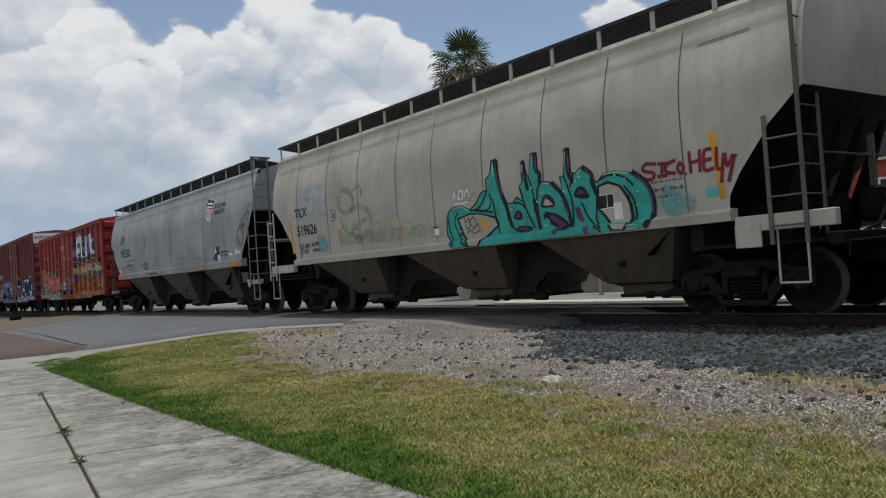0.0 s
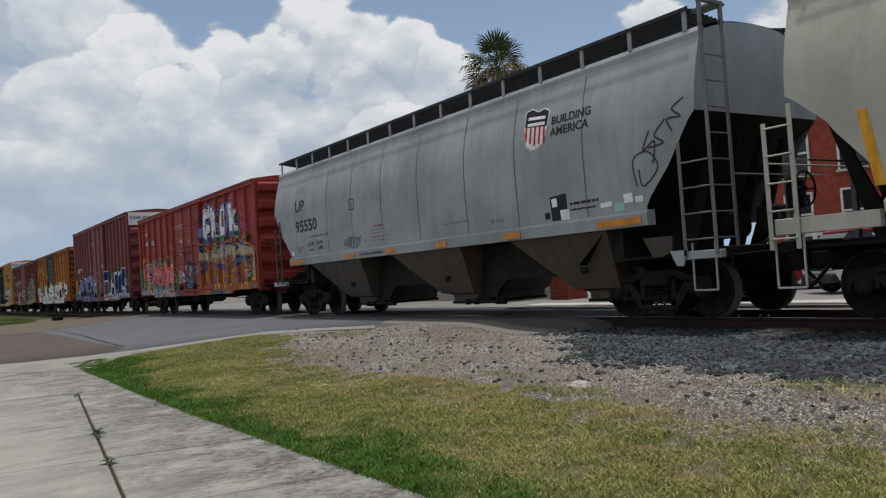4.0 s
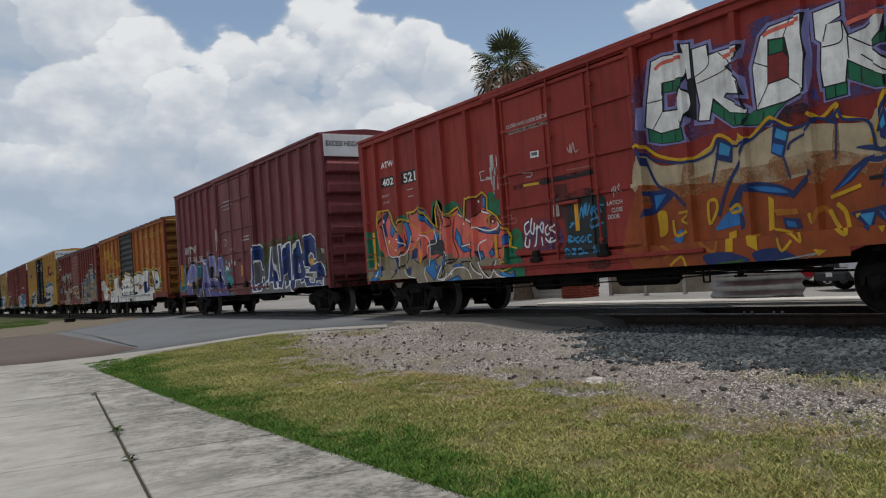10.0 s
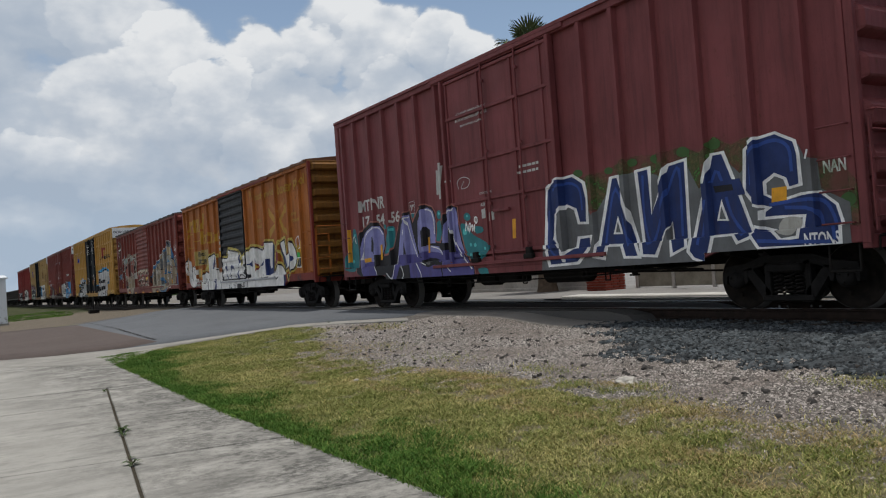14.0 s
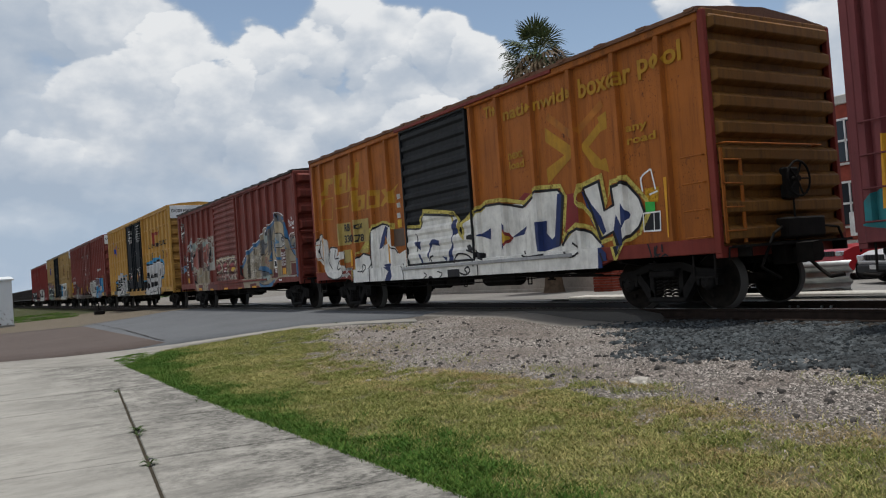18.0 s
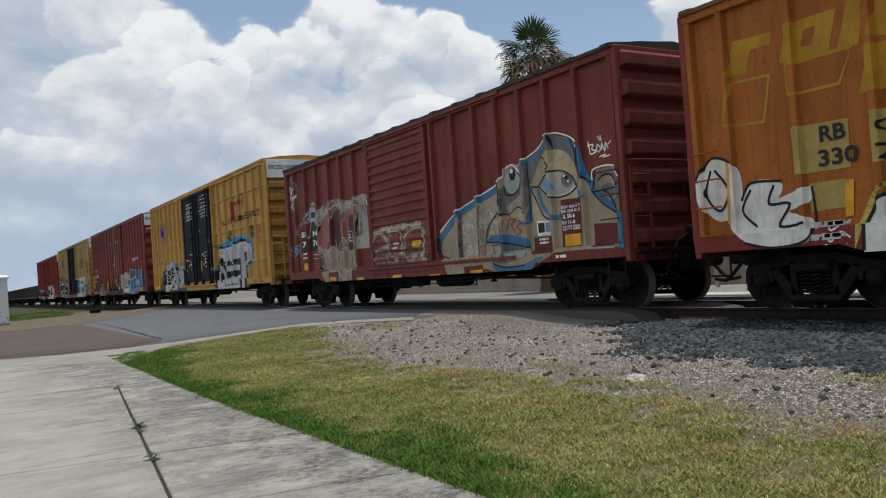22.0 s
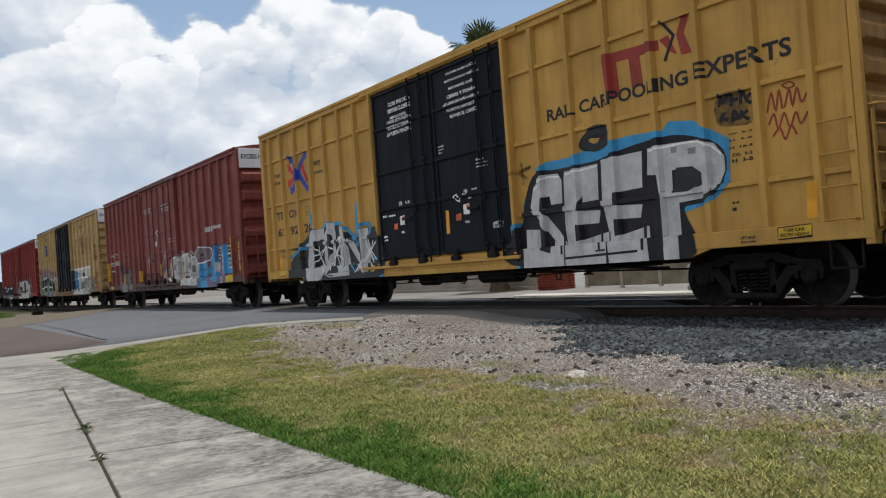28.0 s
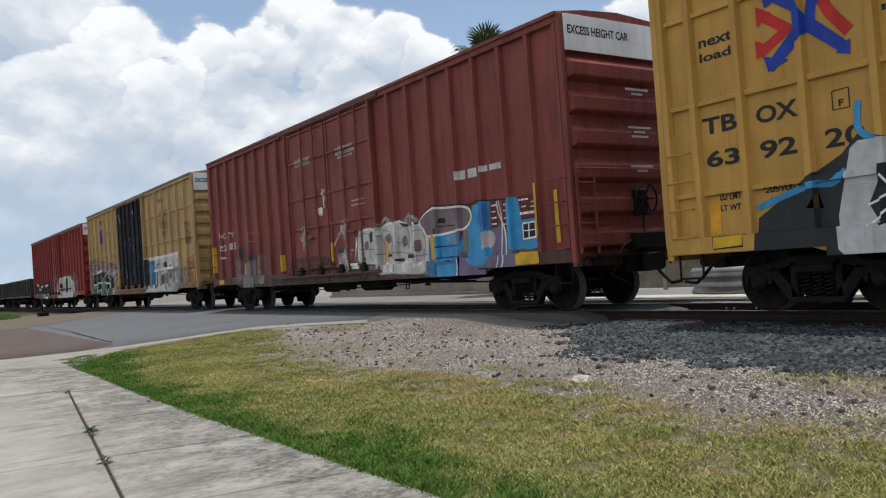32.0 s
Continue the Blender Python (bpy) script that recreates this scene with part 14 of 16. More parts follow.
art.line("graf_dark", 4, 0.022, 1, 1.71, 1.59, 2.51, 1.56)
art.line("graf_dark", 4, 0.022, 1, 2.6, 1.42, 3.45, 1.42, 4.14, 1.34)
art.line("graf_dark", 4, 0.022, 1, 3.48, 1.65, 3.89, 1.64)
art.line("graf_dark", 4, 0.022, 1, 4.23, 1.29, 4.68, 1.31)
art.patch("darkgrey", 4, 0, 2.23, 1.99, 2.37, 1.99, 2.36, 1.75, 2.22, 1.74)
art.patch("darkgrey", 4, 0, 3.55, 2.13, 3.94, 2.05, 3.97, 1.98, 3.66, 2.03)
art.patch("darkgrey", 4, 0, 2.91, 1.4, 3.14, 1.4, 3.13, 1.34, 2.92, 1.34)
art.patch("darkgrey", 4, 0, 3.35, 1.28, 3.69, 1.27, 3.68, 1.2, 3.34, 1.22)
art.patch("darkgrey", 4, 0, 3.83, 1.35, 4.24, 1.34, 4.23, 1.26, 3.84, 1.26)
art.patch("graf_white", 3, 0, 1.53, 1.97, 1.57, 1.78, 1.4, 1.38)
art.patch("graf_white", 3, 0, 1.21, 1.27, 1.61, 1.26, 1.59, 1.11, 1.19, 1.13)
art.patch("graf_white", 3, 0, 3.12, 1.29, 3.28, 1.28, 3.24, 0.96, 3.1, 0.97)
art.patch("graf_white", 3, 0, 3.68, 1.21, 3.83, 1.2, 3.83, 0.95, 3.66, 0.96)
art.patch("graf_white", 3, 0, 2.8, 1.26, 2.93, 1.26, 2.98, 0.97, 2.82, 0.98)
art.line("whitemist", 1, 0.07, 1, 2.7, 2.15, 2.94, 2.29, 3.13, 2.14)
art.line("whitemist", 1, 0.07, 1, 3.8, 2.11, 3.97, 2.3, 4.06, 2.11, 4.27, 2.2, 4.37, 2.05)
art.patch("denim", 1, 0, 4.75, 1.71, 5.2, 1.73, 6.03, 1.72, 6.02, 1.39, 5.91, 0.72, 4.99, 0.72, 4.74, 0.86)
art.patch("sky", 2, 1, 4.89, 1.68, 5.72, 1.71, 5.82, 1.5, 5.78, 1.16, 5.3, 1.13, 4.96, 1.2)
art.patch("sky", 2, 0, 5.12, 1.04, 5.89, 1.06, 5.87, 0.76, 5.12, 0.74)
art.patch("paleblue", 3, 1, 5.45, 1.62, 5.84, 1.69, 5.86, 1.4, 5.69, 1.46)
art.line("navy", 3, 0.025, 0, 4.99, 1.45, 5.81, 1.44)
art.line("navy", 3, 0.025, 0, 4.98, 1.2, 5.9, 1.2)
art.line("navy", 3, 0.025, 0, 5.08, 1.09, 5.07, 0.77)
art.line("navy", 3, 0.025, 0, 5.44, 1.2, 5.65, 1.21, 5.64, 1.12, 5.43, 1.12)
art.patch("mauvegrey", 3, 0, 4.41, 2.09, 4.61, 2.21, 4.96, 2.31, 5.45, 2.28, 5.95, 2.26, 6.27, 2.2, 6.38, 2.09, 6.36, 1.93, 6.14, 1.78, 5.72, 1.74, 5.2, 1.71, 4.75, 1.71, 4.54, 1.86)
art.line("graf_white", 4, 0.05, 1, 4.41, 2.09, 4.61, 2.21, 4.96, 2.31, 5.45, 2.28, 5.95, 2.26, 6.27, 2.2, 6.38, 2.09, 6.36, 1.93, 6.14, 1.78, 5.72, 1.74, 5.2, 1.71, 4.75, 1.71, 4.54, 1.86, 4.41, 2.09)
art.line("black", 4, 0.03, 1, 4.32, 2.02, 4.56, 2.21, 4.97, 2.35, 5.45, 2.32, 6.04, 2.29, 6.43, 2.26, 6.59, 2.31, 7.05, 2.27, 7.62, 2.24)
art.patch("darkgrey", 5, 0, 4.97, 1.88, 5.15, 1.87, 5.15, 1.73, 4.97, 1.74)
art.patch("black", 5, 0, 5.2, 2.07, 5.46, 2.06, 5.45, 1.95, 5.19, 1.97)
art.line("black", 5, 0.02, 1, 5.18, 1.89, 5.74, 1.88, 5.9, 1.89)
art.line("mauve", 5, 0.03, 1, 5.95, 2.23, 5.96, 1.97)
art.patch("mauve", 1, 0, 5.98, 1.29, 6.52, 1.33, 6.78, 1.29, 7.15, 1.32, 7.57, 1.2, 7.53, 0.85, 6.58, 0.84, 6.52, 0.68, 5.94, 0.72)
art.patch("palepink", 2, 1, 6.74, 1.6, 6.97, 1.67, 7.07, 1.57, 7.02, 1.42, 6.78, 1.29, 6.7, 1.39)
art.patch("sky", 1, 0, 6.43, 2.22, 6.86, 2.28, 6.85, 1.89, 6.67, 1.35, 6.0, 1.29, 6.06, 1.72, 6.36, 1.88)
art.patch("denim", 2, 0, 6.9, 2.27, 7.15, 2.26, 7.16, 1.72, 7.05, 1.67, 6.87, 1.7)
art.line("graf_white", 4, 0.04, 1, 5.88, 1.71, 5.86, 1.4, 5.9, 1.01, 5.85, 0.72)
art.line("graf_white", 4, 0.04, 1, 7.26, 2.23, 7.3, 1.98, 7.47, 1.61, 7.44, 1.03, 7.32, 0.86)
art.patch("orange", 5, 0, 6.12, 1.74, 6.21, 1.75, 6.2, 1.28, 6.09, 1.28)
art.line("black", 4, 0.03, 0, 6.64, 0.91, 7.18, 0.9)
art.patch("reflector", 6, 0, 4.82, 1.74, 4.97, 1.74, 4.97, 1.17, 4.83, 1.17)
art.patch("reflector", 6, 0, 2.88, 1.72, 2.99, 1.73, 2.95, 1.22, 2.85, 1.22)
art.patch("whitemist", 1, 1, -1.66, 2.42, -1.36, 2.42, -1.27, 2.22, -1.45, 1.85, -1.62, 1.73, -1.7, 1.99)
art.patch("whitemist", 1, 1, 0.71, 2.31, 1.17, 2.45, 1.22, 2.21, 0.99, 2.05, 0.9, 1.88, 0.76, 2.01)
art.patch("whitemist", 1, 1, 0.55, 1.66, 1.23, 1.56, 1.04, 1.1, 0.52, 1.06)
art.line("graf_white", 2, 0.05, 1, -0.23, 3.39, -0.19, 3.14, -0.17, 2.85)
art.patch("graf_white", 2, 0, -0.56, 2.87, -0.33, 2.89, -0.3, 2.72, -0.53, 2.72)
art.patch("darkgrey", 3, 0, 0.52, 1.71, 0.82, 1.71, 0.8, 1.56, 0.49, 1.56)
art.patch("grime", 1, 0, -4.03, 1.01, -2.51, 1.0, -2.33, 1.13, 4.64, 0.86, 4.65, 0.76, 4.71, 0.7, 5.92, 0.69, 5.92, 0.65, -4.08, 0.73)
art.patch("grime", 1, 1, -2.59, 1.51, -0.34, 1.53, 0.42, 1.25, 1.67, 1.25, 1.62, 0.93, -2.51, 1.04)
art.line("whitemist", 1, 0.06, 1, 0.25, 1.76, 0.85, 2.21, 0.99, 1.72, 1.33, 1.6)
art.line("whitemist", 1, 0.05, 1, -1.87, 2.41, -1.61, 1.87, -1.13, 2.18)
art.patch("redmist", 0, 0, 2.64, 0.84, 3.62, 0.85, 3.6, 0.7, 2.68, 0.69)
art.patch("sky", 1, 1, 6.12, 1.55, 6.33, 2.03, 6.73, 2.23, 7.04, 2.2, 6.95, 1.1, 6.3, 1.03)
art.patch("sky", 1, 1, 7.5, 1.3, 7.65, 2.19, 7.9, 2.21, 8.13, 2.07, 8.0, 1.32, 7.74, 1.23)
art.patch("blue", 2, 1, 6.59, 1.85, 6.68, 2.2, 6.91, 2.21, 6.86, 1.78)
art.patch("sky", 1, 1, 7.78, 1.57, 7.98, 1.79, 8.41, 1.76, 8.43, 1.27, 7.91, 1.25)
art.patch("mauve", 1, 1, 5.83, 0.76, 6.04, 1.27, 6.78, 1.16, 7.66, 1.26, 7.88, 0.96, 7.39, 0.79)
art.patch("mauve", 1, 1, 6.97, 1.25, 7.07, 1.69, 7.51, 1.71, 7.49, 1.22)
art.patch("palepink", 2, 1, 6.85, 1.38, 6.92, 1.6, 7.1, 1.62, 7.13, 1.44, 6.98, 1.32)
art.line("white", 4, 0.03, 1, 7.31, 2.24, 7.39, 1.84, 7.3, 1.11, 7.19, 0.87)
art.patch("platered", 3, 0, 7.05, 2.24, 7.27, 2.25, 7.25, 1.71, 7.03, 1.7)
art.bar("white", 4, 7.08, 2.14, 7.24, 2.18)
art.bar("white", 4, 7.07, 2.02, 7.22, 2.05)
art.bar("white", 4, 7.07, 1.89, 7.23, 1.93)
art.bar("white", 4, 7.06, 1.77, 7.22, 1.81)
art.patch("platered", 3, 0, 7.44, 2.23, 7.61, 2.23, 7.59, 1.68, 7.42, 1.68)
art.bar("white", 4, 7.47, 2.13, 7.6, 2.15)
art.bar("white", 4, 7.46, 2.01, 7.59, 2.03)
art.bar("white", 4, 7.46, 1.86, 7.59, 1.89)
art.bar("white", 4, 7.45, 1.74, 7.58, 1.77)
art.patch("platered", 3, 0, 7.91, 2.26, 8.43, 2.25, 8.46, 1.8, 7.98, 1.79)
art.bar("white", 4, 7.94, 2.16, 8.23, 2.2)
art.bar("white", 4, 8.01, 2.03, 8.17, 2.06)
art.bar("white", 4, 7.95, 1.89, 8.4, 1.95)
art.bar("white", 4, 8.3, 2.1, 8.44, 2.13)
art.bar("white", 4, 8.28, 2.01, 8.44, 2.03)
art.patch("black", 4, 0, 8.01, 1.72, 8.37, 1.73, 8.37, 1.44, 8.01, 1.42)
art.line("white", 5, 0.03, 0, 8.01, 1.72, 8.37, 1.73, 8.37, 1.44, 8.01, 1.42, 8.01, 1.72)
art.line("white", 5, 0.03, 0, 8.19, 1.72, 8.17, 1.42)
art.line("white", 5, 0.02, 0, 8.01, 1.58, 8.37, 1.58)
art.patch("yellow", 4, 0, 8.45, 2.44, 8.55, 2.44, 8.53, 1.45, 8.43, 1.43)
art.patch("yellow", 4, 0, 8.93, 2.25, 9.02, 2.26, 9.04, 1.3, 8.93, 1.29)
art.patch("labelyellow", 4, 0, 7.84, 1.18, 8.5, 1.17, 8.51, 0.94, 7.83, 0.93)
art.patch("yellow", 4, 0, 0.11, 1.87, 0.23, 1.88, 0.23, 1.37, 0.11, 1.36)
art.patch("yellow", 4, 0, -3.33, 1.71, -3.09, 1.71, -3.08, 1.22, -3.32, 1.21)
art.patch("yellow", 4, 0, -9.33, 2.31, -9.13, 2.32, -9.11, 1.39, -9.38, 1.37)
art.line("offwhite", 1, 0.07, 0, -0.12, 3.34, -0.13, 3.08)
art.patch("offwhite", 1, 1, -0.53, 2.81, -0.28, 2.86, -0.31, 2.66, -0.51, 2.68)
art.bar("offwhite", 1, 1.38, 2.86, 2.08, 2.88)
art.bar("offwhite", 1, 1.36, 2.74, 2.06, 2.76)
art.patch("greypaint", 1, 0, -6.44, 1.6, -5.51, 1.69, -5.58, 0.76, -6.48, 0.72)
art.patch("greymist", 1, 1, -7.31, 1.71, -6.43, 1.7, -6.39, 1.22, -7.19, 0.86, -7.3, 1.25)
art.patch("dark", 1, 0, -6.97, 2.09, -6.44, 2.1, -6.53, 1.8, -6.99, 1.81)
art.patch("dark", 1, 0, -5.97, 1.87, -5.56, 1.86, -5.54, 1.69, -5.94, 1.68)
art.patch("greymist", 1, 1, -5.35, 1.68, -4.63, 1.7, -4.73, 0.8, -5.41, 0.82)
art.patch("grime", 1, 0, -9.69, 0.91, -4.72, 0.89, -4.77, 0.62, -9.69, 0.7)
art.patch("reflector", 2, 0, -6.44, 1.6, -6.36, 1.61, -6.39, 1.22, -6.53, 1.23)
art.patch("labelyellow", 2, 0, -8.81, 1.1, -8.3, 1.1, -8.33, 0.95, -8.8, 0.95)
art.line("rustmark", 1, 0.05, 1, -5.79, 2.62, -5.74, 2.3)
art.line("greymist", 1, 0.05, 1, -5.1, 1.87, -4.88, 1.28)
art.line("greymist", 1, 0.05, 1, -4.27, 1.79, -4.19, 1.07)
art.line("greymist", 1, 0.04, 1, -7.83, 1.6, -7.66, 1.17)
art = Art("yell")
art.patch("greymist", 0, 0, -10.1, 2.82, -6.56, 2.76, -3.27, 2.4, -3.5, 0.85, -5.77, 0.66, -9.64, 0.77)
art.patch("mauvefade", 1, 1, -9.82, 2.7, -7.04, 2.73, -3.54, 2.32, -3.59, 1.63, -9.25, 1.8)
art.patch("whitemist", 1, 0, -9.13, 2.23, -3.26, 2.11, -3.58, 0.85, -9.04, 0.77)
art.patch("darkgrey", 1, 1, -8.99, 2.01, -7.69, 2.07, -4.57, 1.91, -4.65, 0.77, -8.93, 0.8)
art.line("mintgrey", 2, 0.1, 1, -8.89, 0.93, -8.82, 1.9, -7.71, 2.02, -7.99, 1.34, -8.61, 1.25)
art.line("graf_white", 2, 0.1, 1, -7.79, 0.86, -7.63, 1.97, -6.76, 2.04, -6.84, 0.9)
art.line("mintgrey", 2, 0.1, 1, -6.38, 0.89, -6.39, 1.72, -5.22, 1.89, -5.26, 0.92, -6.04, 1.3)
art.line("graf_white", 2, 0.1, 1, -8.87, 1.36, -6.9, 1.52, -4.71, 1.37)
art.line("graf_white", 2, 0.1, 1, -5.41, 1.99, -4.9, 1.47, -5.51, 0.78)
art.line("brightgreen", 2, 0.1, 1, -8.29, 1.67, -7.51, 1.01, -5.99, 1.5)
art.patch("weathered", 0, 0, 2.25, 2.37, 3.37, 2.4, 7.12, 2.37, 7.1, 1.78, 7.01, 0.81, 4.66, 0.83, 2.29, 0.85)
art.patch("greymist", 1, 1, 5.71, 1.76, 8.3, 1.73, 8.11, 0.83, 5.51, 0.83)
art.patch("denim", 1, 0, 2.92, 2.21, 3.63, 2.22, 3.74, 1.33, 3.36, 1.0, 2.86, 1.1)
art.patch("sky", 2, 0, 3.19, 2.03, 3.62, 2.03, 3.61, 1.42, 3.2, 1.26)
art.patch("dark", 1, 0, 2.4, 2.32, 2.88, 2.32, 2.76, 1.1, 2.3, 0.9)
art.patch("dark", 1, 0, 3.92, 2.0, 4.49, 2.06, 4.24, 1.57, 4.28, 1.07, 3.8, 0.95)
art.patch("dark", 1, 0, 4.93, 2.04, 5.5, 2.09, 5.57, 1.77, 5.0, 1.71)
art.patch("dark", 1, 0, 5.74, 1.92, 6.3, 1.97, 6.3, 1.34, 5.76, 1.36)
art.patch("dark", 1, 0, 4.52, 1.52, 5.26, 1.62, 5.25, 1.17, 4.57, 1.06)
art.line("graf_white", 2, 0.12, 1, 2.72, 2.31, 4.99, 2.32, 7.12, 2.37)
art.line("graf_white", 2, 0.12, 1, 3.68, 1.76, 4.87, 1.79, 6.53, 1.81)
art.patch("whitemist", 1, 0, 2.12, 1.81, 2.89, 1.78, 2.7, 0.97, 2.03, 0.86)
art.patch("burntfade", 0, 1, 4.84, 4.26, 5.27, 4.26, 5.28, 3.65, 4.75, 3.61)
art.patch("burntfade", 0, 1, 5.55, 4.23, 5.97, 4.23, 5.82, 3.28, 5.41, 3.23)
art.patch("burntfade", 0, 1, 8.41, 3.46, 8.89, 3.46, 8.98, 2.74, 8.5, 2.7)
art.patch("burntfade", 0, 1, 8.34, 1.96, 9.44, 2.13, 9.28, 0.74, 7.08, 0.7)
art.patch("violet", 0, 0, -6.5, 4.37, -6.14, 4.34, -6.23, 3.67, -6.53, 3.59)
art.patch("burntfade", 0, 0, -3.49, 1.24, 1.99, 1.25, 1.88, 0.77, -3.61, 0.75)
art.patch("greypaint", 1, 0, -6.1, 0.76, 5.77, 0.78, 5.74, 0.62, -6.15, 0.56)
art.line("graf_white", 2, 0.05, 1, -2.17, 4.84, -1.89, 4.39)
art.line("graf_white", 2, 0.05, 1, 0.62, 4.76, 0.76, 4.34)
art.line("greymist", 2, 0.1, 1, -0.06, 3.45, 0.03, 3.08)
art.line("greymist", 2, 0.1, 1, 1.34, 3.44, 1.45, 3.17)
art.line("greymist", 2, 0.1, 1, -1.19, 3.34, -1.07, 3.05)
art.line("greymist", 2, 0.1, 1, -2.44, 2.18, -2.12, 1.59)
art.line("greymist", 2, 0.1, 1, 0.21, 2.34, 0.27, 1.7)
art.line("greymist", 2, 0.1, 1, 0.43, 2.96, 0.61, 2.84)
art.line("greymist", 2, 0.1, 1, -1.14, 2.03, -1.07, 1.56)
art.line("black", 2, 0.05, 1, 2.24, 5.14, 2.24, 2.33, 2.03, 0.86)
art.patch("grime", 0, 0, 4.56, 4.87, 5.53, 4.8, 5.5, 4.67, 4.64, 4.71)
art.patch("grime", 0, 0, -6.45, 4.88, -5.9, 4.86, -5.98, 4.58, -6.44, 4.6)
art = Art("red8")
art.patch("darkgrey", 0, 0, -9.59, 1.87, -2.13, 1.98, -1.91, 0.77, -8.87, 0.66)
art.line("graf_white", 1, 0.16, 1, -8.05, 0.74, -8.0, 1.84, -6.61, 1.46, -5.33, 1.89, -5.4, 0.75)
art.line("graf_white", 1, 0.16, 1, -4.32, 1.7, -4.62, 0.91, -3.2, 0.95, -2.91, 1.73, -4.32, 1.7)
art.patch("greymist", 0, 0, -1.39, 2.18, 7.41, 2.3, 7.41, 0.74, -1.29, 0.66)
art.patch("weathered", 1, 1, 1.1, 1.98, 4.4, 2.17, 5.95, 1.86, 5.85, 0.75, 0.95, 0.7)
art.line("darkgrey", 2, 0.1, 1, 2.11, 1.83, 2.49, 0.79)
art.line("darkgrey", 2, 0.1, 1, 4.07, 2.03, 3.97, 0.9)
art.line("darkgrey", 2, 0.1, 1, 5.1, 1.75, 5.04, 0.76)
art.line("darkgrey", 2, 0.1, 1, 1.17, 1.32, 5.78, 1.37)
art.patch("grime", 0, 0, -10.41, 0.85, 9.2, 0.91, 9.13, 0.67, -10.15, 0.48)


# ---- sidewalk: slabs with tooled joints ----
SLAB = 1.72


def joint_y(x):
    """The lengthwise joint drifts a little across the walk."""
    return 1.46 - 0.125 * (x + 7.1)


def edge_y(x):
    return blend(2.79, 3.05, (-x - 10) / 8)


def sidewalk():
    walk_ob = tagged(new("sidewalk"), "stained pale concrete sidewalk of jointed slabs", "sidewalk", kind="structure")
    bed = Shape()
    bed.box(-22.2, 6.4, -3.08, 2.7, -0.12, -0.014)
    part("bedding", bed, M["joint"], walk_ob)
    xs = [-22.3, -20.2, -18.0, -15.9, -13.15, -11.3, -9.62, -7.37, -5.4, -3.4, -1.4, 0.6, 2.6, 4.6, 6.6]
    n = 0
    for a, b in zip(xs, xs[1:]):
        rows = []
        ja, jb = min(joint_y(a), edge_y(a) - 0.2), min(joint_y(b), edge_y(b) - 0.2)
        if a < -13.2:
            rows.append(((-3.1, edge_y(a)), (-3.1, edge_y(b))))
        else:
            rows += [((ja, edge_y(a)), (jb, edge_y(b))), ((-3.1, ja), (-3.1, jb))]
        for (a0, a1), (b0, b1) in rows:
            g, gl = 0.010, 0.013
            skew = 0.17
            pts = [(a + g, a0 + gl), (b - g, b0 + gl), (b - g, b1 - gl), (a + g, a1 - gl)]
            pts = [(px + skew * (py - 1.5), py) for px, py in pts]
            z = 0.004 * math.sin(n * 2.4)
            c = 0.007
            cx, cy = sum(p[0] for p in pts) / 4, sum(p[1] for p in pts) / 4
            top = [(px + (c if px < cx else -c), py + (c if py < cy else -c), z) for px, py in pts]
            mid = [(px, py, z - 0.009) for px, py in pts]
            low = [(px, py, -0.1) for px, py in pts]
            s = Shape()
            s.add(top + mid + low, [(0, 1, 2, 3)] + [(i, 4 + i, 4 + (i + 1) % 4, (i + 1) % 4) for i in range(4)] + [(4 + i, 8 + i, 8 + (i + 1) % 4, 4 + (i + 1) % 4) for i in range(4)])
            part("slab", s, M["walk"], walk_ob)
            n += 1


M["joint"] = plain("joint_dirt", (0.045, 0.038, 0.026), 0.95, 0, 0.4, 12, 0.01)
sidewalk()


# ---- grass, weeds, stones ----
def scatter_mesh(name, verts, faces, mat, tri):
    """A large mesh straight from arrays."""
    me = bpy.data.meshes.new(name)
    nv, nf = len(verts), len(faces)
    me.vertices.add(nv)
    me.vertices.foreach_set("co", np.asarray(verts, np.float32).ravel())
    me.loops.add(nf * tri)
    me.loops.foreach_set("vertex_index", np.asarray(faces, np.int32).ravel())
    me.polygons.add(nf)
    me.polygons.foreach_set("loop_start", np.arange(0, nf * tri, tri, dtype=np.int32))
    me.materials.append(mat)
    me.update(calc_edges=True)
    me.validate()
    return me


RNG = np.random.default_rng(7)


def ground_zs(x, y):
    return np.array([ground_z(a, b) for a, b in zip(x, y)])


def patchy(x, y, scale, seed):
    return np.array([noise.fractal((a * scale, b * scale, seed), 1.0, 2.0, 4) for a, b in zip(x, y)])


def grass_upper(x):
    """Where the grass gives way to crushed stone."""
    pts = [(-19.4, 7.4), (-17.5, 7.3), (-14.6, 6.0), (-12.5, 5.35), (-11.0, 5.2), (-8.4, 5.4), (-6.7, 5.65), (-5.2, 5.35), (-4.3, 5.2), (-3.3, 5.2), (4, 5.4)]
    return np.interp(x, [p[0] for p in pts], [p[1] for p in pts])


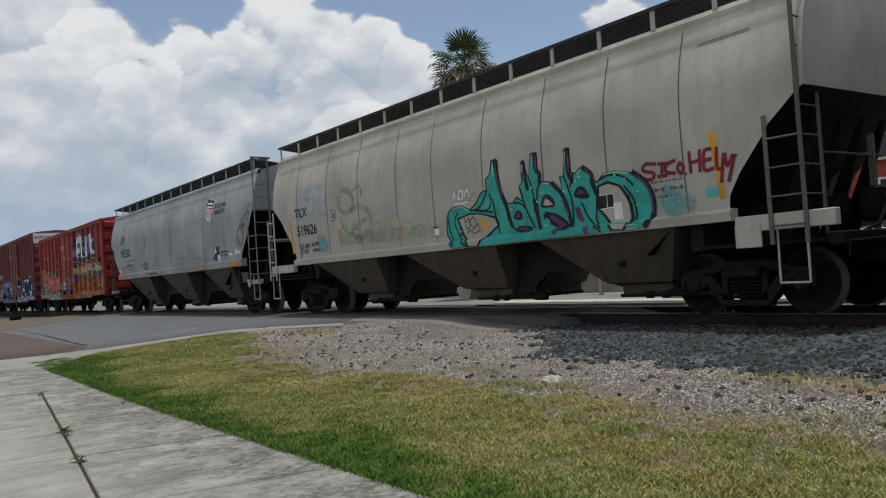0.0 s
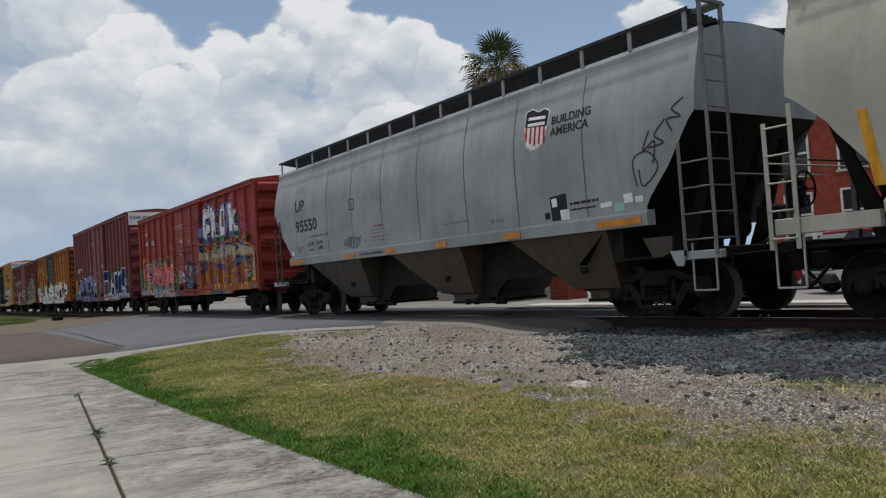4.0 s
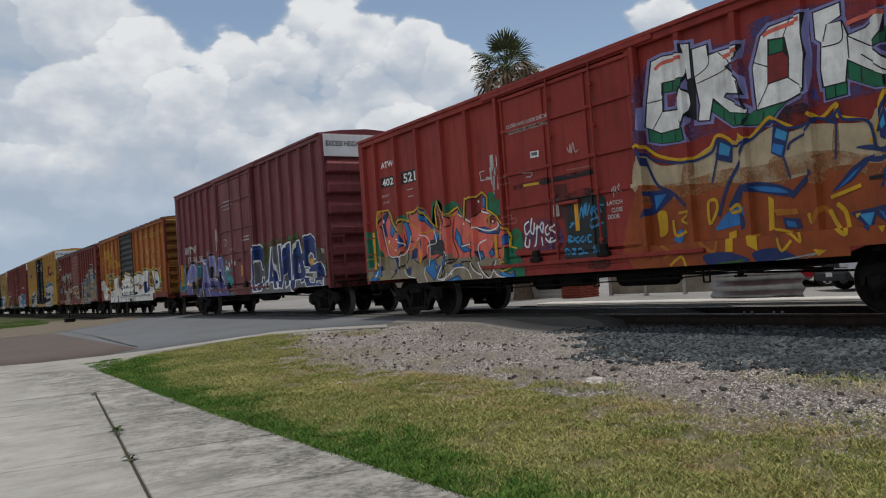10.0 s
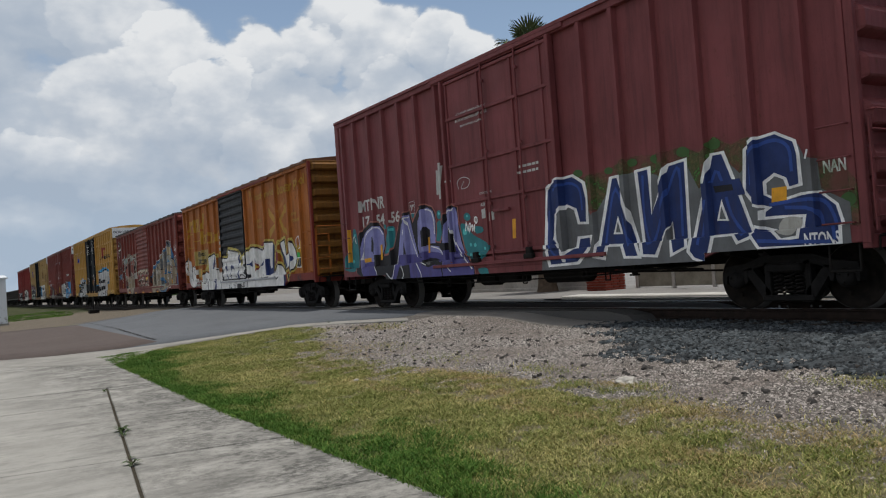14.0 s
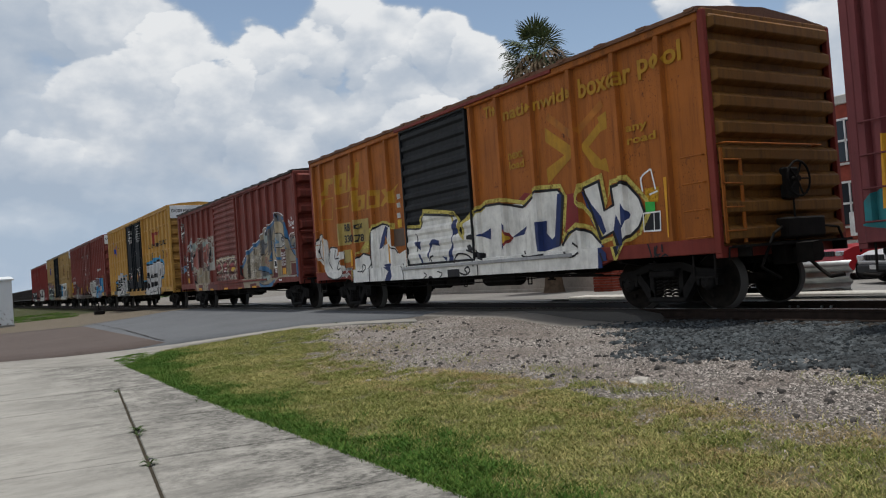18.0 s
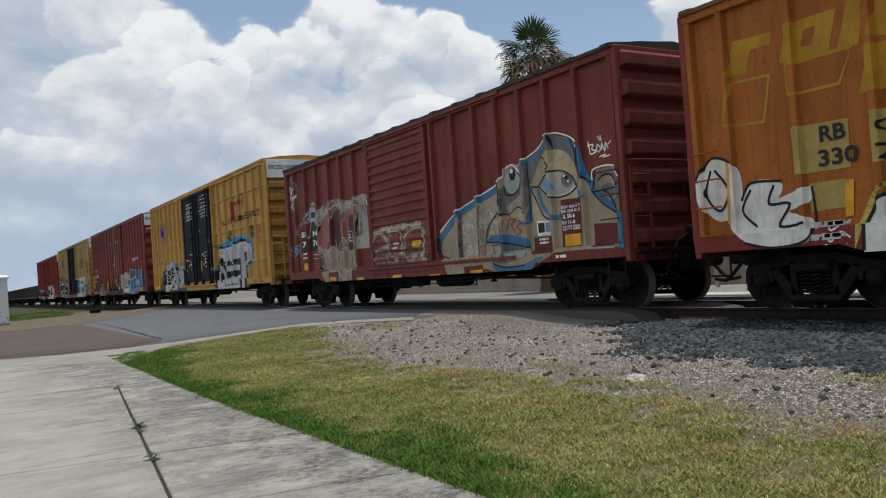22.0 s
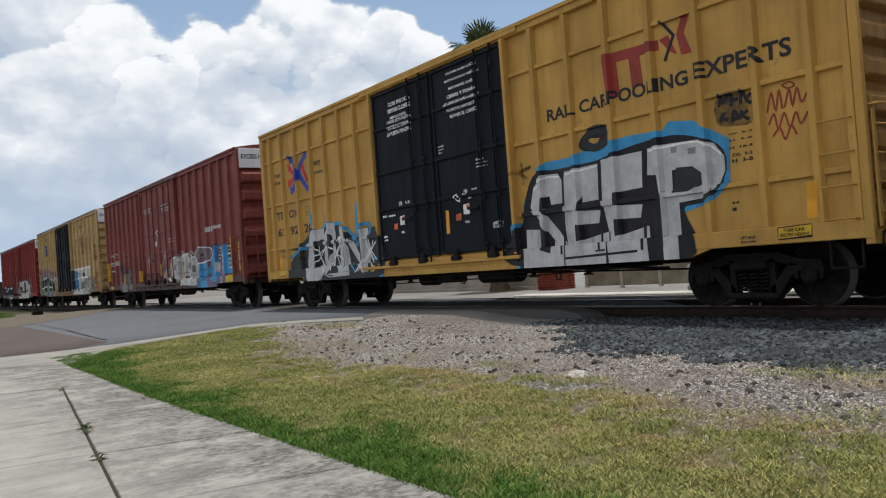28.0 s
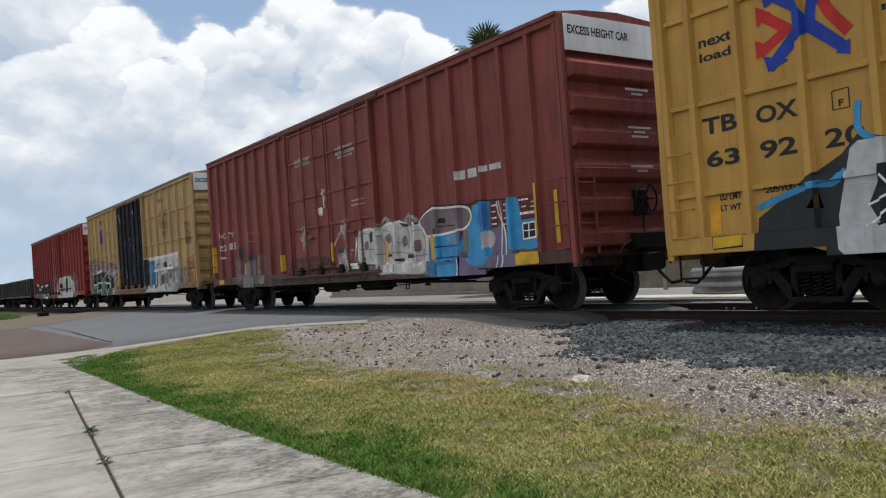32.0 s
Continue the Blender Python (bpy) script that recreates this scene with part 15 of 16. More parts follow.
def blades(name, x, y, h, w, lean, mat, label):
    """Narrow bent blades of two faces each."""
    n = len(x)
    z = ground_zs(x, y) - 0.02
    a = RNG.uniform(0, 2 * np.pi, n)
    d = RNG.uniform(0, 2 * np.pi, n)
    l = h * lean * RNG.uniform(0.3, 1.3, n)
    dx, dy = np.cos(a) * w, np.sin(a) * w
    lx, ly = np.cos(d) * l, np.sin(d) * l
    v = np.zeros((n, 4, 3))
    v[:, 0] = np.stack([x, y, z], 1)
    v[:, 1] = np.stack([x + dx + lx * 0.4, y + dy + ly * 0.4, z + h * 0.62], 1)
    v[:, 2] = np.stack([x - dx + lx * 0.4, y - dy + ly * 0.4, z + h * 0.62], 1)
    v[:, 3] = np.stack([x + lx, y + ly, z + h], 1)
    base = np.arange(n)[:, None] * 4
    f = np.concatenate([base + [0, 1, 2], base + [2, 1, 3]])
    ob = part(name, scatter_mesh(name, v.reshape(-1, 3), f, mat, 3), None)
    return tagged(ob, label, "grass", kind="stuff")


def grass_material(name, green, straw, bias):
    k = Mat(name, 0.75, 0, 0.2)
    i, p = k.island(), k.noise(0.9, 4, 0.6)
    t = k.math("ADD", k.math("MULTIPLY", i, 0.8), k.math("MULTIPLY", k.math("SUBTRACT", p, 0.5), 1.8))
    col = k.mix(k.span(t, bias - 0.3, bias + 0.35), green, straw)
    col = k.mix(k.span(k.noise(5, 4, 0.6, shift=3), 0.42, 0.66, 0, 0.45), col, mul(green, 0.75))
    j = k.math("FRACT", k.math("MULTIPLY", i, 37.7))
    col = k.mix(k.span(j, 0.5, 1.0, 0, 0.5), col, mul(green, 0.55))
    col = k.mix(k.span(j, 0.16, 0.0, 0, 0.8), col, mul(straw, 1.35))
    k.color(col)
    return k.m


M["grass_lush"] = grass_material("edge_grass", (0.060, 0.142, 0.022), (0.17, 0.235, 0.052), 0.62)
M["grass_dry"] = grass_material("dry_verge_grass", (0.165, 0.205, 0.050), (0.50, 0.435, 0.185), 0.50)

# the verge: thick and green at the sidewalk, thin and straw-coloured towards the stones
n_ = 1150000
gx = RNG.uniform(-19.6, 1.5, n_)
gy = RNG.uniform(2.6, 7.6, n_)
keep = (gy > np.array([edge_y(v) for v in gx]) - 0.03 + RNG.normal(0, 0.02, n_)) & (gy < grass_upper(gx) + RNG.normal(0, 0.30, n_))
corner = (gx < -16.5) & (gy > 3.0 + (gx + 19.9) * 0.0) & (gx < -19.0)
gx, gy = gx[keep & ~corner], gy[keep & ~corner]
pn = patchy(gx, gy, 1.1, 2.0)
pm = patchy(gx, gy, 3.2, 5.0)
depth = (gy - 2.8) / np.maximum(grass_upper(gx) - 2.8, 0.5)
dens = np.clip(1.15 - 0.55 * depth + 0.9 * pn * (0.4 + depth) + 1.5 * pm * (0.3 + depth), 0.02, 1.0)
keep = RNG.random(len(gx)) < dens
gx, gy, depth, pn, pm = gx[keep], gy[keep], depth[keep], pn[keep], pm[keep]
lush = (depth + RNG.normal(0, 0.07, len(gx)) - 0.16 * pn - 0.10 * pm) < np.interp(gx, [-18, -16, -13, -8, -5.5, -3.5, -1], [0.26, 0.24, 0.14, 0.12, 0.22, 0.10, 0.04])
hh = RNG.uniform(0.016, 0.044, len(gx)) * np.where(lush, 1.3, 0.95) * (1 + 0.5 * np.clip(pm, -0.6, 1.0))
blades("grass_edge", gx[lush], gy[lush], hh[lush], 0.0034, 1.1, M["grass_lush"], "thick green grass along the sidewalk edge")
blades("grass_verge", gx[~lush], gy[~lush], hh[~lush], 0.0030, 1.3, M["grass_dry"], "thin sun-dried grass on the verge")
n_ = 26000
gx = RNG.uniform(-78, -52, n_)
gy = RNG.uniform(3.6, 9.3, n_)
keep = (patchy(gx, gy, 0.4, 8.0) > 0.05) & (gx < -58.0) & (gy < 8.3)
blades("grass_far", gx[keep], gy[keep], RNG.uniform(0.04, 0.12, keep.sum()), 0.012, 0.7, M["grass_lush"], "dark green grass beside the track past the road")
# dry tufts on the stones
tx, ty = [], []
for cx, cy, r, m in ((-4.3, 7.0, 0.35, 500), (-4.0, 7.25, 0.25, 300), (-7.9, 6.25, 0.3, 350), (-6.0, 6.0, 0.15, 160), (-3.0, 5.75, 0.4, 500), (-15.6, 8.0, 0.5, 500), (-10.2, 6.3, 0.45, 260), (-12.6, 6.6, 0.5, 240)):
    tx.append(RNG.normal(cx, r, m))
    ty.append(RNG.normal(cy, r * 0.45, m))
tx, ty = np.concatenate(tx), np.concatenate(ty)
blades("grass_tufts", tx, ty, RNG.uniform(0.02, 0.07, len(tx)), 0.003, 1.3, M["grass_dry"], "small dry tufts of grass among the stones")
M["grass_dead"] = grass_material("dead_grass", (0.25, 0.19, 0.075), (0.50, 0.39, 0.19), 0.40)
tx, ty = [], []
for cx, cy, rx, ry, m in ((-8.4, 5.5, 0.6, 0.14, 4500), (-5.0, 5.35, 0.35, 0.18, 2600), (-6.3, 5.95, 0.3, 0.08, 700), (-3.3, 5.2, 0.5, 0.2, 2200), (-3.2, 6.9, 0.4, 0.14, 1500), (-11.5, 5.1, 1.2, 0.2, 3000), (-13.5, 5.9, 0.9, 0.3, 2200), (-15.2, 7.9, 0.5, 0.2, 700), (-4.1, 4.35, 0.45, 0.12, 2600), (-5.9, 4.75, 0.6, 0.10, 2600), (-3.0, 4.0, 0.4, 0.10, 1800), (-8.9, 4.5, 0.9, 0.14, 3000), (-7.0, 5.1, 0.7, 0.10, 2600), (-12.0, 4.4, 1.2, 0.2, 3200)):
    tx.append(RNG.normal(cx, rx, m))
    ty.append(RNG.normal(cy, ry, m))
tx, ty = np.concatenate(tx), np.concatenate(ty)
blades("dead_grass", tx, ty, RNG.uniform(0.012, 0.042, len(tx)), 0.0028, 1.9, M["grass_dead"], "brown dead grass where the verge meets the stones")


def stones(name, x, y, r, mat, label, sink=0.3, base=None, chunky=False):
    """Crushed stones: squashed, cornered lumps half sunk in the bed."""
    n = len(x)
    z = (ground_zs(x, y) if base is None else base) - 0.02
    if chunky:
        o = np.array([[1, 0.8, -0.6], [-0.9, 1, -0.6], [-1, -0.8, -0.6], [0.9, -1, -0.6], [0.7, 0.5, 0.7], [-0.6, 0.7, 0.6], [-0.7, -0.5, 0.7], [0.5, -0.7, 0.6]]) * 0.8
        f0 = np.array([[4, 5, 6], [4, 6, 7], [0, 1, 5], [0, 5, 4], [1, 2, 6], [1, 6, 5], [2, 3, 7], [2, 7, 6], [3, 0, 4], [3, 4, 7]])
    else:
        o = np.array([[1, 0, -0.3], [-1, 0, -0.3], [0, 1, -0.3], [0, -1, -0.3], [0.35, 0.2, 0.8], [-0.4, -0.1, 0.75]], float)
        f0 = np.array([[0, 2, 4], [2, 5, 4], [2, 1, 5], [1, 3, 5], [3, 4, 5], [3, 0, 4]])
    q = len(o)
    v = o[None] * RNG.uniform(0.65, 1.15, (n, q, 1)) + RNG.normal(0, 0.17, (n, q, 3))
    v[..., 0] *= RNG.uniform(0.8, 1.5, (n, 1))
    tip = RNG.normal(0, 0.45, n)
    v[..., 2] += v[..., 0] * tip[:, None] * (0.6 if chunky else 0.3)
    a = RNG.uniform(0, 2 * np.pi, n)
    c, s = np.cos(a), np.sin(a)
    vx = v[..., 0] * c[:, None] - v[..., 1] * s[:, None]
    vy = v[..., 0] * s[:, None] + v[..., 1] * c[:, None]
    v = np.stack([vx, vy, v[..., 2] * RNG.uniform(0.45, 0.95, (n, 1))], -1) * r[:, None, None]
    v += np.stack([x, y, z + r * sink], 1)[:, None]
    f = (np.arange(n)[:, None, None] * q + f0[None]).reshape(-1, 3)
    ob = part(name, scatter_mesh(name, v.reshape(-1, 3), f, mat, 3), None)
    return tagged(ob, label, "stones", kind="stuff")


def stone_material(name, dark, light, warm):
    k = Mat(name, 0.9, 0, 0.3)
    i = k.island()
    col = k.mix(k.span(i, 0.0, 1.0), dark, light)
    col = k.mix(k.span(k.noise(1.2, 5), 0.42, 0.62, 0, 0.6), col, warm)
    col = k.mix(k.span(k.noise(60, 3), 0.4, 0.7, 0, 0.45), col, mul(dark, 0.8))
    k.color(col)
    return k.m


M["gravel"] = stone_material("limestone_gravel", (0.032, 0.029, 0.027), (0.54, 0.497, 0.455), (0.21, 0.172, 0.150))
M["ballast"] = stone_material("granite_ballast", (0.006, 0.009, 0.011), (0.132, 0.150, 0.160), (0.034, 0.036, 0.038))
M["chips"] = stone_material("soil_stained_chips", (0.05, 0.042, 0.034), (0.34, 0.30, 0.25), (0.15, 0.12, 0.09))
M["dark_stone"] = stone_material("dark_stones", (0.025, 0.023, 0.022), (0.08, 0.075, 0.07), (0.05, 0.045, 0.04))

n_ = 330000
sx, sy = RNG.uniform(-19.5, 1.5, n_), RNG.uniform(4.4, 10.3, n_)
lim = np.where(sx < -10.3, 9.66 + RNG.normal(0, 0.22, n_), 10.2)
lim = np.where(sx < -15.8, 8.75 + (sx + 15.8) * 0.35, lim)
keep = (sy > grass_upper(sx) - 0.15 + RNG.normal(0, 0.35, n_)) & (sy < lim) & (RNG.random(n_) < 0.85)
sx, sy = sx[keep], sy[keep]
stones("gravel", sx, sy, 0.0045 + 0.0125 * RNG.random(len(sx)) ** 2.2, M["gravel"], "pale crushed limestone gravel beside the track")
# loose chips on the bare patches of the verge
n_ = 60000
sx, sy = RNG.uniform(-17.0, 1.0, n_), RNG.uniform(3.3, 5.6, n_)
keep = (patchy(sx, sy, 3.2, 5.0) + 0.5 * patchy(sx, sy, 1.1, 2.0) < -0.12) & (RNG.random(n_) < np.clip((sy - 3.2) / 1.6, 0, 1))
stones("gravel_chips", sx[keep], sy[keep], RNG.uniform(0.003, 0.009, keep.sum()), M["chips"], "small pale stone chips on bare soil in the grass")
n_ = 46000
sx, sy = RNG.uniform(-11.4, 2.5, n_), RNG.uniform(7.2, 10.75, n_)
edge = np.interp(sx, [-11.4, -10.4, -9.2, -7.9, -6.2, 3], [10.5, 9.75, 8.7, 7.75, 7.45, 7.5])
keep = RNG.random(n_) < np.clip((sy - edge + 0.35) / 1.1 + 0.8 * patchy(sx, sy, 1.2, 4.0), 0, 1)
sx, sy = sx[keep], sy[keep]
stones("ballast", sx, sy, 0.014 + 0.030 * RNG.random(len(sx)) ** 1.5, M["ballast"], "blue-grey granite ballast at the rail", 0.5, None, True)
n_ = 9000
sx, sy = RNG.uniform(-10.0, 4, n_), RNG.uniform(10.8, 13.1, n_)
stones("ballast_bed", sx, sy, RNG.uniform(0.02, 0.045, n_), M["ballast"], "granite ballast between the ties", 0.6, np.full(n_, 0.235), True)
n_ = 700
sx, sy = RNG.uniform(-17.5, 0, n_), RNG.uniform(5.6, 9.2, n_)
keep = sy < np.where(sx < -10.3, 8.9, 9.4)
stones("dark_stones", sx[keep], sy[keep], RNG.uniform(0.012, 0.04, keep.sum()) , M["dark_stone"], "dark stray stones on the gravel", 0.4, None, True)


def rock():
    s = Shape()
    bm = bmesh.new()
    bmesh.ops.create_icosphere(bm, subdivisions=3, radius=1.0)
    for v in bm.verts:
        k = 1 + 0.35 * noise.fractal(v.co * 1.6, 1.0, 2.0, 4)
        v.co = Vector((v.co.x * 0.115 * k, v.co.y * 0.075 * k, max(-0.02, v.co.z * 0.07 * k)))
    me = bpy.data.meshes.new("stone")
    bm.to_mesh(me)
    bm.free()
    me.materials.append(M["pale_rock"])
    ob = new("rock", me)
    ob.matrix_basis = pose(-6.30, 6.08, ground_z(-6.3, 6.08) - 0.01, 0, 0, 25)
    tagged(ob, "pale broken chunk of limestone on the gravel", "rock")
    for x, y, k, a in ((-9.58, 4.62, 0.3, 50),):
        c = ob.copy()
        scene.collection.objects.link(c)
        c.matrix_basis = pose(x, y, ground_z(x, y), 0, 0, a) @ Matrix.Scale(k, 4)
        tagged(c, "small white stone lying in the dry grass", "rock")


M["pale_rock"] = plain("pale_limestone", (0.50, 0.47, 0.42), 0.9, 0, 0.25, 10, 0.01)
rock()


M["weed"] = plain("weed_leaf", (0.045, 0.075, 0.022), 0.7, 0, 0.3, 20)


def weed(x, y, n, size, name, label):
    """A low rosette of pointed leaves."""
    s = Shape()
    z = max(0.0, ground_z(x, y))
    vs, fs = [(0, 0, 0.004)], []
    for i in range(n):
        a = random.uniform(0, 2 * math.pi)
        l = size * random.uniform(0.5, 1.0)
        up = random.uniform(0.1, 0.8)
        c, d = math.cos(a), math.sin(a)
        w, j = l * 0.11, len(vs)
        vs += [(c * l * 0.5 + d * w, d * l * 0.5 - c * w, l * up * 0.7), (c * l * 0.5 - d * w, d * l * 0.5 + c * w, l * up * 0.7), (c * l, d * l, l * up * 0.5)]
        fs += [(0, j, j + 1), (j + 1, j, j + 2)]
    s.add(vs, fs)
    ob = part(name, s, M["weed"], None, "", Matrix.Translation((x, y, z)))
    tagged(ob, label, "weed", "weeds in the joints")


for x, y, n, sz in ((-12.5, 2.10, 14, 0.10), (-8.85, 1.70, 30, 0.12), (-8.6, 1.66, 14, 0.10), (-7.12, 1.46, 22, 0.10), (-7.4, 1.50, 8, 0.06), (-10.4, 2.68, 10, 0.07)):
    weed(x, y, n, sz, "weed", "small green weed growing in a sidewalk joint")
for x, y, n, sz in ((-18.4, 8.1, 16, 0.13), (-15.3, 8.4, 12, 0.10)):
    weed(x, y, n, sz, "weed", "tuft of weeds at the end of the gutter")


# ---- beyond the track ----
M["wall"] = concrete("painted_block_wall", (0.50, 0.49, 0.45), 0.4, False)
M["kerb"] = concrete("bright_kerb", (0.55, 0.54, 0.50), 0.3, False)
M["brick"] = plain("red_brick", (0.26, 0.060, 0.040), 0.85, 0, 0.25, 3.0, 0.004)
M["mortar"] = plain("mortar", (0.33, 0.29, 0.25), 0.95, 0, 0.2)
M["glass"] = plain("dark_glass", (0.025, 0.03, 0.035), 0.08, 0, 0.1, 1.0, 0.0, 0.6)
M["silver"] = plain("silver_car_paint", (0.58, 0.59, 0.61), 0.28, 0.25, 0.06, 2.0)
M["redcar"] = plain("red_car_paint", (0.34, 0.02, 0.025), 0.28, 0.1, 0.08, 2.0)
M["alloy"] = plain("bright_alloy", (0.66, 0.67, 0.68), 0.4, 0.25, 0.08)
M["chrome"] = plain("chrome", (0.6, 0.6, 0.62), 0.15, 1.0, 0.05)
M["plastic"] = plain("dark_plastic", (0.025, 0.026, 0.028), 0.6, 0, 0.15)
M["panel"] = plain("dull_fence_panel", (0.27, 0.26, 0.21), 0.6, 0, 0.35, 2.0)
M["bark"] = plain("palm_bark", (0.16, 0.125, 0.09), 0.9, 0, 0.35, 6.0, 0.02)
M["frond"] = plain("palm_green", (0.075, 0.100, 0.042), 0.55, 0, 0.4, 3.0)
M["dead"] = plain("dead_frond", (0.20, 0.15, 0.095), 0.8, 0, 0.35, 3.0)
M["leaf"] = plain("broad_leaf", (0.045, 0.085, 0.022), 0.6, 0, 0.45, 1.0)
FAR_Z = 0.38


def far_side():
    k = part("kerb", Shape().box(-16.5, 40, 13.75, 14.35, FAR_Z - 0.1, FAR_Z + 0.075, 0.02), M["kerb"])
    tagged(k, "sunlit pale concrete kerb beyond the rails", "kerb", kind="structure")
    w = tagged(new("wall_north"), "pale painted block wall beyond the street", "wall", kind="structure")
    part("wall_face", Shape().box(-34, -18.9, 17.2, 17.45, FAR_Z, FAR_Z + 2.3, 0.02), M["wall"], w)
    part("wall_cap", Shape().box(-34.05, -18.85, 17.15, 17.5, FAR_Z + 2.3, FAR_Z + 2.38, 0.01), M["wall"], w)
    part("wall_foot", Shape().box(-34, -18.9, 17.1, 17.2, FAR_Z, FAR_Z + 0.14, 0.01), M["kerb"], w)
    # red brick pier at the end of the wall, laid in courses
    pier = thing("brick_pier", "red brick pier at the end of the pale wall", "pier", "", Matrix.Translation((-18.2, 16.9, FAR_Z)))
    part("core", Shape().box(-0.37, 0.37, -0.37, 0.37, 0, 1.9), M["mortar"], pier)
    br = Shape().box(-0.115, 0.115, -0.055, 0.055, 0, 0.066, 0.006).mesh("brick", M["brick"])
    for i in range(24):
        for side in range(4):
            for j in range(3):
                off = -0.26 + j * 0.245 + (0.06 if i % 2 else -0.02)
                m = Matrix.Rotation(side * math.pi / 2, 4, "Z") @ Matrix.Translation((off, -0.345, i * 0.078 + 0.005))
                part("brick", br, None, pier, "", m)
    f = thing("panel_fence", "low fence of dull panels between white posts", "fence", "", Matrix.Translation((-17.6, 17.6, FAR_Z)))
    post = Shape().box(-0.05, 0.05, -0.05, 0.05, 0, 1.5, 0.01).mesh("post", M["kerb"])
    pan = Shape().box(0.05, 1.35, -0.02, 0.02, 0.06, 1.35, 0.008).mesh("panel", M["panel"])
    for i in range(4):
        part("post", post, None, f, "", Matrix.Translation((i * 1.4, 0, 0)))
        if i < 3:
            part("panel", pan, None, f, "", Matrix.Translation((i * 1.4, 0, 0)))


def brick_building():
    """Two-storey red brick house front with sash windows and a white sign board."""
    b = thing("brick_building", "red brick building with white-framed windows across the street", "building", "", Matrix.Translation((-20.0, 29.6, FAR_Z)))
    W, Hh = 26.0, 6.2
    part("wall", Shape().box(0, W, 0, 8, -0.4, Hh, 0.02), M["brick"], b)
    part("parapet", Shape().box(-0.1, W + 0.1, -0.1, 8.1, Hh, Hh + 0.35, 0.03), M["kerb"], b)
    part("plinth", Shape().box(-0.04, W + 0.04, -0.06, 8, 0, 1.0, 0.02), M["wall"], b)
    for r, z in enumerate((1.6, 4.0)):
        for i in range(9):
            x = 1.0 + i * 2.35
            fr = Shape()
            fr.box(x, x + 1.1, -0.05, 0.02, z, z + 1.6)
            win = part("window", fr, M["glass"], b)
            for bx in ((x - 0.06, x + 0.02, z - 0.05, z + 1.65), (x + 1.08, x + 1.16, z - 0.05, z + 1.65), (x, x + 1.1, z + 1.57, z + 1.65), (x, x + 1.1, z + 0.76, z + 0.84), (x + 0.52, x + 0.58, z, z + 1.6)):
                part("frame_bar", Shape().box(bx[0], bx[1], -0.1, -0.02, bx[2], bx[3], 0.006), M["white"], win)
            part("sill", Shape().box(x - 0.12, x + 1.22, -0.16, 0.0, z - 0.14, z - 0.05, 0.01), M["kerb"], win)
    board = part("sign_board", Shape().box(1.6, 8.2, -0.35, -0.25, 1.15, 2.05, 0.01), M["white"], b, "long white sign board with dark lettering")
    sg = Shape()
    for row, z in enumerate((1.66, 1.28)):
        for i in range(12):
            if (i + row) % 5 != 4:
                sg.box(1.9 + i * 0.5, 2.2 + i * 0.5, -0.358, -0.349, z, z + 0.26)
    part("lettering", sg, M["stencil"], board)


def white_house():
    h = thing("white_house", "white clapboard house beyond the street", "house", "", Matrix.Translation((8.5, 24, FAR_Z)))
    part("wall", Shape().box(0, 14, 0, 8, 0, 4.6, 0.02), M["white"], h)
    lap = Shape().box(0, 14, -0.03, 0.0, 0, 0.16).mesh("clapboard", M["white"])
    for i in range(26):
        part("clapboard", lap, None, h, "", pose(0, -0.005, i * 0.175, 6, 0, 0))
    part("roof", Shape().prism_x([(-0.5, 4.5), (4, 6.6), (8.5, 4.5), (8.5, 4.65), (4, 6.8), (-0.5, 4.65)], -0.4, 14.4), M["roof_grey"], h)


def guardrail():
    g = thing("guardrail", "short galvanised corrugated guardrail on the far kerb", "guardrail", "", Matrix.Translation((-10.42, 14.30, FAR_Z)))
    s = Shape()
    prof = [(0.00, 0.10), (0.09, 0.17), (0.09, 0.23), (0.0, 0.30), (0.0, 0.34), (0.09, 0.41), (0.09, 0.47), (0.0, 0.54), (0.0, 0.58), (0.09, 0.65), (0.09, 0.71), (0.0, 0.79)]
    n = 14
    vs = []
    for i in range(n + 1):
        x = -1.10 + 2.20 * i / n
        bow = 0.34 * (x / 1.10) ** 2
        for d, z in prof:
            vs.append((x, bow - d, z * 0.86 - 0.05))
    m = len(prof)
    s.add(vs, [(i * m + j, (i + 1) * m + j, (i + 1) * m + j + 1, i * m + j + 1) for i in range(n) for j in range(m - 1)], True)
    s.add([(x, y + 0.012, z) for x, y, z in vs], [(i * m + j, i * m + j + 1, (i + 1) * m + j + 1, (i + 1) * m + j) for i in range(n) for j in range(m - 1)], True)
    part("beam", s, M["galv"], g)
    for x in (-0.55, 0.55):
        part("post", Shape().box(x - 0.08, x + 0.08, 0.17, 0.33, 0, 0.60, 0.01), M["tie"], g)
    for x in (0.72, 0.95):
        part("block", Shape().box(x - 0.08, x + 0.08, -0.02, 0.16, 0, 0.09, 0.01), M["tie"], g)
    bits = Shape()
    bits.cyl((0.1, 0.12, 0.55), (0.1, 0.12, 0.72), 0.035, n=8)
    bits.box(0.0, 0.2, 0.06, 0.18, 0.60, 0.67, 0.01)
    part("bracket", bits, M["galv"], g)


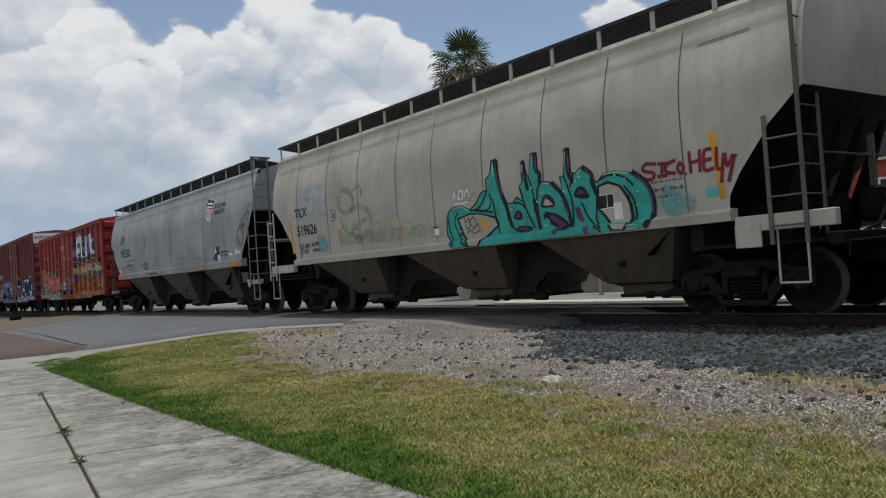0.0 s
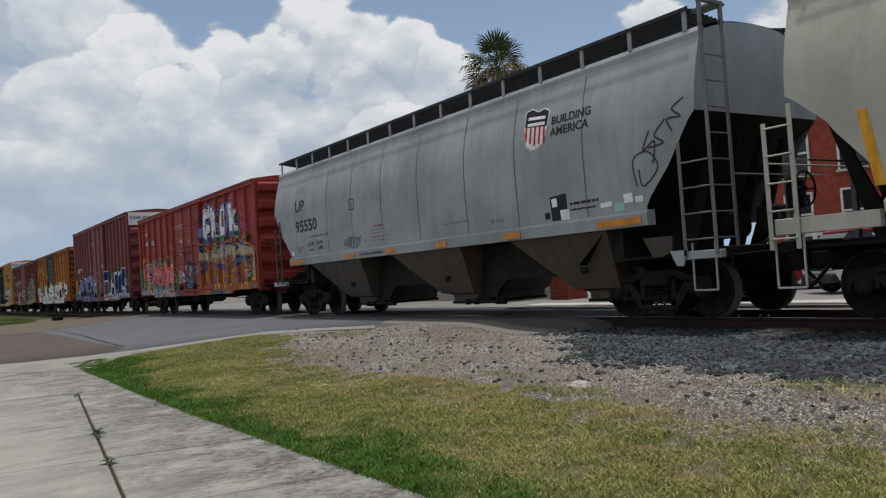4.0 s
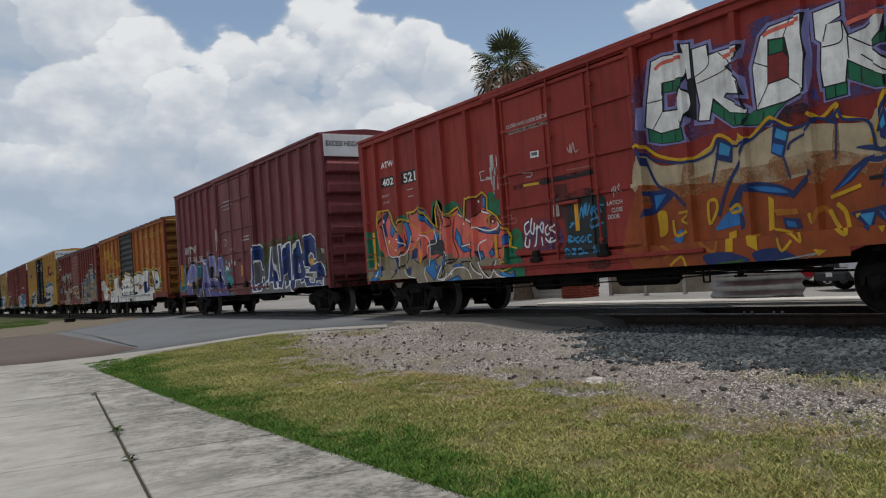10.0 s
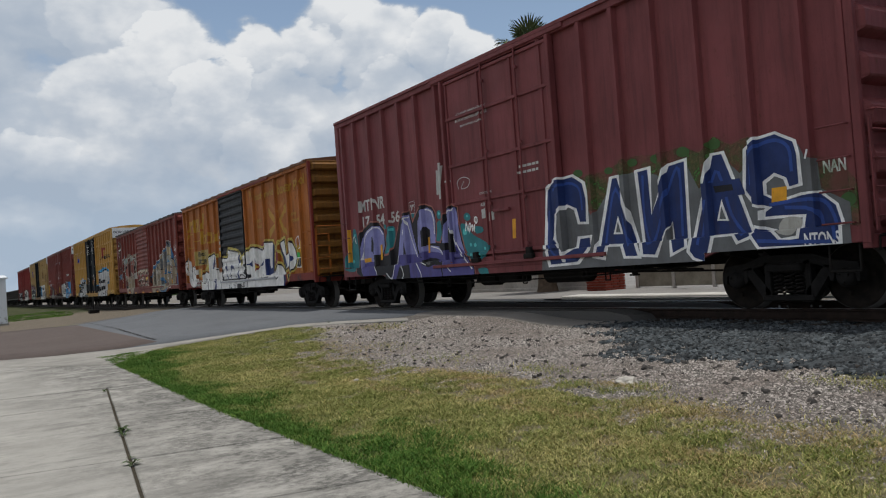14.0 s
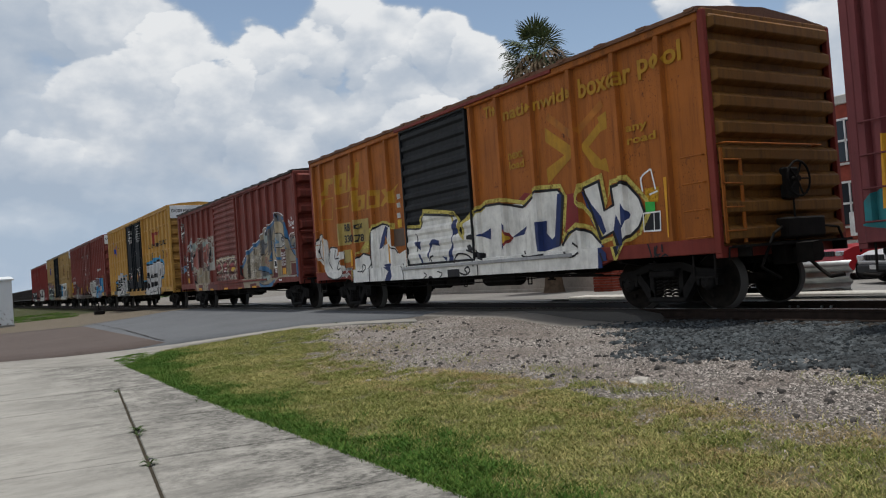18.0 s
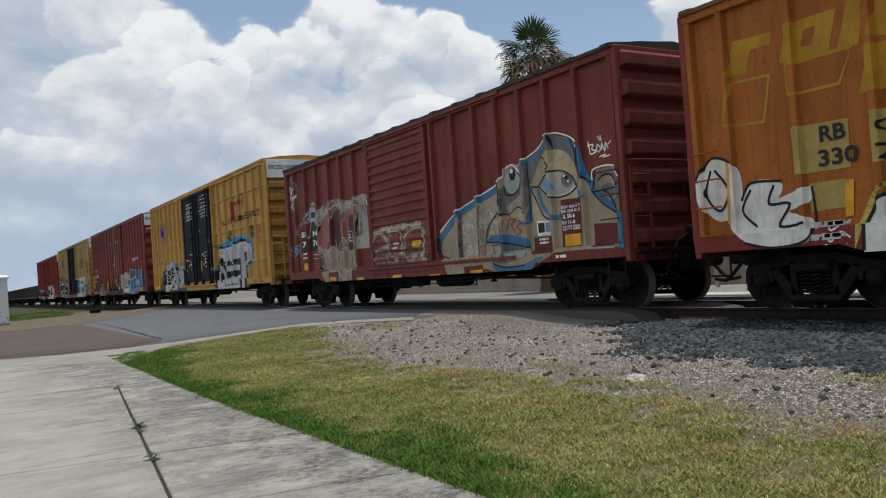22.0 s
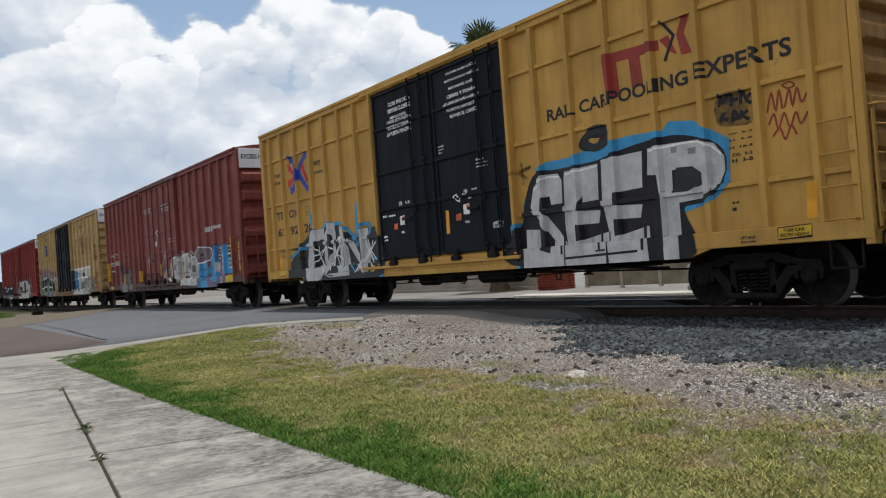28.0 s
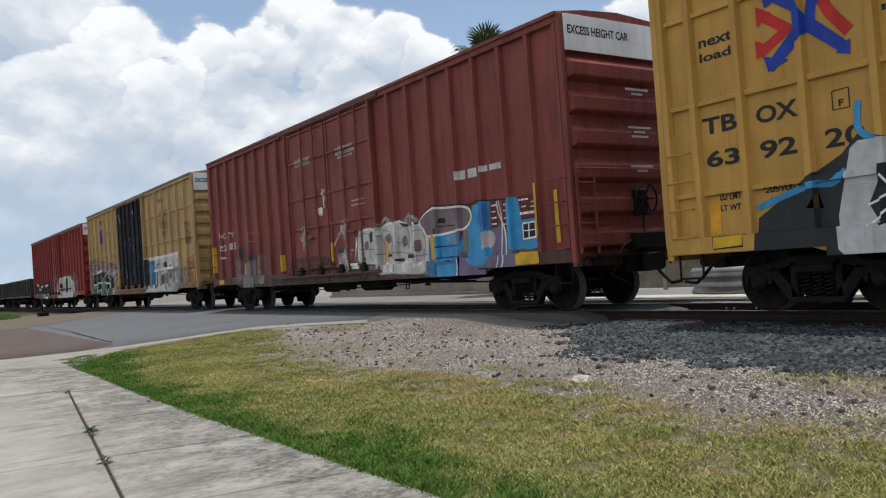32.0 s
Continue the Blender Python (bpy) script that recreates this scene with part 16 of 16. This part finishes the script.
def wheel_parts(parent, x, y, z, r, w, out):
    t = Shape()
    t.lathe((0, 0, 0), [(-w / 2, r * 0.62), (-w / 2, r * 0.9), (-w / 2 + 0.03, r), (w / 2 - 0.03, r), (w / 2, r * 0.9), (w / 2, r * 0.62)], 24)
    wh = part("wheel", t, M["rubber"], parent, "", Matrix.Translation((x, y, z)))
    rim = Shape()
    rim.lathe((0, 0, 0), [(out * w * 0.45, r * 0.66), (out * w * 0.42, r * 0.60), (out * w * 0.20, r * 0.55)], 24)
    for i in range(5):
        rim.box(-0.035, 0.035, out * w * 0.36 - 0.02, out * w * 0.36 + 0.02, 0.0, r * 0.62, 0.008, Matrix.Rotation(i * 1.2566, 4, "Y"))
    rim.cyl((0, out * w * 0.2, 0), (0, out * w * 0.42, 0), r * 0.16, n=12)
    part("rim", rim, M["alloy"], wh)


def car_body(name, label, paint_mat, m, length, width, hood, roof_z, pickup):
    """A parked car, front towards -x in its own space."""
    c = thing(name, label, "car" if not pickup else "pickup truck", "parked vehicles", m)
    hw = width / 2
    ax0, ax1, r = 0.80, length - 0.95, 0.345
    arch = lambda ax: [(ax + 0.46 * math.cos(a), 0.36 + 0.46 * math.sin(a)) for a in [math.pi * (1 - i / 8) for i in range(9)]]
    low = [(0.12, 0.38)] + arch(ax0) + arch(ax1) + [(length - 0.08, 0.40)]
    top = [(length, 0.75), (length - 0.02, 1.05), (length - 0.1, 1.12), (1.45, hood), (0.35, hood - 0.10), (0.06, hood - 0.22), (0.0, 0.62)]
    body = Shape().prism(low + top, -hw, hw)
    part("body", body, paint_mat, c)
    cab_end = length - 0.25 if not pickup else 3.6
    cab = Shape()
    z0 = 1.08
    lo, hi = [(1.35, z0), (cab_end, z0)], [(2.15, roof_z), (cab_end - 0.45, roof_z)]
    vs = []
    for sg in (-1, 1):
        vs += [(lo[0][0], sg * (hw - 0.04), z0), (lo[1][0], sg * (hw - 0.04), z0), (hi[1][0], sg * (hw - 0.2), roof_z - 0.06), (hi[0][0], sg * (hw - 0.2), roof_z - 0.06)]
    cab.add(vs, [(0, 1, 2, 3), (7, 6, 5, 4), (0, 3, 7, 4), (1, 5, 6, 2), (3, 2, 6, 7)])
    part("window", cab, M["glass"], c)
    part("roof", Shape().box(hi[0][0] - 0.03, hi[1][0] + 0.03, -hw + 0.19, hw - 0.19, roof_z - 0.07, roof_z, 0.02), paint_mat, c)
    part("front_bumper", Shape().box(-0.06, 0.35, -hw + 0.02, hw - 0.02, 0.30, 0.56, 0.05), M["plastic"] if not pickup else M["chrome"], c)
    part("side_trim", Shape().box(ax0 + 0.5, ax1 - 0.5, -hw - 0.015, -hw + 0.02, 0.34, 0.50, 0.01), M["plastic"], c)
    gr = Shape()
    for i in range(7):
        y = -0.42 + i * 0.14
        gr.box(-0.03, 0.03, y - 0.045, y + 0.045, hood - 0.36, hood - 0.20, 0.01)
    part("grille", gr, M["plastic"], c)
    for sg in (-1, 1):
        part("headlight", Shape().box(-0.035, 0.30, sg * (hw - 0.20) - 0.19, sg * (hw - 0.20) + 0.195, hood - 0.36, hood - 0.20, 0.03), M["chrome"], c)
        part("mirror", Shape().box(1.75, 1.95, sg * (hw + 0.1) - 0.1, sg * (hw + 0.1) + 0.1, 1.08, 1.24, 0.03), paint_mat, c)
        for ax in (ax0, ax1):
            wheel_parts(c, ax, sg * (hw - 0.10), r, r, 0.24, sg)
    part("plate", Shape().box(-0.075, -0.06, -0.16, 0.16, 0.42, 0.54), M["white"], c)
    return c


def palm():
    p = thing("palm_tree", "tall fan palm with a ragged crown and dead hanging fronds", "palm tree", "", Matrix.Translation((-20.62, 16.65, FAR_Z)))
    s = Shape()
    prof = [(0.0, 0.36), (0.25, 0.30), (0.8, 0.24)] + [(0.8 + i * 0.28, 0.225 - 0.0025 * i + (0.012 if i % 2 else 0)) for i in range(1, 25)]
    s.lathe((0, 0, 0), prof, 14, "z")
    part("trunk", s, M["bark"], p)
    top = 7.58

    def fan(n, stem, q, droop, mat):
        """A pleated fan on a stalk: joined near the stalk, split into drooping tips."""
        f = Shape()
        f.pipe([(0, 0, 0), (stem * 0.6, 0, stem * 0.05), (stem, 0, 0)], 0.017, 5)
        b = Vector((stem, 0, 0))
        step = 3.4 / (n - 1)
        for i in range(n):
            a = -1.7 + step * i
            u, v = Vector((math.cos(a), math.sin(a), 0)), Vector((-math.sin(a), math.cos(a), 0))
            l = q * (0.72 + 0.28 * math.cos(a * 0.8)) * random.uniform(0.88, 1.06)
            w = l * 0.5 * step * 0.46
            fold = Vector((0, 0, 0.022 if i % 2 else -0.022))
            sag = Vector((0, 0, -droop * l * random.uniform(0.35, 0.65)))
            p1, p2, p3 = b + u * l * 0.5 + fold, b + u * l * 0.8 + sag * 0.35, b + u * l * (1.0 - 0.12 * droop) + sag
            f.add([b, p1 + v * w, p1 - v * w, p2 + v * w * 0.7, p2 - v * w * 0.7, p3], [(0, 1, 2), (1, 3, 4, 2), (3, 5, 4)])
        return f.mesh("frond", mat)

    random.seed(5)
    greens = [fan(n, st, q, d, M["frond"]) for n, st, q, d in ((23, 0.62, 0.72, 0.25), (21, 0.60, 0.78, 0.7), (21, 0.50, 0.80, 1.0), (19, 0.66, 0.74, 0.45))]
    deads = [fan(13, st, q, d, M["dead"]) for st, q, d in ((0.60, 0.7, 1.5), (0.5, 0.8, 1.9), (0.45, 0.6, 1.3))]
    for i in range(22):
        a = i * 137.5 + random.uniform(-24, 24)
        up = 74 - 88 * (i / 21) ** 0.9 + random.uniform(-14, 14)
        part("frond", greens[0 if i < 5 else (i * 7) % 4], None, p, "", pose(0, 0, top - 0.12 + 0.2 * (1 - i / 21), random.uniform(-35, 35), -up, a))
    for i in range(26):
        m = pose(0, 0, top - 0.05 - random.uniform(0, 0.6), random.uniform(-40, 40), 30 + random.uniform(-44, 40), i * 137.5 + random.uniform(-20, 20))
        part("frond", deads[i % 3], None, p, "dead brown frond", m)
    for i in range(6):
        st = Shape()
        pts = [(0.1 * k + 0.35 * k ** 1.1 * 0.35, 0.03 * math.sin(k), 0.5 * k * 0.5 - 0.06 * k * k) for k in range(8)]
        st.pipe(pts, 0.009, 5)
        for k in range(3, 8):
            for j in range(4):
                b = Vector(pts[k])
                st.pipe([b, b + Vector((random.uniform(-0.2, 0.2), random.uniform(-0.2, 0.2), random.uniform(-0.45, -0.1)))], 0.006, 4)
        part("flower_stalk", st, M["dead"], p, "", pose(0, 0, top - 0.05 * i, 0, 6 * (i % 3), 15 + i * 17))


def tree(x, y, h, w):
    t = thing("tree", "distant broadleaf tree with a dark uneven crown", "tree", "distant trees", Matrix.Translation((x, y, 0.1)))
    s = Shape()
    s.cyl((0, 0, 0), (0, 0, h * 0.55), w * 0.06, w * 0.035, 8)
    for i in range(5):
        a = i * 1.256
        s.cyl((0, 0, h * (0.35 + 0.04 * i)), (math.cos(a) * w * 0.3, math.sin(a) * w * 0.3, h * 0.7), w * 0.025, w * 0.01, 6)
    part("trunk", s, M["bark"], t)
    n = 1500
    d = RNG.normal(0, 1, (n, 3))
    d /= np.linalg.norm(d, axis=1)[:, None]
    rr = RNG.uniform(0.55, 1.0, n)[:, None] * (1 + 0.25 * np.sin(d[:, :1] * 5 + d[:, 1:2] * 4))
    c = d * rr * np.array([w * 0.5, w * 0.5, h * 0.33]) + np.array([0, 0, h * 0.66])
    u = RNG.normal(0, 1, (n, 3)) * w * 0.035
    v = RNG.normal(0, 1, (n, 3)) * w * 0.035
    vs = np.stack([c - u, c - v, c + u, c + v], 1).reshape(-1, 3)
    part("crown", scatter_mesh("crown", vs, np.arange(n * 4).reshape(-1, 4), M["leaf"], 4), None, t)


def far_scrub():
    """A low line of scrub and far trees along the horizon."""
    n = 9000
    x = RNG.uniform(-420, -130, n)
    y = np.where(RNG.random(n) < 0.5, RNG.uniform(-60, -8, n), RNG.uniform(22, 120, n))
    hmax = 2.2 + 1.6 * np.sin(x * 0.07) * np.sin(y * 0.11 + x * 0.02)
    c = np.stack([x, y, RNG.uniform(0, 1, n) * hmax], 1)
    u = RNG.normal(0, 1, (n, 3)) * 0.8
    v = RNG.normal(0, 1, (n, 3)) * 0.8
    vs = np.stack([c - u, c - v, c + u, c + v], 1).reshape(-1, 3)
    tagged(part("far_scrub", scatter_mesh("far_scrub", vs, np.arange(n * 4).reshape(-1, 4), M["leaf"], 4), None), "low dark green scrub along the horizon", "scrub", kind="stuff")


far_side()
brick_building()
white_house()
guardrail()
car_body("car", "silver sport utility car parked at an angle", M["silver"], pose(-13.19, 21.91, ground_z(-12, 22) + 0.034, 0, 0, 60), 4.4, 1.80, 1.02, 1.66, False)
car_body("pickup_truck", "red pickup truck with a chrome bumper, parked", M["redcar"], pose(-15.76, 23.65, ground_z(-14, 24) + 0.034, 0, 0, 60), 5.5, 1.95, 1.16, 1.85, True)
palm()
tree(-196, 33, 6.4, 7)
tree(-214, 41, 5.2, 8)
far_scrub()


def switch_box():
    s = thing("switch_machine", "dark metal switch box beside the track", "box", "", Matrix.Translation((-57.5, 8.55, ground_z(-57.5, 8.55))))
    part("body", Shape().box(-0.33, 0.33, -0.3, 0.3, 0, 0.24, 0.03), M["under"], s)
    part("stand", Shape().cyl((-0.1, 0, 0.2), (-0.1, 0, 0.75), 0.04, n=8), M["under"], s)
    p = thing("antenna_mast", "thin dark mast beside the signal cabinet", "mast", "", Matrix.Translation((-56.5, 0.3, 0)))
    part("pole", Shape().cyl((0, 0, 0), (0, 0, 6.0), 0.07, n=8), M["under"], p)


switch_box()


# ---- what moves: the cars roll along the track, their wheels turn ----
def motions():
    for car, xc in ROLLING:
        walk(car, [(t, Matrix.Translation((xc + s, TRACK_Y, RAIL_Z))) for t, s in TRAIN])
    times = [i * 0.16 for i in range(200)] + [32.0]
    for w, a in WHEELSETS:
        walk(w, [(t, Matrix.Translation((a, 0, 0.457)) @ Matrix.Rotation(train_at(t) / 0.457, 4, "Y")) for t in times])


motions()
